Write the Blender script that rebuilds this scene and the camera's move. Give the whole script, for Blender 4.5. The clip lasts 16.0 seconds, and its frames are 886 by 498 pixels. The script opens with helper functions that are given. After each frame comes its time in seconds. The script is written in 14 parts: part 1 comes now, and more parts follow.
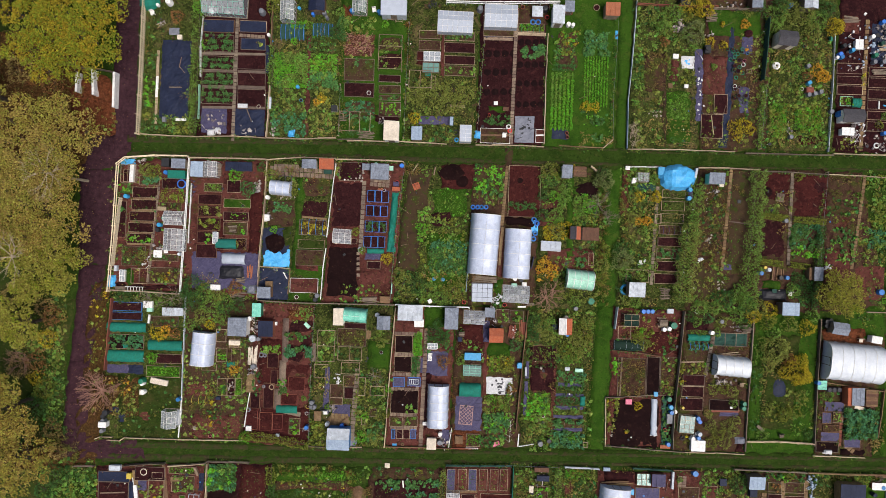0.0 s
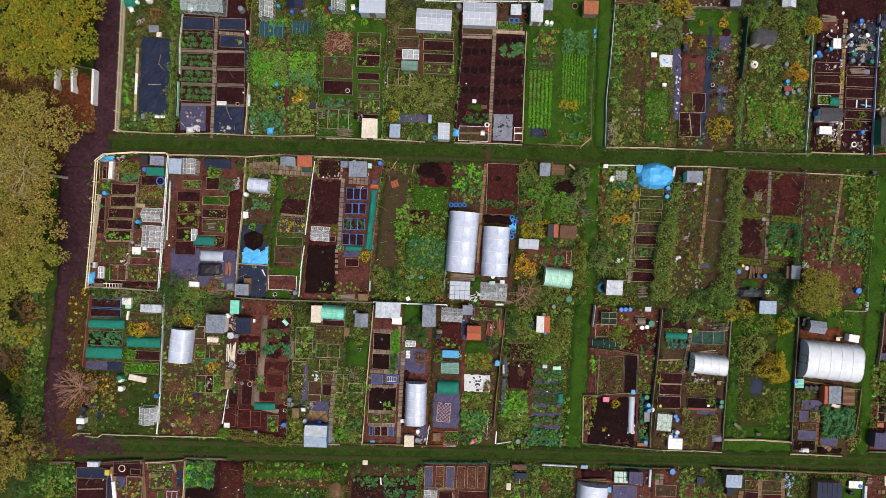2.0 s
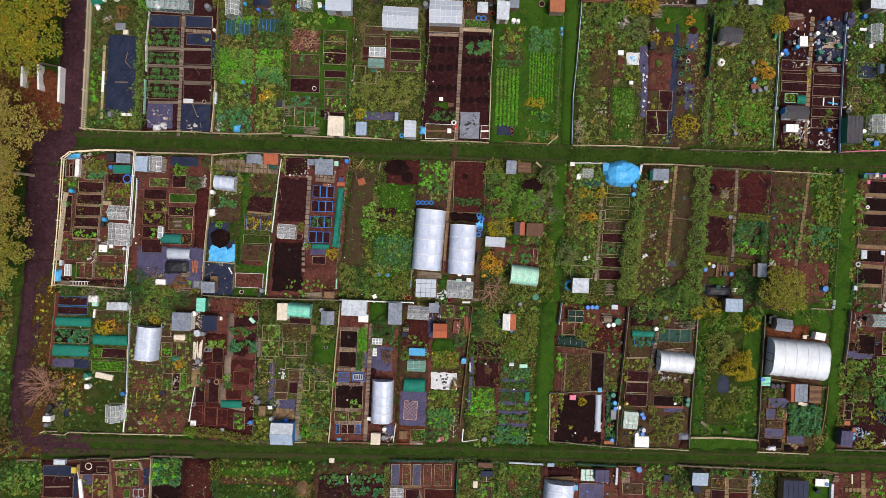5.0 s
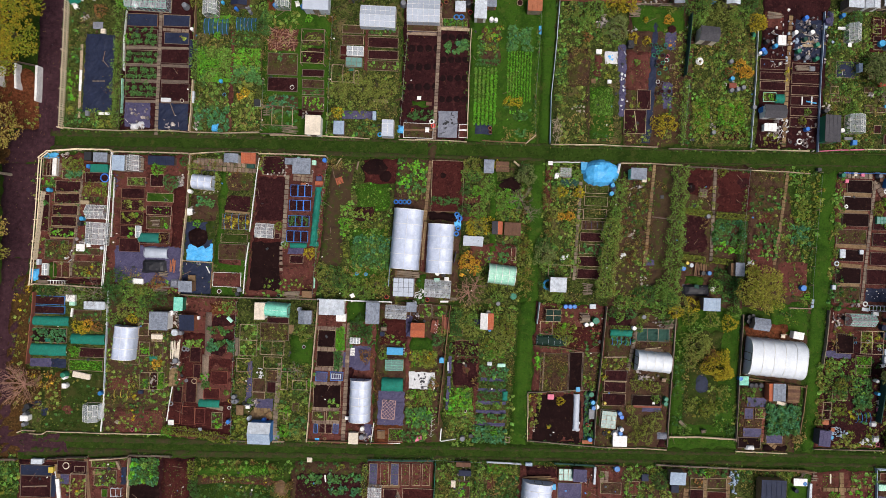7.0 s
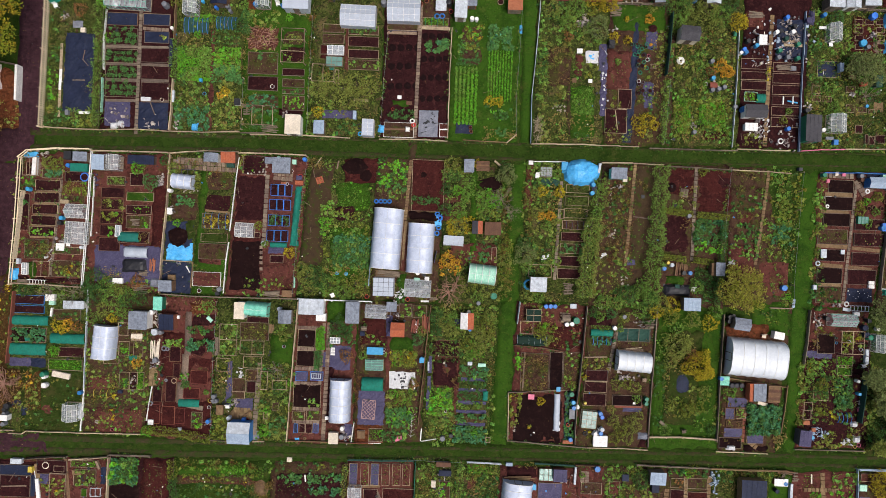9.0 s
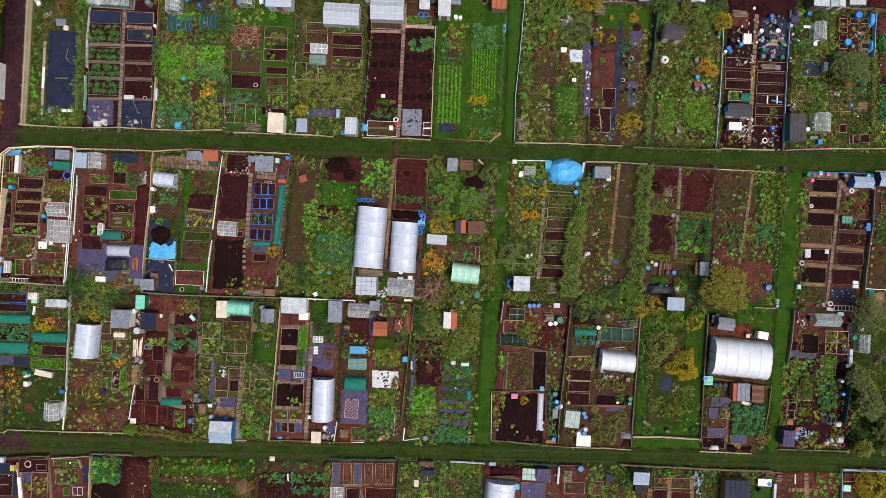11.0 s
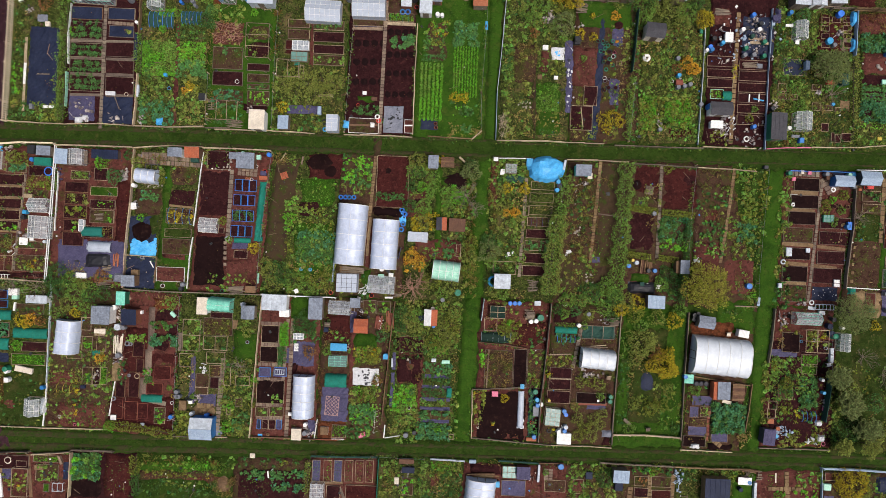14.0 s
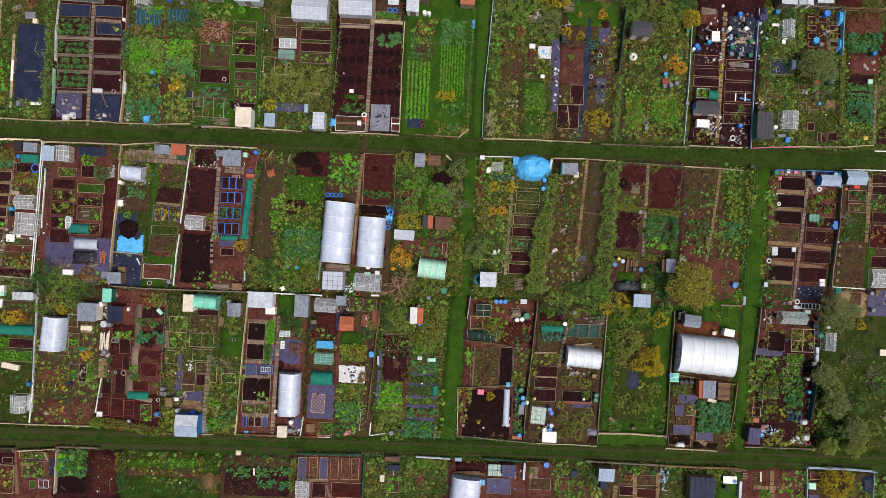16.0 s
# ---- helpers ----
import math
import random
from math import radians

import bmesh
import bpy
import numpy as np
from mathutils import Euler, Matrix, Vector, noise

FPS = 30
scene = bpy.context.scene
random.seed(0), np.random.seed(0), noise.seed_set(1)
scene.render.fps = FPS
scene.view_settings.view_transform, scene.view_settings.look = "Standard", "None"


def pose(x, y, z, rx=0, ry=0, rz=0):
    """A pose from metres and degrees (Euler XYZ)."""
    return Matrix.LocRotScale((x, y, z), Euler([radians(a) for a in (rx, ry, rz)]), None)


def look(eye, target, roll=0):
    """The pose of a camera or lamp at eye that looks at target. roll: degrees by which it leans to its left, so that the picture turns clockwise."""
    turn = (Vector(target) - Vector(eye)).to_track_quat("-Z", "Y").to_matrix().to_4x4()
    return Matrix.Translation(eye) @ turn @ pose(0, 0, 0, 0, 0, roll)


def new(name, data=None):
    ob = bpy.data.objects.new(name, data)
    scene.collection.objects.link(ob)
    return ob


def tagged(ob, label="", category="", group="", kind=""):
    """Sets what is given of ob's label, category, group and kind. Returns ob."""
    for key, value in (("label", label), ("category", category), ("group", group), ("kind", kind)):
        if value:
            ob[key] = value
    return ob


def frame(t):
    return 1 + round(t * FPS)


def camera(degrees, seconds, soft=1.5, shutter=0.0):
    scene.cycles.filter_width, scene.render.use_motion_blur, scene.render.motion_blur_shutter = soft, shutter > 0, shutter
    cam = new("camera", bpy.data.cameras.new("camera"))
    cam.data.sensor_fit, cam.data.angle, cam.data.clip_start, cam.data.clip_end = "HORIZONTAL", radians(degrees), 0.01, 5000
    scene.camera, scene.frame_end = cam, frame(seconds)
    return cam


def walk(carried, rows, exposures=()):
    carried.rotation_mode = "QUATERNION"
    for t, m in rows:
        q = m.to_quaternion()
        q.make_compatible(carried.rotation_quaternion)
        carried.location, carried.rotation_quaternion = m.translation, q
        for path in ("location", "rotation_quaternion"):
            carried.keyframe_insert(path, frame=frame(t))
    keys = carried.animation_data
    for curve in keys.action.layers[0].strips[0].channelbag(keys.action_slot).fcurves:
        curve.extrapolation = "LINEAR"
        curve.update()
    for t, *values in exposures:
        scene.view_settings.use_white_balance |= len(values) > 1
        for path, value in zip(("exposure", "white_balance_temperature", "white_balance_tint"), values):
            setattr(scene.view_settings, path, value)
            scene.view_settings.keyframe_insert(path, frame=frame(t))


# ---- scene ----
# ---------------------------------------------------------------- camera
cam = camera(64.0, 16.0, soft=0.55)
HEIGHT, TURN = 83.64, 1.9  # metres above the plots, and the heading against their grid
SKY, SUN = 0.092, 3.1
ROWS = [
    # seconds, x, y, height as a share of the first, turn in degrees
    (0.0, 0.000, 0.000, 1.0000, 0.000),
    (0.5, 0.617, -0.049, 1.0007, 0.054),
    (1.0, 1.265, -0.096, 1.0013, 0.094),
    (1.5, 1.914, -0.131, 1.0017, 0.122),
    (2.0, 2.575, -0.190, 1.0021, 0.140),
    (2.5, 3.220, -0.229, 1.0023, 0.151),
    (3.0, 3.863, -0.273, 1.0024, 0.157),
    (3.5, 4.551, -0.291, 1.0024, 0.159),
    (4.0, 5.213, -0.296, 1.0023, 0.158),
    (6.5, 8.454, -0.319, 1.0008, 0.157),
    (7.0, 9.103, -0.306, 1.0004, 0.162),
    (7.5, 9.700, -0.292, 0.9999, 0.170),
    (8.0, 10.296, -0.271, 0.9994, 0.180),
    (8.5, 10.864, -0.262, 0.9990, 0.193),
    (9.0, 11.410, -0.270, 0.9985, 0.209),
    (11.5, 13.794, -0.332, 0.9965, 0.330),
    (12.0, 14.200, -0.356, 0.9963, 0.361),
    (12.5, 14.588, -0.402, 0.9961, 0.395),
    (13.0, 14.953, -0.433, 0.9960, 0.430),
    (13.5, 15.284, -0.483, 0.9960, 0.467),
    (14.0, 15.598, -0.529, 0.9960, 0.506),
    (14.5, 15.914, -0.584, 0.9962, 0.547),
    (15.0, 16.282, -0.630, 0.9965, 0.590),
    (15.5, 16.734, -0.660, 0.9969, 0.635),
    (16.0, 17.212, -0.684, 0.9975, 0.684),
    ]
walk(cam, [(t, pose(x, y, HEIGHT * k, 0, 0, TURN + turn)) for t, x, y, k, turn in ROWS], [(0.0, 0.0), (16.0, 0.0)])

# ---------------------------------------------------------------- light
world = bpy.data.worlds.new("overcast_sky")
scene.world = world
world.use_nodes = True
sky = world.node_tree.nodes.new("ShaderNodeTexSky")
sky.sky_type, sky.sun_disc = "NISHITA", False
sky.sun_elevation, sky.sun_rotation = radians(68), radians(128)
sky.air_density, sky.dust_density = 0.9, 4.0
world.node_tree.links.new(sky.outputs[0], world.node_tree.nodes["Background"].inputs[0])
world.node_tree.nodes["Background"].inputs[1].default_value = SKY
lamp = bpy.data.lights.new("sun", "SUN")
lamp.energy, lamp.angle, lamp.color = SUN, radians(26), (1.0, 0.945, 0.90)
sun = new("sun", lamp)
sun.matrix_world = look((0, 0, 60), Vector((0, 0, 60)) - Vector((math.cos(radians(68)) * math.sin(radians(128)), math.cos(radians(68)) * math.cos(radians(128)), math.sin(radians(68)))))

rng = np.random.default_rng(7)
rnd = random.Random(11)

# ---------------------------------------------------------------- materials
M = {}


def material(name, a, b, c=None, size=1.0, rough=0.9, bump=0.3, vary=0.0, by="island", metal=0.0, spots=None, through_light=0.0, spec=0.3, mottle=0.12, hue=0.05):
    """Colour a to b by coarse stains, towards c by fine grain; vary: brightness by piece; spots: (colour, amount) of small flecks."""
    m = bpy.data.materials.new(name)
    m.use_nodes = True
    t, N, L = m.node_tree, m.node_tree.nodes, m.node_tree.links
    p = N["Principled BSDF"]
    p.inputs["Roughness"].default_value, p.inputs["Metallic"].default_value = rough, metal
    p.inputs["Specular IOR Level"].default_value = spec
    geo = N.new("ShaderNodeNewGeometry")

    def grain(scale, detail):
        n = N.new("ShaderNodeTexNoise")
        n.inputs["Scale"].default_value, n.inputs["Detail"].default_value = scale, detail
        L.new(geo.outputs["Position"], n.inputs["Vector"])
        return n.outputs["Fac"]

    def ramp(fac, lo, hi):
        r = N.new("ShaderNodeMapRange")
        r.inputs["From Min"].default_value, r.inputs["From Max"].default_value = lo, hi
        L.new(fac, r.inputs["Value"])
        return r.outputs["Result"]

    def mix(fac, x, y):
        n = N.new("ShaderNodeMix")
        n.data_type = "RGBA"
        L.new(fac, n.inputs["Factor"])
        for sock, v in ((n.inputs["A"], x), (n.inputs["B"], y)):
            if isinstance(v, tuple):
                sock.default_value = (*v, 1)
            else:
                L.new(v, sock)
        return n.outputs["Result"]

    coarse, fine = grain(0.45 / size, 4), grain(6.0 / size, 5)
    col = mix(ramp(coarse, 0.35, 0.65), a, b)
    if c:
        col = mix(ramp(fine, 0.45, 0.72), col, c)
    if mottle:
        mid = N.new("ShaderNodeHueSaturation")
        tone = N.new("ShaderNodeMapRange")
        tone.inputs["From Min"].default_value, tone.inputs["From Max"].default_value = 0.32, 0.68
        tone.inputs["To Min"].default_value, tone.inputs["To Max"].default_value = 1 - mottle, 1 + mottle
        L.new(grain(1.7 / size, 6), tone.inputs["Value"])
        L.new(tone.outputs["Result"], mid.inputs["Value"])
        L.new(col, mid.inputs["Color"])
        col = mid.outputs["Color"]
    if spots:
        fleck = grain(13.0 / size, 2)
        col = mix(ramp(fleck, spots[1], spots[1] + 0.04), col, spots[0])
    if vary:
        if by == "island":
            r = geo.outputs["Random Per Island"]
        else:
            r = N.new("ShaderNodeObjectInfo").outputs["Random"]
        h = N.new("ShaderNodeHueSaturation")
        span = N.new("ShaderNodeMapRange")
        span.inputs["To Min"].default_value, span.inputs["To Max"].default_value = 1 - vary, 1 + vary
        L.new(r, span.inputs["Value"])
        L.new(span.outputs["Result"], h.inputs["Value"])
        tone = N.new("ShaderNodeMapRange")
        tone.inputs["To Min"].default_value, tone.inputs["To Max"].default_value = 0.5 - hue * vary, 0.5 + hue * vary
        L.new(r, tone.inputs["Value"])
        L.new(tone.outputs["Result"], h.inputs["Hue"])
        L.new(col, h.inputs["Color"])
        col = h.outputs["Color"]
    L.new(col, p.inputs["Base Color"])
    if bump:
        bm = N.new("ShaderNodeBump")
        bm.inputs["Strength"].default_value, bm.inputs["Distance"].default_value = bump, 0.06 * size
        L.new(fine, bm.inputs["Height"])
        L.new(bm.outputs["Normal"], p.inputs["Normal"])
    if through_light:
        p.inputs["Transmission Weight"].default_value = through_light
    M[name] = m
    return m


def earth(name, base, layers, bump=0.8, deep=0.05, rough=0.95, spec=0.04):
    """Ground of one base colour with patches of others: (colour, patches per metre, from, to) of a noise each."""
    m = bpy.data.materials.new(name)
    m.use_nodes = True
    N, L = m.node_tree.nodes, m.node_tree.links
    p = N["Principled BSDF"]
    p.inputs["Roughness"].default_value, p.inputs["Specular IOR Level"].default_value = rough, spec
    geo = N.new("ShaderNodeNewGeometry")

    def grain(scale, detail, k):
        move = N.new("ShaderNodeVectorMath")
        move.inputs[1].default_value = (k * 7.3, -k * 4.1, k * 2.2)
        L.new(geo.outputs["Position"], move.inputs[0])
        n = N.new("ShaderNodeTexNoise")
        n.inputs["Scale"].default_value, n.inputs["Detail"].default_value = scale, detail
        n.inputs["Roughness"].default_value, n.inputs["Distortion"].default_value = 0.62, 0.35
        L.new(move.outputs[0], n.inputs["Vector"])
        return n.outputs["Fac"]

    col = None
    for k, (c, scale, lo, hi) in enumerate(layers):
        r = N.new("ShaderNodeMapRange")
        r.inputs["From Min"].default_value, r.inputs["From Max"].default_value = lo, hi
        L.new(grain(scale, 7, k), r.inputs["Value"])
        n = N.new("ShaderNodeMix")
        n.data_type = "RGBA"
        L.new(r.outputs["Result"], n.inputs["Factor"])
        if col:
            L.new(col, n.inputs["A"])
        else:
            n.inputs["A"].default_value = (*base, 1)
        n.inputs["B"].default_value = (*c, 1)
        col = n.outputs["Result"]
    L.new(col, p.inputs["Base Color"])
    b = N.new("ShaderNodeBump")
    b.inputs["Strength"].default_value, b.inputs["Distance"].default_value = bump, deep * 1.8
    L.new(grain(5.5, 8, 9), b.inputs["Height"])
    L.new(b.outputs["Normal"], p.inputs["Normal"])
    M[name] = m


GROUND = dict(rough=0.95, bump=0.9, spec=0.04, mottle=0.5)
STEM, DEAD, MOSS = (0.115, 0.095, 0.04), (0.16, 0.115, 0.055), (0.05, 0.085, 0.014)
earth("grass", (0.0265, 0.0508, 0.0075), [((0.0163, 0.0338, 0.0050), 0.55, 0.46, 0.62), ((0.0510, 0.0564, 0.0140), 0.9, 0.55, 0.68), ((0.0112, 0.0226, 0.0040), 4.0, 0.52, 0.66), ((0.0592, 0.0827, 0.0180), 9.0, 0.58, 0.68), (STEM, 6.0, 0.68, 0.72)], 0.8, 0.05)
earth("lawn", (0.0330, 0.0800, 0.0080), [((0.0200, 0.0539, 0.0060), 0.5, 0.46, 0.62), ((0.0520, 0.0800, 0.0130), 0.9, 0.55, 0.68), ((0.0150, 0.0353, 0.0050), 4.5, 0.54, 0.68), ((0.0700, 0.1209, 0.0180), 9.0, 0.58, 0.68)], 0.8, 0.05)
earth("rough_grass", (0.0306, 0.0476, 0.0093), [((0.0510, 0.0493, 0.0153), 0.35, 0.5, 0.62), ((0.0187, 0.0314, 0.0059), 1.1, 0.5, 0.62), (STEM, 3.0, 0.60, 0.68), ((0.0467, 0.0697, 0.0136), 7.0, 0.57, 0.66)], 0.9, 0.07)
earth("weeds", (0.0508, 0.0680, 0.0145), [((0.0243, 0.0361, 0.0085), 0.8, 0.46, 0.60), ((0.1213, 0.0886, 0.0411), 0.4, 0.54, 0.66), ((0.0785, 0.0392, 0.0290), 1.3, 0.58, 0.66), ((0.0151, 0.0206, 0.0060), 3.2, 0.50, 0.60), ((0.1329, 0.1494, 0.0363), 6.5, 0.55, 0.62), (DEAD, 8.0, 0.63, 0.68)], 1.0, 0.10)
earth("dirt_track", (0.0562, 0.0360, 0.0200), [((0.0367, 0.0220, 0.0160), 0.8, 0.5, 0.62), ((0.0367, 0.0520, 0.0100), 1.4, 0.52, 0.62), ((0.0918, 0.0620, 0.0360), 4.0, 0.60, 0.70)])
earth("rut", (0.044, 0.040, 0.017), [((0.027, 0.050, 0.008), 0.9, 0.44, 0.58), ((0.064, 0.046, 0.028), 2.5, 0.55, 0.66), ((0.022, 0.022, 0.011), 5.0, 0.55, 0.66)], 0.8, 0.05)
earth("soil", (0.0339, 0.0108, 0.0115), [((0.0209, 0.0068, 0.0079), 0.5, 0.46, 0.62), ((0.0597, 0.0209, 0.0192), 2.2, 0.54, 0.66), ((0.0131, 0.0050, 0.0057), 6.0, 0.54, 0.64), ((0.1193, 0.0617, 0.0473), 12.0, 0.65, 0.71)], 1.0, 0.07)
earth("black_soil", (0.0150, 0.0067, 0.0067), [((0.0102, 0.0048, 0.0050), 0.6, 0.46, 0.62), ((0.0276, 0.0132, 0.0108), 2.5, 0.56, 0.66), ((0.0840, 0.0540, 0.0396), 12.0, 0.68, 0.73)], 1.0, 0.06)
earth("red_soil", (0.0544, 0.0141, 0.0124), [((0.0337, 0.0093, 0.0091), 0.5, 0.46, 0.62), ((0.0933, 0.0284, 0.0227), 2.2, 0.54, 0.66), ((0.0194, 0.0063, 0.0060), 6.0, 0.55, 0.64), ((0.1814, 0.0907, 0.0624), 11.0, 0.64, 0.70)], 1.0, 0.07)
earth("dry_soil", (0.1113, 0.0372, 0.0300), [((0.0678, 0.0230, 0.0185), 0.5, 0.46, 0.60), ((0.0629, 0.0647, 0.0160), 0.75, 0.59, 0.68), ((0.0399, 0.0147, 0.0120), 2.6, 0.54, 0.64), ((0.1694, 0.0784, 0.0570), 4.0, 0.58, 0.66), ((0.0629, 0.0764, 0.0160), 5.0, 0.62, 0.68), (DEAD, 9.0, 0.66, 0.71)], 1.0, 0.06)
earth("weedy_soil", (0.0636, 0.0336, 0.0221), [((0.0488, 0.0557, 0.0126), 0.6, 0.50, 0.62), ((0.0350, 0.0163, 0.0126), 1.6, 0.52, 0.62), ((0.0763, 0.0883, 0.0189), 3.5, 0.58, 0.66), ((0.1219, 0.0691, 0.0483), 6.0, 0.59, 0.66), (DEAD, 9.0, 0.66, 0.71)], 1.0, 0.07)
earth("damp_soil", (0.0125, 0.0060, 0.0065), [((0.0190, 0.0095, 0.0088), 2.0, 0.50, 0.66)], 0.8, 0.05)
material("tarmac", (0.0306, 0.0129, 0.0176), (0.0448, 0.0196, 0.0255), (0.0560, 0.0271, 0.0314), 0.8, 0.9, 0.4, spots=((0.1240, 0.0768, 0.0320), 0.735), spec=0.06, mottle=0.3)
material("litter", (0.0588, 0.0285, 0.0113), (0.0392, 0.0257, 0.0097), (0.0941, 0.0463, 0.0161), 0.4, spots=((0.1860, 0.1116, 0.0245), 0.69), **GROUND)
material("bark_mulch", (0.1035, 0.0311, 0.0138), (0.0690, 0.0224, 0.0112), (0.1466, 0.0560, 0.0259), 0.5, **GROUND)
material("straw", (0.24, 0.16, 0.088), (0.184, 0.12, 0.064), (0.136, 0.088, 0.048), 0.4, 0.95, 0.9, spec=0.05, mottle=0.2, vary=0.2, by="object")
material("paving", (0.198, 0.1368, 0.0974), (0.1346, 0.0936, 0.0696), (0.2534, 0.1872, 0.1392), 0.5, 0.9, 0.3, vary=0.3, by="object")
material("pale_wood", (0.3700, 0.2720, 0.1800), (0.2500, 0.1800, 0.1180), (0.1700, 0.1250, 0.0850), 0.3, 0.85, 0.3, vary=0.35, by="object", mottle=0.3)
material("fence_wood", (0.5200, 0.3950, 0.2620), (0.3900, 0.2880, 0.1900), (0.2900, 0.2150, 0.1450), 0.3, 0.85, 0.3, vary=0.25, by="object", mottle=0.2)
material("grey_wood", (0.1776, 0.1344, 0.0979), (0.1154, 0.0882, 0.0653), (0.2398, 0.1848, 0.1387), 0.3, 0.9, 0.3, vary=0.3, by="object")
material("brown_wood", (0.16, 0.085, 0.045), (0.11, 0.06, 0.035), (0.21, 0.12, 0.07), 0.3, 0.85, 0.3, vary=0.3, by="object")
material("red_wood", (0.20, 0.055, 0.035), (0.15, 0.045, 0.03), (0.26, 0.09, 0.06), 0.3, 0.85, 0.3, vary=0.25, by="object")
material("white_paint", (0.8636, 0.8509, 0.8255), (0.7366, 0.7239, 0.6858), (0.635, 0.6096, 0.5715), 0.4, 0.6, 0.1)
material("grey_felt", (0.2000, 0.2250, 0.2700), (0.1450, 0.1650, 0.2050), (0.2600, 0.2850, 0.3300), 0.4, 0.9, 0.3, mottle=0.25)
material("dark_felt", (0.06, 0.058, 0.065), (0.045, 0.043, 0.05), (0.085, 0.08, 0.085), 0.4, 0.9, 0.3)
material("pale_roof", (0.5400, 0.5850, 0.6200), (0.4400, 0.4800, 0.5250), (0.3500, 0.3700, 0.4100), 0.5, 0.6, 0.15, mottle=0.2)
material("blue_roof", (0.28, 0.36, 0.46), (0.22, 0.28, 0.38), (0.40, 0.48, 0.55), 0.5, 0.7, 0.2)
material("rust_roof", (0.38, 0.085, 0.03), (0.28, 0.07, 0.035), (0.42, 0.16, 0.09), 0.4, 0.8, 0.3)
material("cream_roof", (0.744, 0.6552, 0.528), (0.6, 0.5265, 0.418), (0.504, 0.4212, 0.33), 0.5, 0.8, 0.2)
material("membrane", (0.0150, 0.0200, 0.0440), (0.0230, 0.0300, 0.0620), (0.0110, 0.0140, 0.0280), 0.6, 0.55, 0.5, spots=((0.16, 0.18, 0.22), 0.77), spec=0.12)
material("black_sheet", (0.010, 0.010, 0.013), (0.016, 0.016, 0.021), (0.024, 0.024, 0.029), 0.5, 0.5, 0.5)
material("blue_tarp", (0.045, 0.33, 0.68), (0.07, 0.40, 0.76), (0.15, 0.50, 0.82), 0.6, 0.45, 0.6)
material("violet_sheet", (0.0405, 0.0384, 0.0806), (0.0621, 0.0552, 0.1105), (0.108, 0.0936, 0.1625), 0.5, 0.6, 0.5, spec=0.12, spots=((0.20, 0.20, 0.24), 0.74))
material("grey_sheet", (0.16, 0.17, 0.21), (0.22, 0.23, 0.27), (0.10, 0.10, 0.13), 0.5, 0.6, 0.5)
material("white_sheet", (0.66, 0.66, 0.66), (0.56, 0.56, 0.57), (0.42, 0.42, 0.42), 0.4, 0.6, 0.4)
material("green_net", (0.0058, 0.1530, 0.1085), (0.0086, 0.1938, 0.1411), (0.0144, 0.1020, 0.0651), 0.4, 0.8, 0.5)
material("dark_net", (0.012, 0.045, 0.035), (0.018, 0.060, 0.045), (0.03, 0.08, 0.055), 0.4, 0.8, 0.5)
material("mint_plastic", (0.12, 0.50, 0.36), (0.16, 0.56, 0.42), (0.35, 0.66, 0.54), 0.5, 0.5, 0.2)
material("film_cover", (0.4900, 0.5420, 0.6620), (0.4200, 0.4750, 0.5950), (0.5600, 0.6050, 0.7000), 0.9, 0.3, 0.04, mottle=0.10)
material("white_film", (0.6100, 0.6450, 0.6850), (0.5500, 0.5900, 0.6350), (0.6600, 0.6900, 0.7200), 0.9, 0.35, 0.03, mottle=0.06)
material("frost_cover", (0.42, 0.46, 0.53), (0.37, 0.41, 0.48), (0.45, 0.49, 0.55), 0.9, 0.45, 0.05, mottle=0.06)
material("green_cover", (0.26, 0.56, 0.40), (0.34, 0.62, 0.47), (0.48, 0.72, 0.6), 0.7, 0.45, 0.15)
material("blue_plastic", (0.02, 0.13, 0.42), (0.03, 0.17, 0.50), (0.05, 0.22, 0.55), 0.4, 0.45, 0.05, vary=0.25, by="object")
material("sky_plastic", (0.0240, 0.2520, 0.4950), (0.0400, 0.2940, 0.5400), (0.0800, 0.3500, 0.5625), 0.4, 0.45, 0.05)
material("black_plastic", (0.015, 0.016, 0.018), (0.022, 0.023, 0.026), (0.03, 0.03, 0.035), 0.4, 0.5, 0.05)
material("green_plastic", (0.01, 0.13, 0.07), (0.015, 0.16, 0.09), (0.03, 0.2, 0.12), 0.4, 0.5, 0.05)
material("red_plastic", (0.55, 0.03, 0.025), (0.48, 0.03, 0.025), (0.6, 0.08, 0.06), 0.4, 0.5, 0.05)
material("pink_plastic", (0.62, 0.12, 0.22), (0.55, 0.1, 0.18), (0.66, 0.25, 0.32), 0.4, 0.5, 0.05)
material("yellow_plastic", (0.55, 0.42, 0.04), (0.5, 0.36, 0.03), (0.6, 0.5, 0.15), 0.4, 0.5, 0.05)
material("grey_plastic", (0.1612, 0.1674, 0.186), (0.124, 0.1302, 0.1488), (0.2108, 0.217, 0.2356), 0.4, 0.5, 0.05)
material("terracotta", (0.34, 0.11, 0.05), (0.28, 0.09, 0.04), (0.4, 0.17, 0.1), 0.3, 0.85, 0.1)
material("steel", (0.40, 0.41, 0.43), (0.33, 0.34, 0.36), (0.48, 0.48, 0.5), 0.4, 0.4, 0.05, metal=0.8)
material("trunk_bark", (0.075, 0.055, 0.038), (0.055, 0.04, 0.028), (0.10, 0.08, 0.055), 0.3, 0.95, 0.8)
material("bare_twigs", (0.22, 0.17, 0.13), (0.17, 0.13, 0.10), (0.27, 0.22, 0.17), 0.3, 0.95, 0.3)
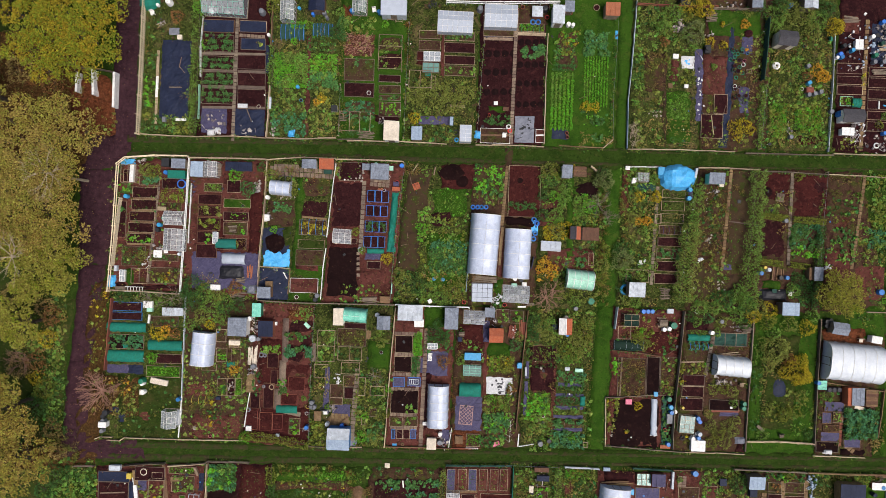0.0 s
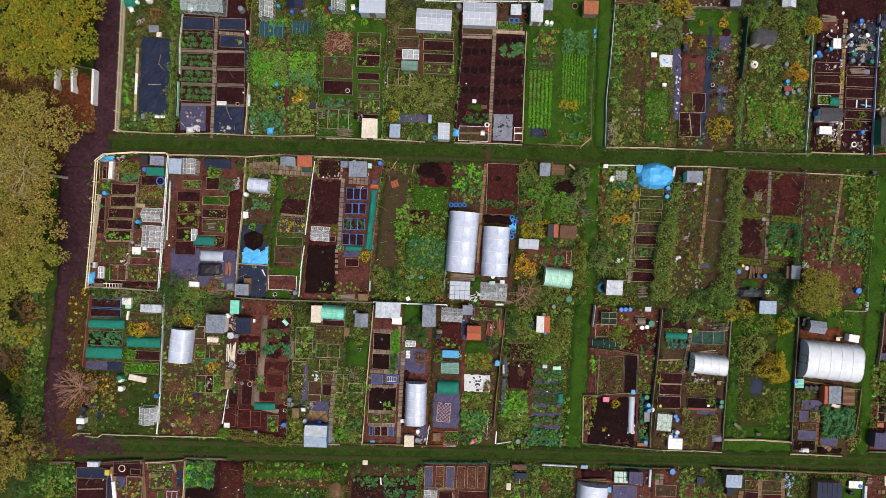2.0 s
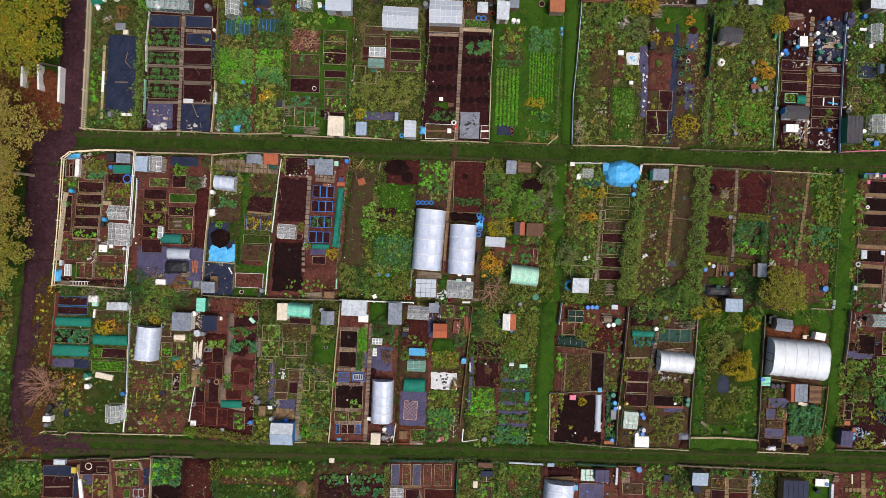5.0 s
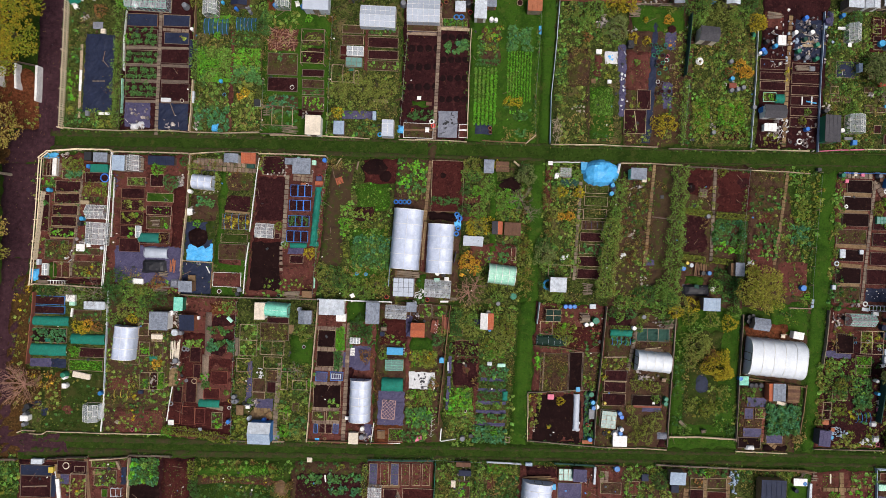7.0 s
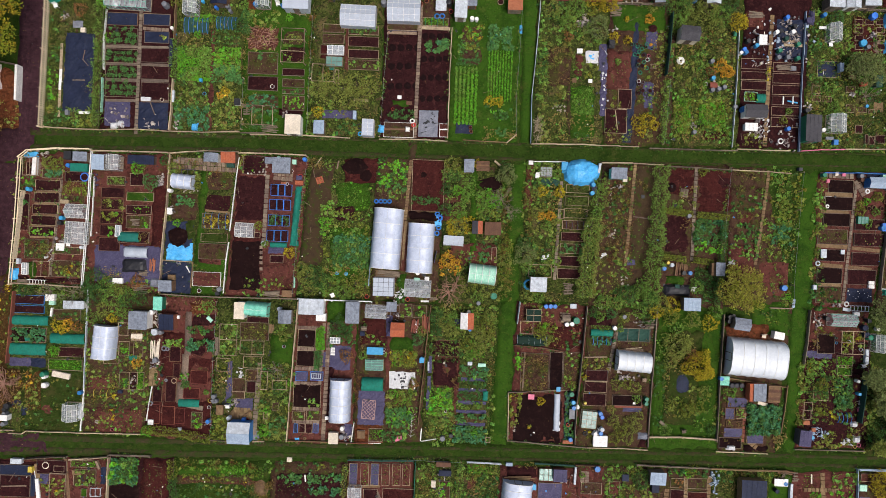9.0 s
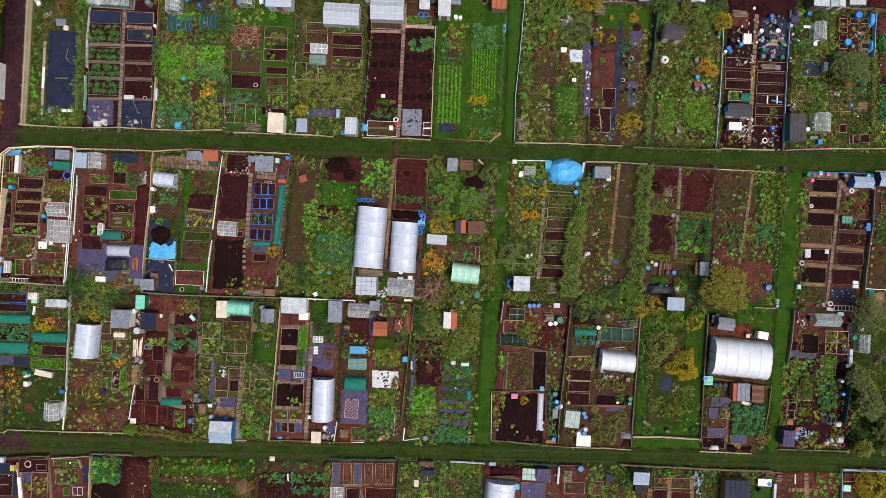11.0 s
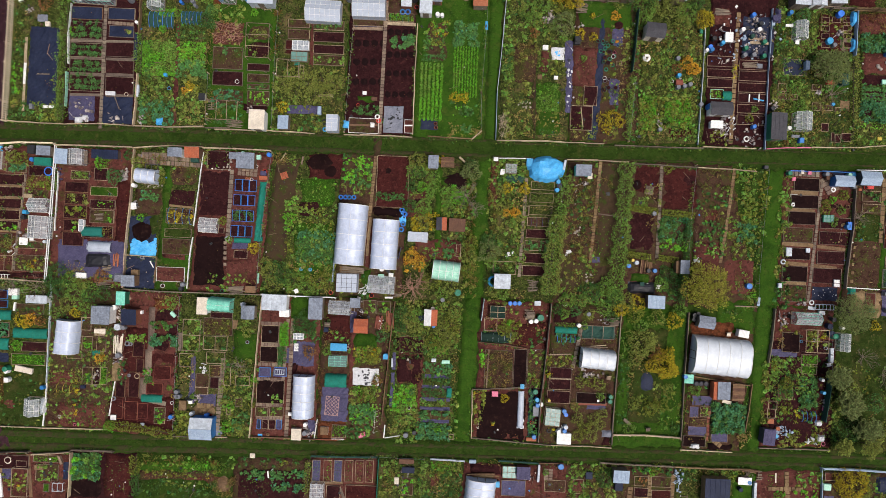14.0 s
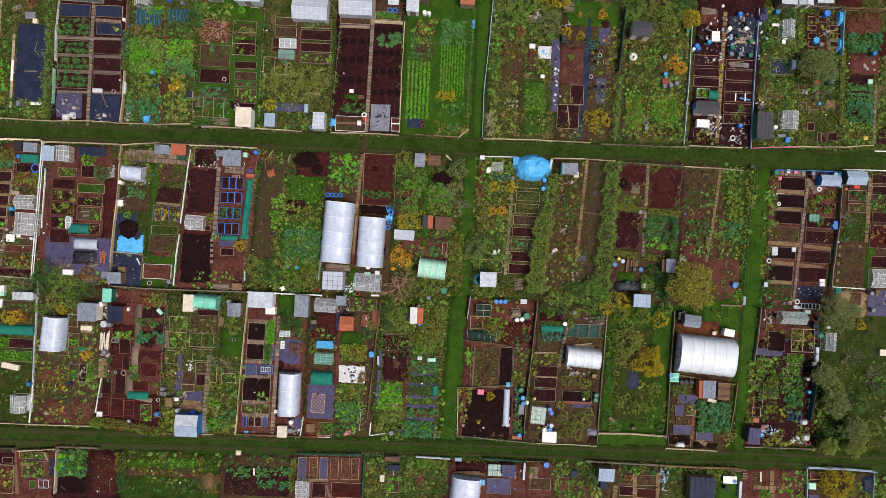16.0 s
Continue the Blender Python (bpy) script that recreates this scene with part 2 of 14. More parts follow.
material("pale_twigs", (0.40, 0.32, 0.22), (0.33, 0.26, 0.18), (0.46, 0.38, 0.27), 0.3, 0.95, 0.3)
material("red_twigs", (0.36, 0.195, 0.1425), (0.285, 0.15, 0.1125), (0.45, 0.27, 0.195), 0.3, 0.95, 0.3)
material("picket_paint", (0.84, 0.68, 0.46), (0.76, 0.60, 0.40), (0.86, 0.74, 0.54), 0.4, 0.7, 0.1)
material("pink_wood", (0.42, 0.26, 0.23), (0.34, 0.20, 0.18), (0.50, 0.34, 0.30), 0.3, 0.85, 0.3)
material("rubble", (0.32, 0.27, 0.23), (0.22, 0.18, 0.15), (0.40, 0.36, 0.32), 0.3, 0.9, 0.4, vary=0.5, by="island")
material("mixed_debris", (0.28, 0.22, 0.18), (0.16, 0.14, 0.16), (0.42, 0.38, 0.35), 0.3, 0.8, 0.3, vary=0.8, by="island")
LEAF = dict(size=0.4, rough=0.75, bump=0.7, by="island", spec=0.05, mottle=0.5, hue=0.09)
material("leaf_green", (0.1469, 0.2555, 0.0431), (0.1837, 0.2591, 0.0525), (0.0828, 0.1575, 0.0287), vary=0.50, **LEAF)
material("leaf_bright", (0.1150, 0.3248, 0.0242), (0.1495, 0.3360, 0.0308), (0.0747, 0.2128, 0.0187), vary=0.40, **LEAF)
material("leaf_dark", (0.0547, 0.1222, 0.0310), (0.0771, 0.1374, 0.0350), (0.0355, 0.0763, 0.0195), vary=0.50, **LEAF)
material("leaf_blue", (0.0690, 0.1665, 0.0472), (0.0920, 0.1911, 0.0558), (0.0391, 0.1048, 0.0262), vary=0.32, **LEAF)
material("leaf_kale", (0.0460, 0.1495, 0.0552), (0.0667, 0.1782, 0.0690), (0.0276, 0.0978, 0.0368), vary=0.50, **LEAF)
material("leaf_olive", (0.1960, 0.2223, 0.0462), (0.2352, 0.2508, 0.0572), (0.1288, 0.1482, 0.0330), vary=0.50, **LEAF)
material("leaf_sage", (0.1550, 0.1850, 0.0650), (0.1300, 0.1600, 0.0520), (0.1950, 0.2200, 0.0820), vary=0.40, **LEAF)
material("leaf_yellow", (0.4246, 0.3177, 0.0211), (0.3395, 0.2750, 0.0266), (0.2411, 0.1882, 0.0211), vary=0.40, **LEAF)
material("leaf_lime", (0.1696, 0.2042, 0.0293), (0.1978, 0.1989, 0.0366), (0.1018, 0.1182, 0.0220), vary=0.50, **LEAF)
material("leaf_orange", (0.5642, 0.2958, 0.0312), (0.5213, 0.2958, 0.0393), (0.3788, 0.1912, 0.0312), vary=0.40, **LEAF)
material("leaf_rust", (0.2229, 0.1007, 0.0371), (0.1787, 0.0929, 0.0371), (0.2972, 0.1549, 0.0619), vary=0.38, **LEAF)
material("leaf_straw", (0.2979, 0.2030, 0.0722), (0.2272, 0.1641, 0.0540), (0.3862, 0.2818, 0.1205), vary=0.50, **LEAF)
material("leaf_turf", (0.0437, 0.0792, 0.0130), (0.0551, 0.0845, 0.0170), (0.0285, 0.0528, 0.0090), vary=0.30, **LEAF)
material("tree_gold", (0.3588, 0.2597, 0.0240), (0.2583, 0.2176, 0.0223), (0.3301, 0.2106, 0.0189), vary=0.35, **LEAF)
material("tree_green", (0.2666, 0.2709, 0.0258), (0.1978, 0.2322, 0.0224), (0.1462, 0.1591, 0.0172), vary=0.50, **LEAF)
material("tree_brown", (0.2635, 0.1913, 0.0425), (0.2125, 0.1573, 0.0340), (0.3060, 0.2040, 0.0467), vary=0.6, **LEAF)
material("tree_tan", (0.3452, 0.2610, 0.0738), (0.2556, 0.2124, 0.0606), (0.4203, 0.2610, 0.0669), vary=0.38, **LEAF)
material("tree_olive", (0.2592, 0.2455, 0.0436), (0.3177, 0.2851, 0.0594), (0.1839, 0.1663, 0.0269), vary=0.45, **LEAF)


def glass(name, tint, rough, share=0.3, body=0.55):
    m = bpy.data.materials.new(name)
    m.use_nodes = True
    N, L = m.node_tree.nodes, m.node_tree.links
    p = N["Principled BSDF"]
    p.inputs["Base Color"].default_value = (*[k * body for k in tint], 1)
    p.inputs["Roughness"].default_value, p.inputs["IOR"].default_value = rough, 1.45
    clear = N.new("ShaderNodeBsdfTransparent")
    clear.inputs[0].default_value = (*tint, 1)
    join = N.new("ShaderNodeMixShader")
    dirt = N.new("ShaderNodeTexNoise")
    dirt.inputs["Scale"].default_value = 3.0
    span = N.new("ShaderNodeMapRange")
    span.inputs["To Min"].default_value, span.inputs["To Max"].default_value = share - 0.15, share + 0.2
    L.new(dirt.outputs["Fac"], span.inputs["Value"])
    L.new(span.outputs["Result"], join.inputs[0])
    L.new(clear.outputs[0], join.inputs[1])
    L.new(p.outputs[0], join.inputs[2])
    L.new(join.outputs[0], N["Material Output"].inputs[0])
    M[name] = m


glass("clear_glass", (0.80, 0.85, 0.88), 0.12, 0.30, 0.85)
glass("mint_glass", (0.42, 0.72, 0.64), 0.15, 0.5)
glass("net_mesh", (0.03, 0.30, 0.24), 0.8, 0.6, 0.75)
glass("dim_mesh", (0.03, 0.09, 0.06), 0.8, 0.5)


# ---------------------------------------------------------------- mesh tools
class Geo:
    """Collects the corners and faces of one mesh."""

    def __init__(self):
        self.v, self.f = [], []

    def add(self, vs, fs):
        n = len(self.v)
        self.v += [tuple(p) for p in vs]
        self.f += [tuple(i + n for i in q) for q in fs]
        return self

    def box(self, c, s, rz=0.0, wear=0.006, m=None):
        x, y, z = (k / 2 for k in s)
        vs = [Vector((sx * x, sy * y, sz * z)) for sz in (-1, 1) for sx, sy in ((-1, -1), (1, -1), (1, 1), (-1, 1))]
        turn = Matrix.Rotation(rz, 3, "Z")
        vs = [(m @ p if m else turn @ p) + Vector(c) + Vector([rnd.uniform(-wear, wear) for _ in range(3)]) for p in vs]
        return self.add(vs, [(0, 3, 2, 1), (4, 5, 6, 7), (0, 1, 5, 4), (1, 2, 6, 5), (2, 3, 7, 6), (3, 0, 4, 7)])

    def tube(self, pts, r0, r1=None, sides=6):
        r1 = r0 if r1 is None else r1
        pts = [Vector(p) for p in pts]
        vs, fs, n = [], [], len(pts)
        for i, p in enumerate(pts):
            d = (pts[min(i + 1, n - 1)] - pts[max(i - 1, 0)]).normalized()
            a = d.cross(Vector((0, 0, 1)) if abs(d.z) < 0.9 else Vector((1, 0, 0))).normalized()
            b, r = d.cross(a), r0 + (r1 - r0) * i / max(1, n - 1)
            vs += [p + r * (math.cos(k) * a + math.sin(k) * b) for k in (math.tau * j / sides for j in range(sides))]
        for i in range(n - 1):
            for j in range(sides):
                k = (j + 1) % sides
                fs.append((i * sides + j, i * sides + k, (i + 1) * sides + k, (i + 1) * sides + j))
        fs += [tuple(reversed(range(sides))), tuple(range((n - 1) * sides, n * sides))]
        return self.add(vs, fs)

    def lathe(self, rings, sides=14, c=(0, 0, 0)):
        vs, fs = [], []
        for r, z in rings:
            vs += [(c[0] + r * math.cos(math.tau * j / sides), c[1] + r * math.sin(math.tau * j / sides), c[2] + z) for j in range(sides)]
        for i in range(len(rings) - 1):
            for j in range(sides):
                k = (j + 1) % sides
                fs.append((i * sides + j, i * sides + k, (i + 1) * sides + k, (i + 1) * sides + j))
        fs += [tuple(reversed(range(sides))), tuple(range((len(rings) - 1) * sides, len(rings) * sides))]
        return self.add(vs, fs)

    def mesh(self, name, mat, smooth=False):
        me = bpy.data.meshes.new(name)
        me.from_pydata(self.v, [], self.f)
        me.materials.append(M[mat])
        if smooth:
            me.polygons.foreach_set("use_smooth", [True] * len(me.polygons))
        me.update()
        return me


def part(name, g, mat, parent, label="", smooth=False):
    me = g.mesh(name, mat, smooth) if isinstance(g, Geo) else g
    ob = new(name, me)
    ob.parent = parent
    return tagged(ob, label)


GROUPS = {"raised_bed": "raised vegetable beds", "vegetable_bed": "open vegetable beds", "barrel": "water barrels on the plots", "plant_pot": "plant pots on the plots", "storage_box": "storage boxes on the plots", "shed": "garden sheds", "greenhouse": "garden greenhouses", "polytunnel": "polytunnels", "crop_cover": "low crop covers", "fence": "plot fences", "slab_path": "slab paths", "bush": "garden shrubs", "fruit_cage": "fruit cages", "tree": "trees", "hedge": "hedges", "garden_chair": "garden chairs"}


def full(label):
    return label if len(label.split()) > 3 else label + " on an allotment plot"


def thing(name, x, y, a, label, category, group="", z=0.0):
    ob = new(name)
    ob.empty_display_size = 0.2
    ob.matrix_basis = pose(x, y, z, 0, 0, a)
    return tagged(ob, full(label), category, group or GROUPS.get(name, ""))


def quad_mesh(name, V, F, mat):
    me = bpy.data.meshes.new(name)
    n, k = len(F), F.shape[1]
    me.vertices.add(len(V)), me.loops.add(n * k), me.polygons.add(n)
    me.vertices.foreach_set("co", V.astype(np.float32).ravel())
    me.loops.foreach_set("vertex_index", F.astype(np.int32).ravel())
    me.polygons.foreach_set("loop_start", np.arange(0, n * k, k, dtype=np.int32))
    me.polygons.foreach_set("loop_total", np.full(n, k, dtype=np.int32))
    me.materials.append(M[mat])
    me.update(), me.validate()
    return me


def tuft(n, length, width, lift, droop, seed):
    """n bent leaves that spread from one point, as corners (5n, 3) and quads; about one unit wide."""
    r = np.random.default_rng(seed)
    V, F = [], []
    for i in range(n):
        yaw, up = math.tau * (i + r.uniform(-0.4, 0.4)) / n, radians(lift + r.uniform(-18, 18))
        ln, w = length * r.uniform(0.7, 1.2), width * r.uniform(0.75, 1.25)
        d, s = np.array([math.cos(yaw), math.sin(yaw), 0]), np.array([-math.sin(yaw), math.cos(yaw), 0])
        mid = d * ln * 0.55 * math.cos(up) + np.array([0, 0, ln * 0.55 * math.sin(up)])
        tip = d * ln * math.cos(up - droop) + np.array([0, 0, max(0.02, ln * math.sin(up - droop))])
        k = len(V)
        V += [np.zeros(3), mid + s * w / 2 + [0, 0, 0.04], tip, mid - s * w / 2 + [0, 0, 0.04]]
        F += [(k, k + 3, k + 2, k + 1)]
    return np.array(V), np.array(F)


def sprig(n, length, width, lift, seed):
    """n small three-cornered leaves round one point, as corners (3n, 3) and triangles."""
    r = np.random.default_rng(seed)
    V, F = [], []
    for i in range(n):
        yaw, up = math.tau * (i * 0.618 + r.uniform(-0.1, 0.1)), radians(lift + r.uniform(-28, 28))
        ln, w = length * r.uniform(0.55, 1.2), width * r.uniform(0.7, 1.3)
        d, s = np.array([math.cos(yaw) * math.cos(up), math.sin(yaw) * math.cos(up), math.sin(up)]), np.array([-math.sin(yaw), math.cos(yaw), r.uniform(-0.4, 0.4)])
        V += [d * ln * 0.18 - s * w * 0.35, d * ln * r.uniform(0.5, 0.8) + s * w * 0.75, d * ln - s * w * 0.45]
        F += [(3 * i, 3 * i + 2, 3 * i + 1)]
    return np.array(V), np.array(F)


def clump(seed, sides=6):
    """A crumpled low dome of close foliage, one unit wide and about half as high, as corners and triangles."""
    r = np.random.default_rng(seed)
    V = [np.array([0, 0, r.uniform(0.25, 0.5)])]
    for rad, z in ((0.17, 0.42), (0.36, 0.26), (0.52, 0.0)):
        for j in range(sides):
            a = math.tau * (j + 0.5 * (z == 0.26) + r.uniform(-0.4, 0.4)) / sides
            q = rad * r.uniform(0.6, 1.4)
            V.append(np.array([q * math.cos(a), q * math.sin(a), z * r.uniform(0.3, 1.6)]))
    F = []
    for j in range(sides):
        k = (j + 1) % sides
        F.append((0, 1 + j, 1 + k))
        for o in (1, 1 + sides):
            F += [(o + j, o + sides + k, o + k), (o + j, o + sides + j, o + sides + k)]
    return np.array(V), np.array(F)


TUFT = {
    "clump": [clump(s) for s in range(30, 38)],
    "broad": [tuft(8, 0.55, 0.36, 38, 0.5, s) for s in (1, 2, 3)],
    "grass": [tuft(7, 0.50, 0.09, 55, 0.5, s) for s in (4, 5, 6)],
    "leek": [tuft(8, 0.60, 0.12, 40, 0.6, s) for s in (7, 8)],
    "flat": [tuft(6, 0.50, 0.40, 12, 0.1, s) for s in (9, 10, 11)],
    "stalk": [tuft(6, 0.60, 0.045, 25, 0.2, s) for s in (12, 13, 14)],
    "spray": [sprig(7, 0.54, 0.30, 38, s) for s in (15, 16, 17, 18, 19)],
}


def spread(pos, size, kind, tilt=0.35):
    """Tufts of one kind at the places pos, in one array of corners and one of quads."""
    n = len(pos)
    pick = rng.integers(0, len(TUFT[kind]), n)
    Vs, Fs, base = [], [], 0
    for k, (V, F) in enumerate(TUFT[kind]):
        P, S = pos[pick == k], size[pick == k]
        if not len(P):
            continue
        yaw = rng.uniform(0, math.tau, len(P))
        c, s = np.cos(yaw), np.sin(yaw)
        X = V[None, :, 0] * c[:, None] - V[None, :, 1] * s[:, None]
        Y = V[None, :, 0] * s[:, None] + V[None, :, 1] * c[:, None]
        Z = np.repeat(V[None, :, 2], len(P), 0)
        lean = rng.normal(0, tilt * 0.5, (len(P), 2))
        X, Y = X + Z * lean[:, :1], Y + Z * lean[:, 1:]
        W = np.stack([X, Y, Z], -1) * S[:, None, None] + P[:, None, :]
        Vs.append(W.reshape(-1, 3))
        Fs.append((F[None] + (np.arange(len(P)) * len(V))[:, None, None] + base).reshape(-1, F.shape[1]))
        base += len(P) * len(V)
    return np.concatenate(Vs), np.concatenate(Fs)


# ---------------------------------------------------------------- ground and planting
def patch(name, mat, a, b, c, d, z=0.03, ragged=0.12, rise=0.012, label="", category="ground", kind="structure", cell=0.7):
    """An uneven sheet of ground with a torn outline between four corners, given in turn."""
    a, b, c, d = (np.array(p, float) for p in (a, b, c, d))
    nu = max(2, int(max(np.linalg.norm(b - a), np.linalg.norm(c - d)) / cell) + 1)
    nv = max(2, int(max(np.linalg.norm(d - a), np.linalg.norm(c - b)) / cell) + 1)
    nu, nv = min(nu, 160), min(nv, 160)
    u, v = np.meshgrid(np.linspace(0, 1, nu + 1), np.linspace(0, 1, nv + 1))
    P = (a * (1 - u)[..., None] + b * u[..., None]) * (1 - v)[..., None] + (d * (1 - u)[..., None] + c * u[..., None]) * v[..., None]
    edge = (u == 0) | (u == 1) | (v == 0) | (v == 1)
    P = P + rng.normal(0, ragged, P.shape) * edge[..., None]
    Z = z + rng.uniform(-rise, rise, u.shape)
    V = np.concatenate([P, Z[..., None]], -1).reshape(-1, 3)
    i = np.arange(nv)[:, None] * (nu + 1) + np.arange(nu)[None]
    F = np.stack([i, i + 1, i + nu + 2, i + nu + 1], -1).reshape(-1, 4)
    ring = np.concatenate([np.arange(nu + 1), (np.arange(1, nv + 1)) * (nu + 1) + nu, nv * (nu + 1) + np.arange(nu - 1, -1, -1), np.arange(nv - 1, 0, -1) * (nu + 1)])
    low = V[ring] - [0, 0, z + 0.03]
    n, m = len(V), len(ring)
    j = np.arange(m)
    F = np.concatenate([F, np.stack([ring, n + j, n + (j + 1) % m, ring[(j + 1) % m]], -1)])
    if np.cross(b - a, d - a) < 0:
        F = F[:, ::-1]
    return tagged(new(name, quad_mesh(name, np.concatenate([V, low]), F, mat)), label or name.replace("_", " "), category, kind=kind)


def inside(cx, cy, w, l, a, n):
    """n random places in a rectangle."""
    p = (rng.random((n, 2)) - 0.5) * [w, l]
    t = radians(a)
    return np.stack([cx + p[:, 0] * math.cos(t) - p[:, 1] * math.sin(t), cy + p[:, 0] * math.sin(t) + p[:, 1] * math.cos(t)], -1)


CROPS = {
    # kind of tuft, leaf, size, tufts per square metre, plain words
    "cabbage": ("broad", "leaf_blue", 0.44, 8.5, "blue-green cabbages and kale growing in rows"),
    "kale": ("broad", "leaf_dark", 0.48, 12.0, "dense dark green brassica leaves"),
    "leeks": ("leek", "leaf_blue", 0.50, 6.0, "blue-green leeks in close rows"),
    "lettuce": ("flat", "leaf_bright", 0.32, 8.0, "bright green lettuces in rows"),
    "greens": ("broad", "leaf_green", 0.36, 7.0, "mid-green leafy vegetables"),
    "manure": ("spray", "leaf_bright", 0.32, 24.0, "dense bright green manure crop"),
    "mustard": ("spray", "leaf_lime", 0.32, 12.0, "yellow-green leafy ground cover"),
    "weedy": ("grass", "leaf_olive", 0.34, 9.0, "straggling olive weeds and grass tufts"),
    "wild": ("spray", "leaf_green", 0.45, 7.0, "overgrown mixed green weeds"),
    "dark": ("spray", "leaf_dark", 0.45, 7.0, "low dark green growth"),
    "straw": ("stalk", "leaf_straw", 0.55, 9.0, "dried straw-coloured stalks and dead growth"),
    "gold": ("spray", "leaf_yellow", 0.34, 9.0, "yellowing autumn foliage"),
    "orange": ("spray", "leaf_orange", 0.32, 10.0, "orange autumn foliage"),
    "rust": ("spray", "leaf_rust", 0.34, 9.0, "rust-brown dying plants"),
    "turf": ("grass", "leaf_turf", 0.17, 8.0, "short tufts of grass"),
    "dots": ("flat", "leaf_green", 0.17, 2.4, "small scattered seedlings"),
    "purple": ("broad", "leaf_rust", 0.36, 5.0, "reddish leafy plants"),
}


MIXED = {
    # plantings that are really several kinds of plant in patches
    "wild": ("leaf_green", "leaf_dark", "leaf_olive", "leaf_green", "leaf_straw", "leaf_green", "leaf_lime"),
    "weedy": ("leaf_olive", "leaf_green", "leaf_dark", "leaf_straw", "leaf_green", "leaf_olive"),
    "greens": ("leaf_green", "leaf_dark", "leaf_bright"),
    "manure": ("leaf_bright", "leaf_bright", "leaf_green"),
    "mustard": ("leaf_lime", "leaf_olive", "leaf_bright"),
    "dark": ("leaf_dark", "leaf_green", "leaf_dark"),
    "straw": ("leaf_straw", "leaf_olive", "leaf_rust"),
    "gold": ("leaf_yellow", "leaf_lime", "leaf_olive"),
    "orange": ("leaf_orange", "leaf_yellow"),
    "rust": ("leaf_rust", "leaf_straw", "leaf_olive"),
    "turf": ("leaf_turf",),
    "cabbage": ("leaf_blue", "leaf_blue", "leaf_kale"),
    "kale": ("leaf_kale", "leaf_dark", "leaf_kale"),
    "lettuce": ("leaf_green", "leaf_bright", "leaf_green"),
    "dots": ("leaf_green", "leaf_bright", "leaf_dark"),
}


def crop(kind, cx, cy, w, l, a=0.0, z=0.06, dense=1.0, rows=0.0, size=1.0, across=False):
    """One planting; rows: the metres between rows, which run along its length (across: along its width)."""
    form, leaf, s, per, words = CROPS[kind]
    leaves = MIXED.get(kind, (leaf,))
    n = max(4, int(w * l * per * dense * (4.8 if form == "spray" else 3.6 if form == "grass" else 2.3)))
    p = (rng.random((n, 2)) - 0.5) * [w, l]
    # patches about a metre across, each of one plant, height and thickness of growth
    k = max(3, int(w * l / 0.9))
    heart = (rng.random((k, 2)) - 0.5) * [w * 1.05, l * 1.05]
    if not rows and kind not in ("dots", "leeks", "lettuce", "manure"):
        # growth gathers into clumps, with dark gaps between them
        k = max(4, int(w * l / (0.36 if kind != "turf" else 0.9) * min(1.7, 0.1 + 1.1 * dense)))
        heart = (rng.random((k, 2)) - 0.5) * [w * 1.02, l * 1.02]
        pick = rng.integers(0, k, n)
        near = heart[pick] + rng.normal(0, 1, (n, 2)) * rng.uniform(0.10, 0.26, k)[pick][:, None]
        p = np.where((rng.random(n) < 0.74)[:, None], near, p)
        p = np.clip(p, [-w / 2 - 0.1, -l / 2 - 0.1], [w / 2 + 0.1, l / 2 + 0.1])
    own = np.empty(n, int)
    for i in range(0, n, 4000):
        q = p[i:i + 4000] + rng.normal(0, 0.14, (len(p[i:i + 4000]), 2))
        own[i:i + 4000] = ((q[:, None, :] - heart[None]) ** 2).sum(-1).argmin(1)
    mixed = 0.0 if rows or kind in ("dots", "leeks", "lettuce") else 1.0
    keep = rng.random(n) < np.where(mixed > 0, 0.95 * rng.uniform(0.32, 1.0, k)[own] ** (0.25 if kind == "manure" else 1.0), 0.75)
    keep[:3] = True
    p, own = p[keep], own[keep]
    rise = mixed * np.exp(-((p - heart[own]) ** 2).sum(-1) / 0.10) * rng.uniform(0.05, 0.5, k)[own]
    n = len(p)
    grow = 1 + mixed * rng.uniform(-0.35, 0.5, k)[own]
    if rows:
        j = 1 if across else 0
        p[:, j] = np.round((p[:, j] + [w, l][j] / 2) / rows - 0.5) * rows - [w, l][j] / 2 + rows / 2 + rng.normal(0, rows * 0.16, n)
    t = radians(a)
    pos = np.stack([cx + p[:, 0] * math.cos(t) - p[:, 1] * math.sin(t), cy + p[:, 0] * math.sin(t) + p[:, 1] * math.cos(t), z + rise * (0.4 if form == "grass" else 1.0)], -1)
    big = rng.uniform(0.48, 1.1, n) * s * size * grow * (0.50 if form == "spray" else 0.66 if form in ("flat", "grass") else 0.85)
    # neighbouring clumps are mostly of one plant, in drifts two metres or so across
    drift = (rng.random((max(1, int(w * l / 4)), 2)) - 0.5) * [w, l]
    kinds = rng.integers(0, len(leaves), len(drift))[((heart[:, None, :] + rng.normal(0, 0.3, (k, 1, 2)) - drift[None]) ** 2).sum(-1).argmin(1)]
    kinds = np.where(rng.random(k) < 0.22, rng.integers(0, len(leaves), k), kinds)
    sort = kinds[own]
    sort = np.where(rng.random(n) < 0.12, rng.integers(0, len(leaves), n), sort)
    Vs, Fs, Ms, base = [], [], [], 0

    def lay(V, F, m):
        nonlocal base
        F = F if F.shape[1] == 3 else np.concatenate([F[:, :3], F[:, [0, 2, 3]]])
        Vs.append(V), Fs.append(F + base), Ms.append(np.full(len(F), m, np.int32))
        base += len(V)

    for m in range(len(leaves)):
        if (sort == m).any():
            lay(*spread(pos[sort == m], big[sort == m], form), m)
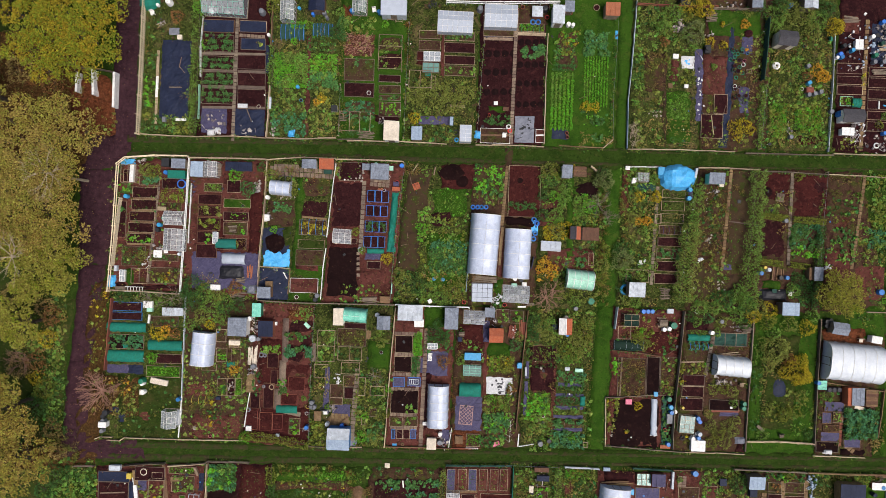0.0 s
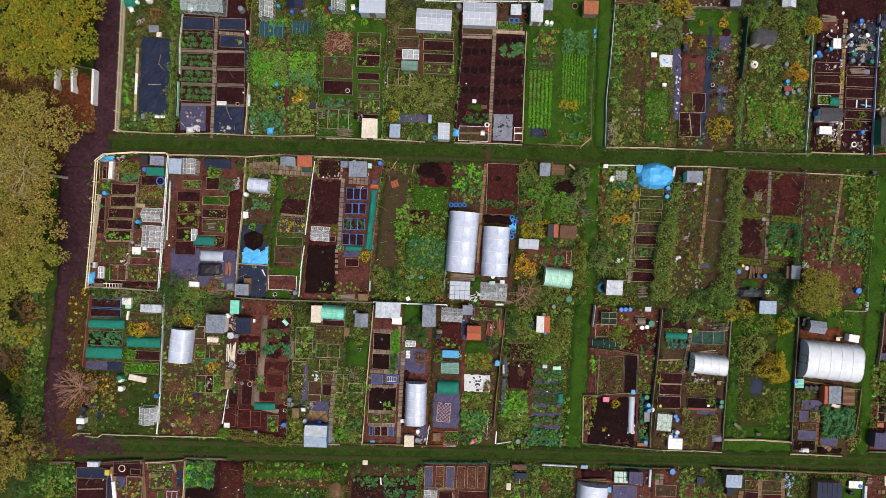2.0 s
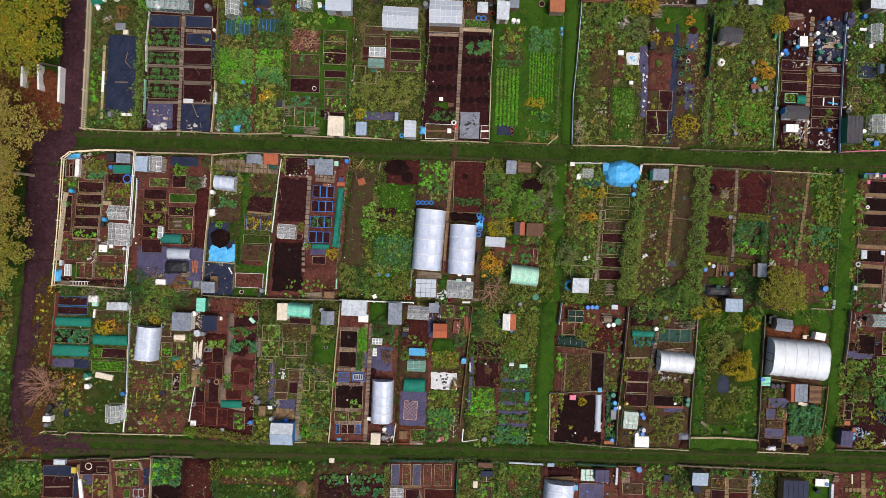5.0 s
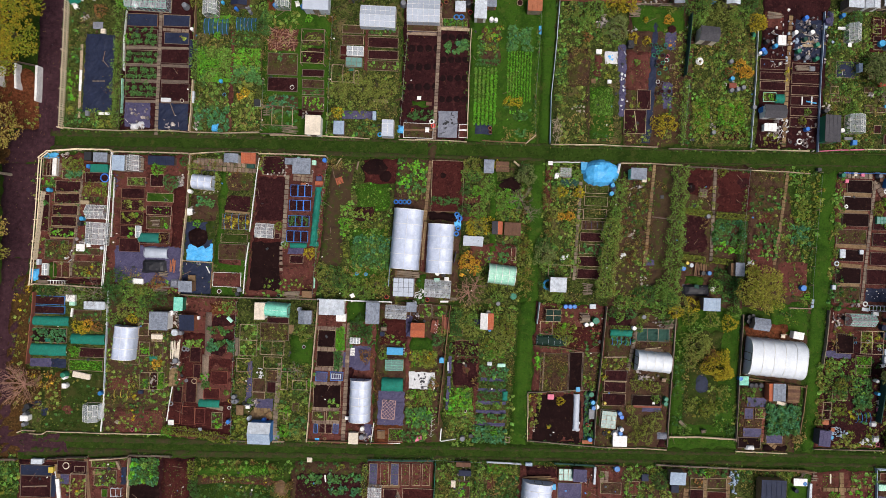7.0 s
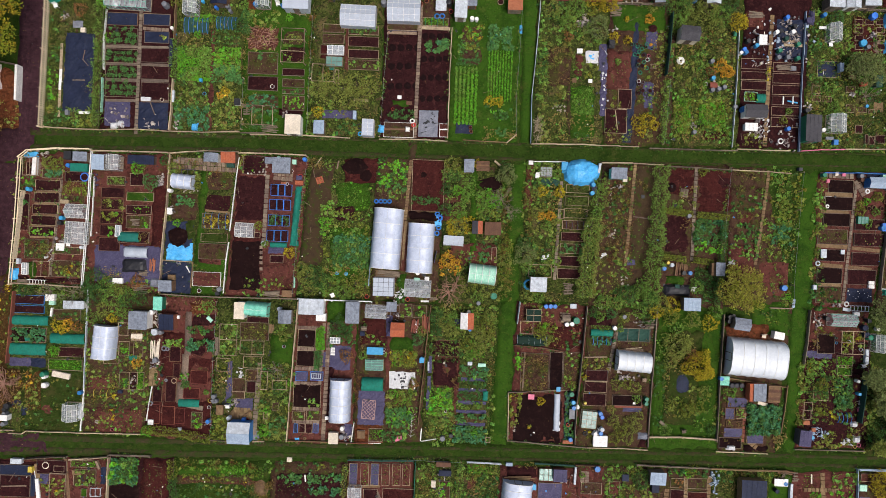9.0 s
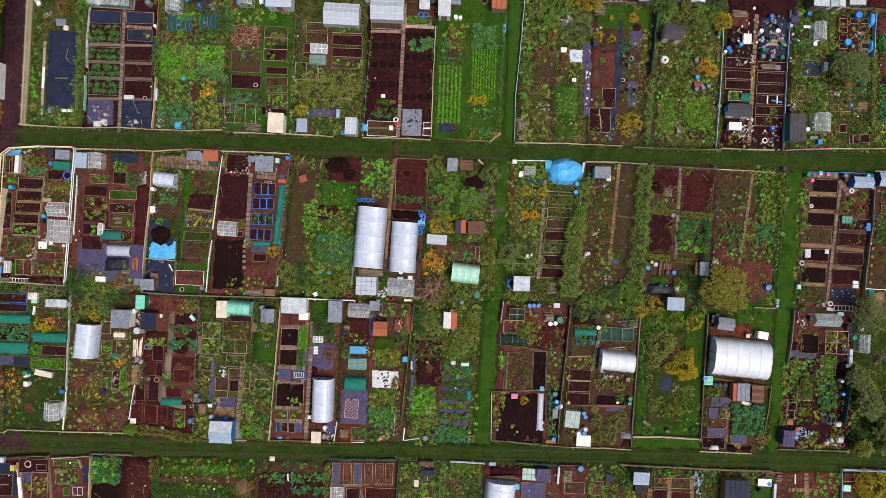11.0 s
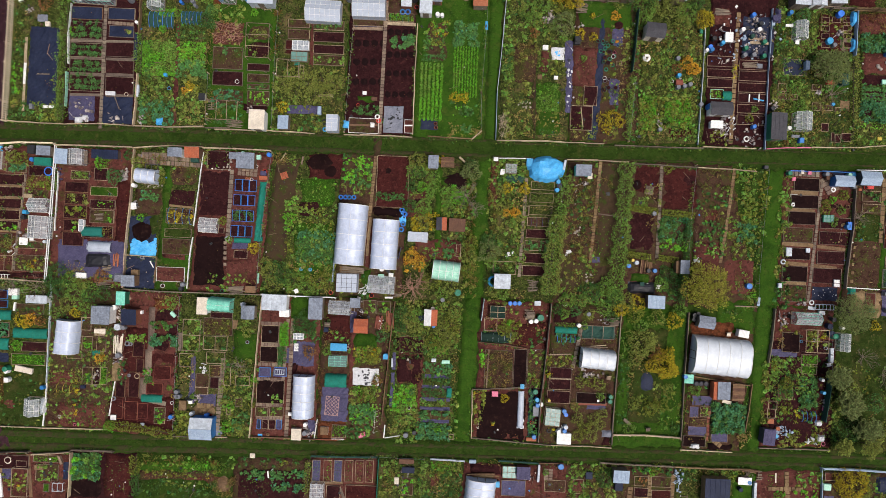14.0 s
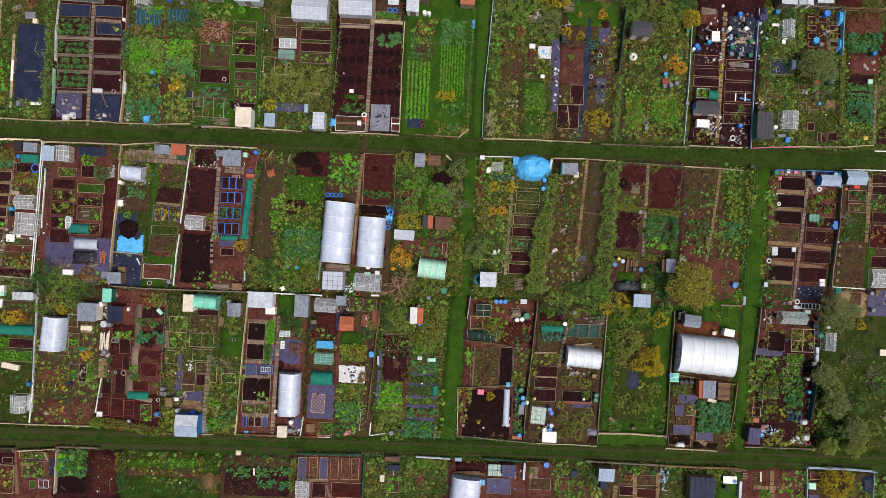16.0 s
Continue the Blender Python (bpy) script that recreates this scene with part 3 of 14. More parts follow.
    if mixed and form != "stalk":
        # the close body of each plant, under its outer leaves
        span = {"manure": 0.42, "turf": 0.2}.get(kind, 0.48) * min(1.2, 0.75 + 0.25 * dense)
        h = np.stack([cx + heart[:, 0] * math.cos(t) - heart[:, 1] * math.sin(t), cy + heart[:, 0] * math.sin(t) + heart[:, 1] * math.cos(t), np.full(k, z - 0.03)], -1)
        wide = rng.uniform(0.45, 1.0, k) * span
        for m in range(len(leaves)):
            if (kinds == m).any() and leaves[m] not in ("leaf_straw", "leaf_rust"):
                lay(*spread(h[kinds == m], wide[kinds == m], "clump", 0.3), m)
    me = quad_mesh("planting", np.concatenate(Vs), np.concatenate(Fs), leaves[0])
    for m in leaves[1:]:
        me.materials.append(M[m])
    me.polygons.foreach_set("material_index", np.concatenate(Ms))
    return tagged(new("planting", me), words, "crop", kind="stuff")


def bush(x, y, r, h, leaf="leaf_green", label="", name="bush", dense=1.0, long=1.0, a=0.0, base=0.0):
    """A shrub: short stems under an uneven dome of leaf sprays."""
    hue = leaf.split("_")[1].replace("leaf", "")
    words = label or f"rounded {hue} leafy garden shrub"
    n = int(160 * (r + 0.3) ** 2 * dense) + 40
    u, ph = rng.uniform(0.0, 1, n), rng.uniform(0, math.tau, n)
    lob = 1 + 0.16 * np.sin(3 * ph + rnd.uniform(0, 6)) + 0.10 * np.sin(5 * ph + rnd.uniform(0, 6)) + 0.07 * np.sin(9 * ph + rnd.uniform(0, 6))
    rad = np.sqrt(1 - u * u * 0.92) * lob * (0.72 + 0.28 * rng.random(n)) * r
    low = 0.02 if r < 0.8 else 0.12
    pos = np.stack([rad * np.cos(ph) * long, rad * np.sin(ph), base + (low + 0.8 * u * (0.75 + 0.25 * rng.random(n))) * (h - base)], -1)
    V, F = spread(pos, rng.uniform(0.11, 0.24, n) * min(1.0, 0.7 + 0.3 * r), "spray", 0.9)
    leaves = quad_mesh("foliage", V, F, leaf)
    if r < 0.8:  # a low clump that springs from the soil
        ob = new(name, leaves)
        ob.matrix_basis = pose(x, y, 0, 0, 0, a)
        return tagged(ob, full(words), "shrub", "garden shrubs")
    root = thing(name, x, y, a, words, "shrub")
    g = Geo()
    for _ in range(5):
        k = rnd.uniform(0, math.tau)
        g.tube([(0, 0, 0), (0.2 * r * math.cos(k), 0.2 * r * math.sin(k), h * 0.35), (0.6 * r * math.cos(k), 0.6 * r * math.sin(k), h * 0.7)], 0.03 + 0.01 * r, 0.012, 5)
    part("stem", g, "trunk_bark", root)
    part("foliage", leaves, "", root)
    return root


def hedge(x0, y0, x1, y1, w, h, leaf="leaf_dark", label="clipped green garden hedge", dense=1.0, loose=0.15):
    ln = math.hypot(x1 - x0, y1 - y0)
    a = math.degrees(math.atan2(y1 - y0, x1 - x0))
    root = thing("hedge", (x0 + x1) / 2, (y0 + y1) / 2, a, label, "hedge")
    g = Geo()
    for i in range(max(2, int(ln / 0.8))):
        x = -ln / 2 + (i + 0.5) * ln / max(2, int(ln / 0.8))
        g.tube([(x, 0, 0), (x + rnd.uniform(-0.1, 0.1), rnd.uniform(-0.1, 0.1), h * 0.8)], 0.04, 0.015, 5)
    g.tube([(-ln / 2, 0, 0.1), (ln / 2, 0, 0.1)], 0.05, sides=5)
    part("stem", g, "trunk_bark", root)
    n = int(ln * (w + 0.8 * h) * 72 * dense)
    q = rng.random((n, 3))
    side = rng.random(n) < 0.45
    yy = np.where(side, np.sign(q[:, 1] - 0.5) * w / 2 * (1 - 0.15 * q[:, 0]), (q[:, 1] - 0.5) * w)
    zz = np.where(side, 0.08 + q[:, 2] * h * 0.9, h * (0.86 + 0.1 * q[:, 2]))
    xx = (rng.random(n) - 0.5) * ln
    swell = 1 + loose * np.sin(xx * 2.1 + 1) + loose * np.sin(xx * 4.7)
    pos = np.stack([xx, yy * swell + rng.normal(0, loose * 0.4, n), zz * (1 + 0.5 * loose * np.sin(xx * 3.1))], -1)
    V, F = spread(pos, rng.uniform(0.10, 0.22, n), "spray", 0.9)
    part("foliage", quad_mesh("foliage", V, F, leaf), "", root)
    return root


def limbs(g, p, d, ln, r, depth, reach=0.5):
    """A tapered limb and its branches, added to g."""
    q = p + d * ln * 0.5 + Vector([rnd.uniform(-0.06, 0.06) * ln for _ in range(3)])
    e = p + d * ln
    g.tube([p, q, e], r, r * 0.55, 5 if depth > 1 else 4)
    if depth:
        for _ in range(rnd.choice((2, 3, 3))):
            k = (d + Vector([rnd.uniform(-1, 1) * reach * 1.3 for _ in range(2)] + [rnd.uniform(-0.2, 0.6) * reach])).normalized()
            limbs(g, p + d * ln * rnd.uniform(0.5, 1), k, ln * rnd.uniform(0.55, 0.8), r * 0.55, depth - 1, reach)


CROWN = {
    "tree_gold": ("tree_gold", "tree_green", "tree_gold", "tree_green", "tree_green"),
    "tree_tan": ("tree_tan", "tree_olive", "tree_tan", "tree_brown", "tree_olive"),
    "tree_olive": ("tree_olive", "tree_green", "tree_olive", "tree_olive"),
    "tree_brown": ("tree_brown", "tree_olive", "tree_brown", "tree_tan"),
}


def tree(x, y, r, h, leaf, label, dense=1.0, lobes=9, leafsize=1.0, squat=0.55):
    """Trunk and limbs under a crown of many leaf sprays, built up of lobes with gaps between them."""
    root = thing("tree", x, y, rnd.uniform(0, 360), label, "tree")
    g = Geo()
    g.tube([(0, 0, -0.1), (rnd.uniform(-0.2, 0.2), rnd.uniform(-0.2, 0.2), h * 0.3), (rnd.uniform(-0.4, 0.4), rnd.uniform(-0.4, 0.4), h * 0.62)], 0.05 * h * 0.6, 0.02 * h * 0.6, 9)
    cores = []
    lobes = int(lobes * 1.5) + 3
    for i in range(lobes):
        k = i * 2.39996 + rnd.uniform(-0.25, 0.25)
        q = math.sqrt((i + 0.3) / lobes) * r * 0.78
        lr = r * rnd.uniform(0.20, 0.32)
        top = h - squat * h * (q / r) ** 2 * rnd.uniform(0.35, 0.65) - rnd.uniform(0, 0.16) * h
        hub = Vector((q * math.cos(k), q * math.sin(k), top - lr))
        g.tube([(0, 0, h * rnd.uniform(0.25, 0.5)), (0.5 * hub.x, 0.5 * hub.y, h * 0.5), hub], 0.012 * h, 0.004 * h, 5)
        for j in range(11):
            u, ph = 1 - 1.05 * (j + rnd.random()) / 11, j * 2.39996 + rnd.uniform(-0.4, 0.4)
            e = hub + lr * rnd.uniform(0.75, 1.05) * Vector((math.sqrt(1 - u * u) * math.cos(ph), math.sqrt(1 - u * u) * math.sin(ph), 0.85 * u))
            cores.append((*e, lr * rnd.uniform(0.24, 0.44)))
            if j % 3 == 0:
                g.tube([hub, e], 0.004 * h, 0.002 * h, 4)
    part("trunk", g, "trunk_bark", root)
    leaves = CROWN.get(leaf, (leaf,))
    P = [[] for _ in leaves]
    for cx, cy, cz, lr in cores:
        n = int(lr * lr * 175 * dense) + 8
        u, ph = rng.uniform(-0.15, 1, n), rng.uniform(0, math.tau, n)
        bump = 1 + 0.24 * np.sin(4 * ph + cx) * np.cos(5 * u + cy) + 0.16 * np.sin(9 * ph + 7 * u)
        s = np.sqrt(1 - u * u) * bump * (0.72 + 0.28 * rng.random(n) ** 0.5) * lr
        own = np.where(rng.random(n) < 0.72, rnd.randrange(len(leaves)), rng.integers(0, len(leaves), n))
        C = np.stack([cx + s * np.cos(ph), cy + s * np.sin(ph), cz + u * lr * 0.85 * bump], -1)
        for m in range(len(leaves)):
            P[m].append(C[own == m])
    Vs, Fs, Ms, at = [], [], [], 0
    for m in range(len(leaves)):
        Q = np.concatenate(P[m])
        V, F = spread(Q, rng.uniform(0.15, 0.30, len(Q)) * leafsize, "spray", 1.1)
        Vs.append(V), Fs.append(F + at), Ms.append(np.full(len(F), m, np.int32))
        at += len(V)
    me = quad_mesh("crown", np.concatenate(Vs), np.concatenate(Fs), leaves[0])
    for m in leaves[1:]:
        me.materials.append(M[m])
    me.polygons.foreach_set("material_index", np.concatenate(Ms))
    part("crown", me, "", root)
    return root


def bare_tree(x, y, r, h, label="leafless shrub with pale bare branches", mat="bare_twigs", stems=10, thick=1.0, lift=0.0):
    root = thing("bare_tree", x, y, rnd.uniform(0, 360), label, "tree")
    g, twigs = Geo(), Geo()
    g.tube([(0, 0, -0.05), (0.08, 0.05, lift * 0.5 + h * 0.1), (0, 0, lift + h * 0.3)], 0.09 + 0.012 * lift, 0.06, 7)
    for i in range(stems):
        k = math.tau * i / stems + rnd.uniform(-0.3, 0.3)
        d = Vector((math.cos(k) * r, math.sin(k) * r, h * rnd.uniform(0.5, 1.0))).normalized()
        limbs(twigs, Vector((0, 0, lift + h * 0.22)), d, math.hypot(r, h * 0.7) * 0.42, 0.032 * thick, 3, 0.5)
    part("trunk", g, mat, root)
    part("crown", twigs, mat, root)
    return root


# ---------------------------------------------------------------- built things
def bed(cx, cy, w, l, a=0.0, soil="soil", frame_mat="pale_wood", h=0.18, label=""):
    """A raised bed: four boards round a heaped fill of earth."""
    kinds = {"pale_wood": "weathered pale timber boards", "grey_wood": "grey weathered timber boards", "brown_wood": "brown timber boards", "white_paint": "white painted boards", "blue_plastic": "blue plastic edging", "red_wood": "reddish timber boards", "": "no edging"}
    fills = {"soil": "dark bare soil", "red_soil": "reddish bare soil", "dry_soil": "dry pale soil", "weedy_soil": "weedy soil", "membrane": "dark weed membrane", "violet_sheet": "violet-grey sheeting", "lawn": "short grass", "bark_mulch": "bark mulch", "black_sheet": "black sheeting", "weeds": "weeds", "straw": "straw", "rough_grass": "rough grass", "blue_tarp": "blue sheeting"}
    root = thing("raised_bed" if frame_mat else "vegetable_bed", cx, cy, a, label or f"rectangular vegetable bed of {fills.get(soil, soil.replace('_', ' '))} with {kinds.get(frame_mat, frame_mat.replace('_', ' ') + ' edging')}", "garden bed")
    t = 0.042
    nx, ny = max(2, int(w / 0.5)), max(2, int(l / 0.5))
    g = Geo()
    gx, gy = w / 2 - 0.01, l / 2 - 0.01
    top = h - 0.05
    for j in range(ny + 1):
        for i in range(nx + 1):
            rim = i in (0, nx) or j in (0, ny)
            jig = 0.0 if frame_mat or not rim else 0.07
            g.v.append((-gx + 2 * gx * i / nx + rnd.uniform(-jig, jig), -gy + 2 * gy * j / ny + rnd.uniform(-jig, jig), (0.02 if rim and not frame_mat else top) + (0 if rim else rnd.uniform(-0.02, 0.04))))
    for j in range(ny):
        for i in range(nx):
            k = j * (nx + 1) + i
            g.f.append((k, k + 1, k + nx + 2, k + nx + 1))
    part("fill", g, soil, root)
    if frame_mat:
        for n, (x, y, sx, sy) in enumerate(((0, -l / 2, w + t, t), (0, l / 2, w + t, t), (-w / 2, 0, t, l - t), (w / 2, 0, t, l - t))):
            part("board", Geo().box((x, y, h / 2), (sx, sy, h), rnd.uniform(-0.006, 0.006)), frame_mat, root)
    return root


def shed(cx, cy, w, l, a=0.0, h=2.0, roof="grey_felt", wall="brown_wood", form="apex_x", label="", door="s", patchy=""):
    """A garden shed: clad walls, overhanging roof panels, a door and a window. form: apex_x / apex_y (line of the ridge), pent_n, pent_s, pent_e, pent_w (the high side), flat."""
    words = {"grey_felt": "grey felt", "dark_felt": "dark felt", "pale_roof": "pale grey sheet", "blue_roof": "blue-grey", "rust_roof": "orange-red sheet", "cream_roof": "cream sheet", "white_paint": "white painted", "brown_wood": "brown timber", "red_wood": "red-brown timber", "mint_plastic": "mint green plastic", "grey_wood": "grey timber", "violet_sheet": "violet-grey sheet", "pale_wood": "pale timber", "membrane": "dark blue felt", "frost_cover": "translucent sheet", "blue_tarp": "blue sheet", "sky_plastic": "bright blue sheet", "green_plastic": "green plastic", "terracotta": "brick-red tiled", "black_plastic": "black plastic", "grey_plastic": "grey plastic", "blue_plastic": "blue plastic", "white_sheet": "white sheet", "red_plastic": "red"}
    root = thing("shed", cx, cy, a, label or f"small {words.get(wall, wall.replace('_', ' '))} garden shed with {words.get(roof, roof.replace('_', ' '))} {form.split('_')[0]} roof", "shed")
    bw, bl = w - 0.16, l - 0.16
    kind, _, side = form.partition("_")
    low = h * (0.80 if kind == "apex" else 0.88)
    x, y = bw / 2, bl / 2
    if kind == "apex" and side == "x":
        tops = ((-x, -y, low), (x, -y, low), (x, y, low), (-x, y, low), (-x, 0, h - 0.05), (x, 0, h - 0.05))
        fs = [(0, 1, 5, 4), (1, 2, 6, 9, 5), (2, 3, 7, 6), (3, 0, 4, 8, 7)]
    elif kind == "apex":
        tops = ((-x, -y, low), (x, -y, low), (x, y, low), (-x, y, low), (0, -y, h - 0.05), (0, y, h - 0.05))
        fs = [(0, 1, 5, 8, 4), (1, 2, 6, 5), (2, 3, 7, 9, 6), (3, 0, 4, 7)]
    else:
        hi = {"n": (0, 0, 1, 1), "s": (1, 1, 0, 0), "e": (0, 1, 1, 0), "w": (1, 0, 0, 1), "": (0, 0, 0, 0)}[side]
        z = [low + (h - 0.04 - low) * k for k in hi]
        tops = ((-x, -y, z[0]), (x, -y, z[1]), (x, y, z[2]), (-x, y, z[3]))
        fs = [(0, 1, 5, 4), (1, 2, 6, 5), (2, 3, 7, 6), (3, 0, 4, 7)]
    g = Geo().add([(-x, -y, 0), (x, -y, 0), (x, y, 0), (-x, y, 0), *tops], fs)
    part("wall_shell", g, wall, root)
    t = 0.05

    def panel(p, q, r, s, nm="roof_panel", mt=roof):
        nrm = (Vector(q) - Vector(p)).cross(Vector(s) - Vector(p)).normalized() * t
        vs = [Vector(k) for k in (p, q, r, s)]
        part(nm, Geo().add(vs + [k + nrm for k in vs], [(0, 3, 2, 1), (4, 5, 6, 7), (0, 1, 5, 4), (1, 2, 6, 5), (2, 3, 7, 6), (3, 0, 4, 7)]), mt, root)

    X, Y = w / 2, l / 2
    if kind == "apex" and side == "x":
        e = low - 0.03
        panel((-X, -Y, e), (X, -Y, e), (X, 0, h - t), (-X, 0, h - t))
        panel((-X, 0, h - t), (X, 0, h - t), (X, Y, e), (-X, Y, e), mt=patchy or roof)
        part("ridge_cap", Geo().box((0, 0, h + 0.01), (w, 0.12, 0.04)), roof, root)
    elif kind == "apex":
        e = low - 0.03
        panel((-X, -Y, e), (0, -Y, h - t), (0, Y, h - t), (-X, Y, e))
        panel((0, -Y, h - t), (X, -Y, e), (X, Y, e), (0, Y, h - t), mt=patchy or roof)
        part("ridge_cap", Geo().box((0, 0, h + 0.01), (0.12, l, 0.04)), roof, root)
    else:
        z = [k[2] + 0.005 for k in tops]
        panel((-X, -Y, z[0]), (X, -Y, z[1]), (X, Y, z[2]), (-X, Y, z[3]))
        for i in range(1, int(w / 0.6) + 1):
            px = -X + i * w / (int(w / 0.6) + 1)
            za, zb = z[0] + (z[1] - z[0]) * i / (int(w / 0.6) + 1), z[3] + (z[2] - z[3]) * i / (int(w / 0.6) + 1)
            part("batten", Geo().tube([(px, -Y, za + t + 0.01), (px, Y, zb + t + 0.01)], 0.018, sides=4), roof, root)
    dx, dy, s0, s1 = {"s": (0, -y - 0.025, 0.7, 0.04), "n": (0, y + 0.025, 0.7, 0.04), "e": (x + 0.025, 0, 0.04, 0.7), "w": (-x - 0.025, 0, 0.04, 0.7)}[door]
    d = part("door", Geo().box((dx, dy, low * 0.45), (min(s0, bw), min(s1, bl), low * 0.86)), "grey_wood", root)
    part("handle", Geo().box((dx * 1.02 + (0.25 if s0 > s1 else 0), dy * 1.02 + (0.25 if s1 > s0 else 0), low * 0.45), (0.04, 0.04, 0.14)), "steel", d)
    return root


def greenhouse(cx, cy, w, l, a=0.0, h=2.1, ridge="x", pane="clear_glass", bars="white_paint", wall=0.15, label=""):
    """A glazed house: plinth, bars, and a pane to each bay. ridge: x, y, or flat for a lean-to frame."""
    root = thing("greenhouse", cx, cy, a, label or "small glazed garden greenhouse with pale glazing bars", "greenhouse")
    g = Geo()
    for x, y, sx, sy in ((0, -l / 2, w, 0.1), (0, l / 2, w, 0.1), (-w / 2, 0, 0.1, l), (w / 2, 0, 0.1, l)):
        g.box((x, y, wall / 2), (sx, sy, wall))
    part("plinth", g, "grey_wood", root)
    swap = ridge == "y"
    L, W = (l, w) if swap else (w, l)
    e = h if ridge == "flat" else h * 0.68
    top = h

    def P(u, v, z):
        return (v, u, z) if swap else (u, v, z)

    n = max(2, round(L / 0.62))
    r = 0.016
    for i in range(n + 1):
        u = -L / 2 + L * i / n
        part("bar", Geo().tube([P(u, -W / 2, wall), P(u, -W / 2, e), P(u, 0, top), P(u, W / 2, e), P(u, W / 2, wall)], r, sides=4), bars, root)
    for v, z in ((-W / 2, e), (W / 2, e), (0, top), (-W / 4, (e + top) / 2), (W / 4, (e + top) / 2)):
        part("rail", Geo().tube([P(-L / 2, v, z + 0.01), P(L / 2, v, z + 0.01)], r, sides=4), bars, root)
    for i in range(n):
        u0, u1 = -L / 2 + L * i / n + 0.02, -L / 2 + L * (i + 1) / n - 0.02
        for v0, z0, v1, z1 in ((-W / 2, wall, -W / 2, e), (-W / 2, e, 0, top), (0, top, W / 2, e), (W / 2, e, W / 2, wall)):
            ob = part("pane", Geo().add([P(u0, v0, z0), P(u1, v0, z0), P(u1, v1, z1), P(u0, v1, z1)], [(0, 1, 2, 3)]), pane, root)
            ob.visible_shadow = False
    for u in (-L / 2, L / 2):
        ob = part("gable", Geo().add([P(u, -W / 2, wall), P(u, W / 2, wall), P(u, W / 2, e), P(u, 0, top), P(u, -W / 2, e)], [(0, 1, 2, 3, 4)]), pane, root)
        ob.visible_shadow = False
    g = Geo()
    for _ in range(int(w * l * 1.2)):
        g.box((rnd.uniform(-0.4, 0.4) * w, rnd.uniform(-0.4, 0.4) * l, 0.22), (rnd.uniform(0.15, 0.5), rnd.uniform(0.15, 0.5), rnd.uniform(0.1, 0.4)), rnd.uniform(0, 3))
    part("staging", g, "mixed_debris", root)
    return root


def tunnel(cx, cy, w, l, a=0.0, h=2.2, axis="y", cover="film_cover", hoops=6, label="", dark="grey_wood", steep=0.55):
    """A polytunnel: hoops under a stretched cover that sags between them, with framed ends."""
    root = thing("polytunnel", cx, cy, a, label or "white plastic film polytunnel over curved hoops", "polytunnel")
    L, W = (l, w) if axis == "y" else (w, l)

    def P(u, v, z):
        return (v, u, z) if axis == "y" else (u, v, z)

    m = 14

    def arc(k, s=1.0):
        t = math.pi * k / m
        return -math.copysign(abs(math.cos(t)) ** steep, math.cos(t)) * W / 2 * s, math.sin(t) ** 0.8 * h * s

    rows = hoops * 4
    g = Geo()
    for i in range(rows + 1):
        sag = 1 - 0.022 * math.sin(math.pi * (i % 4) / 4)
        for k in range(m + 1):
            v, z = arc(k, sag)
            v, z = v + rnd.uniform(-0.012, 0.012), z + rnd.uniform(-0.012, 0.012)
            g.v.append(P(-L / 2 + L * i / rows, v, max(0, z)))
    for i in range(rows):
        for k in range(m):
            q = i * (m + 1) + k
            f = (q, q + 1, q + m + 2, q + m + 1)
            g.f.append(f if axis == "x" else f[::-1])
    part("cover", g, cover, root, smooth=True)
    for i in range(hoops + 1):
        u = -L / 2 + L * i / hoops
        part("hoop", Geo().tube([P(u, *[q * 1.006 for q in arc(k)]) for k in range(m + 1)], 0.03, sides=5), "white_paint" if cover in ("film_cover", "green_cover", "white_film") else cover, root)
    for k in () if cover == "white_film" else (7,):
        part("purlin", Geo().tube([P(-L / 2, *[q * 1.004 for q in arc(k)]), P(L / 2, *[q * 1.004 for q in arc(k)])], 0.014, sides=4), "white_paint", root)
    for u in (-L / 2 + 0.02, L / 2 - 0.02):
        g = Geo().add([P(u, *arc(k, 0.985)) for k in range(m + 1)], [tuple(range(m + 1))])
        e = part("end_wall", g, cover, root)
        d = Geo()
        for v, z, sv, sz in ((-0.45, 0.45 * h, 0.06, 0.8 * h), (0.45, 0.45 * h, 0.06, 0.8 * h), (0, 0.83 * h, 0.96, 0.06)):
            d.box(P(u * 1.004, v, z), P(0.05, sv, 0)[:2] + (sz,))
        part("door_frame", d, dark, e)
    for v in (-W / 2, W / 2):
        part("base_rail", Geo().box(P(0, v, 0.06), P(L, 0.06, 0.12)), "grey_wood", root)
    return root


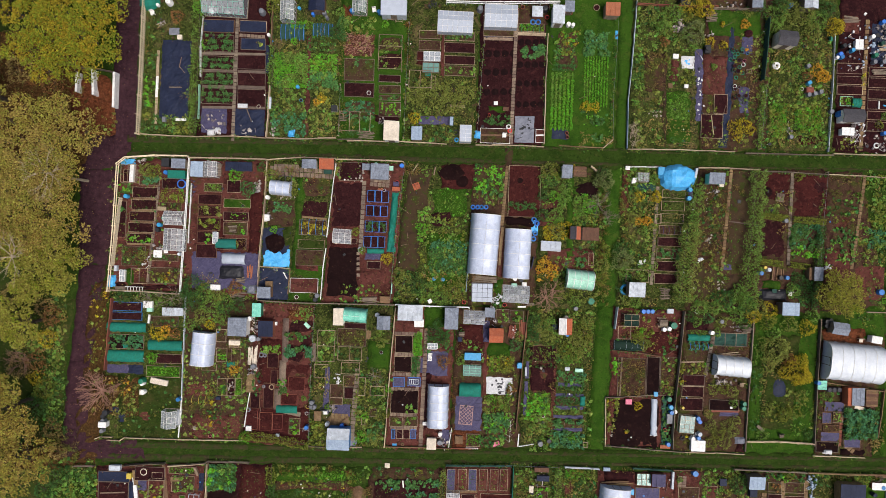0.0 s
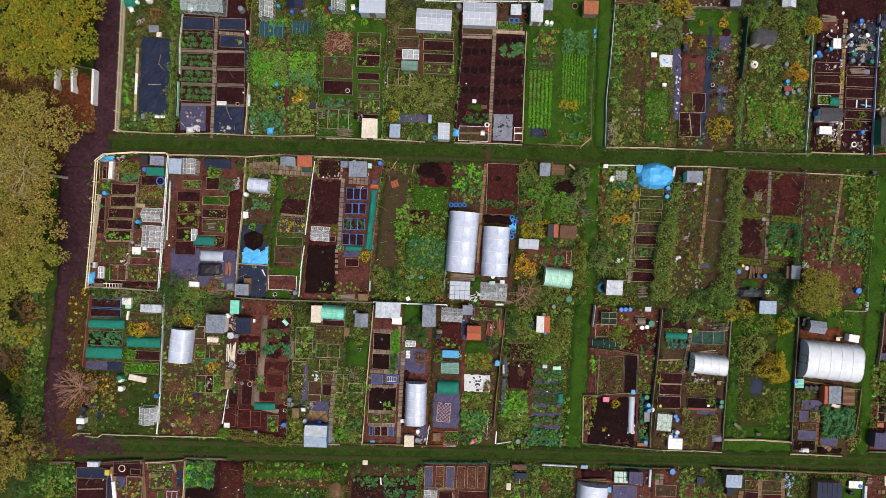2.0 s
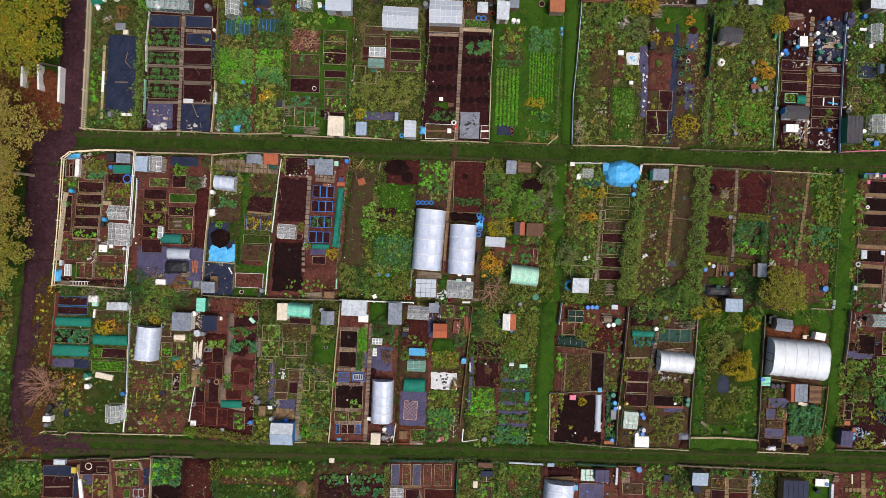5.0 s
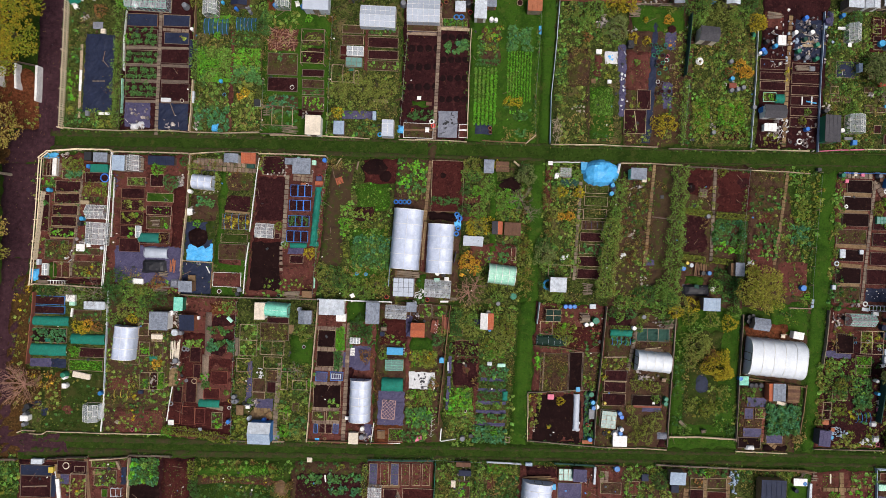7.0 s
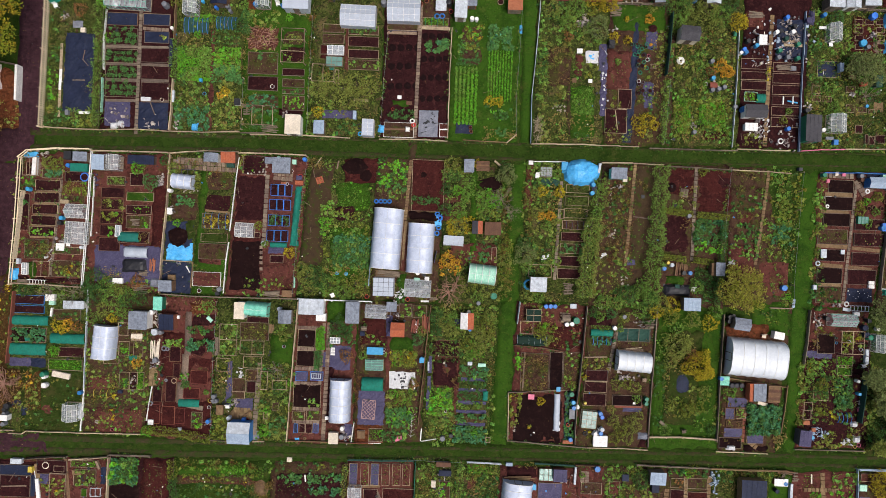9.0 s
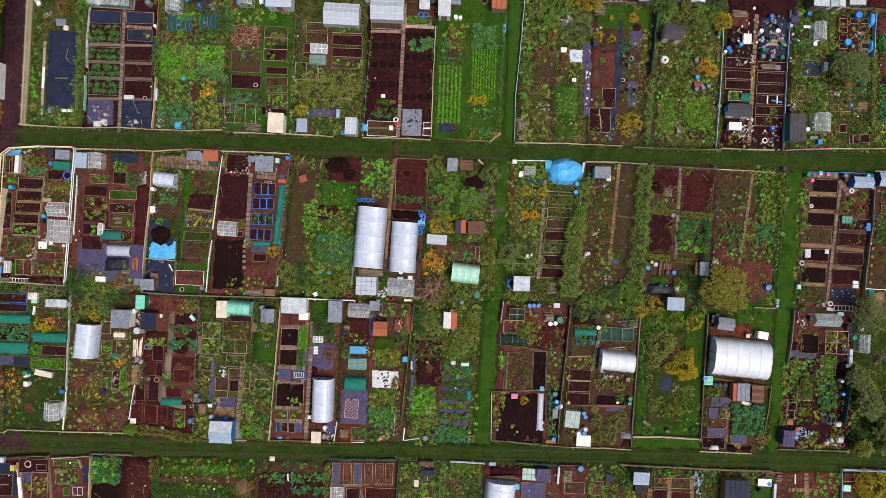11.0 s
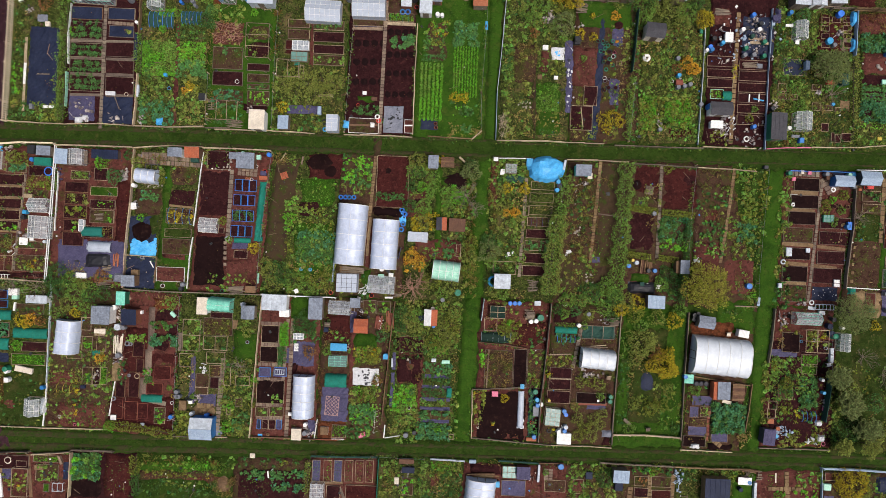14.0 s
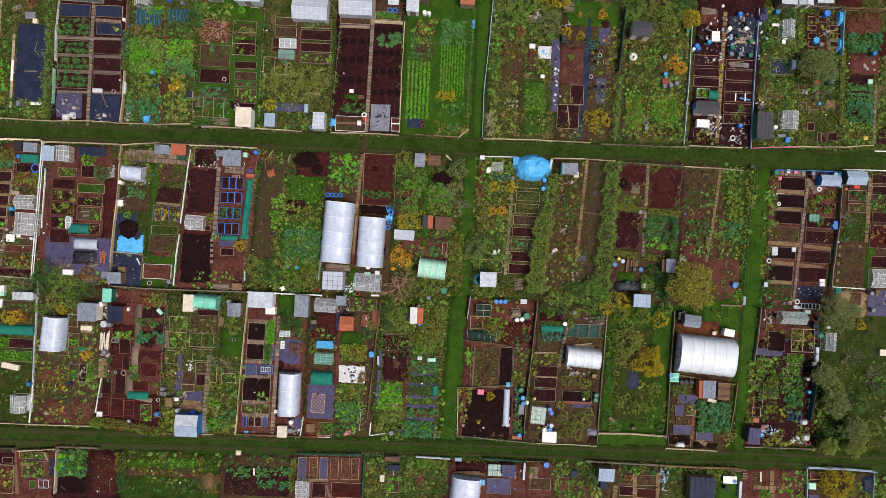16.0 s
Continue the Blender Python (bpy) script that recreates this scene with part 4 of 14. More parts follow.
def net_tunnel(cx, cy, w, l, a=0.0, h=0.6, axis="x", cover="green_net", hoops=4, label=""):
    """A low crop cover: netting or film draped over small hoops."""
    root = thing("crop_cover", cx, cy, a, label or "low hooped crop cover of green netting", "crop cover")
    L, W = (l, w) if axis == "y" else (w, l)

    def P(u, v, z):
        return (v, u, z) if axis == "y" else (u, v, z)

    m, rows = 8, max(4, hoops * 3)
    g = Geo()
    for i in range(rows + 1):
        fall = 1 - 0.10 * abs(math.sin(math.pi * hoops * i / rows)) - (0.25 if i in (0, rows) else 0)
        for k in range(m + 1):
            t = math.pi * k / m
            g.v.append(P(-L / 2 + L * i / rows + rnd.uniform(-0.04, 0.04), -math.cos(t) * W / 2 + rnd.uniform(-0.04, 0.04), max(0.02, math.sin(t) ** 0.7 * h * fall + rnd.uniform(-0.03, 0.03))))
    for i in range(rows):
        for k in range(m):
            q = i * (m + 1) + k
            f = (q, q + 1, q + m + 2, q + m + 1)
            g.f.append(f if axis == "x" else f[::-1])
    part("cover", g, cover, root, smooth=True)
    for i in range(hoops + 1):
        u = -L / 2 + L * i / hoops
        part("hoop", Geo().tube([P(u, -math.cos(math.pi * k / m) * W / 2, math.sin(math.pi * k / m) ** 0.7 * h * 0.97 + 0.012) for k in range(m + 1)], 0.014, sides=4), "green_plastic" if "net" in cover else "frost_cover", root)
    return root


def hoop_row(cx, cy, w, l, a=0.0, n=5, axis="x", h=0.6, mat="blue_plastic", label="row of bare blue plastic hoops over a bed"):
    root = thing("hoop_row", cx, cy, a, label, "hoops")
    for i in range(n):
        u = ((i + 0.5) / n - 0.5)
        arc = [(math.cos(math.pi * k / 10), math.sin(math.pi * k / 10) * h) for k in range(11)]
        pts = [(u * w, c * l / 2, z) for c, z in arc] if axis == "x" else [(c * w / 2, u * l, z) for c, z in arc]
        part("hoop", Geo().tube(pts, 0.028, sides=5), mat, root)
    return root


def cage(cx, cy, w, l, a=0.0, h=1.2, nx=2, ny=1, mat="pale_wood", mesh_mat="", label=""):
    """A fruit cage: corner posts and top rails, with netting if it has one."""
    root = thing("fruit_cage", cx, cy, a, label or "open timber fruit cage of posts and top rails", "cage")
    for i in range(nx + 1):
        for j in range(ny + 1):
            part("post", Geo().box((-w / 2 + w * i / nx, -l / 2 + l * j / ny, h / 2), (0.06, 0.06, h)), mat, root)
    for i in range(nx + 1):
        part("rail", Geo().box((-w / 2 + w * i / nx, 0, h), (0.06, l, 0.05), rnd.uniform(-0.01, 0.01)), mat, root)
    for j in range(ny + 1):
        part("rail", Geo().box((0, -l / 2 + l * j / ny, h + 0.04), (w, 0.06, 0.05), rnd.uniform(-0.01, 0.01)), mat, root)
    if mesh_mat:
        g = Geo()
        n = 6
        for i in range(n + 1):
            for j in range(n + 1):
                g.v.append((-w / 2 + w * i / n, -l / 2 + l * j / n, h + 0.07 - (0 if i in (0, n) or j in (0, n) else rnd.uniform(0.02, 0.14))))
        g.f = [(i * (n + 1) + j, (i + 1) * (n + 1) + j, (i + 1) * (n + 1) + j + 1, i * (n + 1) + j + 1) for i in range(n) for j in range(n)]
        part("netting", g, mesh_mat, root)
    return root


def sheet(cx, cy, w, l, a=0.0, mat="membrane", h=0.08, z=0.05, label="", rag=0.15, cover_h=0.0, name="ground_sheet"):
    """A creased sheet that lies on the ground, or over a heap of height cover_h."""
    words = {"membrane": "dark blue-black weed membrane pegged to the ground", "blue_tarp": "crumpled bright blue tarpaulin", "violet_sheet": "violet-grey ground sheet", "black_sheet": "black plastic sheet", "grey_sheet": "creased grey sheet", "white_sheet": "crumpled white sheet", "green_net": "green netting laid on the ground", "dark_net": "dark green netting", "straw": "spread straw", "paving": "stony surface", "bark_mulch": "spread bark"}
    g = Geo()
    nx, ny = max(5, int(w / 0.3)), max(5, int(l / 0.3))
    ph = [rnd.uniform(0, 6) for _ in range(4)]
    for j in range(ny + 1):
        for i in range(nx + 1):
            u, v = 2 * i / nx - 1, 2 * j / ny - 1
            rim = abs(u) == 1 or abs(v) == 1
            dome = cover_h * max(0, 1 - u ** 4) * max(0, 1 - v ** 4)
            wob = rnd.uniform(-rag, rag) * 0.5 if rim else 0
            crease = h * 0.25 * (math.sin(5 * u + 3 * v + ph[0]) + math.sin(9 * v - 4 * u + ph[1])) + rnd.uniform(-0.4, 0.4) * h
            rnd_u = u * math.sqrt(1 - 0.5 * v * v) if cover_h > 0.5 else u
            rnd_v = v * math.sqrt(1 - 0.5 * u * u) if cover_h > 0.5 else v
            k = 1.25 if cover_h > 0.5 else 1.0
            g.v.append((rnd_u * k * w / 2 + wob, rnd_v * k * l / 2 + wob * 0.7, z + (0 if rim else max(0.0, dome + crease + 0.3 * h))))
    for j in range(ny):
        for i in range(nx):
            k = j * (nx + 1) + i
            g.f.append((k, k + 1, k + nx + 2, k + nx + 1))
    top = len(g.v)
    ring = [i for i in range(nx + 1)] + [(j + 1) * (nx + 1) - 1 for j in range(1, ny + 1)] + [ny * (nx + 1) + i for i in range(nx - 1, -1, -1)] + [j * (nx + 1) for j in range(ny - 1, 0, -1)]
    g.v += [(g.v[i][0], g.v[i][1], 0.0) for i in ring]
    g.f += [(ring[k], top + k, top + (k + 1) % len(ring), ring[(k + 1) % len(ring)]) for k in range(len(ring))]
    ob = new(name, g.mesh(name, mat))
    ob.matrix_basis = pose(cx, cy, 0, 0, 0, a)
    return tagged(ob, full(label or words.get(mat, "creased ground sheet")), "sheet")


FRINGE = []


def fence(x0, y0, x1, y1, form="rail", h=0.9, mat="fence_wood", label="", gap=2.4):
    """form: rail (posts and two rails), plank (low edging boards), board (close upright boards), wire (posts and wires), picket, panel (sheet panels between posts)."""
    ln = math.hypot(x1 - x0, y1 - y0)
    a = math.degrees(math.atan2(y1 - y0, x1 - x0))
    words = {"rail": "weathered timber post and rail fence", "plank": "low timber edging boards on short posts", "board": "close-boarded timber fence", "wire": "thin wire fence on timber posts", "picket": "timber picket fence", "panel": "low fence of sheet panels between posts"}
    root = thing("fence", x0, y0, a, label or words[form], "fence")
    n = max(1, round(ln / gap))
    share = {}
    if form in ("plank", "wire", "rail") and mat not in ("red_wood", "blue_plastic"):
        FRINGE.append((x0, y0, x1, y1))

    def post(x, s, z, y=0.0):
        if z not in share:
            share[z] = Geo().box((0, 0, z / 2), (s, s, z)).mesh("post", mat)
        part("post", share[z], mat, root).matrix_basis = pose(x, y + rnd.uniform(-0.03, 0.03), 0, rnd.uniform(-2, 2), rnd.uniform(-2, 2), rnd.uniform(-5, 5))

    for i in range(n + 1):
        if form not in ("plank", "panel"):
            post(ln * i / n, 0.09, h * 1.05)
    for i in range(n):
        xa, xb = ln * i / n, ln * (i + 1) / n
        xm, s = (xa + xb) / 2, xb - xa + 0.06
        if form == "rail":
            for z in (0.45, 0.92):
                part("rail", Geo().box((xm, 0.06, h * z), (s, 0.10, 0.07), rnd.uniform(-0.012, 0.012)), mat, root)
        elif form == "plank":
            part("board", Geo().box((xm, 0.06, h * 0.5), (s, 0.09, h), rnd.uniform(-0.025, 0.025), 0.02), mat, root)
        elif form == "wire":
            for z in (0.95,):
                part("wire", Geo().tube([(xa, 0.05, h * z), (xm, 0.05, h * z - 0.03), (xb, 0.05, h * z)], 0.012, sides=4), "steel", root)
        elif form == "panel":
            part("panel", Geo().box((xm, 0.05, h * 0.5), (s, 0.06, h * 0.96), rnd.uniform(-0.02, 0.02), 0.02), mat, root)
        else:
            for z in (0.3, 0.8):
                part("rail", Geo().box((xm, 0.05, h * z), (s, 0.05, 0.08)), mat, root)
            step = 0.17 if form == "board" else 0.24
            k = max(1, int(s / step))
            key = ("up", h)
            if key not in share:
                share[key] = Geo().box((0, 0, h / 2), (step * (0.92 if form == "board" else 0.55), 0.03, h)).mesh("upright", mat)
            for j in range(k):
                part("upright", share[key], mat, root).matrix_basis = pose(xa + (j + 0.5) * s / k, 0.095, rnd.uniform(-0.03, 0.03), rnd.uniform(-1.5, 1.5))
    return root


def slabs(x0, y0, x1, y1, n=8, size=0.45, mat="paving", across=1, label="row of square concrete paving slabs"):
    """A garden path of n slabs in a line, or two or three abreast."""
    ln = math.hypot(x1 - x0, y1 - y0)
    root = thing("slab_path", x0, y0, math.degrees(math.atan2(y1 - y0, x1 - x0)), label, "path")
    step = ln / n
    me = [Geo().box((0, 0, 0.035), (min(step * 0.86, size * 1.4), size * 0.92, 0.07), 0, 0.012).mesh("slab", mat) for _ in range(3)]
    for i in range(n):
        for j in range(across):
            part("slab", rnd.choice(me), mat, root).matrix_basis = pose((i + 0.5) * step, (j - (across - 1) / 2) * size * 1.06, 0.055 + rnd.uniform(-0.01, 0.01), 0, 0, rnd.uniform(-3, 3))
    return root


def planks(x0, y0, x1, y1, w=0.25, mat="grey_wood", label="weathered timber plank laid on the ground", z=0.05, t=0.05, name="plank"):
    ln, a = math.hypot(x1 - x0, y1 - y0), math.atan2(y1 - y0, x1 - x0)
    deep = z + t - 0.02
    g = Geo().box((0, 0, t - deep / 2), (ln, w, deep), 0, 0.012)
    ob = new(name, g.mesh(name, mat))
    ob.matrix_basis = pose((x0 + x1) / 2, (y0 + y1) / 2, z, 0, 0, math.degrees(a))
    return tagged(ob, full(label), "plank")


def pile(cx, cy, w, l, a=0.0, n=8, h=0.3, mat="grey_wood", label="stack of old timber lengths", name="timber_pile", along="x"):
    """Boards thrown together; each can be told apart."""
    root = thing(name, cx, cy, a, label, "timber pile")
    for i in range(n):
        L = (w if along == "x" else l) * rnd.uniform(0.6, 1.0)
        v = ((i + 0.5) / n - 0.5) * (l if along == "x" else w)
        z = 0.09 + h * rnd.random()
        k = rnd.uniform(-0.12, 0.12) + (0 if along == "x" else math.pi / 2)
        part("length", Geo().box((0, v, z) if along == "x" else (v, 0, z), (L, rnd.uniform(0.08, 0.16), rnd.uniform(0.04, 0.1)), k), mat, root)
    part("bearer", Geo().box((0, 0, 0.05), (0.12, l * 0.8, 0.1) if along == "x" else (w * 0.8, 0.12, 0.1)), mat, root)
    return root


def pallet(cx, cy, a=0.0, w=1.2, l=1.0, mat="pale_wood", label="timber pallet lying on the ground", z=0.05):
    root = thing("pallet", cx, cy, a, label, "pallet", z=z)
    for x in (-w / 2 + 0.05, 0, w / 2 - 0.05):
        part("bearer", Geo().box((x, 0, 0.05), (0.1, l, 0.1)), mat, root)
    for i in range(6):
        part("slat", Geo().box((0, -l / 2 + l * (i + 0.5) / 6, 0.115), (w, l / 6 * 0.7, 0.025), rnd.uniform(-0.01, 0.01)), mat, root)
    return root


def barrel(x, y, mat="blue_plastic", d=0.52, h=0.8, label="", lid=True):
    colour = mat.split("_")[0]
    root = thing("barrel", x, y, rnd.uniform(0, 360), label or f"{colour} plastic water barrel standing in a plot", "barrel")
    r = d / 2
    part("body", Geo().lathe(((r * 0.88, 0), (r * 0.95, h * 0.08), (r, h * 0.3), (r * 0.96, h * 0.33), (r, h * 0.36), (r, h * 0.64), (r * 0.96, h * 0.67), (r, h * 0.7), (r * 0.93, h * 0.94), (r * 0.95, h), (r * 0.85, h), (r * 0.83, h - (0.03 if lid else 0.12)))), mat, root, smooth=False)
    if not lid:
        part("water", Geo().lathe(((r * 0.82, h - 0.1), (r * 0.4, h - 0.095))), "black_plastic", root)
    return root


def composter(x, y, mat="green_plastic", d=0.8, h=0.95):
    colour = mat.split("_")[0]
    root = thing("compost_bin", x, y, rnd.uniform(0, 360), f"{colour} tapered plastic compost bin", "compost bin")
    r = d / 2
    part("body", Geo().lathe(((r, 0), (r * 0.97, h * 0.3), (r * 0.85, h * 0.6), (r * 0.72, h * 0.9))), mat, root)
    part("lid", Geo().lathe(((r * 0.78, h * 0.9), (r * 0.76, h * 0.95), (r * 0.4, h), (0.05, h * 1.01))), mat, root)
    return root


def pot(x, y, mat="terracotta", d=0.35, h=0.3, plant="", label=""):
    colour = mat.split("_")[0]
    root = thing("plant_pot", x, y, 0, label or f"round {colour} garden pot", "pot")
    r = d / 2
    part("pot", Geo().lathe(((r * 0.75, 0), (r * 0.95, h * 0.85), (r, h * 0.86), (r, h), (r * 0.88, h), (r * 0.86, h * 0.8))), mat, root)
    part("earth", Geo().lathe(((r * 0.85, h * 0.8), (r * 0.3, h * 0.84)), 10), "soil", root)
    if plant:
        n = 8
        V, F = spread(rng.normal(0, r * 0.5, (n, 3)) * [1, 1, 0.3] + [0, 0, h], rng.uniform(0.2, 0.4, n), "spray")
        part("plant", quad_mesh("plant", V, F, plant), "", root)
    return root


def crate(cx, cy, w, l, a=0.0, h=0.5, mat="white_paint", lid="", label="", name="storage_box"):
    """A box with a lid, set a little proud, and corner battens."""
    colour = mat.split("_")[0]
    root = thing(name, cx, cy, a, label or f"{colour} storage box standing in a plot", "box")
    part("body", Geo().box((0, 0, h / 2), (w * 0.95, l * 0.95, h)), mat, root)
    part("lid", Geo().box((0, 0, h + 0.03), (w, l, 0.07)).box((0, 0, h + 0.075), (w * 0.8, l * 0.8, 0.03)), lid or mat, root)
    return root


def cold_frame(cx, cy, w, l, a=0.0, h=0.45, pane="clear_glass", bars="white_paint", n=3, label="low glazed cold frame with pale bars"):
    root = thing("cold_frame", cx, cy, a, label, "cold frame")
    g = Geo()
    for x, y, sx, sy in ((0, -l / 2, w, 0.06), (0, l / 2, w, 0.06), (-w / 2, 0, 0.06, l), (w / 2, 0, 0.06, l)):
        g.box((x, y, h / 2), (sx, sy, h))
    part("box", g, bars, root)
    for i in range(n):
        x = -w / 2 + w * (i + 0.5) / n
        ob = part("light", Geo().box((x, 0, h + 0.02), (w / n - 0.05, l, 0.02)), pane, root)
        ob.visible_shadow = False
    for i in range(n + 1):
        part("bar", Geo().box((-w / 2 + w * i / n, 0, h + 0.04), (0.05, l, 0.04)), bars, root)
    part("bar", Geo().box((0, 0, h + 0.045), (w, 0.04, 0.03)), bars, root)
    part("earth", Geo().box((0, 0, 0.1), (w * 0.95, l * 0.95, 0.2)), "soil", root)
    return root


def debris(cx, cy, w, l, a=0.0, n=20, mat="mixed_debris", h=0.35, label="heap of mixed plot clutter, boxes, bags and scraps", name="clutter"):
    """A heap of odd pieces: boxes, bags and flat scraps."""
    g = Geo()
    for _ in range(n):
        x, y = rnd.gauss(0, 0.26) * w, rnd.gauss(0, 0.26) * l
        s = [rnd.uniform(0.08, 0.32) for _ in range(2)]
        k = rnd.random()
        if k < 0.45:
            g.box((x, y, 0.05 + 0.5 * h * rnd.random()), (*s, rnd.uniform(0.06, h)), rnd.uniform(0, 3), 0.03)
        elif k < 0.75:
            g.lathe(((s[0] * 0.4, 0), (s[0] * 0.55, h * 0.5), (s[0] * 0.3, h * 0.9)), 7, (x, y, 0.02))
        else:
            g.box((x, y, 0.08 + h * rnd.random() * 0.4), (rnd.uniform(0.3, 0.7), 0.06, 0.05), rnd.uniform(0, 3))
    ob = new(name, g.mesh(name, mat))
    ob.matrix_basis = pose(cx, cy, 0.03, 0, 0, a)
    return tagged(ob, full(label), "clutter", kind="stuff")


def ring(x, y, d=0.5, mat="blue_plastic", t=0.06, z=0.08, label="", name="hoop_ring"):
    """A tyre, a coil of hose or a round trug rim lying flat."""
    g = Geo()
    for k in range(2):
        r, zz = d / 2 - k * t * 0.8, z + k * t * 0.7
        p = [(r * math.cos(math.tau * i / 16), r * math.sin(math.tau * i / 16), zz) for i in range(17)]
        g.tube(p, t, sides=6)
    ob = new(name, g.mesh(name, mat, True))
    ob.matrix_basis = pose(x, y, 0.02)
    return tagged(ob, label or f"{mat.split('_')[0]} coiled ring lying on the ground", "ring")


def bench(cx, cy, w, l, a=0.0, h=0.75, mat="grey_wood", label="small timber potting table", name="table"):
    root = thing(name, cx, cy, a, label, "table")
    n = max(3, int(l / 0.14))
    for i in range(n):
        part("slat", Geo().box((0, -l / 2 + l * (i + 0.5) / n, h), (w, l / n * 0.85, 0.035)), mat, root)
    for x in (-1, 1):
        for y in (-1, 1):
            part("leg", Geo().box((x * (w / 2 - 0.06), y * (l / 2 - 0.06), h / 2), (0.06, 0.06, h)), mat, root)
    return root


def chair(x, y, a=0.0, mat="white_paint", label="white plastic garden chair"):
    root = thing("garden_chair", x, y, a, label, "chair")
    part("seat", Geo().box((0, 0, 0.42), (0.46, 0.44, 0.04)), mat, root)
    part("backrest", Geo().box((0, 0.22, 0.66), (0.46, 0.05, 0.46)), mat, root)
    for i in (-1, 1):
        for j in (-1, 1):
            part("leg", Geo().box((0.2 * i, 0.19 * j, 0.21), (0.04, 0.04, 0.42)), mat, root)
    return root


def cane_row(x0, y0, x1, y1, n=5, h=1.8, mat="pale_wood", label="bean frame of crossed bamboo canes"):
    ln = math.hypot(x1 - x0, y1 - y0)
    root = thing("cane_frame", x0, y0, math.degrees(math.atan2(y1 - y0, x1 - x0)), label, "cane frame")
    for i in range(n + 1):
        x = ln * i / n
        for s in (-1, 1):
            part("cane", Geo().tube([(x, 0.4 * s, 0), (x, -0.05 * s, h)], 0.014, sides=4), mat, root)
    part("ridge_cane", Geo().tube([(0, 0, h * 0.95), (ln, 0, h * 0.95)], 0.014, sides=4), mat, root)
    return root


def trellis(cx, cy, w, l, a=0.0, mat="pink_wood", label="faded pink diagonal timber trellis lying on sheeting"):
    root = thing("trellis", cx, cy, a, label, "trellis", z=0.1)
    for x, y, sx, sy in ((0, -l / 2, w, 0.06), (0, l / 2, w, 0.06), (-w / 2, 0, 0.06, l), (w / 2, 0, 0.06, l)):
        part("frame_bar", Geo().box((x, y, 0.02), (sx, sy, 0.04)), mat, root)
    for s in (1, -1):
        k = -l / 2 - w / 2 + 0.3
        while k < l / 2 + w / 2:
            xa, xb = max(-w / 2, (-l / 2 - k) * 1.0), min(w / 2, (l / 2 - k) * 1.0)
            if xb - xa > 0.15:
                part("slat", Geo().box((s * (xa + xb) / 2, k + (xa + xb) / 2, 0.03 + 0.02 * s), ((xb - xa) * 1.414, 0.045, 0.02), s * math.pi / 4, 0.003), mat, root)
            k += 0.42
    return root


def brush(cx, cy, w, l, n=60, mat="red_twigs", label="heap of cut reddish prunings laid on the soil"):
    """Cut twigs thrown down crosswise."""
    g = Geo()
    for _ in range(n):
        x, y, k, ln = rnd.uniform(-w, w) / 2, rnd.uniform(-l, l) / 2, rnd.gauss(0.5, 0.7), rnd.uniform(0.5, 1.4)
        dx, dy = ln * math.cos(k) / 2, ln * math.sin(k) / 2
        z = rnd.uniform(0.08, 0.4)
        g.tube([(x - dx, y - dy, z), (x + rnd.uniform(-0.1, 0.1), y + rnd.uniform(-0.1, 0.1), z + 0.08), (x + dx, y + dy, z * 0.6)], 0.028, 0.01, 4)
    ob = new("brushwood", g.mesh("brushwood", mat))
    ob.matrix_basis = pose(cx, cy, 0)
    return tagged(ob, full(label), "brushwood", kind="stuff")


def stones(cx, cy, w, l, a=0.0, n=12, d=0.3, mat="rubble", label="scatter of pale stones", name="stones"):
    root = thing(name, cx, cy, a, label, "stones")
    for _ in range(n):
        r = d * rnd.uniform(0.2, 0.45)
        g = Geo()
        g.lathe(((r * 0.8, 0), (r, r * 0.4), (r * 0.6, r * 0.9)), 7)
        g.v = [(p[0] * rnd.uniform(0.75, 1.2), p[1] * rnd.uniform(0.75, 1.2), p[2]) for p in g.v]
        part("stone", g, mat, root).matrix_basis = pose(rnd.uniform(-w, w) / 2, rnd.uniform(-l, l) / 2, 0.04)
    return root


def heap(x, y, r, h=0.15, mat="soil", label="low mound of dark compost", name="compost_mound", long=1.0, a=0.0):
    g = Geo()
    n = 12
    for k, (q, z) in enumerate(((1.0, 0.0), (0.8, 0.35), (0.5, 0.8), (0.15, 1.0))):
        for j in range(n):
            s = r * q * rnd.uniform(0.85, 1.15)
            g.v.append((s * math.cos(math.tau * j / n) * long, s * math.sin(math.tau * j / n), 0.03 + z * h * rnd.uniform(0.85, 1.1)))
    for k in range(3):
        for j in range(n):
            i = (j + 1) % n
            g.f.append((k * n + j, k * n + i, (k + 1) * n + i, (k + 1) * n + j))
    g.f.append(tuple(range(3 * n, 4 * n)))
    ob = new(name, g.mesh(name, mat, True))
    ob.matrix_basis = pose(x, y, 0, 0, 0, a)
    return tagged(ob, full(label), "heap")


def fringes():
    """Rank grass and weeds that grow along the foot of the fences."""
    P = []
    for x0, y0, x1, y1 in FRINGE:
        n = int(math.hypot(x1 - x0, y1 - y0) * 13)
        t = rng.random(n)
        tuftiness = np.sin(t * n * 0.21 + x0) + np.sin(t * n * 0.083 + y0)
        t = t[tuftiness > -0.5]
        P.append(np.stack([x0 + (x1 - x0) * t, y0 + (y1 - y0) * t, np.full(len(t), 0.03)], -1) + rng.normal(0, 0.13, (len(t), 3)) * [1, 1, 0])
    P = np.concatenate(P)
    kinds = ("leaf_olive", "leaf_dark", "leaf_green", "leaf_dark")
    for i, leaf in enumerate(kinds):
        Q = P[i::len(kinds)]
        V, F = spread(Q, rng.uniform(0.16, 0.40, len(Q)), "grass" if i % 2 == 0 else "spray")
        tagged(new("fence_growth", quad_mesh("fence_growth", V, F, leaf)), "rank grass and weeds along the fences", "weeds", kind="stuff")


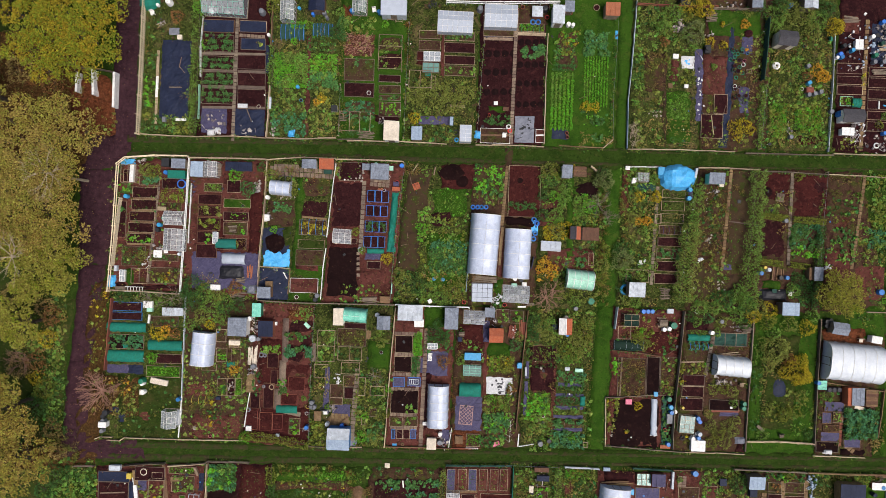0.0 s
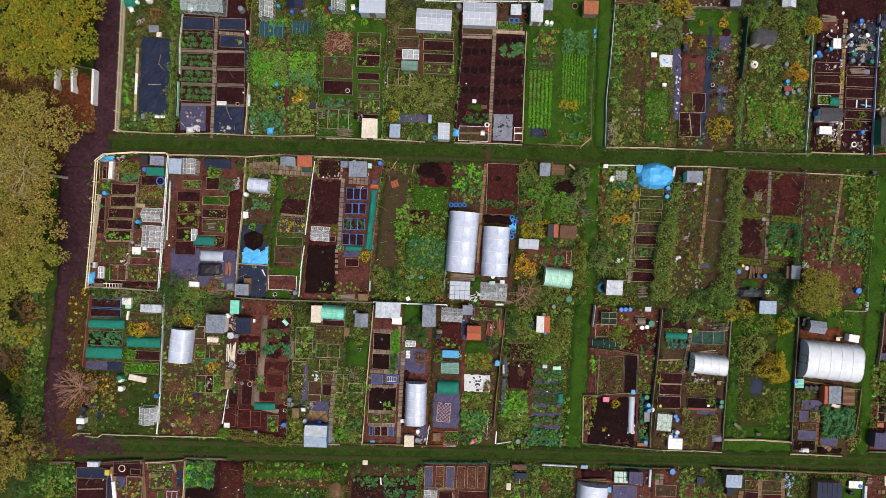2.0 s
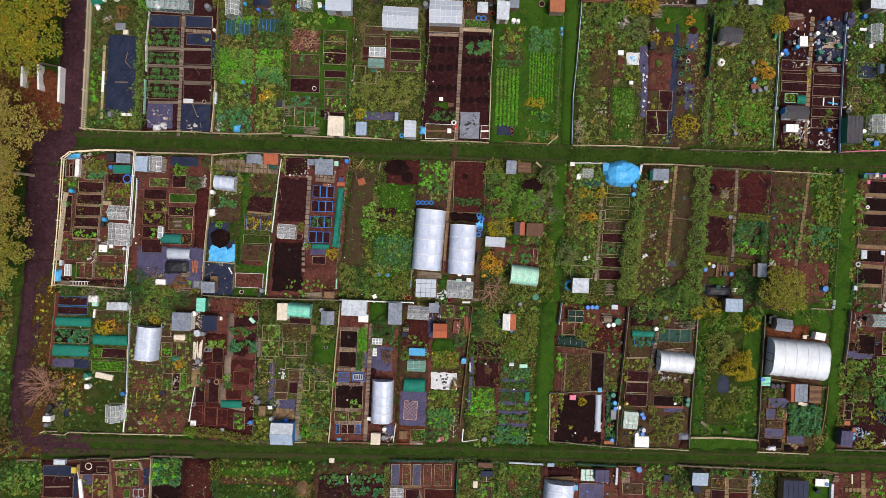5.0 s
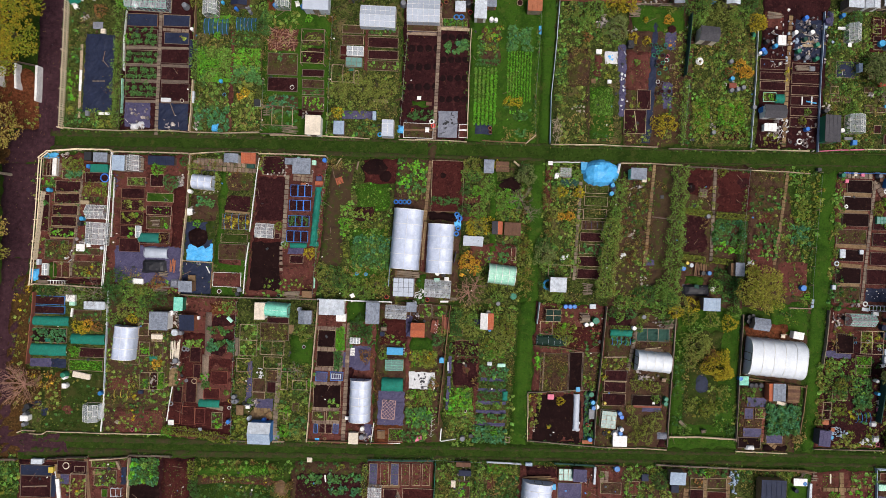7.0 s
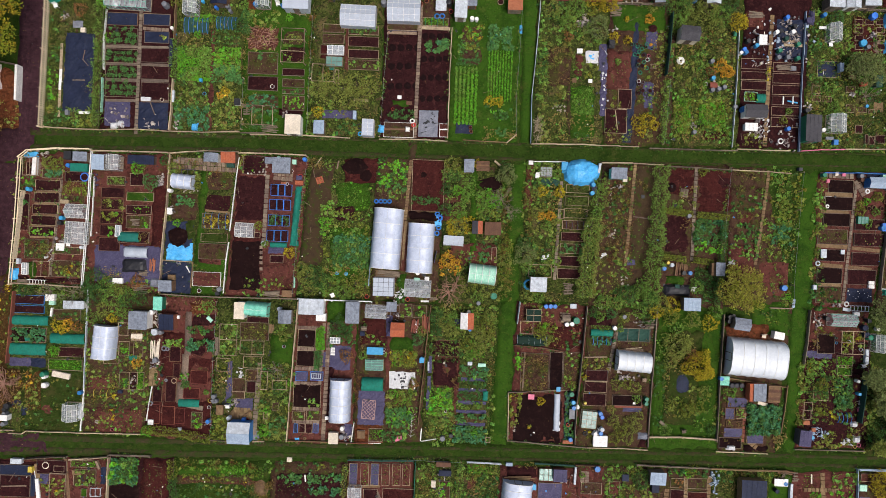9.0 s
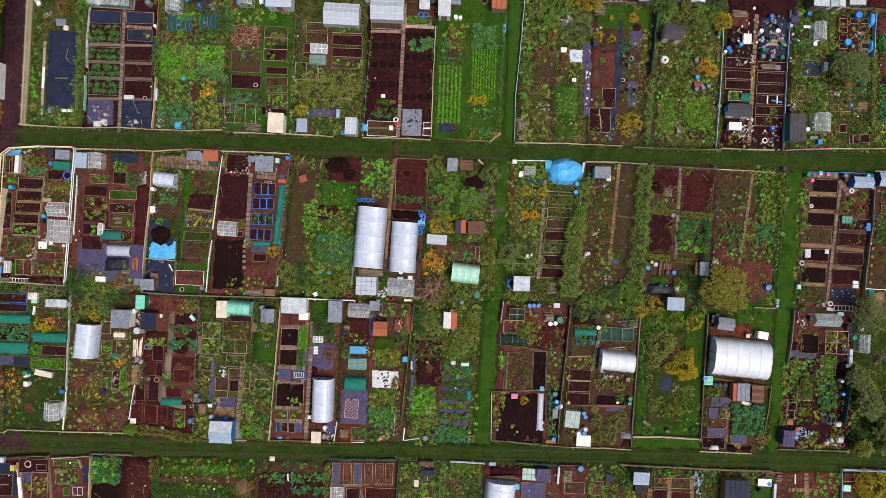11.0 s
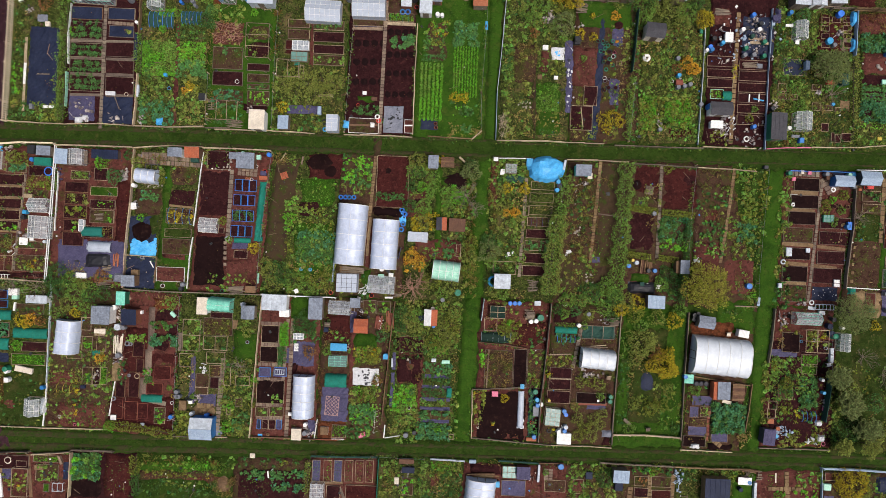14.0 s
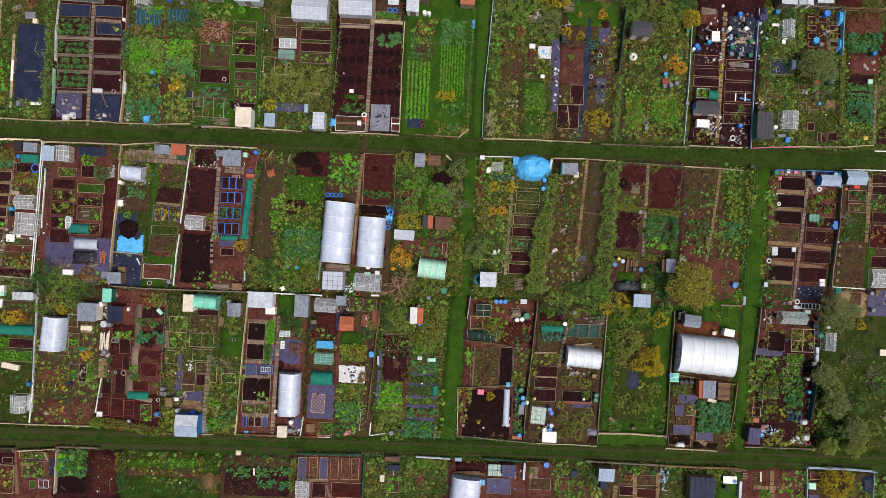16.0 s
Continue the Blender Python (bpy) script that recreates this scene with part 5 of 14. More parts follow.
def fallen_leaves(n=3000):
    """Small fallen leaves strewn over the whole site."""
    P = inside(7, 0, 128, 66, 0, n)
    P = P[~((np.abs(P[:, 1] - 11.4) < 1.6) | (np.abs(P[:, 1] + 24.2) < 1.8) | (np.abs(P[:, 0] - 20) < 2.2))]
    P = np.concatenate([P, inside(-44, -4, 16, 60, 0, 1500)])
    m = len(P)
    yaw, s = rng.uniform(0, math.tau, m), rng.uniform(0.022, 0.055, m)
    c, q = np.cos(yaw) * s, np.sin(yaw) * s
    z = rng.uniform(0.10, 0.2, (m, 4, 1))
    V = np.stack([np.stack([c, q], -1), np.stack([-q * 0.6, c * 0.6], -1), np.stack([-c, -q], -1), np.stack([q * 0.6, -c * 0.6], -1)], 1) + P[:, None, :]
    V = np.concatenate([V, z], -1).reshape(-1, 3)
    F = np.arange(4 * m).reshape(-1, 4)
    for i, leaf in enumerate(("leaf_straw", "leaf_rust", "leaf_rust")):
        k = F[i::3]
        me = quad_mesh("fallen_leaves", V[k.ravel()], np.arange(4 * len(k)).reshape(-1, 4), leaf)
        tagged(new("fallen_leaves", me), "small fallen autumn leaves strewn over the plots", "leaves", kind="stuff")


def oddments():
    """Canes, labels, bottles and scraps left about on the plots, too many to count."""
    for words, mat, n, size in (("pale canes and laths lying about the plots", "pale_wood", 240, (0.5, 1.5, 0.035)), ("small white labels, tubs and scraps about the plots", "white_paint", 110, (0.07, 0.18, 0.10)), ("small blue tubs and scraps about the plots", "blue_plastic", 45, (0.08, 0.22, 0.12)), ("small black trays and pots about the plots", "black_plastic", 170, (0.10, 0.35, 0.14))):
        g = Geo()
        for _ in range(n):
            band = rnd.choice(((13, 29), (-6, 9.5), (-22.5, -7), (-31, -27)))
            x, y = rnd.uniform(-36, 68), rnd.uniform(*band)
            if rnd.random() < 0.6:  # most lie along the plot edges
                x = -38 + 8.35 * round((x + 38) / 8.35) + rnd.gauss(0, 0.5)
            if 17.5 < x < 22 or 37 < x < 44.5 and y < 0 or 52 < x < 56 or x > 60 and y < 0:  # the lanes are kept clear
                continue
            ln = rnd.uniform(size[0], size[1])
            wd = size[2] if mat == "pale_wood" else ln * rnd.uniform(0.5, 1)
            g.box((x, y, 0.14), (ln, wd, 0.05 if mat == "pale_wood" else size[2]), rnd.uniform(0, 3.1), 0.012)
        tagged(new("oddments", g.mesh("oddments", mat)), words, "clutter", kind="stuff")


# ---------------------------------------------------------------- the place

# ground and tracks
patch("ground", "grass", (-1500, -1500), (1500, -1500), (1500, 1500), (-1500, 1500), z=-0.02, ragged=0, rise=0, label="wide grassy ground of the allotment site", cell=400)
patch("wood_floor", "rough_grass", (-75.86, 46.91), (-46.55, 47.88), (-43.28, -50.73), (-72.59, -51.7), z=0.01, label="rough grassy woodland floor beside the track", cell=1.5)
patch("leaf_litter", "litter", (-59.74, 23.43), (-42.42, 24.01), (-42.56, 7.99), (-59.21, 7.44), z=0.03, label="brown fallen leaves under the trees")
patch("bark_heap_ground", "bark_mulch", (-44.89, 17.92), (-39.22, 18.11), (-39.02, 12.11), (-43.35, 11.97), z=0.04, label="reddish brown bark mulch spread on the ground")
patch("leaf_verge", "litter", (-41.45, -5.31), (-39.31, -5.24), (-39.36, -17.91), (-42.03, -18), z=0.02, label="verge of grass and fallen leaves")
patch("leaf_verge", "litter", (-42.69, -18.03), (-39.03, -17.9), (-39.49, -24.06), (-42.49, -24.16), z=0.02, label="verge of grass and fallen leaves")
patch("leaf_verge", "litter", (-50.16, -24.28), (-40.12, -25.28), (-40.05, -27.28), (-50.05, -27.61), z=0.02, label="verge of grass and fallen leaves")
patch("road", "tarmac", (-39.31, 38.78), (-36.58, 38.88), (-36.68, 11.86), (-39.48, 11.76), z=0.02, label="dark worn tarmac site road")
patch("road", "tarmac", (-42.02, 12.01), (-36.56, 12.33), (-38.22, 8.14), (-43.22, 7.97), z=0.02, label="dark worn tarmac site road")
patch("road", "tarmac", (-43.23, 8.1), (-38.3, 8.27), (-39.51, -3.25), (-42.85, -3.36), z=0.02, label="dark worn tarmac site road")
patch("road", "tarmac", (-42.78, -3.22), (-39.59, -3.11), (-41.14, -14.64), (-43.54, -14.72), z=0.02, label="dark worn tarmac site road")
patch("road", "tarmac", (-43.54, -14.58), (-41.08, -14.5), (-41.32, -25.32), (-44.45, -25.42), z=0.02, label="dark worn tarmac site road")
patch("road", "tarmac", (-44.18, -23.41), (-35.5, -23.66), (-34.09, -25.88), (-44.42, -26.22), z=0.02, label="dark worn tarmac site road")
patch("track", "grass", (-37.02, 12.18), (78.02, 12.86), (78.09, 10.53), (-37.6, 9.43), z=0.01, label="grassy cart track between plots")
patch("wheel_rut", "rut", (-37.69, 12.16), (-12.68, 12.32), (-12.67, 11.85), (-37.66, 11.36), z=0.02, label="muddy wheel rut in the grass track", ragged=0.05, cell=0.35)
patch("wheel_rut", "rut", (-12.68, 12.25), (21.33, 12.51), (21.34, 12.25), (-12.67, 11.92), z=0.02, label="muddy wheel rut in the grass track", ragged=0.05, cell=0.35)
patch("wheel_rut", "rut", (21.34, 12.25), (74.01, 12.99), (74.02, 12.79), (21.35, 12.05), z=0.02, label="faint worn wheel rut in the grass track", ragged=0.05, cell=0.35)
patch("wheel_rut", "rut", (-37.96, 10.28), (-9.96, 10.81), (-9.94, 10.14), (-37.94, 9.55), z=0.02, label="muddy wheel rut in the grass track", ragged=0.05, cell=0.35)
patch("wheel_rut", "rut", (-9.96, 10.74), (20.72, 10.83), (20.73, 10.49), (-9.94, 10.14), z=0.02, label="muddy wheel rut in the grass track", ragged=0.05, cell=0.35)
patch("wheel_rut", "rut", (20.73, 10.63), (74.06, 11.6), (74.06, 11.4), (20.73, 10.43), z=0.02, label="faint worn wheel rut in the grass track", ragged=0.05, cell=0.35)
patch("worn_crossing", "dirt_track", (6.86, 12.5), (7.99, 12.54), (7.93, 10.2), (6.93, 10.17), z=0.02, label="bare muddy crossing in the grass track")
patch("track", "grass", (-35.5, -23.79), (79.18, -22.12), (79.25, -24.39), (-35.4, -26.85), z=0.01, label="grassy cart track between plots")
patch("wheel_rut", "rut", (-38.83, -23.9), (1.86, -23.75), (1.87, -24.08), (-38.8, -24.7), z=0.02, label="muddy wheel rut in the grass track", ragged=0.05, cell=0.35)
patch("wheel_rut", "rut", (1.85, -23.68), (75.19, -22.65), (75.2, -22.99), (1.87, -24.08), z=0.02, label="muddy wheel rut in the grass track", ragged=0.05, cell=0.35)
patch("wheel_rut", "rut", (-39.45, -25.39), (1.89, -24.82), (1.91, -25.35), (-39.41, -26.39), z=0.02, label="muddy wheel rut in the grass track", ragged=0.05, cell=0.35)
patch("wheel_rut", "rut", (1.89, -24.82), (75.22, -23.59), (75.24, -23.99), (1.91, -25.28), z=0.02, label="muddy wheel rut in the grass track", ragged=0.05, cell=0.35)
crop("turf", 7.68, 11.83, 87.33, 3.27, 0, dense=0.5, z=0.01)
crop("turf", 6.2, -23.91, 92.67, 2.6, 0, dense=0.5, z=0.01)
crop("turf", 20.78, 22.03, 1.53, 18.8, 0, dense=0.6, z=0.01)
crop("turf", 18.95, -6.31, 3.33, 32.67, 0, dense=0.6, z=0.01)

# plot grounds, upper row
patch("plot_ground", "weeds", (-36.42, 36.21), (-29.36, 36.45), (-29.69, 12.42), (-36.44, 12.53), z=0.03)
patch("plot_ground", "soil", (-29.36, 36.45), (-21.16, 36.72), (-21.36, 12.5), (-29.56, 12.36), z=0.03)
patch("plot_ground", "weeds", (-21.1, 36.72), (-12.83, 36.99), (-13.09, 12.51), (-21.22, 12.44), z=0.03)
patch("plot_ground", "lawn", (-12.77, 37), (-4.97, 37.26), (-5.22, 12.57), (-12.95, 12.44), z=0.03)
patch("plot_ground", "weeds", (-4.9, 37.26), (3.49, 37.54), (3.32, 12.58), (-5.08, 12.5), z=0.03)
patch("plot_ground", "soil", (3.56, 37.54), (11.49, 37.8), (11.32, 12.58), (3.45, 12.52), z=0.03)
patch("plot_ground", "lawn", (11.55, 37.8), (20.01, 38.08), (19.73, 12.59), (11.52, 12.52), z=0.03)
patch("plot_ground", "weeds", (21.48, 38.13), (30.14, 38.42), (29.66, 12.72), (21.46, 12.52), z=0.03)
patch("plot_ground", "weedy_soil", (30.21, 38.42), (38.14, 38.69), (37.66, 12.86), (29.73, 12.73), z=0.03)
patch("plot_ground", "weeds", (38.2, 38.69), (45.8, 38.94), (45.53, 12.92), (37.73, 12.86), z=0.03)
patch("plot_ground", "soil", (45.87, 38.94), (53.8, 39.21), (53.2, 13.04), (45.6, 12.92), z=0.03)
patch("plot_ground", "weeds", (53.86, 39.21), (63.79, 39.54), (63.47, 13.11), (53.33, 13.04), z=0.03)
patch("plot_ground", "weeds", (63.86, 39.54), (78.45, 40.02), (79.34, 13.24), (63.54, 13.05), z=0.03)

# plot grounds, middle row
patch("plot_ground", "dry_soil", (-38.45, 8.93), (-30.47, 9.66), (-30.89, -5.96), (-39.41, -6.24), z=0.03)
patch("plot_ground", "dry_soil", (-30.4, 9.6), (-21.26, 9.63), (-21.73, -6.52), (-30.75, -5.96), z=0.03)
patch("plot_ground", "weeds", (-21.2, 9.84), (-13.14, 9.9), (-14.18, -6.74), (-21.73, -6.52), z=0.03)
patch("plot_ground", "dry_soil", (-13.07, 9.97), (-4.86, 9.91), (-5.64, -6.79), (-14.12, -6.81), z=0.03)
patch("plot_ground", "weeds", (-4.8, 9.91), (3.27, 10.05), (3.02, -6.5), (-5.58, -6.79), z=0.03)
patch("plot_ground", "weedy_soil", (3.26, 10.18), (11.4, 10.32), (10.96, -6.57), (3.02, -6.64), z=0.03)
patch("plot_ground", "weeds", (11.46, 10.32), (19.13, 10.44), (17.96, -6.54), (11.02, -6.57), z=0.03)
patch("plot_ground", "weeds", (21.14, 10.24), (29.74, 10.39), (28.62, -6.19), (20.61, -5.92), z=0.03)
patch("plot_ground", "weedy_soil", (29.8, 10.53), (36.87, 10.63), (36.28, -5.93), (28.69, -6.19), z=0.03)
patch("plot_ground", "weedy_soil", (36.93, 10.63), (45, 10.7), (44.75, -5.92), (36.29, -6.07), z=0.03)
patch("plot_ground", "weedy_soil", (45.07, 10.63), (49.07, 10.7), (52.63, -6.19), (44.82, -5.92), z=0.03)

# plot grounds, lower row
patch("plot_ground", "weeds", (-39, -6.56), (-30.41, -6.28), (-30.44, -23.49), (-39.83, -23.8), z=0.03)
patch("plot_ground", "weedy_soil", (-30.34, -6.28), (-21.72, -6.66), (-22.97, -23.37), (-30.37, -23.62), z=0.03)
patch("plot_ground", "dry_soil", (-21.65, -6.79), (-14.97, -7.1), (-15.29, -23.79), (-22.9, -23.51), z=0.03)
patch("plot_ground", "weeds", (-14.91, -7.1), (-5.51, -6.92), (-6.29, -23.62), (-15.22, -23.78), z=0.03)
patch("plot_ground", "dry_soil", (-5.44, -6.92), (1.69, -6.81), (1.51, -23.5), (-6.22, -23.62), z=0.03)
patch("plot_ground", "weedy_soil", (1.76, -6.81), (10.1, -6.8), (9.5, -22.96), (1.58, -23.49), z=0.03)
patch("plot_ground", "weeds", (10.16, -6.8), (18.1, -6.67), (17.43, -22.7), (9.57, -22.96), z=0.03)
patch("plot_ground", "dry_soil", (20.42, -6.19), (28.76, -6.32), (27.82, -22.36), (19.83, -22.62), z=0.03)
patch("plot_ground", "weedy_soil", (28.83, -6.45), (36.97, -6.44), (36.38, -22.87), (27.97, -22.89), z=0.03)
patch("plot_ground", "lawn", (37.03, -6.44), (44.97, -6.45), (44.37, -22.47), (36.51, -22.87), z=0.03)
patch("plot_ground", "weedy_soil", (45.08, -7.78), (52.57, -8.19), (51.18, -22.78), (44.52, -22.87), z=0.03)

# plot grounds, bottom row
patch("plot_ground", "dry_soil", (-39.93, -26.87), (-27.08, -26.31), (-27.66, -38.87), (-40.32, -39.29), z=0.03)
patch("plot_ground", "soil", (-27.02, -26.04), (-19.28, -26.05), (-19.66, -38.61), (-27.66, -38.87), z=0.03)
patch("plot_ground", "grass", (-19.22, -25.92), (-7.74, -25.94), (-8.34, -38.23), (-19.66, -38.61), z=0.03)
patch("plot_ground", "weedy_soil", (-7.67, -26.07), (1.12, -25.78), (0.66, -37.93), (-8.34, -38.23), z=0.03)
patch("plot_ground", "dry_soil", (1.18, -25.64), (8.98, -25.38), (8.32, -37.68), (0.72, -37.93), z=0.03)
patch("plot_ground", "weeds", (9.05, -25.51), (18.99, -25.45), (18.31, -37.35), (8.32, -37.68), z=0.03)
patch("plot_ground", "dry_soil", (19.05, -25.45), (28.59, -25.4), (27.98, -37.03), (18.31, -37.35), z=0.03)
patch("plot_ground", "weedy_soil", (28.65, -25.13), (43.92, -24.89), (43.3, -36.52), (27.98, -37.03), z=0.03)
patch("plot_ground", "weeds", (43.99, -25.02), (52.59, -25), (51.96, -36.23), (43.3, -36.52), z=0.03)

# ground beyond, to the east
patch("plot_ground", "dry_soil", (55.19, 10.28), (63.84, 10.54), (62.28, -5.24), (55.1, -5.43), z=0.03)
patch("plot_ground", "weedy_soil", (63.9, 10.68), (80.97, 11.31), (81.08, -5.72), (62.43, -5.57), z=0.03)
patch("plot_ground", "dry_soil", (55.11, -5.56), (61.77, -5.6), (61.84, -22.03), (53.73, -22.27), z=0.03)
patch("grass_corner", "rough_grass", (61.9, -5.59), (85.06, -5.54), (85.78, -21.49), (62, -22.56), z=0.03, label="rough grassy corner with small trees")
patch("plot_ground", "dry_soil", (53.32, -24.95), (61.3, -24.72), (61.17, -36.58), (53.2, -36.94), z=0.03)
patch("plot_ground", "weedy_soil", (61.37, -24.72), (69.28, -24.63), (69.14, -36.22), (61.23, -36.57), z=0.03)

# trees along the road
tree(-41.7, 22.9, 7.1, 11, "tree_gold", "tall broadleaf tree turning golden yellow", lobes=12)
tree(-50.2, 25.6, 4.6, 10, "tree_gold", "broadleaf tree turning golden at the woodland edge", lobes=9)
tree(-44.29, 9.45, 7.11, 10, "tree_tan", "broad thinning tree with tan autumn leaves", lobes=12, dense=0.8)
tree(-44.97, 2.79, 6.33, 10, "tree_tan", "broad thinning tree with tan autumn leaves", lobes=11, dense=0.8)
tree(-44.05, -2.62, 5.36, 9, "tree_olive", "rounded olive and yellow autumn tree", lobes=10)
tree(-46.74, -9.8, 3.08, 8, "tree_olive", "small olive-green autumn tree", lobes=8)
tree(-47.77, -19.2, 4.57, 9, "tree_brown", "tree with sparse golden brown leaves", lobes=9, dense=0.8)
tree(-46.24, -24.88, 4.31, 8, "tree_brown", "brown and gold autumn tree beside the road", lobes=9, dense=0.8)
tree(-52.04, 15.83, 4.82, 10, "tree_olive", "olive autumn tree in the woodland edge", lobes=8, dense=0.7)
tree(-52.9, -11.45, 4.26, 9, "tree_olive", "olive autumn tree in the woodland edge", lobes=8, dense=0.7)

# large sheds and tunnels
tunnel(4.78, 0.7, 3.5, 6.95, -3, h=2.4, hoops=4, label="long white film polytunnel with streaked cover")
tunnel(8.75, -0.27, 3.12, 5.7, -1.5, h=2.2, hoops=4, label="shorter white film polytunnel beside the long one")
tunnel(0.01, -18.33, 2.51, 4.82, 0, h=2, hoops=5, cover="film_cover")
tunnel(48.27, -11.72, 6.45, 4.45, -4, h=2.3, axis="x", hoops=5, cover="white_film", label="large white polytunnel with bowed ridge")
tunnel(34.05, -12.61, 3.83, 2.38, -4, h=2, axis="x", hoops=4, cover="white_film")
tunnel(16.06, -3.07, 3.1, 2.31, -5, h=2, axis="x", hoops=4, cover="green_cover", label="small green and white striped polytunnel")
tunnel(-27.74, -12.55, 2.64, 3.83, -4, h=1.9, hoops=3)

# upper row: netted and sheeted plot beside the road
fence(-35.98, 30.54, -36.07, 21.3, form="picket", h=1.3, mat="picket_paint")
fence(-36.07, 21.3, -36.23, 12.26, form="picket", h=1.3, mat="picket_paint")
fence(-36.28, 12.28, -32.55, 12.2, form="plank", h=0.5)
fence(-32.55, 12.2, -29.5, 12.17, form="plank", h=0.5)
sheet(-35.55, 28.1, 2, 1.87, 0, "green_net", cover_h=0.6, label="pale green sheet draped over a low frame", name="draped_sheet")
chair(-35.03, 26.59, 20, "white_paint")
debris(-33.93, 25.49, 1.07, 0.8, 0, 10, "mixed_debris")
bush(-32.06, 26.23, 0.86, 1.3, "leaf_rust", label="dark red-leaved shrub")
crate(-31.76, 23.87, 0.53, 0.53, 0, 0.3, "cream_roof")
sheet(-32.5, 24.6, 1.2, 0.8, 0, "grey_sheet", rag=0.1)
sheet(-32.21, 18.88, 3.4, 9.33, -1, "membrane", label="large dark blue-black weed membrane covering a plot")
planks(-34.29, 22.28, -34.32, 19.27, 0.3, "pale_wood")
planks(-34.31, 19.27, -34.36, 16.8, 0.3, "white_paint")
planks(-34.33, 16.8, -34.36, 13.6, 0.3, "pale_wood")
planks(-32.88, 17.99, -31.42, 18.04, 0.06, "pale_wood", z=0.12)
planks(-31.53, 21.57, -31.76, 20.36, 0.06, "pale_wood", z=0.12)
planks(-31.76, 20.49, -31.07, 19.71, 0.06, "pale_wood", z=0.12)
crop("rust", -31.16, 17.24, 1.4, 1.2, 0, dense=1.2, z=0.1)
crop("wild", -34.92, 25.26, 2.27, 3.33, 0, dense=0.5)
crop("rust", -35.05, 22.92, 1.6, 2.67, 0, dense=0.5)
crop("greens", -35.11, 18.75, 1.47, 6.33, 0, dense=0.7)
crop("gold", -35.58, 14.83, 1.07, 1.2, 0)
crop("wild", -33.14, 13.61, 6.13, 2.07, 0, dense=1.2)
hedge(-29.52, 28.07, -29.67, 12.59, 1, 1.3, "leaf_green", dense=0.6, label="straggling green hedge of mixed shrubs", loose=0.35)
bush(-29.53, 27.44, 0.79, 1.6, "leaf_bright")
composter(-33.07, 27.87, "white_paint")
barrel(-34.44, 27.56, "white_paint", d=0.4, h=0.5)
crate(-33.26, 14.13, 0.4, 0.6, 0, 0.4, "grey_plastic")
planks(-32.09, 14.21, -30.76, 14.25, 0.3, "white_paint")
fence(-29.14, 26.37, -29.29, 22.93, form="panel", h=0.5, mat="white_paint", label="low white painted board fence")
fence(-29.29, 22.93, -29.24, 19.35, form="panel", h=0.5, mat="white_paint", label="low white painted board fence")
fence(-29.28, 18.34, -29.28, 14.36, form="panel", h=0.6, mat="green_cover", label="low pale green panel fence")

# upper row: plot of dark framed beds
greenhouse(-26.38, 27.7, 4.91, 2.49, -2, h=2.1, pane="clear_glass", bars="mint_plastic")
chair(-27.97, 26.89, 30, "white_paint")
bed(-27.26, 25.38, 3.6, 1.47, 0, "membrane", "brown_wood")
bed(-23.22, 25.44, 3.13, 1.33, 0, "membrane", "pale_wood")
bed(-23.15, 23.38, 2.87, 1.33, 0, "membrane", "grey_wood")
slabs(-24.82, 24.39, -21.75, 24.29, 7, 0.4)
crop("rust", -22.25, 23.14, 0.8, 0.67, 0, z=0.15)
bed(-27.32, 23.34, 3.73, 1.93, 0, "soil", "grey_wood", h=0.14)
crop("leeks", -27.32, 23.34, 3.53, 1.73, 0, z=0.1, dense=1.1, rows=0.7, across=True, size=1.5)
bed(-27.25, 21.04, 3.73, 1.6, 0, "soil", "grey_wood", h=0.14)
crop("leeks", -27.25, 21.04, 3.53, 1.4, 0, z=0.1, dense=1.1, rows=0.7, across=True, size=1.5)
bed(-27.18, 19.18, 3.73, 1.6, 0, "soil", "grey_wood", h=0.14)
crop("leeks", -27.18, 19.18, 3.53, 1.4, 0, z=0.1, dense=1.1, rows=0.7, across=True, size=1.5)
bed(-27.12, 17.14, 3.73, 1.8, 0, "soil", "grey_wood", h=0.14)
crop("leeks", -27.12, 17.14, 3.53, 1.6, 0, z=0.1, dense=1.1, rows=0.7, across=True, size=1.5)
crop("mustard", -28.72, 23.13, 0.93, 1.33, 0, dense=0.6, z=0.12)
bed(-23.28, 21.27, 3.27, 1.67, 0, "soil", "grey_wood", h=0.14)
bed(-23.22, 19.21, 3.27, 1.53, 0, "soil", "grey_wood", h=0.14)
bed(-23.14, 16.94, 3.27, 2.2, 0, "soil", "grey_wood", h=0.14)
planks(-29.15, 22.11, -25.35, 22.17, 0.3, "grey_wood")
planks(-24.95, 22.18, -21.68, 22.23, 0.3, "grey_wood")
planks(-29.08, 20.05, -25.28, 20.11, 0.3, "grey_wood")
planks(-24.88, 20.12, -21.61, 20.16, 0.3, "grey_wood")
planks(-29.02, 18.18, -25.22, 18.24, 0.3, "grey_wood")
planks(-24.82, 18.25, -21.55, 18.3, 0.3, "grey_wood")
planks(-28.94, 15.78, -25.14, 15.84, 0.3, "grey_wood")
planks(-24.74, 15.86, -21.47, 15.9, 0.3, "grey_wood")
slabs(-25.1, 26.58, -25.21, 11.9, 34, 0.42, mat="grey_wood", label="worn plank path between dark beds")
sheet(-23.41, 14.13, 3.73, 3.13, 0, "membrane", label="dark weed membrane weighted with stones")
debris(-23.71, 13.02, 2, 1.07, 0, 14, "mixed_debris")
planks(-23.74, 15.95, -23.02, 14.24, 0.08, "grey_wood", z=0.12)
crate(-24.09, 16.05, 1.13, 0.46, 0, 0.3, "white_sheet")
pot(-22.23, 16.03, "cream_roof", 0.45)
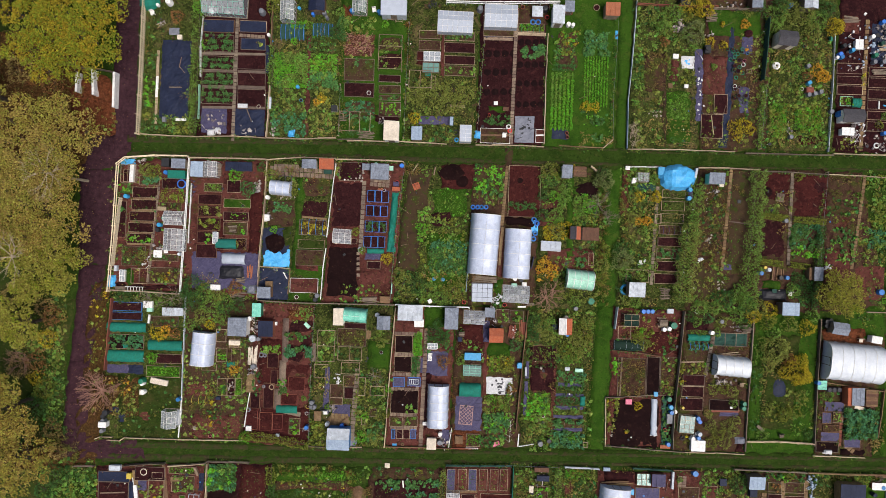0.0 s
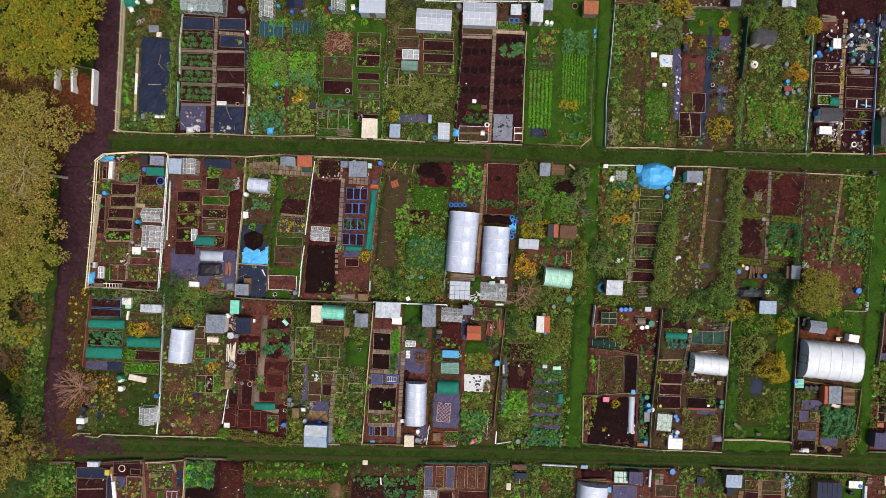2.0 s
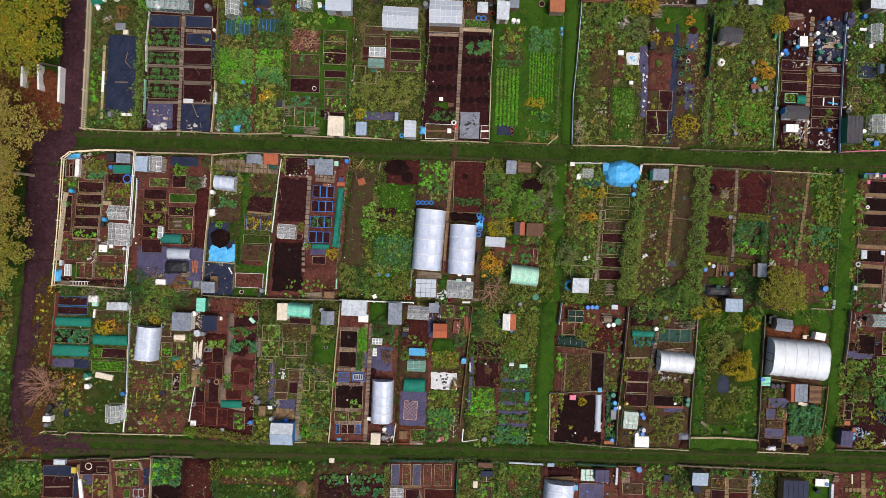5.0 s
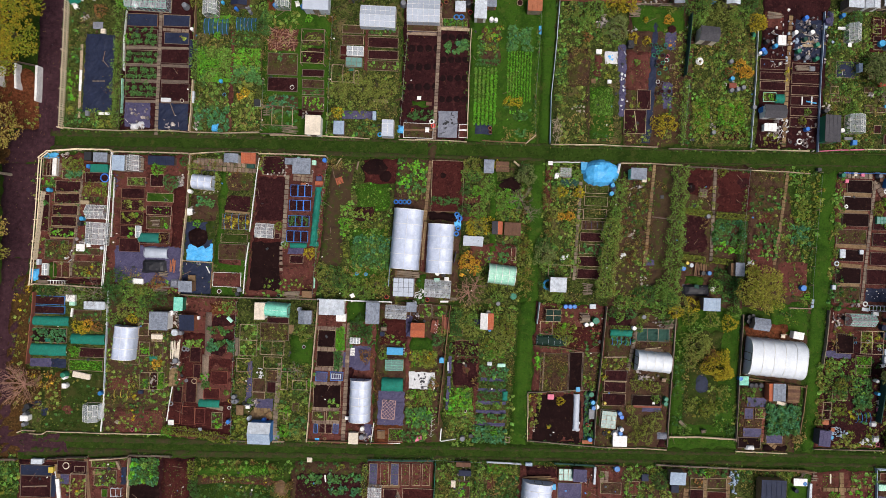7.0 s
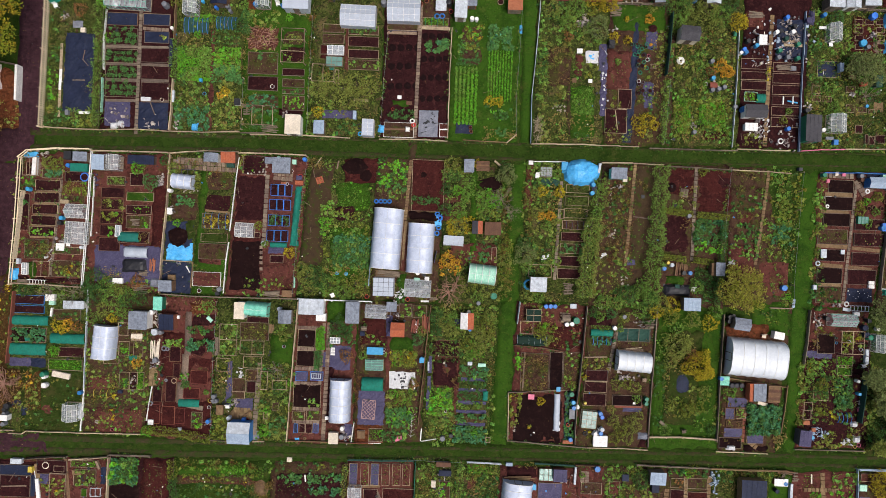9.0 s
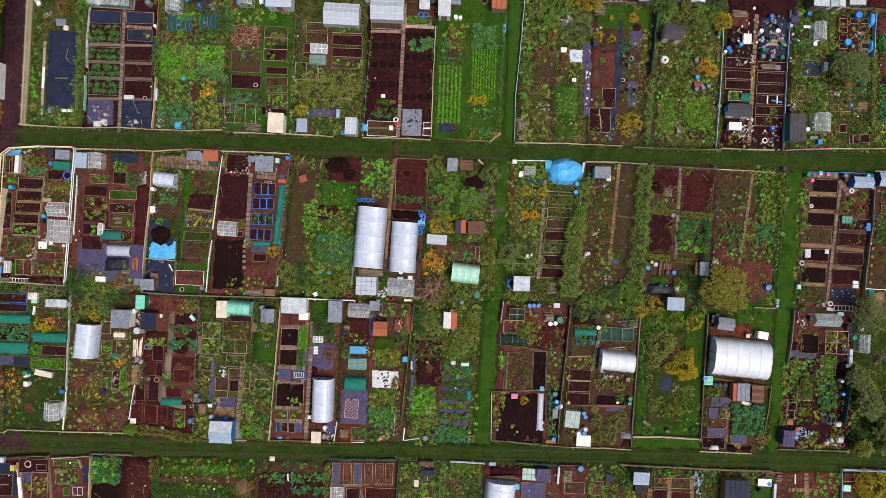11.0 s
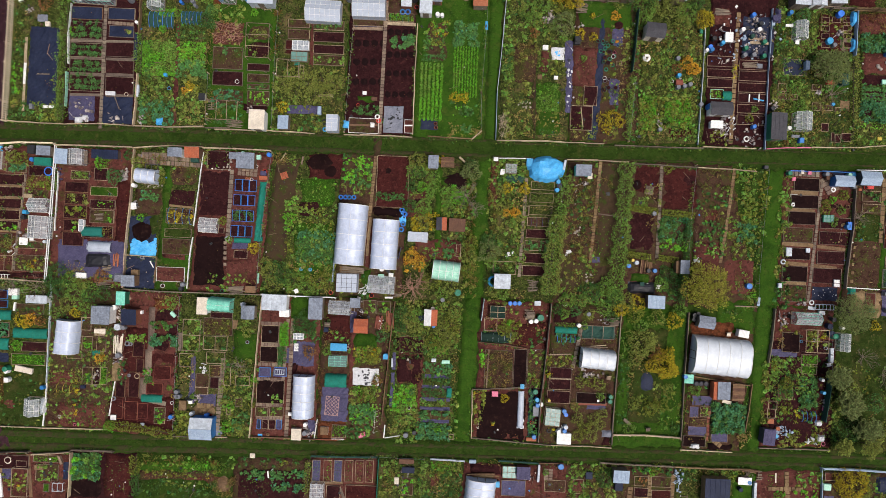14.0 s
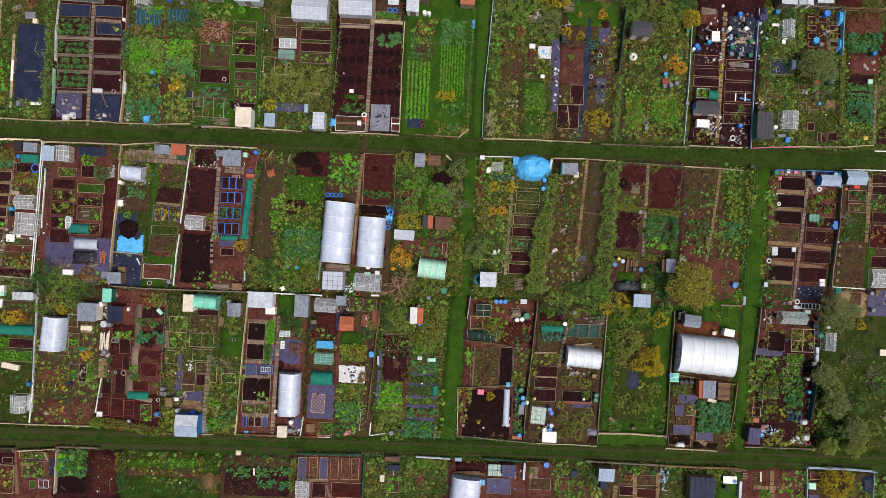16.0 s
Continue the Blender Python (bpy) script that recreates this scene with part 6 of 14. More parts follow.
sheet(-27.49, 14.23, 3.07, 2.93, 0, "violet_sheet")
debris(-27.42, 14.17, 2.67, 2.67, 0, 26, "mixed_debris")
ring(-27.9, 12.75, 0.5, "white_paint")
sheet(-27.81, 12.82, 0.87, 0.8, 0, "white_sheet", cover_h=0.3, name="bag", label="bulging white plastic sack")
sheet(-27.01, 13.04, 0.73, 0.8, 0, "white_sheet", cover_h=0.3, name="bag", label="bulging white plastic sack")
barrel(-21.27, 24.44, "white_paint", d=0.4, h=0.6)
composter(-22.13, 27.11, "grey_plastic")
fence(-20.95, 27.89, -21, 23.24, form="plank", h=0.7, mat="straw", label="low straw-yellow edging fence")
fence(-21.05, 18.48, -21.08, 15.3, form="plank", h=0.6)
fence(-21.08, 15.3, -21.25, 12.5, form="plank", h=0.6)
fence(-29.47, 12.19, -25.29, 12.4, form="plank", h=0.35)
fence(-25.29, 12.4, -21.29, 12.33, form="plank", h=0.35)
sheet(-21.46, 21.7, 0.4, 3.33, 0, "membrane", rag=0.05)

# upper row: overgrown green plot
greenhouse(-19, 27.15, 1.57, 2.29, 0, h=2, ridge="y")
shed(-15.55, 27.94, 1.83, 1.7, 0, h=2, roof="membrane", wall="brown_wood", form="apex_y")
barrel(-14.82, 27.16, "grey_plastic")
barrel(-17.81, 27.72, "sky_plastic", d=0.4, h=0.5)
barrel(-14.48, 26.64, "grey_plastic", d=0.4)
barrel(-16.14, 26.98, "blue_plastic", d=0.4)
sheet(-18.57, 25, 2.93, 1.73, 0, "dark_net", rag=0.05)
hoop_row(-18.51, 24.94, 3.19, 1.93, 0, 6)
sheet(-15.02, 25.42, 2.47, 1.4, 0, "dark_net", rag=0.05)
hoop_row(-14.93, 25.33, 2.66, 1.53, 0, 6)
crop("manure", -17.47, 25.84, 2.8, 0.93, 0, dense=1.2)
bush(-20.84, 27.86, 0.92, 1.6, "leaf_lime")
bush(-18.31, 23.88, 0.46, 0.7, "leaf_bright")
crop("weedy", -17.15, 26.35, 8, 3, 0, dense=0.5)
crop("greens", -15.02, 23.58, 3.4, 1.87, 0, rows=0.7, dense=1.1, across=True, z=0.08)
crop("weedy", -18.91, 23.19, 3.73, 1.6, 0, dense=1.2)
crop("gold", -18.71, 23.19, 2, 0.8, 0, dense=0.3)
crop("manure", -18.62, 20.43, 4, 4.07, 0, dense=1.7, size=1.25)
crop("manure", -14.82, 21.32, 3.27, 2.4, 0, dense=1.3)
crop("cabbage", -14.75, 19.39, 3.27, 2, 0, dense=1.6)
crop("mustard", -15.14, 21.08, 3, 1, 0, dense=0.6)
patch("ground_cover", "dry_soil", (-16.89, 12.53), (-16.36, 12.53), (-16.36, 24.46), (-16.89, 24.46), z=0.05, ragged=0.08)
crop("wild", -18.96, 16.68, 4.27, 3.13, 0, dense=1)
crop("straw", -18.96, 16.61, 4.27, 2.33, 0, dense=0.5)
crop("gold", -15.02, 17.54, 1.67, 2.07, 0, dense=1.3)
crop("orange", -15.01, 17.11, 1, 0.67, 0, dense=0.8)
crop("cabbage", -18.68, 14.06, 3.87, 2.8, 0, dense=1.2)
crop("wild", -14.46, 14.56, 3, 3.67, 0, dense=1.2)
crop("dark", -14.51, 14.26, 2.87, 2.67, 0, dense=0.6)
barrel(-17.7, 18.48, "sky_plastic", d=0.45, h=0.5)
pot(-17.26, 16.93, "sky_plastic", 0.4)
crate(-13.3, 16.07, 0.73, 0.8, 0, 0.5, "white_paint", lid="black_plastic")
crate(-20.93, 16.47, 0.4, 1.39, 0, 0.4, "pale_roof")
sheet(-18.31, 13.03, 0.8, 0.87, 0, "blue_tarp", cover_h=0.3)
debris(-20.55, 13.33, 1, 1.47, 0, 12, "mixed_debris")
hedge(-20.63, 23.14, -20.81, 18.52, 0.67, 1.1, "leaf_green", dense=0.6, loose=0.3)
fence(-21.14, 12.32, -17.29, 12.32, form="plank", h=0.45)
fence(-17.29, 12.32, -13.04, 12.59, form="plank", h=0.45)
fence(-12.68, 18.86, -12.75, 12.89, form="wire", h=0.8)

# upper row: plot of lawn paths and soil beds
greenhouse(-10.65, 28.2, 1.57, 2.1, 0, h=1.9, ridge="y")
shed(-6.59, 27.95, 2.99, 2.41, 0, h=2.2, roof="frost_cover", wall="pale_roof", form="pent_n", label="large translucent plastic-clad lean-to shed")
barrel(-11.6, 27.53, "blue_plastic")
barrel(-8.37, 27.5, "blue_plastic")
chair(-8.99, 27.78, 10, "white_paint")
cage(-7.09, 26.95, 0.73, 0.53, 0, 0.5, nx=1)
cage(-6.06, 26.78, 0.8, 0.53, 0, 0.5, nx=1)
patch("ground_cover", "bark_mulch", (-12.66, 27.01), (-11.72, 27.01), (-11.72, 28.34), (-12.66, 28.34), z=0.06)
bed(-10.59, 23.7, 3.6, 2.73, 0, "dry_soil", "", h=0.12)
crop("rust", -10.59, 23.73, 3.33, 2.67, 0, dense=1)
brush(-10.53, 23.86, 2.93, 2.4, 70)
bed(-10.56, 20.79, 3.47, 2.53, 0, "weedy_soil", "grey_wood")
crop("dots", -10.56, 20.79, 3.27, 2.33, 0, z=0.14)
crop("cabbage", -10.26, 21.67, 2.53, 0.67, 0, dense=0.8)
bed(-10.48, 18.4, 3.47, 1.6, 0, "soil", "grey_wood")
pot(-9.32, 18.06, "white_paint", 0.5)
crop("weedy", -10.4, 26.07, 3.87, 1.73, 0, dense=1)
crop("wild", -10.47, 25.93, 2.67, 0.93, 0, dense=0.8)
crop("straw", -12.67, 21.99, 0.67, 6, 0, dense=1.2)
bed(-7.03, 23.91, 2.6, 1.73, 0, "weedy_soil", "")
bed(-6.97, 21.98, 2.6, 1.87, 0, "soil", "")
bush(-7.35, 23.8, 0.53, 1, "leaf_olive")
bush(-6.35, 23.7, 0.4, 1, "leaf_olive")
crop("weedy", -7, 22.98, 2.47, 3.6, 0, dense=0.6)
cage(-6.89, 22.69, 2.69, 3.94, 0, 1.3, nx=1, ny=3)
bush(-7.65, 26.25, 0.46, 0.6, "leaf_bright")
bed(-6.93, 19.85, 2.53, 0.8, 0, "soil", "grey_wood")
bed(-6.89, 18.58, 2.53, 0.93, 0, "weedy_soil", "grey_wood")
crop("dots", -6.89, 18.58, 2.33, 0.73, 0, z=0.14)
bed(-6.85, 17.58, 2.53, 0.53, 0, "weedy_soil", "grey_wood")
crop("greens", -6.85, 17.58, 2.33, 0.33, 0, z=0.14)
bed(-6.81, 16.22, 2.53, 1.67, 0, "weedy_soil", "grey_wood")
crop("greens", -6.81, 16.22, 2.33, 1.47, 0, z=0.14, rows=0.5)
bed(-10.27, 16.07, 3.47, 2.27, 0, "weedy_soil", "")
crop("cabbage", -10.27, 16.07, 3.27, 2.07, 0, z=0.14)
crop("straw", -11.78, 15.18, 2, 3.67, 0, dense=0.7)
cage(-10.8, 14.54, 3.62, 2.24, 0, 1, nx=3, ny=1)
pile(-12.25, 15.27, 1.07, 1.33, 0, 5)
bush(-13.15, 25, 0.92, 1.7, "leaf_dark")
bush(-12.48, 26.05, 0.66, 1.5, "leaf_green")
crop("dark", -10.34, 14.06, 3.2, 2, 0, dense=1)
pile(-9.51, 13.13, 2.13, 0.87, 0, 6, h=0.6, label="broken timber gate and pallets leaning together")
shed(-6.41, 13.44, 1.76, 2.28, 0, h=2.1, roof="cream_roof", wall="white_paint", form="pent_w", label="small white shed with cream corrugated roof")
debris(-7.83, 14.75, 0.8, 0.8, 0, 8, "mixed_debris")
shed(-3.49, 13.34, 1.25, 1.57, 0, h=1.5, roof="blue_roof", wall="grey_wood", form="pent_e", label="narrow grey tool store with pale sloping lid")
patch("ground_cover", "soil", (-8.51, 14.77), (-5.77, 14.77), (-5.77, 15.5), (-8.51, 15.5), z=0.06)
fence(-12.85, 12.47, -9.99, 12.5, form="plank", h=0.4, mat="grey_wood")
fence(-11.64, 12.31, -5, 12.39, form="plank", h=0.45)
fence(-5, 12.39, -0.01, 12.29, form="plank", h=0.45)
fence(-4.85, 26.41, -5.01, 19.11, form="wire", h=0.8)
fence(-5.01, 19.11, -5.06, 12.82, form="wire", h=0.8)
crop("straw", -5.01, 24.25, 0.67, 6, 0, dense=0.8)

# upper row: plot with cold frames and shrubs
greenhouse(0.57, 26.44, 4.07, 2.43, -1, h=1.9, ridge="x", pane="frost_cover", label="white panelled plastic greenhouse")
debris(-2.22, 28.81, 1.33, 0.8, 0, 12, "black_plastic", label="heap of black sacks")
bed(-2.4, 25.2, 2.47, 0.93, 0, "weedy_soil", "pale_wood")
crop("dots", -2.4, 25.2, 2.27, 0.73, 0, z=0.14)
bed(-2.36, 23.93, 2.47, 1.07, 0, "weedy_soil", "pale_wood")
crop("dots", -2.36, 23.93, 2.27, 0.87, 0, z=0.14)
bed(-2.45, 22.66, 2.73, 1.07, 0, "red_soil", "grey_wood")
cold_frame(-2.04, 22.57, 1.92, 1.06, 0)
patch("ground_cover", "red_soil", (-3.93, 21.73), (-1.13, 21.73), (-1.13, 22.13), (-3.93, 22.13), z=0.06)
cold_frame(-2.13, 21.24, 1.92, 1.06, 0, pane="mint_glass", bars="grey_wood")
cage(-3.33, 19.75, 2.57, 1.98, 0, 0.9, nx=2, ny=1)
crop("rust", -3.1, 19.97, 1.67, 1.33, 0, dense=0.8)
cage(-1.77, 19.47, 0.4, 1.52, 0, 0.5, nx=1)
sheet(-2.48, 20.56, 0.67, 0.47, 0, "green_net", rag=0.05)
bed(1.13, 25.12, 3.53, 1.07, 0, "weedy_soil", "pale_wood")
crop("greens", 1.13, 25.12, 3.33, 0.87, 0, z=0.14)
bed(1.18, 23.75, 3.53, 1.13, 0, "soil", "pale_wood")
bed(1.23, 22.29, 3.53, 1, 0, "soil", "pale_wood")
bed(1.27, 21.02, 3.53, 1.13, 0, "weedy_soil", "pale_wood")
crop("weedy", 1.27, 21.02, 3.33, 0.93, 0, z=0.14)
patch("ground_cover", "dry_soil", (-1.02, 20.32), (-0.56, 20.32), (-0.56, 25.39), (-1.02, 25.39), z=0.06)
sheet(1.45, 25.6, 0.87, 0.53, 0, "membrane", rag=0.05)
bush(-3.83, 17.78, 1.12, 1.3, "leaf_olive", dense=0.8)
bush(-2.49, 17.3, 1.32, 1.3, "leaf_olive", dense=0.8)
bush(-0.87, 18.21, 1.32, 1.3, "leaf_olive", dense=0.8)
bush(0.64, 18.59, 1.45, 1.3, "leaf_olive", dense=0.8)
bush(2.1, 18.31, 1.19, 1.3, "leaf_olive", dense=0.8)
bush(-3.21, 19.12, 0.79, 1.3, "leaf_olive", dense=0.8)
bush(-0.16, 16.91, 1.19, 1.3, "leaf_olive", dense=0.8)
bush(1.28, 17.29, 1.06, 1.3, "leaf_olive", dense=0.8)
bush(-1.69, 19.17, 0.79, 1.3, "leaf_olive", dense=0.8)
crop("weedy", -0.88, 16.38, 8.4, 7.33, 0, dense=0.7)
bush(-3.88, 15.33, 0.73, 1.3, "leaf_yellow")
bench(1.16, 16.81, 1.72, 0.33, 0, mat="pale_wood", h=0.45, label="long pale timber bench", name="bench")
sheet(-1.5, 15.13, 3.6, 1, 0, "violet_sheet")
crop("dark", -0.72, 13.65, 2.67, 1.87, 0, dense=1)
crate(0.5, 15.02, 0.4, 0.99, 0, 0.6, "blue_roof")
greenhouse(2.18, 13.48, 1.31, 1.9, 0, h=1.6, ridge="flat", pane="frost_cover")
ring(1.08, 13.78, 0.6, "black_plastic")
ring(1.17, 12.91, 0.47, "sky_plastic")
composter(3.43, 28.29, "grey_plastic")

# upper row: bare dug plot with dark mounds
greenhouse(5.85, 27.28, 3.8, 2.62, 0, h=2, ridge="x", pane="frost_cover", label="white polycarbonate greenhouse with pale frame")
slabs(4.07, 26.15, 7.74, 26.2, 8, 0.35, mat="straw")
bed(5.72, 25.7, 3.53, 0.87, 0, "weedy_soil", "pale_wood")
sheet(5.7, 25.34, 3.47, 0.27, 0, "violet_sheet", rag=0.02)
planks(3.98, 24.95, 7.44, 24.99, 0.35, "pale_wood")
patch("ground_cover", "weedy_soil", (8.01, 26.74), (11.34, 26.74), (11.34, 29.2), (8.01, 29.2), z=0.06)
crate(10.15, 28.15, 1.26, 1.26, 0, 0.7, "red_wood", lid="pale_roof")
pot(11.33, 27.66, "red_plastic", 0.5)
ring(9.71, 27.07, 0.6, "blue_plastic")
ring(10.31, 27.09, 0.6, "blue_plastic")
composter(11.03, 28.54, "black_plastic")
pot(7.77, 28.41, "terracotta", 0.5)
pot(8.43, 28.76, "terracotta", 0.5)
bed(9.56, 26.4, 3, 0.93, 0, "weedy_soil", "pale_wood")
crop("manure", 9.56, 26.4, 2.8, 0.73, 0, z=0.14)
hoop_row(9.43, 26.33, 2.79, 1, 0, 4, mat="green_plastic", label="row of thin green hoops over a bed")
planks(7.89, 25.68, 11.29, 25.66, 0.4, "pale_wood")
slabs(7.8, 28.34, 7.59, 12.59, 40, 0.45, label="long straight path of brown paving slabs")
heap(4.57, 23.23, 0.44, 0.08, "damp_soil")
heap(4.54, 21.03, 0.44, 0.08, "damp_soil")
heap(4.52, 18.69, 0.44, 0.08, "damp_soil")
heap(5.57, 23.26, 0.44, 0.08, "damp_soil")
heap(5.54, 21.06, 0.44, 0.08, "damp_soil")
heap(5.52, 18.73, 0.44, 0.08, "damp_soil")
heap(6.56, 23.3, 0.44, 0.08, "damp_soil")
heap(6.54, 21.1, 0.44, 0.08, "damp_soil")
heap(6.51, 18.76, 0.44, 0.08, "damp_soil")
heap(7.56, 23.33, 0.44, 0.08, "damp_soil")
heap(7.54, 21.13, 0.44, 0.08, "damp_soil")
heap(7.51, 18.79, 0.44, 0.08, "damp_soil")
heap(8.39, 24.69, 0.40, 0.07, "damp_soil")
heap(8.37, 22.02, 0.40, 0.07, "damp_soil")
heap(8.35, 19.82, 0.40, 0.07, "damp_soil")
heap(8.34, 17.35, 0.40, 0.07, "damp_soil")
heap(9.25, 24.72, 0.40, 0.07, "damp_soil")
heap(9.23, 22.05, 0.40, 0.07, "damp_soil")
heap(9.22, 19.85, 0.40, 0.07, "damp_soil")
heap(9.2, 17.38, 0.40, 0.07, "damp_soil")
heap(10.12, 24.75, 0.40, 0.07, "damp_soil")
heap(10.1, 22.08, 0.40, 0.07, "damp_soil")
heap(10.09, 19.88, 0.40, 0.07, "damp_soil")
heap(10.07, 17.41, 0.40, 0.07, "damp_soil")
heap(10.98, 24.78, 0.40, 0.07, "damp_soil")
heap(10.97, 22.11, 0.40, 0.07, "damp_soil")
heap(10.95, 19.91, 0.40, 0.07, "damp_soil")
heap(10.93, 17.44, 0.40, 0.07, "damp_soil")
crop("cabbage", 9.69, 23.6, 2.8, 1.33, 0, dense=1.6, size=1.2)
crate(5.65, 17.36, 0.47, 0.4, 0, 0.2, "white_paint")
crate(6.82, 16.71, 0.66, 0.4, 0, 0.3, "brown_wood")
patch("ground_cover", "lawn", (4.85, 16.27), (6.65, 16.27), (6.65, 17.07), (4.85, 17.07), z=0.06)
crop("leeks", 5.89, 15.37, 3.07, 1.13, 0, dense=2, z=0.1)
pot(4.93, 15.93, "red_plastic", 0.35)
ring(7.25, 14.65, 0.53, "white_paint")
ring(7.4, 14.19, 0.47, "red_plastic")
fence(4.02, 24.74, 3.73, 19.42, form="wire", h=0.7)
fence(3.73, 19.42, 3.49, 12.65, form="wire", h=0.7)
fence(11.45, 25.72, 11.38, 19.73, form="plank", h=0.35, label="low pale timber edging along a dug plot")
fence(11.38, 19.73, 11.42, 12.75, form="plank", h=0.35, label="low pale timber edging along a dug plot")
bed(5.69, 13.53, 3.47, 1.73, 0, "weedy_soil", "white_paint")
planks(3.95, 13.54, 7.42, 13.65, 0.2, "brown_wood", z=0.15)
chair(6.75, 13.56, 0, "white_paint")
sheet(3.68, 13.6, 0.8, 0.93, 0, "blue_tarp", cover_h=0.25)
sheet(9.13, 14.41, 2.27, 3.13, 0, "grey_sheet", rag=0.08, label="grey patterned sheet spread over a bed")
debris(9.13, 14.38, 2, 2.67, 0, 14, "black_plastic", h=0.08, label="dark weights on a ground sheet")
bed(10.99, 13.67, 1, 1.53, 0, "dry_soil", "white_paint")
planks(10.48, 13.76, 11.48, 13.79, 0.15, "white_paint", z=0.15)
crop("dots", 7.83, 14.3, 0.47, 0.73, 0, dense=6)
fence(3.45, 12.28, 7.3, 12.41, form="plank", h=0.4)
fence(7.3, 12.41, 11.42, 12.35, form="plank", h=0.4)

# upper row: green plot of rows
shed(12.47, 27.53, 1.44, 2.15, 0, h=2, roof="pale_roof", wall="white_paint", form="pent_w", label="narrow pale lean-to shed with whitish roof")
shed(13.77, 28.61, 1.11, 1.24, 0, h=1.6, roof="grey_felt", wall="terracotta", form="pent_n")
shed(18.75, 28.42, 1.7, 1.57, 0, h=1.8, roof="terracotta", wall="pale_wood", form="flat_", label="small brick-red roofed timber shed")
pot(17.12, 28.98, "pale_wood", 0.75, label="round pale timber table top")
barrel(13.83, 26.79, "white_paint")
barrel(14.36, 26.74, "white_paint", d=0.45)
crate(12.95, 28.34, 0.66, 0.66, 0, 0.3, "brown_wood")
bed(13.88, 23.87, 2.67, 4.8, 0, "weedy_soil", "", h=0.1)
crop("gold", 14.12, 24.75, 2.13, 2.8, 0, dense=1.3)
crop("greens", 13.8, 24.34, 2.53, 3.33, 0, dense=0.8)
crop("orange", 13.92, 24.88, 0.93, 0.93, 0, dense=0.8)
crop("leeks", 13.58, 21.86, 2.6, 1.07, 0, dense=1.8, rows=0.5, across=True)
bed(13.42, 17.85, 2.93, 6.93, 0, "lawn", "", h=0.08)
crop("manure", 13.42, 17.85, 2.8, 6.8, 0, dense=2.4, z=0.07, rows=0.47, size=1.3)
bed(17.39, 20.72, 3.07, 11.07, 0, "lawn", "", h=0.08)
crop("cabbage", 17.25, 24.79, 2.8, 2.67, 0, dense=2, z=0.08)
crop("dark", 17.25, 24.79, 2.8, 2.4, 0, dense=0.6)
crop("manure", 17.34, 20.32, 2.93, 6, 0, dense=2.2, z=0.07, rows=0.33)
crop("greens", 17.34, 16.08, 2.93, 1.8, 0, dense=1, z=0.07)
bush(16.21, 17.25, 0.66, 0.8, "leaf_yellow")
bush(17.26, 17.35, 0.66, 0.8, "leaf_yellow")
sheet(13.37, 14.05, 1.93, 1.33, 0, "membrane")
crop("dots", 13.34, 14.18, 1.2, 0.67, 0, dense=3)
pot(14.11, 14.11, "terracotta", 0.4)
pot(14.19, 13.65, "terracotta", 0.4)
fence(19.59, 28.19, 19.49, 23.22, form="wire", h=0.9, mat="straw")
fence(19.49, 23.22, 19.27, 17.92, form="wire", h=0.9, mat="straw")
fence(19.27, 17.92, 19.41, 13.55, form="wire", h=0.9, mat="straw")
fence(19.49, 13.54, 18.4, 12.51, form="plank", h=0.4)
fence(13.28, 12.54, 18.33, 12.44, form="plank", h=0.4, mat="straw")
crop("straw", 19.45, 17.05, 0.53, 6, 0, dense=1)
crop("wild", 17.5, 13.39, 3.87, 1.47, 0, dense=1.3)
crop("cabbage", 17.76, 13.6, 1.2, 0.8, 0, dense=1)
planks(19.6, 26.4, 19.64, 25.4, 0.3, "sky_plastic")
crop("turf", 15.68, 26.93, 7.67, 2, 0, dense=1)

# upper row: rough plots east of the green lane
fence(21.78, 29.92, 21.47, 23.29, form="panel", h=0.5, mat="pale_roof", label="low pale sheet fence beside a grass lane")
fence(21.47, 23.29, 21.12, 17.98, form="panel", h=0.5, mat="pale_roof", label="low pale sheet fence beside a grass lane")
fence(21.12, 17.98, 21.17, 12.55, form="panel", h=0.5, mat="blue_roof", label="low blue-grey sheet fence")
fence(-0.56, 28.84, 4.06, 28.86, form="rail", h=1.2, mat="white_paint", label="white painted rail along a plot boundary")
fence(4.06, 28.86, 12.63, 29.21, form="rail", h=1.2, mat="white_paint", label="white painted rail along a plot boundary")
fence(21.78, 29.36, 26.55, 29.26, form="rail", h=1, mat="red_wood")
fence(26.55, 29.26, 31.17, 29.34, form="rail", h=1, mat="red_wood")
fence(30.65, 29.13, 36.47, 29.19, form="rail", h=1, mat="grey_wood")
crop("wild", 25.25, 26.77, 7.33, 5.13, 2, dense=1.1)
crop("wild", 22.42, 18.24, 1.33, 11.33, 2, dense=1.3)
patch("ground_cover", "weedy_soil", (23.05, 19.46), (25.78, 19.56), (25.62, 23.95), (22.89, 23.85), z=0.055)
crop("straw", 24.33, 21.71, 2.73, 4.40, 2, dense=0.7)
crop("weedy", 24.29, 22.77, 2.73, 2.27, 2, dense=0.6)
crop("weedy", 24.26, 18.24, 2.47, 2.53, 2, dense=1)
crop("wild", 24.46, 14.58, 2.60, 3.46, 2, dense=1.3)
patch("ground_cover", "lawn", (25.94, 13.30), (28.73, 13.40), (28.51, 19.46), (25.72, 19.36), z=0.055)
crop("manure", 27.11, 17.74, 2.66, 3.33, 2, dense=1.5, size=0.8)
crop("wild", 27.49, 14.52, 3.20, 3.13, 2, dense=0.9)
patch("ground_cover", "dirt_track", (25.55, 12.88), (25.95, 12.90), (25.55, 24.02), (25.15, 24.00), z=0.055)
crop("gold", 28.11, 21.44, 1.73, 1.73, 2, dense=1.2)
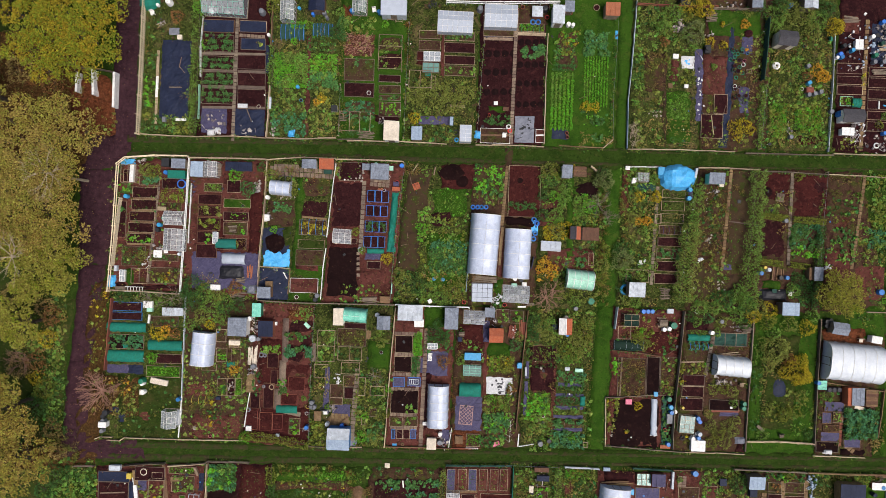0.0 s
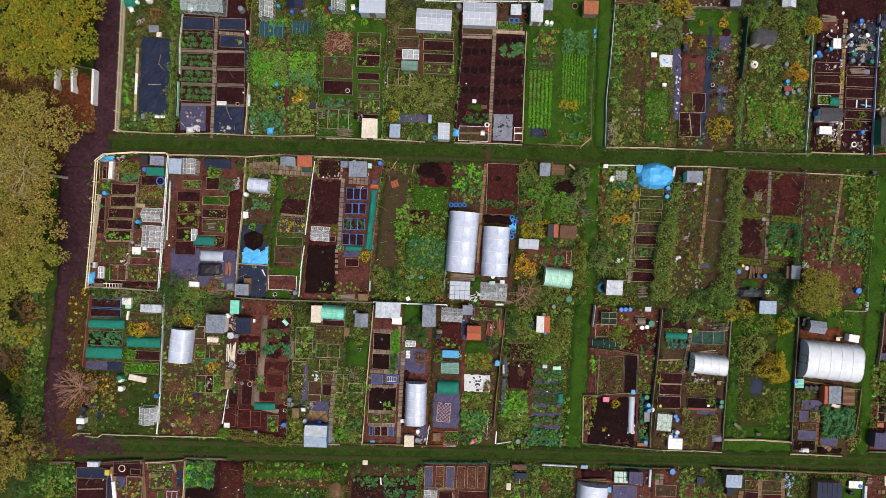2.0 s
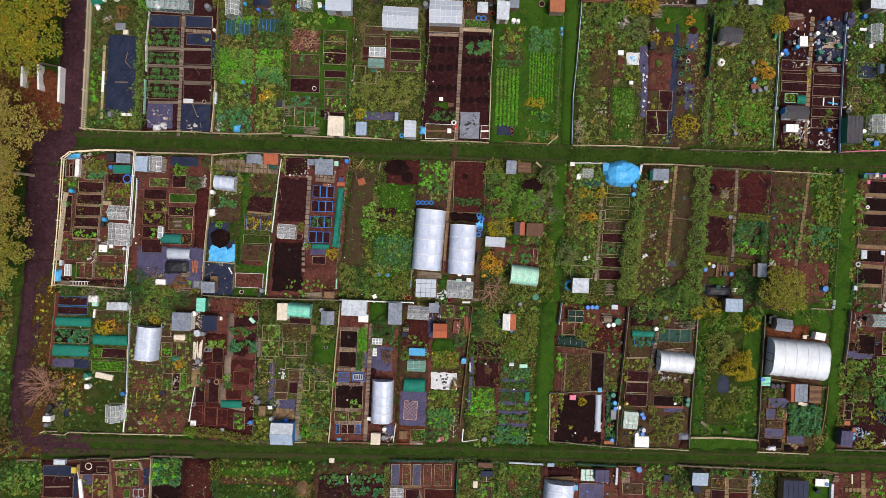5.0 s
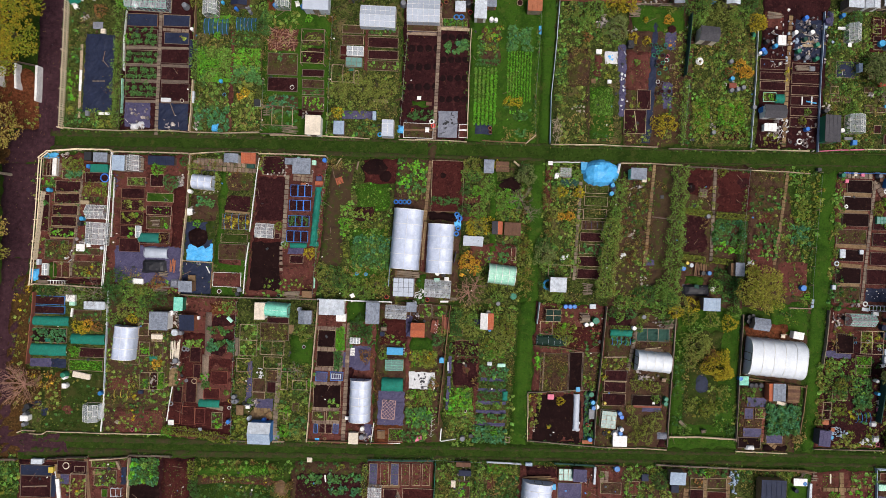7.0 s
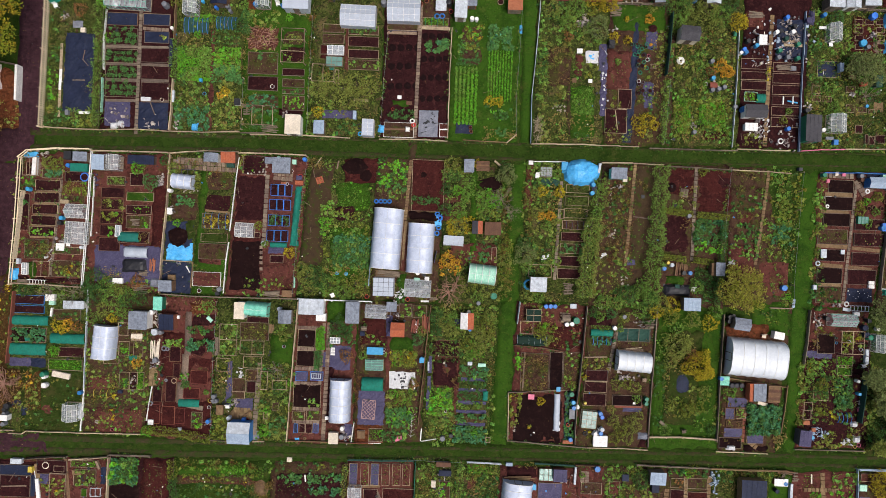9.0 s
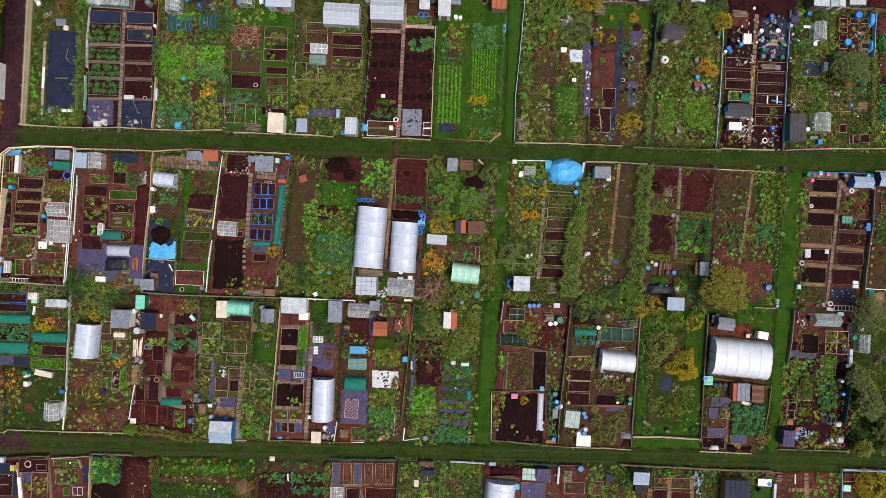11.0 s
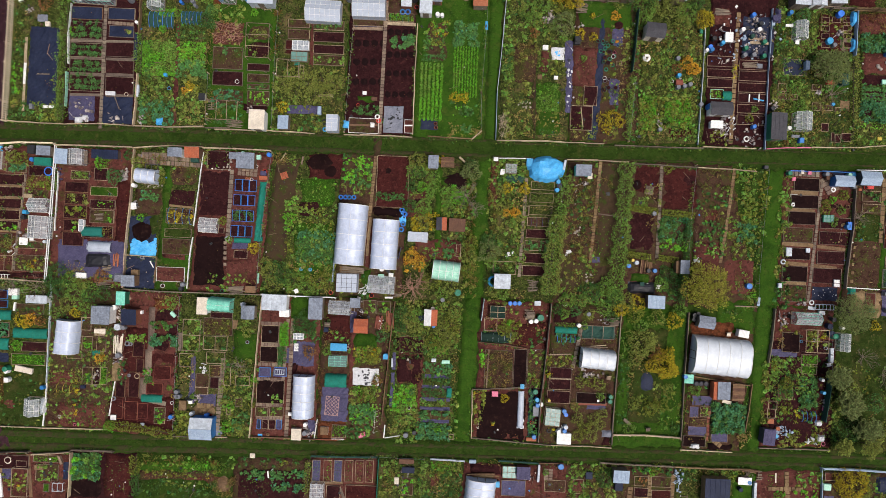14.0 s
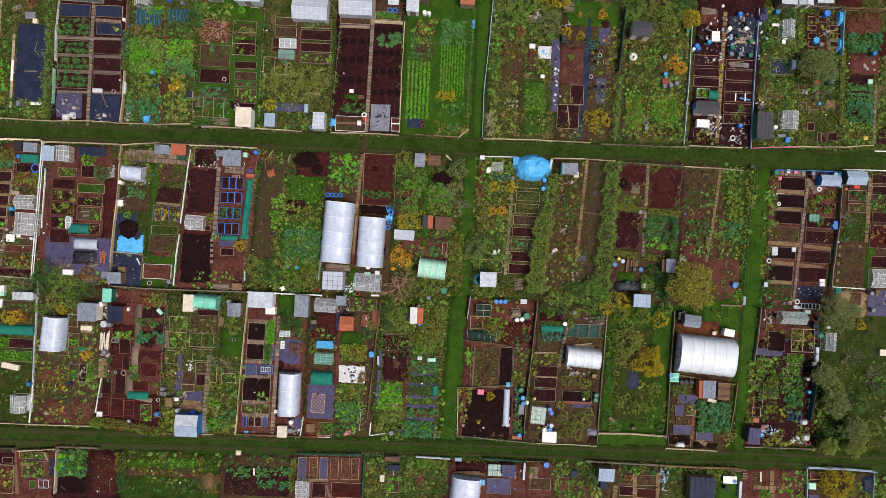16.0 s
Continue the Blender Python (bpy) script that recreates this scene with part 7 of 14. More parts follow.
crop("weedy", 26.56, 21.89, 1.33, 4.33, 2, dense=0.7)
bush(28.53, 26.32, 1.5, 1.6, "leaf_sage", label="broad dull green shrub", dense=1.3)
bush(24.48, 27.64, 1.1, 1.3, "leaf_green", dense=1.3)
brush(22.07, 14.16, 0.87, 2.53, 40, "pale_twigs", "dry pale stalks fallen beside a fence")
crop("dark", 22.24, 21.40, 1.20, 3.66, 2, dense=1)
crop("rust", 23.74, 23.2, 1.8, 2, 0, dense=1.2)
crop("leeks", 22.29, 21.82, 1.47, 3.33, 0, dense=0.6)
debris(27.05, 27.05, 1.73, 2, 0, 34, "mixed_debris")
stones(24.63, 16.69, 1.8, 0.93, 0, 16, 0.3)
crate(26.6, 23.55, 0.66, 0.53, 0, 0.3, "white_paint")
sheet(28.12, 22.94, 1.47, 1.47, 0, "white_sheet")
sheet(28.05, 23.01, 0.8, 0.8, 0, "blue_tarp", rag=0.1)
crate(27.98, 20.09, 0.47, 0.4, 0, 0.2, "white_paint")
crate(26.08, 20.1, 0.53, 0.53, 0, 0.2, "straw")
chair(27.16, 29.92, 0, "white_paint")
bush(25.26, 25.21, 0.6, 1, "leaf_rust")
bush(26.11, 28.59, 1.18, 1.8, "leaf_green")
bush(23.23, 28.24, 1.06, 1.4, "leaf_olive")
bush(24.97, 26.82, 0.93, 1.2, "leaf_green")
patch("ground_cover", "dry_soil", (26.09, 20.63), (27.02, 20.63), (27.02, 23.29), (26.09, 23.29), z=0.06)
sheet(29.39, 22.95, 0.93, 3.13, 0, "violet_sheet", rag=0.2)
sheet(29.6, 20.56, 0.8, 3.67, 0, "violet_sheet", rag=0.25)
sheet(29.6, 17.56, 0.73, 3, 0, "violet_sheet", rag=0.2)
debris(29.62, 20.06, 0.8, 6, 0, 16, "white_sheet", h=0.15, label="scraps of white plastic on dark sheeting")
sheet(33.2, 25.58, 0.6, 3.47, -3, "membrane", label="long dark blue membrane path")
sheet(33.08, 21.24, 0.87, 5.47, -3, "membrane", label="long dark blue membrane path")
sheet(32.73, 15.83, 1, 5.6, -4, "membrane", label="long dark blue membrane path")
patch("ground_cover", "lawn", (30.5, 26.19), (36.5, 26.19), (36.5, 29.33), (30.5, 29.33), z=0.06)
crop("turf", 33.5, 27.76, 6, 3.13, 0, dense=1)
patch("ground_cover", "dry_soil", (29.91, 19.12), (32.77, 19.12), (32.77, 23.78), (29.91, 23.78), z=0.06)
crop("dots", 31.35, 22.12, 2, 2, 0, dense=2)
bush(31.2, 22.49, 0.4, 0.6, "leaf_green")
bed(32.12, 18.14, 1.53, 2.27, 0, "soil", "pale_wood")
bed(31.17, 15.51, 2.53, 2.8, 0, "soil", "pale_wood")
planks(31.06, 16.77, 31.4, 14.45, 0.1, "pale_wood", z=0.15)
crop("mustard", 31.14, 18.28, 1.07, 2.33, 0, dense=1)
crop("wild", 31.43, 14.55, 3, 3.13, 0, dense=0.7)
bush(27.97, 29.75, 1.31, 2.2, "leaf_yellow")
bush(30.62, 25.37, 0.66, 0.7, "leaf_yellow")
bush(32.22, 25.03, 0.53, 0.7, "leaf_yellow")
bush(32.01, 27.54, 0.33, 0.7, "leaf_yellow")
bush(34.66, 27.63, 0.6, 0.7, "leaf_orange")
bush(34.94, 28.97, 0.66, 0.7, "leaf_olive")
pile(30.64, 28.5, 1.67, 1.47, 0, 9, h=0.4, label="heap of sawn logs and timber")
debris(30.55, 26.23, 0.93, 0.4, 0, 5, "mixed_debris")
barrel(30.2, 24.49, "black_plastic")
crate(30.28, 24.48, 0.66, 0.93, 0, 0.5, "black_plastic")
sheet(35.05, 25.24, 1.33, 2.13, 0, "violet_sheet")
pot(35.12, 26.52, "soil", 0.9)
patch("ground_cover", "bark_mulch", (34.74, 26.18), (35.67, 26.18), (35.67, 26.92), (34.74, 26.92), z=0.06)
crop("orange", 35.32, 24.98, 0.8, 0.8, 0, dense=0.6)
pot(32.72, 24.58, "green_plastic", 0.35)
pot(33.32, 24.6, "green_plastic", 0.4)
pot(33.73, 24.41, "green_plastic", 0.35)
pot(34.4, 24.3, "green_plastic", 0.35)
pot(33.43, 23.33, "green_plastic", 0.4)
pot(34.09, 23.36, "black_plastic", 0.5)
pot(34.69, 23.31, "pink_plastic", 0.4)
pot(34.58, 22.84, "white_paint", 0.45)
pot(33.58, 22.67, "black_plastic", 0.5)
pot(34, 22.09, "black_plastic", 0.55)
pot(33.47, 22.2, "green_plastic", 0.35)
pot(33.66, 20.28, "white_paint", 0.45)
pot(34.2, 20.17, "grey_plastic", 0.35)
pot(33.74, 19.95, "grey_plastic", 0.45)
pot(34.17, 19.17, "black_plastic", 0.5)
pot(35.03, 19.2, "black_plastic", 0.5)
pot(33.71, 18.89, "black_plastic", 0.5)
pot(35.06, 24.19, "sky_plastic", 0.3)
sheet(34.9, 18.73, 1.13, 3, 0, "violet_sheet", rag=0.2)
cage(35.29, 22.07, 0.53, 0.46, 0, 0.3, nx=1)
crop("gold", 34.97, 21.57, 1.2, 2, 0, dense=0.7)
crop("wild", 36.26, 21.78, 1.8, 9, 0, dense=0.8)
crop("weedy", 35.49, 19.85, 3.47, 13.47, 0, dense=0.5)
bush(33.66, 15.42, 0.86, 1, "leaf_yellow", label="yellowing autumn shrub", dense=0.7)
bush(34.84, 15.66, 0.93, 1, "leaf_yellow", label="yellowing autumn shrub", dense=0.7)
bush(35.66, 15.16, 0.66, 1, "leaf_yellow", label="yellowing autumn shrub", dense=0.7)
bush(34.22, 14.45, 0.66, 1, "leaf_yellow", label="yellowing autumn shrub", dense=0.7)
fence(37.1, 28.28, 36.9, 24.32, form="panel", h=1.3, mat="dark_net", label="tall dark green netting windbreak")
fence(36.9, 24.32, 36.68, 21.03, form="panel", h=1.3, mat="dark_net", label="tall dark green netting windbreak")
crop("dark", 37.15, 21.31, 0.87, 16, 0, dense=1)
hedge(36.85, 20.45, 36.63, 13.04, 0.53, 1, "leaf_green", dense=0.7, loose=0.3)
shed(39, 25.64, 2.21, 1.69, -4, h=2.3, roof="dark_felt", wall="cream_roof", form="apex_x", label="cream-walled garden shed with dark panelled roof")
bush(38.16, 28.66, 1.45, 1.8, "leaf_green")
bush(39.62, 29.05, 1.32, 1.7, "leaf_olive")
bush(41.25, 28.76, 1.45, 1.8, "leaf_olive")
bush(42.98, 28.2, 1.32, 1.6, "leaf_green")
bush(42.46, 26.92, 1.06, 1.3, "leaf_olive")
bush(37.79, 27.4, 0.92, 1.4, "leaf_green")
bush(43.8, 29.46, 1.18, 2, "leaf_dark")
bush(35.9, 29.66, 0.99, 2, "leaf_dark")
bush(44.91, 27.49, 1.12, 2.2, "leaf_yellow")
ring(38.53, 22.89, 0.7, "white_paint", 0.13, label="white painted tyre planter", name="tyre_planter")
crop("wild", 41.46, 19.05, 7.33, 11.47, 0, dense=0.8)
crop("weedy", 41.42, 20.05, 7.33, 13.47, 0, dense=0.5)
crop("dark", 40.66, 23.09, 2, 2, 0, dense=1)
crop("rust", 43.25, 25.35, 3.33, 2.33, 0, dense=1)
crop("straw", 40.16, 25.08, 1.8, 1.33, 0, dense=1)
bush(43.17, 22.33, 0.86, 1.2, "leaf_orange")
bush(44.12, 21.7, 0.79, 1.2, "leaf_orange")
bush(42, 21.63, 0.66, 1.2, "leaf_rust")
chair(44.69, 26.16, 90, "green_plastic", label="green plastic garden chair")
pot(41.75, 25.27, "green_plastic", 0.35)
barrel(42.07, 22.84, "grey_plastic")
barrel(42.26, 20.87, "sky_plastic", d=0.5)
barrel(42.24, 19.48, "grey_plastic")
barrel(42.97, 19.64, "grey_plastic")
barrel(43.62, 19.86, "grey_plastic")
crate(42.35, 20.05, 0.86, 0.6, 0, 0.6, "red_wood")
pot(41.58, 20.21, "white_paint", 0.4)
debris(42.36, 19.98, 1.47, 1, 0, 8, "mixed_debris")
crop("mustard", 39.36, 15.88, 2.67, 3.67, 0, dense=1.4)
crop("manure", 42.37, 16.58, 3, 2.47, 0, dense=1.3)
patch("ground_cover", "red_soil", (41.41, 14.02), (43.81, 14.02), (43.81, 14.69), (41.41, 14.69), z=0.06)
debris(40.25, 15.34, 0.93, 1.2, 0, 10, "mixed_debris")
barrel(40.3, 14.47, "grey_plastic", d=0.5)
fence(37.22, 20.52, 36.74, 12.95, form="wire", h=0.8)
fence(21.38, 12.4, 27.23, 12.53, form="plank", h=0.45)
fence(27.23, 12.53, 33.88, 12.49, form="plank", h=0.45)
fence(35.21, 12.4, 41.85, 12.42, form="plank", h=0.45, mat="grey_wood")
fence(41.85, 12.42, 45.5, 12.47, form="plank", h=0.45, mat="grey_wood")

crop("manure", 39.04, 16.98, 1.73, 3.06, 2, dense=1.6)
crop("mustard", 42.87, 16.66, 2.32, 3.99, 2, dense=1.8)
crop("manure", 42.88, 16.46, 2.32, 3.32, 2, dense=0.8)
patch("ground_cover", "red_soil", (41.83, 13.56), (44.42, 13.67), (44.38, 14.66), (41.79, 14.56), z=0.07)
crop("dark", 41.26, 19.72, 0.40, 12.62, 2, dense=1.6)

# upper row: plot crowded with barrels and framed beds
fence(45.15, 26.7, 45.08, 20.74, form="panel", h=0.5, mat="pale_roof", label="pale blue-grey sheet fence")
fence(45.08, 20.74, 44.81, 12.93, form="panel", h=0.5, mat="pale_roof", label="pale blue-grey sheet fence")
patch("ground_cover", "dry_soil", (46.03, 26.98), (48.16, 26.98), (48.16, 28.98), (46.03, 28.98), z=0.06)
pile(47.15, 28.58, 2, 0.8, 0, 6)
debris(47.75, 25.33, 1.67, 2, 0, 26, "mixed_debris")
shed(47.89, 25.53, 0.93, 1.19, 0, h=0.8, roof="white_paint", wall="white_paint", form="flat_", label="white framed low storage hutch")
barrel(45.78, 24.35, "blue_plastic")
barrel(45.99, 24.03, "blue_plastic", d=0.5)
barrel(47.21, 24.86, "sky_plastic", d=0.5)
barrel(46.21, 25.35, "black_plastic")
barrel(45.4, 23.94, "white_paint", d=0.4)
bed(47.17, 22.84, 3, 1.2, 0, "soil", "pale_wood")
bed(47.21, 21.44, 3, 0.93, 0, "soil", "pale_wood")
bed(47.25, 20.28, 3, 1, 0, "soil", "pale_wood")
debris(47.51, 22.72, 1.67, 0.8, 0, 8, "mixed_debris")
bed(46.93, 18.97, 1.47, 1.07, 0, "weedy_soil", "green_cover")
crop("greens", 46.93, 18.97, 1.27, 0.87, 0, z=0.14)
net_tunnel(48.09, 18.83, 1.06, 1.06, 0, h=0.5, hoops=3)
shed(47.04, 17.02, 2.55, 1.5, 0, h=1.9, roof="dark_felt", wall="white_paint", form="apex_x", label="small white-trimmed shed with dark felt roof and pale ridge")
barrel(46.01, 17.36, "blue_plastic", d=0.8, h=1)
barrel(44.95, 17.59, "grey_plastic")
debris(47.83, 14.99, 1.8, 2.4, 0, 26, "mixed_debris")
shed(46.8, 15.28, 1.45, 0.92, 0, h=1, roof="white_paint", wall="white_paint", form="flat_", label="white topped low storage box")
crop("weedy", 47.3, 13.88, 3.33, 1.53, 0, dense=1)
slabs(49.14, 28.71, 48.79, 13.16, 26, 0.5, mat="straw", label="straw-coloured gritty path")
crop("gold", 48.92, 21.37, 0.53, 2, 0, dense=1.5)
fence(45.52, 12.68, 48.51, 12.64, form="plank", h=0.4)
fence(48.51, 12.64, 51.7, 12.68, form="plank", h=0.4)
sheet(51.53, 25.89, 3.67, 4.67, 0, "membrane")
debris(50.95, 27.7, 2, 1.67, 0, 20, "mixed_debris")
debris(51.52, 26.06, 2.33, 1.67, 0, 24, "mixed_debris")
debris(51.24, 24.22, 2.4, 2, 0, 22, "mixed_debris")
barrel(50.67, 28.29, "blue_plastic")
barrel(51.41, 26.61, "white_paint")
barrel(49.5, 26.52, "white_paint")
barrel(51.57, 27.27, "black_plastic")
barrel(49.96, 26.67, "black_plastic")
barrel(50.88, 23.62, "grey_plastic")
barrel(52.07, 23.54, "green_plastic")
barrel(49.83, 23.57, "grey_plastic")
barrel(49.93, 24.37, "green_plastic")
barrel(50.65, 25.78, "dark_net")
barrel(52.06, 25.19, "green_plastic")
planks(50.53, 25.18, 52.72, 25.15, 0.3, "pale_wood", z=0.2)
planks(50.37, 25.64, 52.37, 25.6, 0.3, "pale_wood", z=0.2)
bed(51.18, 22.55, 3.47, 1.07, 0, "soil", "pale_wood")
bed(51.17, 21.25, 3.47, 1.13, 0, "soil", "pale_wood")
bed(51.16, 19.89, 3.47, 1.07, 0, "soil", "pale_wood")
bed(51.15, 18.65, 3.47, 1, 0, "soil", "pale_wood")
bed(51.14, 17.39, 3.47, 1, 0, "soil", "pale_wood")
crop("dots", 51.14, 17.39, 3.27, 0.8, 0, z=0.14)
bed(51.14, 16.09, 3.47, 1.07, 0, "soil", "pale_wood")
pile(50.68, 22.53, 2.07, 0.67, 0, 5)
crate(51.72, 22.43, 0.66, 0.53, 0, 0.3, "grey_plastic")
planks(50.73, 19.13, 50.71, 18.2, 0.12, "white_paint", z=0.2)
planks(51.86, 19.19, 51.84, 18.25, 0.12, "white_paint", z=0.2)
planks(51.22, 18.62, 52.43, 18.41, 0.15, "sky_plastic", z=0.2)
bush(51.39, 17.36, 0.46, 0.6, "leaf_green")
bush(50.82, 16.27, 0.53, 0.7, "leaf_lime")
barrel(51.26, 15.27, "blue_plastic", d=0.5)
debris(51.22, 14.13, 3.33, 2.2, 0, 18, "mixed_debris")
ring(50.64, 13.87, 0.6, "white_paint")
fence(52.93, 29.17, 52.77, 24.03, form="panel", h=0.5, mat="blue_roof", label="pale blue-grey corrugated sheet fence")
fence(52.77, 24.03, 52.68, 18.76, form="panel", h=0.5, mat="blue_roof", label="pale blue-grey corrugated sheet fence")
fence(52.68, 18.76, 52.69, 12.7, form="panel", h=0.5, mat="blue_roof", label="pale blue-grey corrugated sheet fence")

debris(48.20, 25.88, 2.99, 4.65, 5, 12, "white_paint", h=0.25, label="white tubs, bottles and bags strewn about")
debris(50.03, 25.89, 6.65, 4.79, 5, 34, "blue_roof", h=0.25, label="pale blue crates and buckets strewn about")
debris(51.69, 25.97, 3.32, 4.79, 5, 30, "black_plastic", h=0.25, label="black pots and trays strewn about")
debris(51.69, 25.97, 3.32, 4.79, 5, 24, "mixed_debris", h=0.25, label="mixed tools, pots and scraps strewn about")
debris(48.13, 14.92, 2.53, 2.99, 5, 18, "white_sheet", h=0.25, label="white trays and pots round a shed")
debris(48.13, 14.92, 2.53, 2.99, 5, 16, "grey_wood", h=0.25, label="short timber offcuts round a shed")
debris(51.34, 15.23, 2.99, 3.99, 5, 20, "mixed_debris", h=0.25, label="pots and scraps about a plot")

# upper row: far plots
greenhouse(56.1, 26.62, 1.38, 1.97, 0, h=1.9, ridge="y")
bench(54.93, 27.26, 0.86, 0.33, 0, mat="white_paint", h=0.5, label="white garden bench", name="bench")
barrel(53.25, 28.01, "violet_sheet", d=0.8)
sheet(53.77, 28.52, 0.67, 1.73, 0, "violet_sheet", cover_h=0.4)
barrel(55, 28.74, "blue_plastic")
bed(56.01, 22.5, 2.73, 1.87, 0, "membrane", "pale_wood")
debris(55.47, 21.85, 0.53, 0.47, 0, 4, "white_sheet", h=0.1, label="white scraps")
crate(57.13, 22.64, 0.46, 0.99, 0, 0.8, "blue_roof")
chair(55.98, 25.36, 0, "white_paint")
crop("wild", 56.39, 21.29, 5.67, 16.33, 0, dense=0.7)
crop("weedy", 58.72, 21.39, 10.33, 16.33, 0, dense=0.7)
bush(56.52, 28.52, 0.92, 1.3, "leaf_blue")
patch("ground_cover", "red_soil", (58.64, 24.64), (62.64, 24.64), (62.64, 28.77), (58.64, 28.77), z=0.06)
bed(59.31, 28.21, 0.93, 0.6, 0, "soil", "pale_wood")
bed(59.35, 27.21, 0.93, 0.6, 0, "soil", "pale_wood")
bed(59.4, 26.28, 0.93, 0.6, 0, "soil", "pale_wood")
bed(59.44, 25.29, 0.93, 0.6, 0, "soil", "pale_wood")
bed(60.57, 28.27, 0.93, 0.6, 0, "soil", "pale_wood")
bed(61.83, 28.32, 0.93, 0.6, 0, "soil", "pale_wood")
bed(61.88, 27.33, 0.93, 0.6, 0, "soil", "pale_wood")
bed(61.92, 26.4, 0.93, 0.6, 0, "soil", "pale_wood")
bed(61.97, 25.4, 0.93, 0.6, 0, "soil", "pale_wood")
barrel(60.79, 28.81, "blue_plastic", d=0.8)
sheet(62.56, 28.52, 0.67, 1.47, 0, "blue_tarp", cover_h=0.6, name="draped_tarp")
sheet(62.76, 25.4, 0.8, 1.6, 0, "blue_tarp", cover_h=0.5, name="draped_tarp")
barrel(59.75, 25.67, "sky_plastic", d=0.8, h=0.6)
debris(60.98, 26.62, 1.07, 0.73, 0, 10, "mixed_debris")
barrel(60.23, 25.16, "grey_plastic", d=0.5)
patch("paved_patch", "paving", (61.03, 24.82), (62.36, 24.82), (62.36, 26.15), (61.03, 26.15), z=0.07, label="pinkish gravel patch")
tree(59.28, 22.25, 2.46, 3.2, "leaf_sage", "small dense dark green tree", lobes=9, leafsize=0.8)
crate(60.04, 20.83, 0.8, 0.4, 0, 0.5, "red_plastic", label="bright red plastic storage box")
crate(61.5, 21.14, 0.73, 1.32, 0, 0.9, "dark_net", label="dark green plastic storage bin")
bare_tree(60.2, 19.39, 1.73, 1.8)
patch("ground_cover", "lawn", (59.56, 20), (62.56, 20), (62.56, 22.13), (59.56, 22.13), z=0.06)
sheet(62.02, 18.28, 1.07, 1.13, 0, "straw")
bench(58.52, 21.61, 0.66, 0.46, 0, mat="straw")
bed(54.55, 20.07, 0.93, 0.87, 0, "weedy_soil", "pale_wood")
crop("dots", 54.55, 20.07, 0.73, 0.67, 0, z=0.14)
bed(54.66, 19.05, 0.93, 0.67, 0, "weedy_soil", "pale_wood")
crop("dots", 54.66, 19.05, 0.73, 0.47, 0, z=0.14)
bed(55.9, 19, 1, 0.6, 0, "weedy_soil", "pale_wood")
crop("dots", 55.9, 19, 0.8, 0.4, 0, z=0.14)
bed(58.61, 20.22, 1.07, 0.67, 0, "weedy_soil", "pale_wood")
crop("dots", 58.61, 20.22, 0.87, 0.47, 0, z=0.14)
bed(58.64, 17.99, 0.93, 0.87, 0, "weedy_soil", "pale_wood")
crop("dots", 58.64, 17.99, 0.73, 0.67, 0, z=0.14)
bed(60.11, 17.93, 0.93, 0.6, 0, "weedy_soil", "pale_wood")
crop("dots", 60.11, 17.93, 0.73, 0.4, 0, z=0.14)
bed(61.18, 17.74, 0.67, 0.53, 0, "weedy_soil", "pale_wood")
crop("dots", 61.18, 17.74, 0.47, 0.33, 0, z=0.14)
bush(56.03, 19.98, 0.86, 0.9, "leaf_green")
bush(56.59, 17.83, 0.93, 0.9, "leaf_green")
debris(58.83, 19.7, 0.67, 0.67, 0, 8, "mixed_debris")
barrel(60.54, 18.33, "sky_plastic", d=0.4, h=0.4)
crop("rust", 54.61, 17.98, 0.87, 0.8, 0)
shed(53.63, 15.24, 1.89, 3.13, 0, h=1.9, roof="dark_felt", wall="green_plastic", form="pent_w", label="dark roofed green sided shed")
greenhouse(56.74, 16.02, 1.77, 2.1, 0, h=2, ridge="y")
barrel(53.33, 17.47, "black_plastic")
debris(53.62, 17.9, 1.13, 1.13, 0, 14, "mixed_debris")
crop("rust", 55.1, 13.71, 0.93, 0.73, 0, dense=1.5)
crate(56.92, 13.91, 0.53, 0.6, 0, 0.5, "blue_plastic")
crate(56.26, 14.38, 0.93, 0.33, 0, 0.3, "grey_plastic")
barrel(53.38, 14.97, "white_paint")
barrel(55.34, 15.26, "white_paint", d=0.5)
bed(60.7, 14.43, 0.33, 1.13, 0, "soil", "pale_wood")
bed(61.33, 14.35, 0.67, 0.93, 0, "soil", "pale_wood")
bed(62.32, 14.53, 1.07, 0.93, 0, "soil", "pale_wood")
bed(59.75, 15.61, 0.8, 0.93, 0, "soil", "pale_wood")
fence(62.74, 29.22, 62.73, 26.46, form="panel", h=0.8, mat="blue_roof", label="pale blue sheet fence")
fence(62.73, 26.46, 62.71, 24.08, form="panel", h=0.8, mat="blue_roof", label="pale blue sheet fence")
fence(56.17, 29.66, 59.82, 29.42, form="rail", h=1, mat="grey_wood")
fence(59.82, 29.42, 62.46, 29.41, form="rail", h=1, mat="grey_wood")
fence(62.3, 29.31, 67.56, 29.35, form="board", h=1.4, mat="straw", label="straw-coloured close-boarded fence")
fence(52.96, 12.74, 58.12, 13.1, form="plank", h=0.4, mat="pink_plastic", label="low pink painted edging board")
fence(58.25, 13.11, 63.42, 13.28, form="plank", h=0.4)
fence(63.42, 13.28, 67.12, 13.71, form="plank", h=0.4)
fence(67.37, 13.05, 72.01, 12.99, form="plank", h=0.25, mat="white_paint")
patch("ground_cover", "dry_soil", (63.44, 26.86), (67.57, 26.86), (67.57, 29.26), (63.44, 29.26), z=0.06)
crop("straw", 65.57, 28.13, 4, 2.27, 0, dense=1)
crop("kale", 65.55, 25.73, 3.73, 2, 0, dense=1.6)
crop("cabbage", 65.55, 25.73, 3.73, 2, 0, dense=0.6)
patch("ground_cover", "dry_soil", (63.79, 22.2), (67.52, 22.2), (67.52, 24.54), (63.79, 24.54), z=0.06)
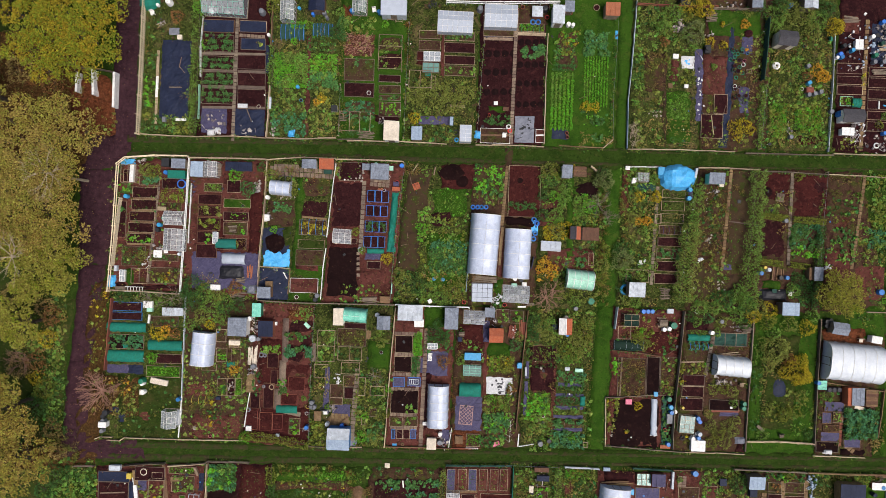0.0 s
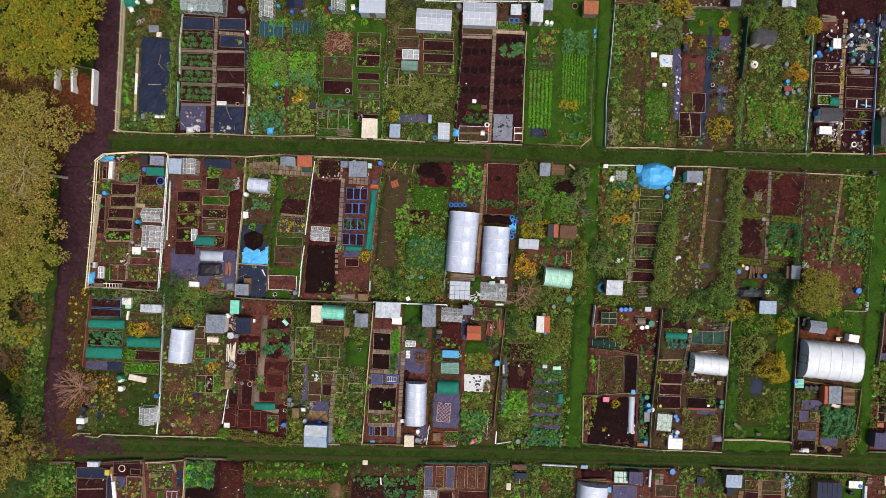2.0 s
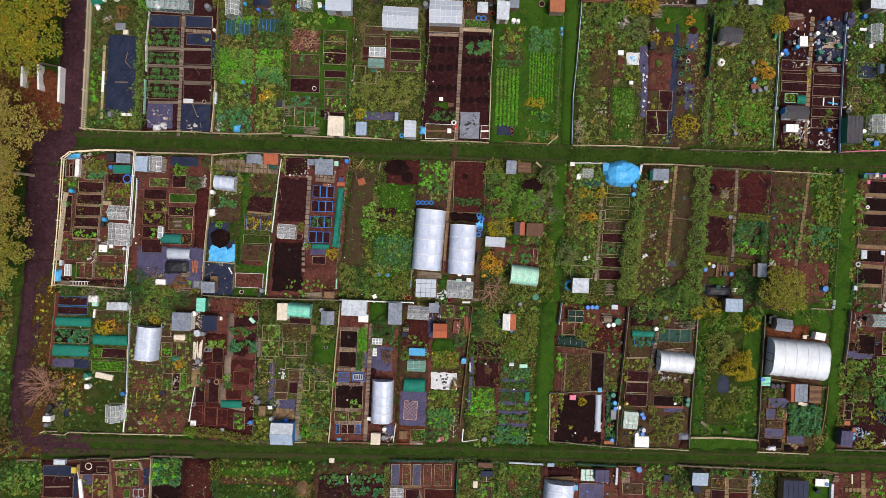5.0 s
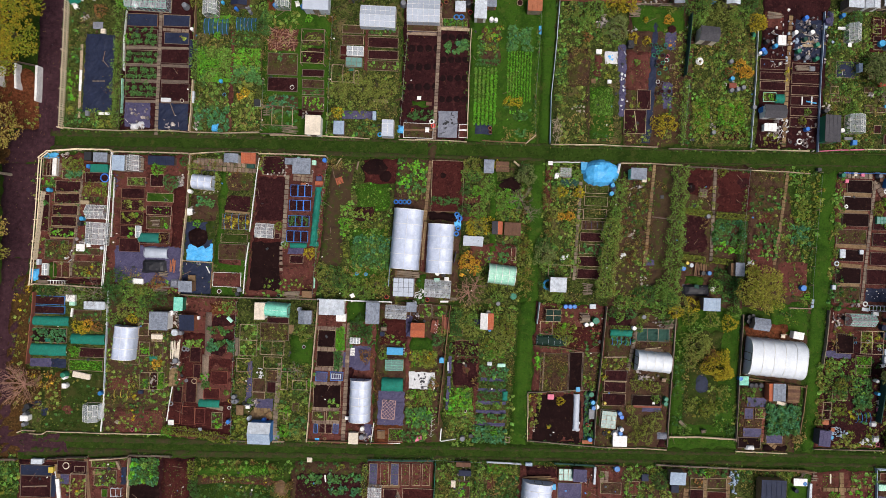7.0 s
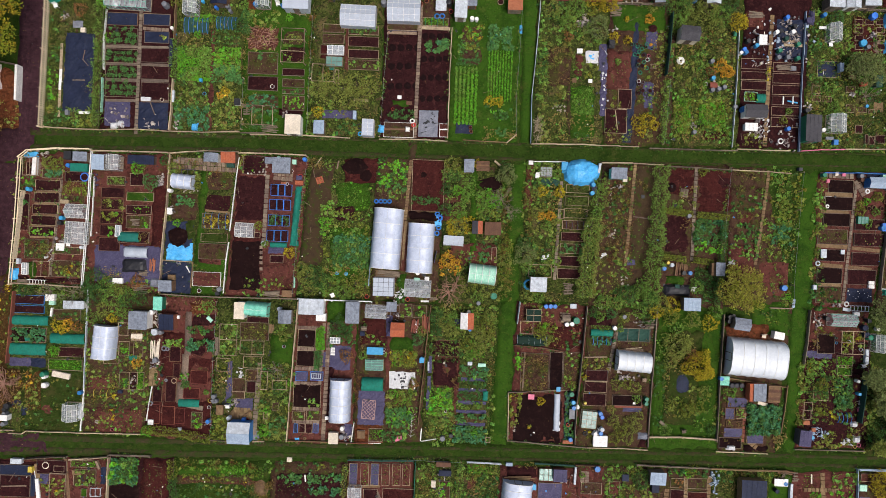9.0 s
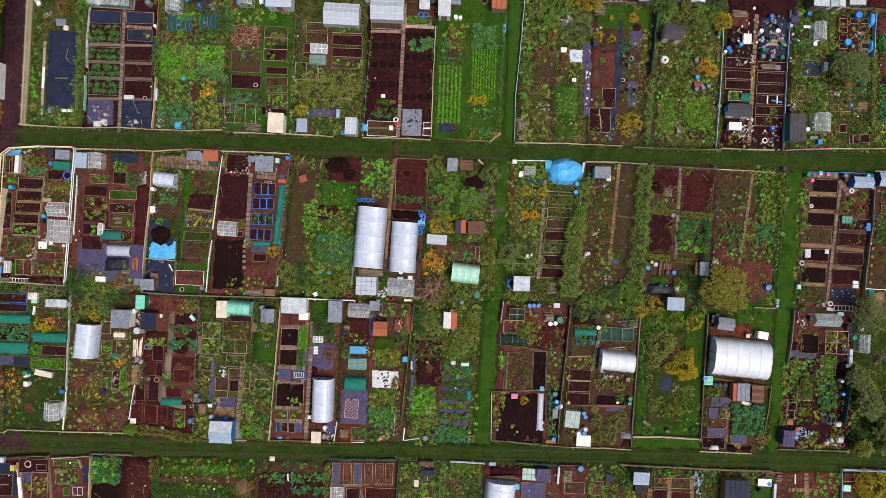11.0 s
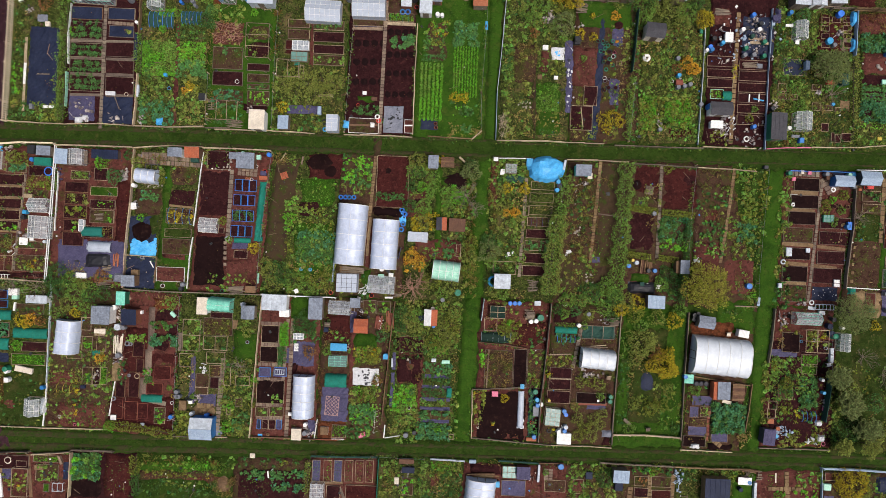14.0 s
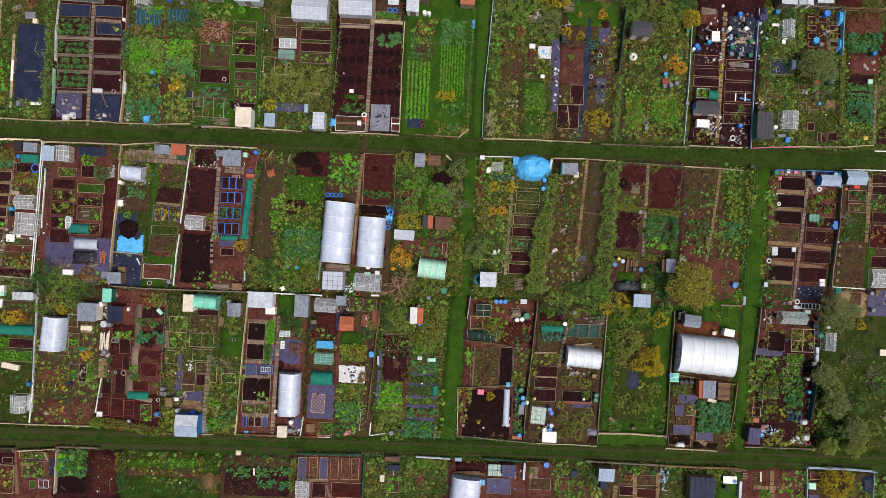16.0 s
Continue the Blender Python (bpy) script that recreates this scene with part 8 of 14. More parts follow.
stones(66.13, 23.03, 1.73, 1.07, 0, 6, 0.6)
barrel(66.52, 24.39, "blue_plastic")
bed(65.41, 21.43, 3.07, 1.4, 0, "soil", "")
crate(66.37, 21.17, 0.53, 0.53, 0, 0.3, "green_cover")
bed(65.47, 18.6, 2.93, 4.13, 0, "soil", "")
crop("cabbage", 65.38, 19.73, 2.87, 1.73, 0, dense=2.2, rows=0.55, across=True, z=0.15)
crop("kale", 65.48, 17.6, 2.87, 2.27, 0, dense=1.6, z=0.12)
crop("lettuce", 65.55, 16.11, 2.87, 0.87, 0, dense=1.6)
crop("wild", 65.41, 14.74, 3.53, 1.87, 0, dense=1.2)
slabs(67.16, 20.94, 67.28, 13.89, 12, 0.35, mat="grey_wood")
crate(66.2, 14.54, 0.53, 0.4, 0, 0.2, "yellow_plastic")
hedge(62.83, 23.88, 63.14, 13.99, 0.6, 0.9, "leaf_olive", dense=0.6, loose=0.3)
crop("wild", 69.69, 19.39, 4.53, 10, 0, dense=1)
bed(69.23, 15.01, 3.2, 2.07, 0, "soil", "")
patch("ground_cover", "red_soil", (67.34, 24.37), (71.67, 24.37), (71.67, 27.04), (67.34, 27.04), z=0.06)
shed(55.79, 29.91, 1.89, 1.3, 0, h=2, roof="pale_roof", wall="grey_wood", form="pent_w")
shed(57.83, 30.07, 1.7, 1.44, 0, h=2, roof="pale_roof", wall="white_paint", form="apex_y")
shed(59.94, 30.23, 1.76, 1.3, 0, h=2, roof="pale_roof", wall="grey_wood", form="pent_e")
patch("ground_cover", "red_soil", (62.11, 29.97), (65.11, 29.97), (65.11, 32.1), (62.11, 32.1), z=0.06)
crate(27.31, 29.94, 1.12, 1.12, 0, 1, "black_plastic")
debris(32.6, 29.83, 3, 0.8, 0, 14, "mixed_debris")
shed(35.44, 29.89, 1.18, 1.57, 0, h=1.8, roof="grey_felt", wall="brown_wood", form="pent_e")
shed(41.69, 30.1, 1.57, 1.7, 0, h=2, roof="pale_roof", wall="grey_wood", form="apex_y", label="small pale-roofed shed")
barrel(39.79, 29.89, "blue_plastic")
bush(38.53, 29.61, 1.05, 2, "leaf_dark")

# middle row: fenced corner plot of framed beds
fence(-37.46, 9.46, -33.96, 9.78, form="rail", h=1.1, mat="picket_paint")
fence(-33.96, 9.78, -30.2, 9.84, form="rail", h=1.1, mat="picket_paint")
fence(-38.42, 8.64, -37.46, 9.46, form="rail", h=1.1, mat="picket_paint")
fence(-38.42, 8.64, -38.64, 1.43, form="rail", h=1.1, mat="picket_paint")
fence(-38.64, 1.43, -39.05, -6.25, form="rail", h=1.1, mat="picket_paint")
fence(-38.06, 4.76, -38.35, 1.44, form="board", h=1, mat="picket_paint", label="close cream-coloured board fence")
fence(-38.35, 1.44, -38.79, -3.2, form="board", h=1, mat="picket_paint", label="close cream-coloured board fence")
fence(-39.15, -6.14, -35.18, -6.2, form="rail", h=0.8)
fence(-35.18, -6.2, -30.66, -6.38, form="rail", h=0.8)
fence(-30.13, 9.71, -30.39, 1.7, form="rail", h=0.8, mat="white_paint", label="white painted post and rail fence")
fence(-30.39, 1.7, -30.72, -6.24, form="rail", h=0.8, mat="white_paint", label="white painted post and rail fence")
cage(-36.91, 7.59, 1.64, 2.1, 0, 1.2, nx=2, ny=1)
planks(-36.71, 8.72, -36.77, 6.65, 0.45, "white_paint", z=0.6)
bed(-37.4, 7.43, 0.93, 1.47, 0, "soil", "pale_wood")
sheet(-37.42, 9.03, 1.67, 0.67, 0, "blue_tarp", rag=0.2)
debris(-35.92, 9.15, 1.6, 0.8, 0, 14, "mixed_debris")
crop("greens", -37.65, 5.99, 1.4, 1.13, 0, dense=1.6)
barrel(-37.31, 4.96, "sky_plastic")
bed(-37.9, 2.28, 0.93, 4.27, 0, "soil", "pale_wood")
crop("greens", -37.91, 3.65, 0.73, 1.4, 0, dense=1.5, z=0.15)
sheet(-38.92, -5.06, 0.93, 1.4, 0, "blue_tarp", cover_h=0.3)
shed(-31.01, 8.9, 1.64, 1.11, 0, h=1.6, roof="grey_felt", wall="grey_wood", form="flat_")
crate(-32.73, 9.04, 0.86, 0.99, 0, 0.9, "black_plastic")
crate(-31.48, 7.7, 2.05, 0.93, 0, 0.6, "green_net", label="long green plastic storage chest")
barrel(-32.73, 7.89, "blue_plastic")
bush(-35.05, 8.03, 0.86, 1.2, "leaf_olive")
bush(-34.12, 7.93, 0.86, 1.2, "leaf_lime")
bed(-34.82, 6.92, 2.33, 1.07, 0, "weedy_soil", "pale_wood")
crop("cabbage", -34.82, 6.92, 2.13, 0.87, 0, z=0.14, dense=1.6)
bed(-31.9, 6.65, 2.8, 1.13, 0, "soil", "grey_wood")
ring(-31.04, 6.64, 1, "blue_plastic", label="coil of blue hose", name="hose_coil")
bed(-35.27, 5.5, 2.93, 1.2, 0, "soil", "pale_wood")
bed(-35.39, 4.06, 2.93, 1.13, 0, "soil", "pale_wood")
crop("dots", -35.39, 4.06, 2.73, 0.93, 0, z=0.14)
bed(-35.52, 2.69, 2.93, 1.07, 0, "soil", "pale_wood")
bed(-35.65, 1.35, 2.93, 1.07, 0, "soil", "pale_wood")
bed(-35.78, 0.05, 2.93, 1.13, 0, "soil", "pale_wood")
crop("greens", -35.78, 0.05, 2.73, 0.93, 0, z=0.14)
planks(-36.71, 4.72, -33.91, 4.75, 0.2, "straw")
planks(-36.84, 3.31, -34.04, 3.34, 0.2, "straw")
planks(-36.97, 1.98, -34.17, 2, 0.2, "straw")
planks(-37.1, 0.7, -34.3, 0.73, 0.2, "straw")
planks(-37.23, -0.63, -34.43, -0.61, 0.2, "straw")
crop("mustard", -32.19, 5.24, 2.67, 1.4, 0, dense=1.6, size=1.2)
bed(-32.25, 4, 2.6, 0.8, 0, "weedy_soil", "brown_wood")
crop("weedy", -32.25, 4, 2.4, 0.6, 0, z=0.14)
crate(-33.15, 3.65, 1, 0.46, 0, 0.4, "pale_wood")
greenhouse(-31.46, 2.57, 2.17, 1.58, 0, h=1.8, ridge="x")
barrel(-33.31, 1.73, "sky_plastic")
barrel(-33.49, 1.13, "black_plastic")
barrel(-32.81, 2.54, "green_plastic")
greenhouse(-31.35, 0.04, 2.23, 2.56, -2, h=2, ridge="y")
debris(-33.39, -0.97, 1.2, 0.93, 0, 12, "mixed_debris")
crate(-33.44, -1.67, 1, 0.86, 0, 0.4, "straw", lid="white_paint")
barrel(-30.83, -1.62, "pale_roof", d=0.4)
chair(-32.51, -1.35, 0, "white_paint")
slabs(-33.76, 6.28, -34.65, -5.08, 22, 0.4, mat="grey_wood", label="worn timber path between beds")
slabs(-36.36, 8.2, -36.51, 6.73, 4, 0.5)
bed(-36.39, -2.01, 2.73, 2.27, 0, "weedy_soil", "grey_wood")
crop("weedy", -36.39, -2.01, 2.53, 2.07, 0, z=0.14)
crop("straw", -35.81, -2.36, 2.13, 1.8, 0, dense=1)
cold_frame(-37.53, -4.37, 0.6, 1.33, 0, n=2)
patch("ground_cover", "lawn", (-37.34, -5.29), (-36.41, -5.29), (-36.41, -3.56), (-37.34, -3.56), z=0.09)
cage(-35.37, -4.31, 1.91, 1.78, 0, 0.8, nx=2)
bed(-32.75, -2.09, 3.2, 0.8, 0, "weedy_soil", "pale_wood")
crop("greens", -32.75, -2.09, 3, 0.6, 0, z=0.14)
bed(-32.78, -4.22, 3.4, 1.87, 0, "weedy_soil", "grey_wood")
crop("weedy", -32.78, -4.22, 3.2, 1.67, 0, z=0.14)
crop("gold", -33.14, -4.43, 2, 1.2, 0, dense=0.6, z=0.15)
bush(-35.3, -1.9, 0.66, 1, "leaf_olive")
debris(-34.83, -2.59, 0.73, 1, 0, 8, "white_sheet", h=0.3, label="pale stone ornaments")
patch("ground_cover", "soil", (-38.43, -5.89), (-31.03, -5.89), (-31.03, -5.29), (-38.43, -5.29), z=0.06)
crate(-37.66, -5.92, 1.19, 0.6, 0, 0.5, "grey_wood")
cage(-36.11, -5.91, 2.05, 0.53, 0, 0.5, nx=6, ny=1, mat="white_paint", label="white ladder frame laid level")
crate(-38.31, -3.53, 0.33, 0.66, 0, 0.5, "pale_roof")
crop("weedy", -34.94, 1.58, 9.2, 15.33, 0, dense=0.25)

# middle row: plot with blue sheets and small beds
shed(-28.7, 8.28, 1.37, 1.76, 0, h=2, roof="blue_roof", wall="grey_wood", form="pent_w")
greenhouse(-27.4, 8.37, 1.64, 1.77, 0, h=2, ridge="y")
bench(-26.47, 8.38, 0.53, 1.45, 0)
fence(-29.91, 6.69, -30.07, -0.27, form="plank", h=0.25, mat="white_paint", label="white board edging")
debris(-29.56, 6.42, 0.8, 1.6, 0, 12, "violet_sheet", label="bundle of violet sheeting")
bed(-27.29, 6.33, 2.13, 1, 0, "weedy_soil", "pale_wood")
crop("manure", -27.29, 6.33, 1.93, 0.8, 0, z=0.14)
bed(-27.64, 4.92, 2.67, 1.13, 0, "soil", "brown_wood")
bed(-27.63, 3.55, 2.6, 1.2, 0, "soil", "brown_wood")
crop("mustard", -27.63, 3.55, 2.4, 1, 0, z=0.14, dense=1.4)
bed(-27.68, 2.02, 2.67, 1.47, 0, "soil", "brown_wood")
crop("mustard", -27.68, 2.02, 2.47, 1.27, 0, z=0.14, dense=1.2)
bed(-27.76, 0.45, 2.4, 1.27, 0, "soil", "brown_wood")
bed(-27.84, -1.16, 2.4, 1.53, 0, "soil", "brown_wood")
cold_frame(-26.77, 0.44, 0.53, 1.33, 0, n=1)
crop("greens", -27.56, 0.45, 0.8, 1, 0, dense=1, z=0.15)
shed(-24.15, 8.83, 3.1, 1.06, 0, h=1, roof="membrane", wall="grey_wood", form="flat_", label="low dark sheet-covered store")
debris(-24.25, 9.03, 2, 0.87, 0, 12, "mixed_debris")
bush(-24.59, 7.89, 0.86, 1.6, "leaf_bright")
bush(-23.09, 6.36, 0.99, 1.6, "leaf_blue", label="large grey-green leafy bush")
bed(-24.86, 6.55, 1.53, 1.4, 0, "soil", "pale_wood")
debris(-22.09, 6.34, 0.93, 2, 0, 34, "mixed_debris", label="heap of colourful plastic clutter")
crate(-23.41, 9.02, 0.4, 0.66, 0, 0.6, "white_paint")
bush(-21.57, 8.87, 0.59, 1.3, "leaf_dark")
bed(-24.4, 4.56, 3.13, 1, 0, "lawn", "pale_wood")
crop("turf", -24.4, 4.56, 2.93, 0.8, 0, z=0.14)
bed(-24.51, 3.02, 2.93, 1, 0, "soil", "pale_wood")
crop("lettuce", -24.25, 3.06, 1.87, 0.67, 0, dense=0.8, z=0.15)
bed(-24.53, 1.59, 2.8, 1.47, 0, "weedy_soil", "pale_wood")
sheet(-25.4, 1.66, 1.07, 1.4, 0, "green_net", rag=0.1)
pile(-24.8, 1.51, 1.2, 0.8, 0, 5)
crop("greens", -23.6, 1.55, 0.8, 1.07, 0, dense=0.5)
bed(-25.01, -0.23, 3.6, 1.33, 0, "soil", "pale_wood")
net_tunnel(-25.53, -0.22, 2.39, 1.13, 0, h=0.6, cover="net_mesh", hoops=4)
crop("lettuce", -24.47, -0.21, 0.67, 1.07, 0, dense=3, z=0.15)
crop("straw", -23.81, -0.19, 0.93, 1.07, 0, dense=1, z=0.15)
patch("ground_cover", "red_soil", (-22.89, -1.33), (-21.49, -1.33), (-21.49, 6), (-22.89, 6), z=0.05)
patch("ground_cover", "red_soil", (-26.64, -1.14), (-25.84, -1.14), (-25.84, 2.53), (-26.64, 2.53), z=0.05)
sheet(-25.5, -3.41, 8, 4.33, 0, "violet_sheet", rag=0.3, label="large bluish ground sheet")
sheet(-24.83, -3.56, 2.93, 1.6, 0, "black_sheet", cover_h=0.4, name="covered_heap", label="heap under a black sheet")
net_tunnel(-24.51, -1.98, 2.66, 1.26, 0, h=0.9, cover="frost_cover", hoops=3, label="translucent rounded cloche tunnel")
pile(-22.63, -3.42, 0.67, 1.73, 0, 4, along="y", mat="terracotta")
pile(-23.67, -4.39, 1.2, 0.67, 0, 4)
sheet(-27.67, -3.35, 3.67, 3, 0, "violet_sheet")
crop("rust", -27.53, -4.55, 2.53, 1.4, 0, dense=1.6)
bush(-29.06, -5.38, 1.45, 1.8, "leaf_dark")
bush(-29.86, -6.2, 0.92, 1.6, "leaf_dark")
bush(-27.77, -6.13, 1.06, 1.5, "leaf_green")
bush(-26.13, -6.41, 0.92, 1.4, "leaf_olive")
crop("weedy", -25.91, -6.13, 8.33, 2, 0, dense=1)
crate(-26.57, -5.4, 1.19, 0.66, 0, 0.4, "white_paint")
bush(-24.28, -5.38, 0.86, 0.9, "leaf_rust")
bush(-25.45, -7.05, 1.06, 1.4, "leaf_green")
sheet(-22.36, -5.48, 1.07, 1.07, 0, "grey_sheet", cover_h=0.3)
pile(-23.9, -6.3, 2.33, 1.13, 0, 5, label="leaning fence posts and poles")
fence(-21.03, 9.59, -21.22, 3.34, form="plank", h=0.6)
fence(-21.22, 3.34, -21.59, -1.31, form="plank", h=0.6)
fence(-21.59, -1.31, -21.68, -6.63, form="plank", h=0.6)
fence(-30.04, 9.66, -25.74, 9.74, form="rail", h=0.9)
fence(-25.74, 9.74, -21.11, 9.76, form="rail", h=0.9)
pot(-23.7, 4.27, "green_plastic", 0.3)

# middle row: plot with blue tarpaulin and black mound
slabs(-20.7, 8.59, -13.22, 8.37, 17, 0.55, across=2, label="uneven paved yard of worn slabs")
slabs(-20.25, 9.13, -17.24, 9.1, 7, 0.5)
crop("straw", -17.03, 8.57, 7.87, 2.13, 0, dense=0.5)
crop("weedy", -19.09, 8.5, 3.73, 2.13, 0, dense=0.6)
shed(-15.86, 9.36, 1.64, 1.05, 0, h=1.7, roof="grey_felt", wall="white_paint", form="apex_y")
shed(-13.8, 9.4, 1.7, 1.24, 0, h=1.7, roof="rust_roof", wall="brown_wood", form="pent_n", label="small shed with bright orange sheet roof")
crate(-13.81, 8.59, 0.93, 0.46, 0, 0.5, "dark_net")
tunnel(-19.17, 6.51, 2.31, 1.72, -4, h=1.7, axis="x", hoops=3, cover="film_cover")
cage(-18.71, 7.58, 1.45, 0.66, 0, 0.7, nx=2, mat="dark_felt")
bush(-17.72, 6.12, 0.46, 0.7, "leaf_lime")
bush(-17.7, 7.05, 0.4, 0.6, "leaf_olive")
bush(-20.52, 7.99, 0.86, 1.1, "leaf_olive")
stones(-18.46, 5.39, 1.87, 0.4, 0, 8, 0.3)
crop("wild", -20.72, 7.22, 0.67, 3, 0, dense=1)
patch("ground_cover", "lawn", (-17.36, 5.11), (-16.69, 5.11), (-16.69, 7.77), (-17.36, 7.77), z=0.06)
patch("ground_cover", "lawn", (-17.53, 2.17), (-16.8, 2.17), (-16.8, 5.17), (-17.53, 5.17), z=0.06)
patch("ground_cover", "lawn", (-17.7, -0.84), (-16.9, -0.84), (-16.9, 2.29), (-17.7, 2.29), z=0.06)
crop("turf", -17.19, 3.47, 1.07, 8.6, 0, dense=2)
bed(-15.1, 6.74, 3.07, 2.07, 0, "weedy_soil", "")
crop("dots", -15.1, 6.74, 2.87, 1.87, 0, z=0.14)
crop("weedy", -15.1, 6.74, 2.8, 1.67, 0, dense=0.6)
bed(-15.28, 4.13, 3.07, 2.07, 0, "soil", "")
crop("dots", -15.28, 4.13, 2.87, 1.87, 0, z=0.14)
planks(-16.72, 3.25, -13.84, 3.08, 0.25, "straw")
bed(-15.41, 2.02, 3.2, 1.73, 0, "weedy_soil", "grey_wood")
crop("gold", -15.41, 2.02, 3, 1.53, 0, z=0.14, dense=1.1)
hoop_row(-15.42, 2.05, 3.32, 1.93, 0, 4)
bed(-15.54, 0.05, 3.07, 1, 0, "rough_grass", "pale_wood")
crop("turf", -15.54, 0.05, 2.87, 0.8, 0, z=0.14)
bed(-15.69, -1.55, 3.2, 1.8, 0, "weedy_soil", "grey_wood")
patch("ground_cover", "lawn", (-17.83, -6.6), (-14.16, -6.6), (-14.16, -0.47), (-17.83, -0.47), z=0.04)
crop("turf", -16.16, -3.54, 3.73, 6.13, 0, dense=1)
patch("ground_cover", "dry_soil", (-17.2, -3.13), (-14.73, -3.13), (-14.73, -1.46), (-17.2, -1.46), z=0.07)
bed(-16.22, -4.84, 3.27, 1.67, 0, "dry_soil", "white_paint")
crop("dots", -16.22, -4.84, 3.07, 1.47, 0, z=0.14)
crop("cabbage", -19.05, 4.3, 1.93, 1.2, 0, dense=1.4)
patch("ground_cover", "weedy_soil", (-20.73, 2.1), (-17.73, 2.1), (-17.73, 5.1), (-20.73, 5.1), z=0.06)
debris(-20.65, 3.32, 1.07, 1.47, 0, 10, "mixed_debris")
crate(-20.78, 3, 0.6, 0.73, 0, 0.4, "white_paint")
barrel(-20.77, 5.38, "white_paint", d=0.5)
bush(-19.98, 1.66, 0.46, 0.6, "leaf_bright")
bed(-18.5, 0.79, 1.47, 2.67, 0, "rough_grass", "")
sheet(-19.72, 0.21, 3.13, 3.2, 0, "membrane", rag=0.3)
heap(-19.81, 0.01, 1.2, 0.6, "black_soil", label="round heap of black compost")
crate(-19.83, 0.11, 0.53, 0.47, 0, 0.2, "white_paint")
sheet(-19.55, -1.72, 3.07, 2.13, 0, "blue_tarp", h=0.12, label="crumpled bright blue tarpaulin laid on the ground")

sheet(-19.79, -4.79, 3.47, 3.73, 0, "membrane", label="dark membrane weighted with pale stones")
stones(-19.79, -4.79, 3.07, 3.33, 0, 16, 0.2)
shed(-20.57, -5.72, 1.57, 1.31, 0, h=1.7, roof="grey_felt", wall="brown_wood", form="pent_n")
crate(-20.26, -4.78, 0.8, 0.66, 0, 0.5, "straw")
ring(-19.65, -2.99, 0.4, "grey_plastic")
planks(-18.7, -3.36, -18.27, -4.14, 0.1, "white_paint", z=0.12)
pot(-17.03, -6.22, "white_paint", 0.5)
barrel(-14.58, -5.96, "grey_plastic")
barrel(-14.77, -6.43, "black_plastic")
fence(-21.53, -2.84, -18, -2.93, form="plank", h=0.3)
fence(-18, -2.93, -18.1, -5.86, form="plank", h=0.3, mat="straw")
fence(-13.01, 9.6, -13.45, 4.93, form="plank", h=0.25, mat="white_paint", label="low white edging board")
fence(-13.45, 4.93, -13.78, 0.94, form="plank", h=0.25, mat="white_paint", label="low white edging board")
fence(-13.88, -0.39, -14.13, -3.06, form="plank", h=0.25, mat="white_paint", label="low white edging board")
fence(-14.13, -3.06, -14.28, -6.39, form="plank", h=0.25, mat="white_paint", label="low white edging board")
fence(-21.06, 9.74, -16.56, 10.22, form="plank", h=0.4)
fence(-16.56, 10.22, -12.97, 10.14, form="plank", h=0.4)
fence(-5.34, -6.73, -1.36, -6.8, form="rail", h=0.9, mat="white_paint")
fence(-1.36, -6.8, 3.27, -6.78, form="rail", h=0.9, mat="white_paint")

# middle row: dug plot with blue edged beds
bed(-11.13, 8.77, 2.6, 2.13, 0, "soil", "grey_wood")
crop("dots", -11.13, 8.77, 2.4, 1.93, 0, z=0.14)
stones(-11, 7.84, 2.53, 0.53, 0, 9, 0.35)
stones(-9.9, 8.88, 0.53, 1.73, 0, 8, 0.4)
crop("weedy", -12.53, 8.86, 0.73, 2.13, 0, dense=1.5)
bed(-11.44, 4.89, 3.6, 5.33, 0, "soil", "", h=0.12)
bed(-11.71, -2.92, 3.87, 6.27, 0, "black_soil", "", h=0.12)
patch("ground_cover", "red_soil", (-13.41, -0.31), (-9.61, -0.31), (-9.61, 0.49), (-13.41, 0.49), z=0.07)
greenhouse(-11.87, 1.09, 2.11, 1.65, -2, h=1.1, ridge="x", label="low white-barred glazed frame")
bush(-10.4, 1.64, 0.53, 0.8, "leaf_lime")
bed(-10.49, 0.55, 0.67, 0.6, 0, "soil", "pale_wood")
slabs(-9.53, 7.75, -9.73, -0.26, 14, 0.5, mat="grey_wood", label="grey gritty garden path")
slabs(-10.18, -0.87, -9.78, -0.86, 1, 0.4, label="single stepping slab")
slabs(-10.16, -1.47, -9.76, -1.46, 1, 0.4, label="single stepping slab")
slabs(-10.14, -2.07, -9.74, -2.06, 1, 0.4, label="single stepping slab")
slabs(-10.12, -2.67, -9.72, -2.66, 1, 0.4, label="single stepping slab")
slabs(-10.09, -3.4, -9.69, -3.39, 1, 0.4, label="single stepping slab")
shed(-7.61, 8.71, 2.09, 1.83, 0, h=1.8, roof="grey_felt", wall="brown_wood", form="flat_")
crate(-9.27, 9.32, 0.99, 0.73, 0, 0.7, "grey_felt")
crate(-6.37, 9.27, 0.46, 0.53, 0, 0.5, "green_cover")
barrel(-5.14, 9.6, "blue_plastic")
barrel(-8.17, 9.69, "green_cover", d=0.4)
slabs(-8.86, 7.64, -6.52, 7.52, 5, 0.5, across=2)
pot(-6.66, 8.23, "white_paint", 0.4)
pot(-5.64, 7.66, "red_plastic", 0.5)
crate(-5.74, 6.88, 0.93, 0.46, 0, 0.4, "rust_roof")
crate(-5.76, 7.44, 0.66, 0.53, 0, 0.4, "violet_sheet")
pot(-7.14, 6.68, "white_paint", 0.35)
ring(-7.76, 6.75, 0.27, "terracotta")
ring(-7.43, 6.76, 0.27, "terracotta")
bed(-7.83, 5.94, 2.47, 1.33, 0, "soil", "blue_plastic")
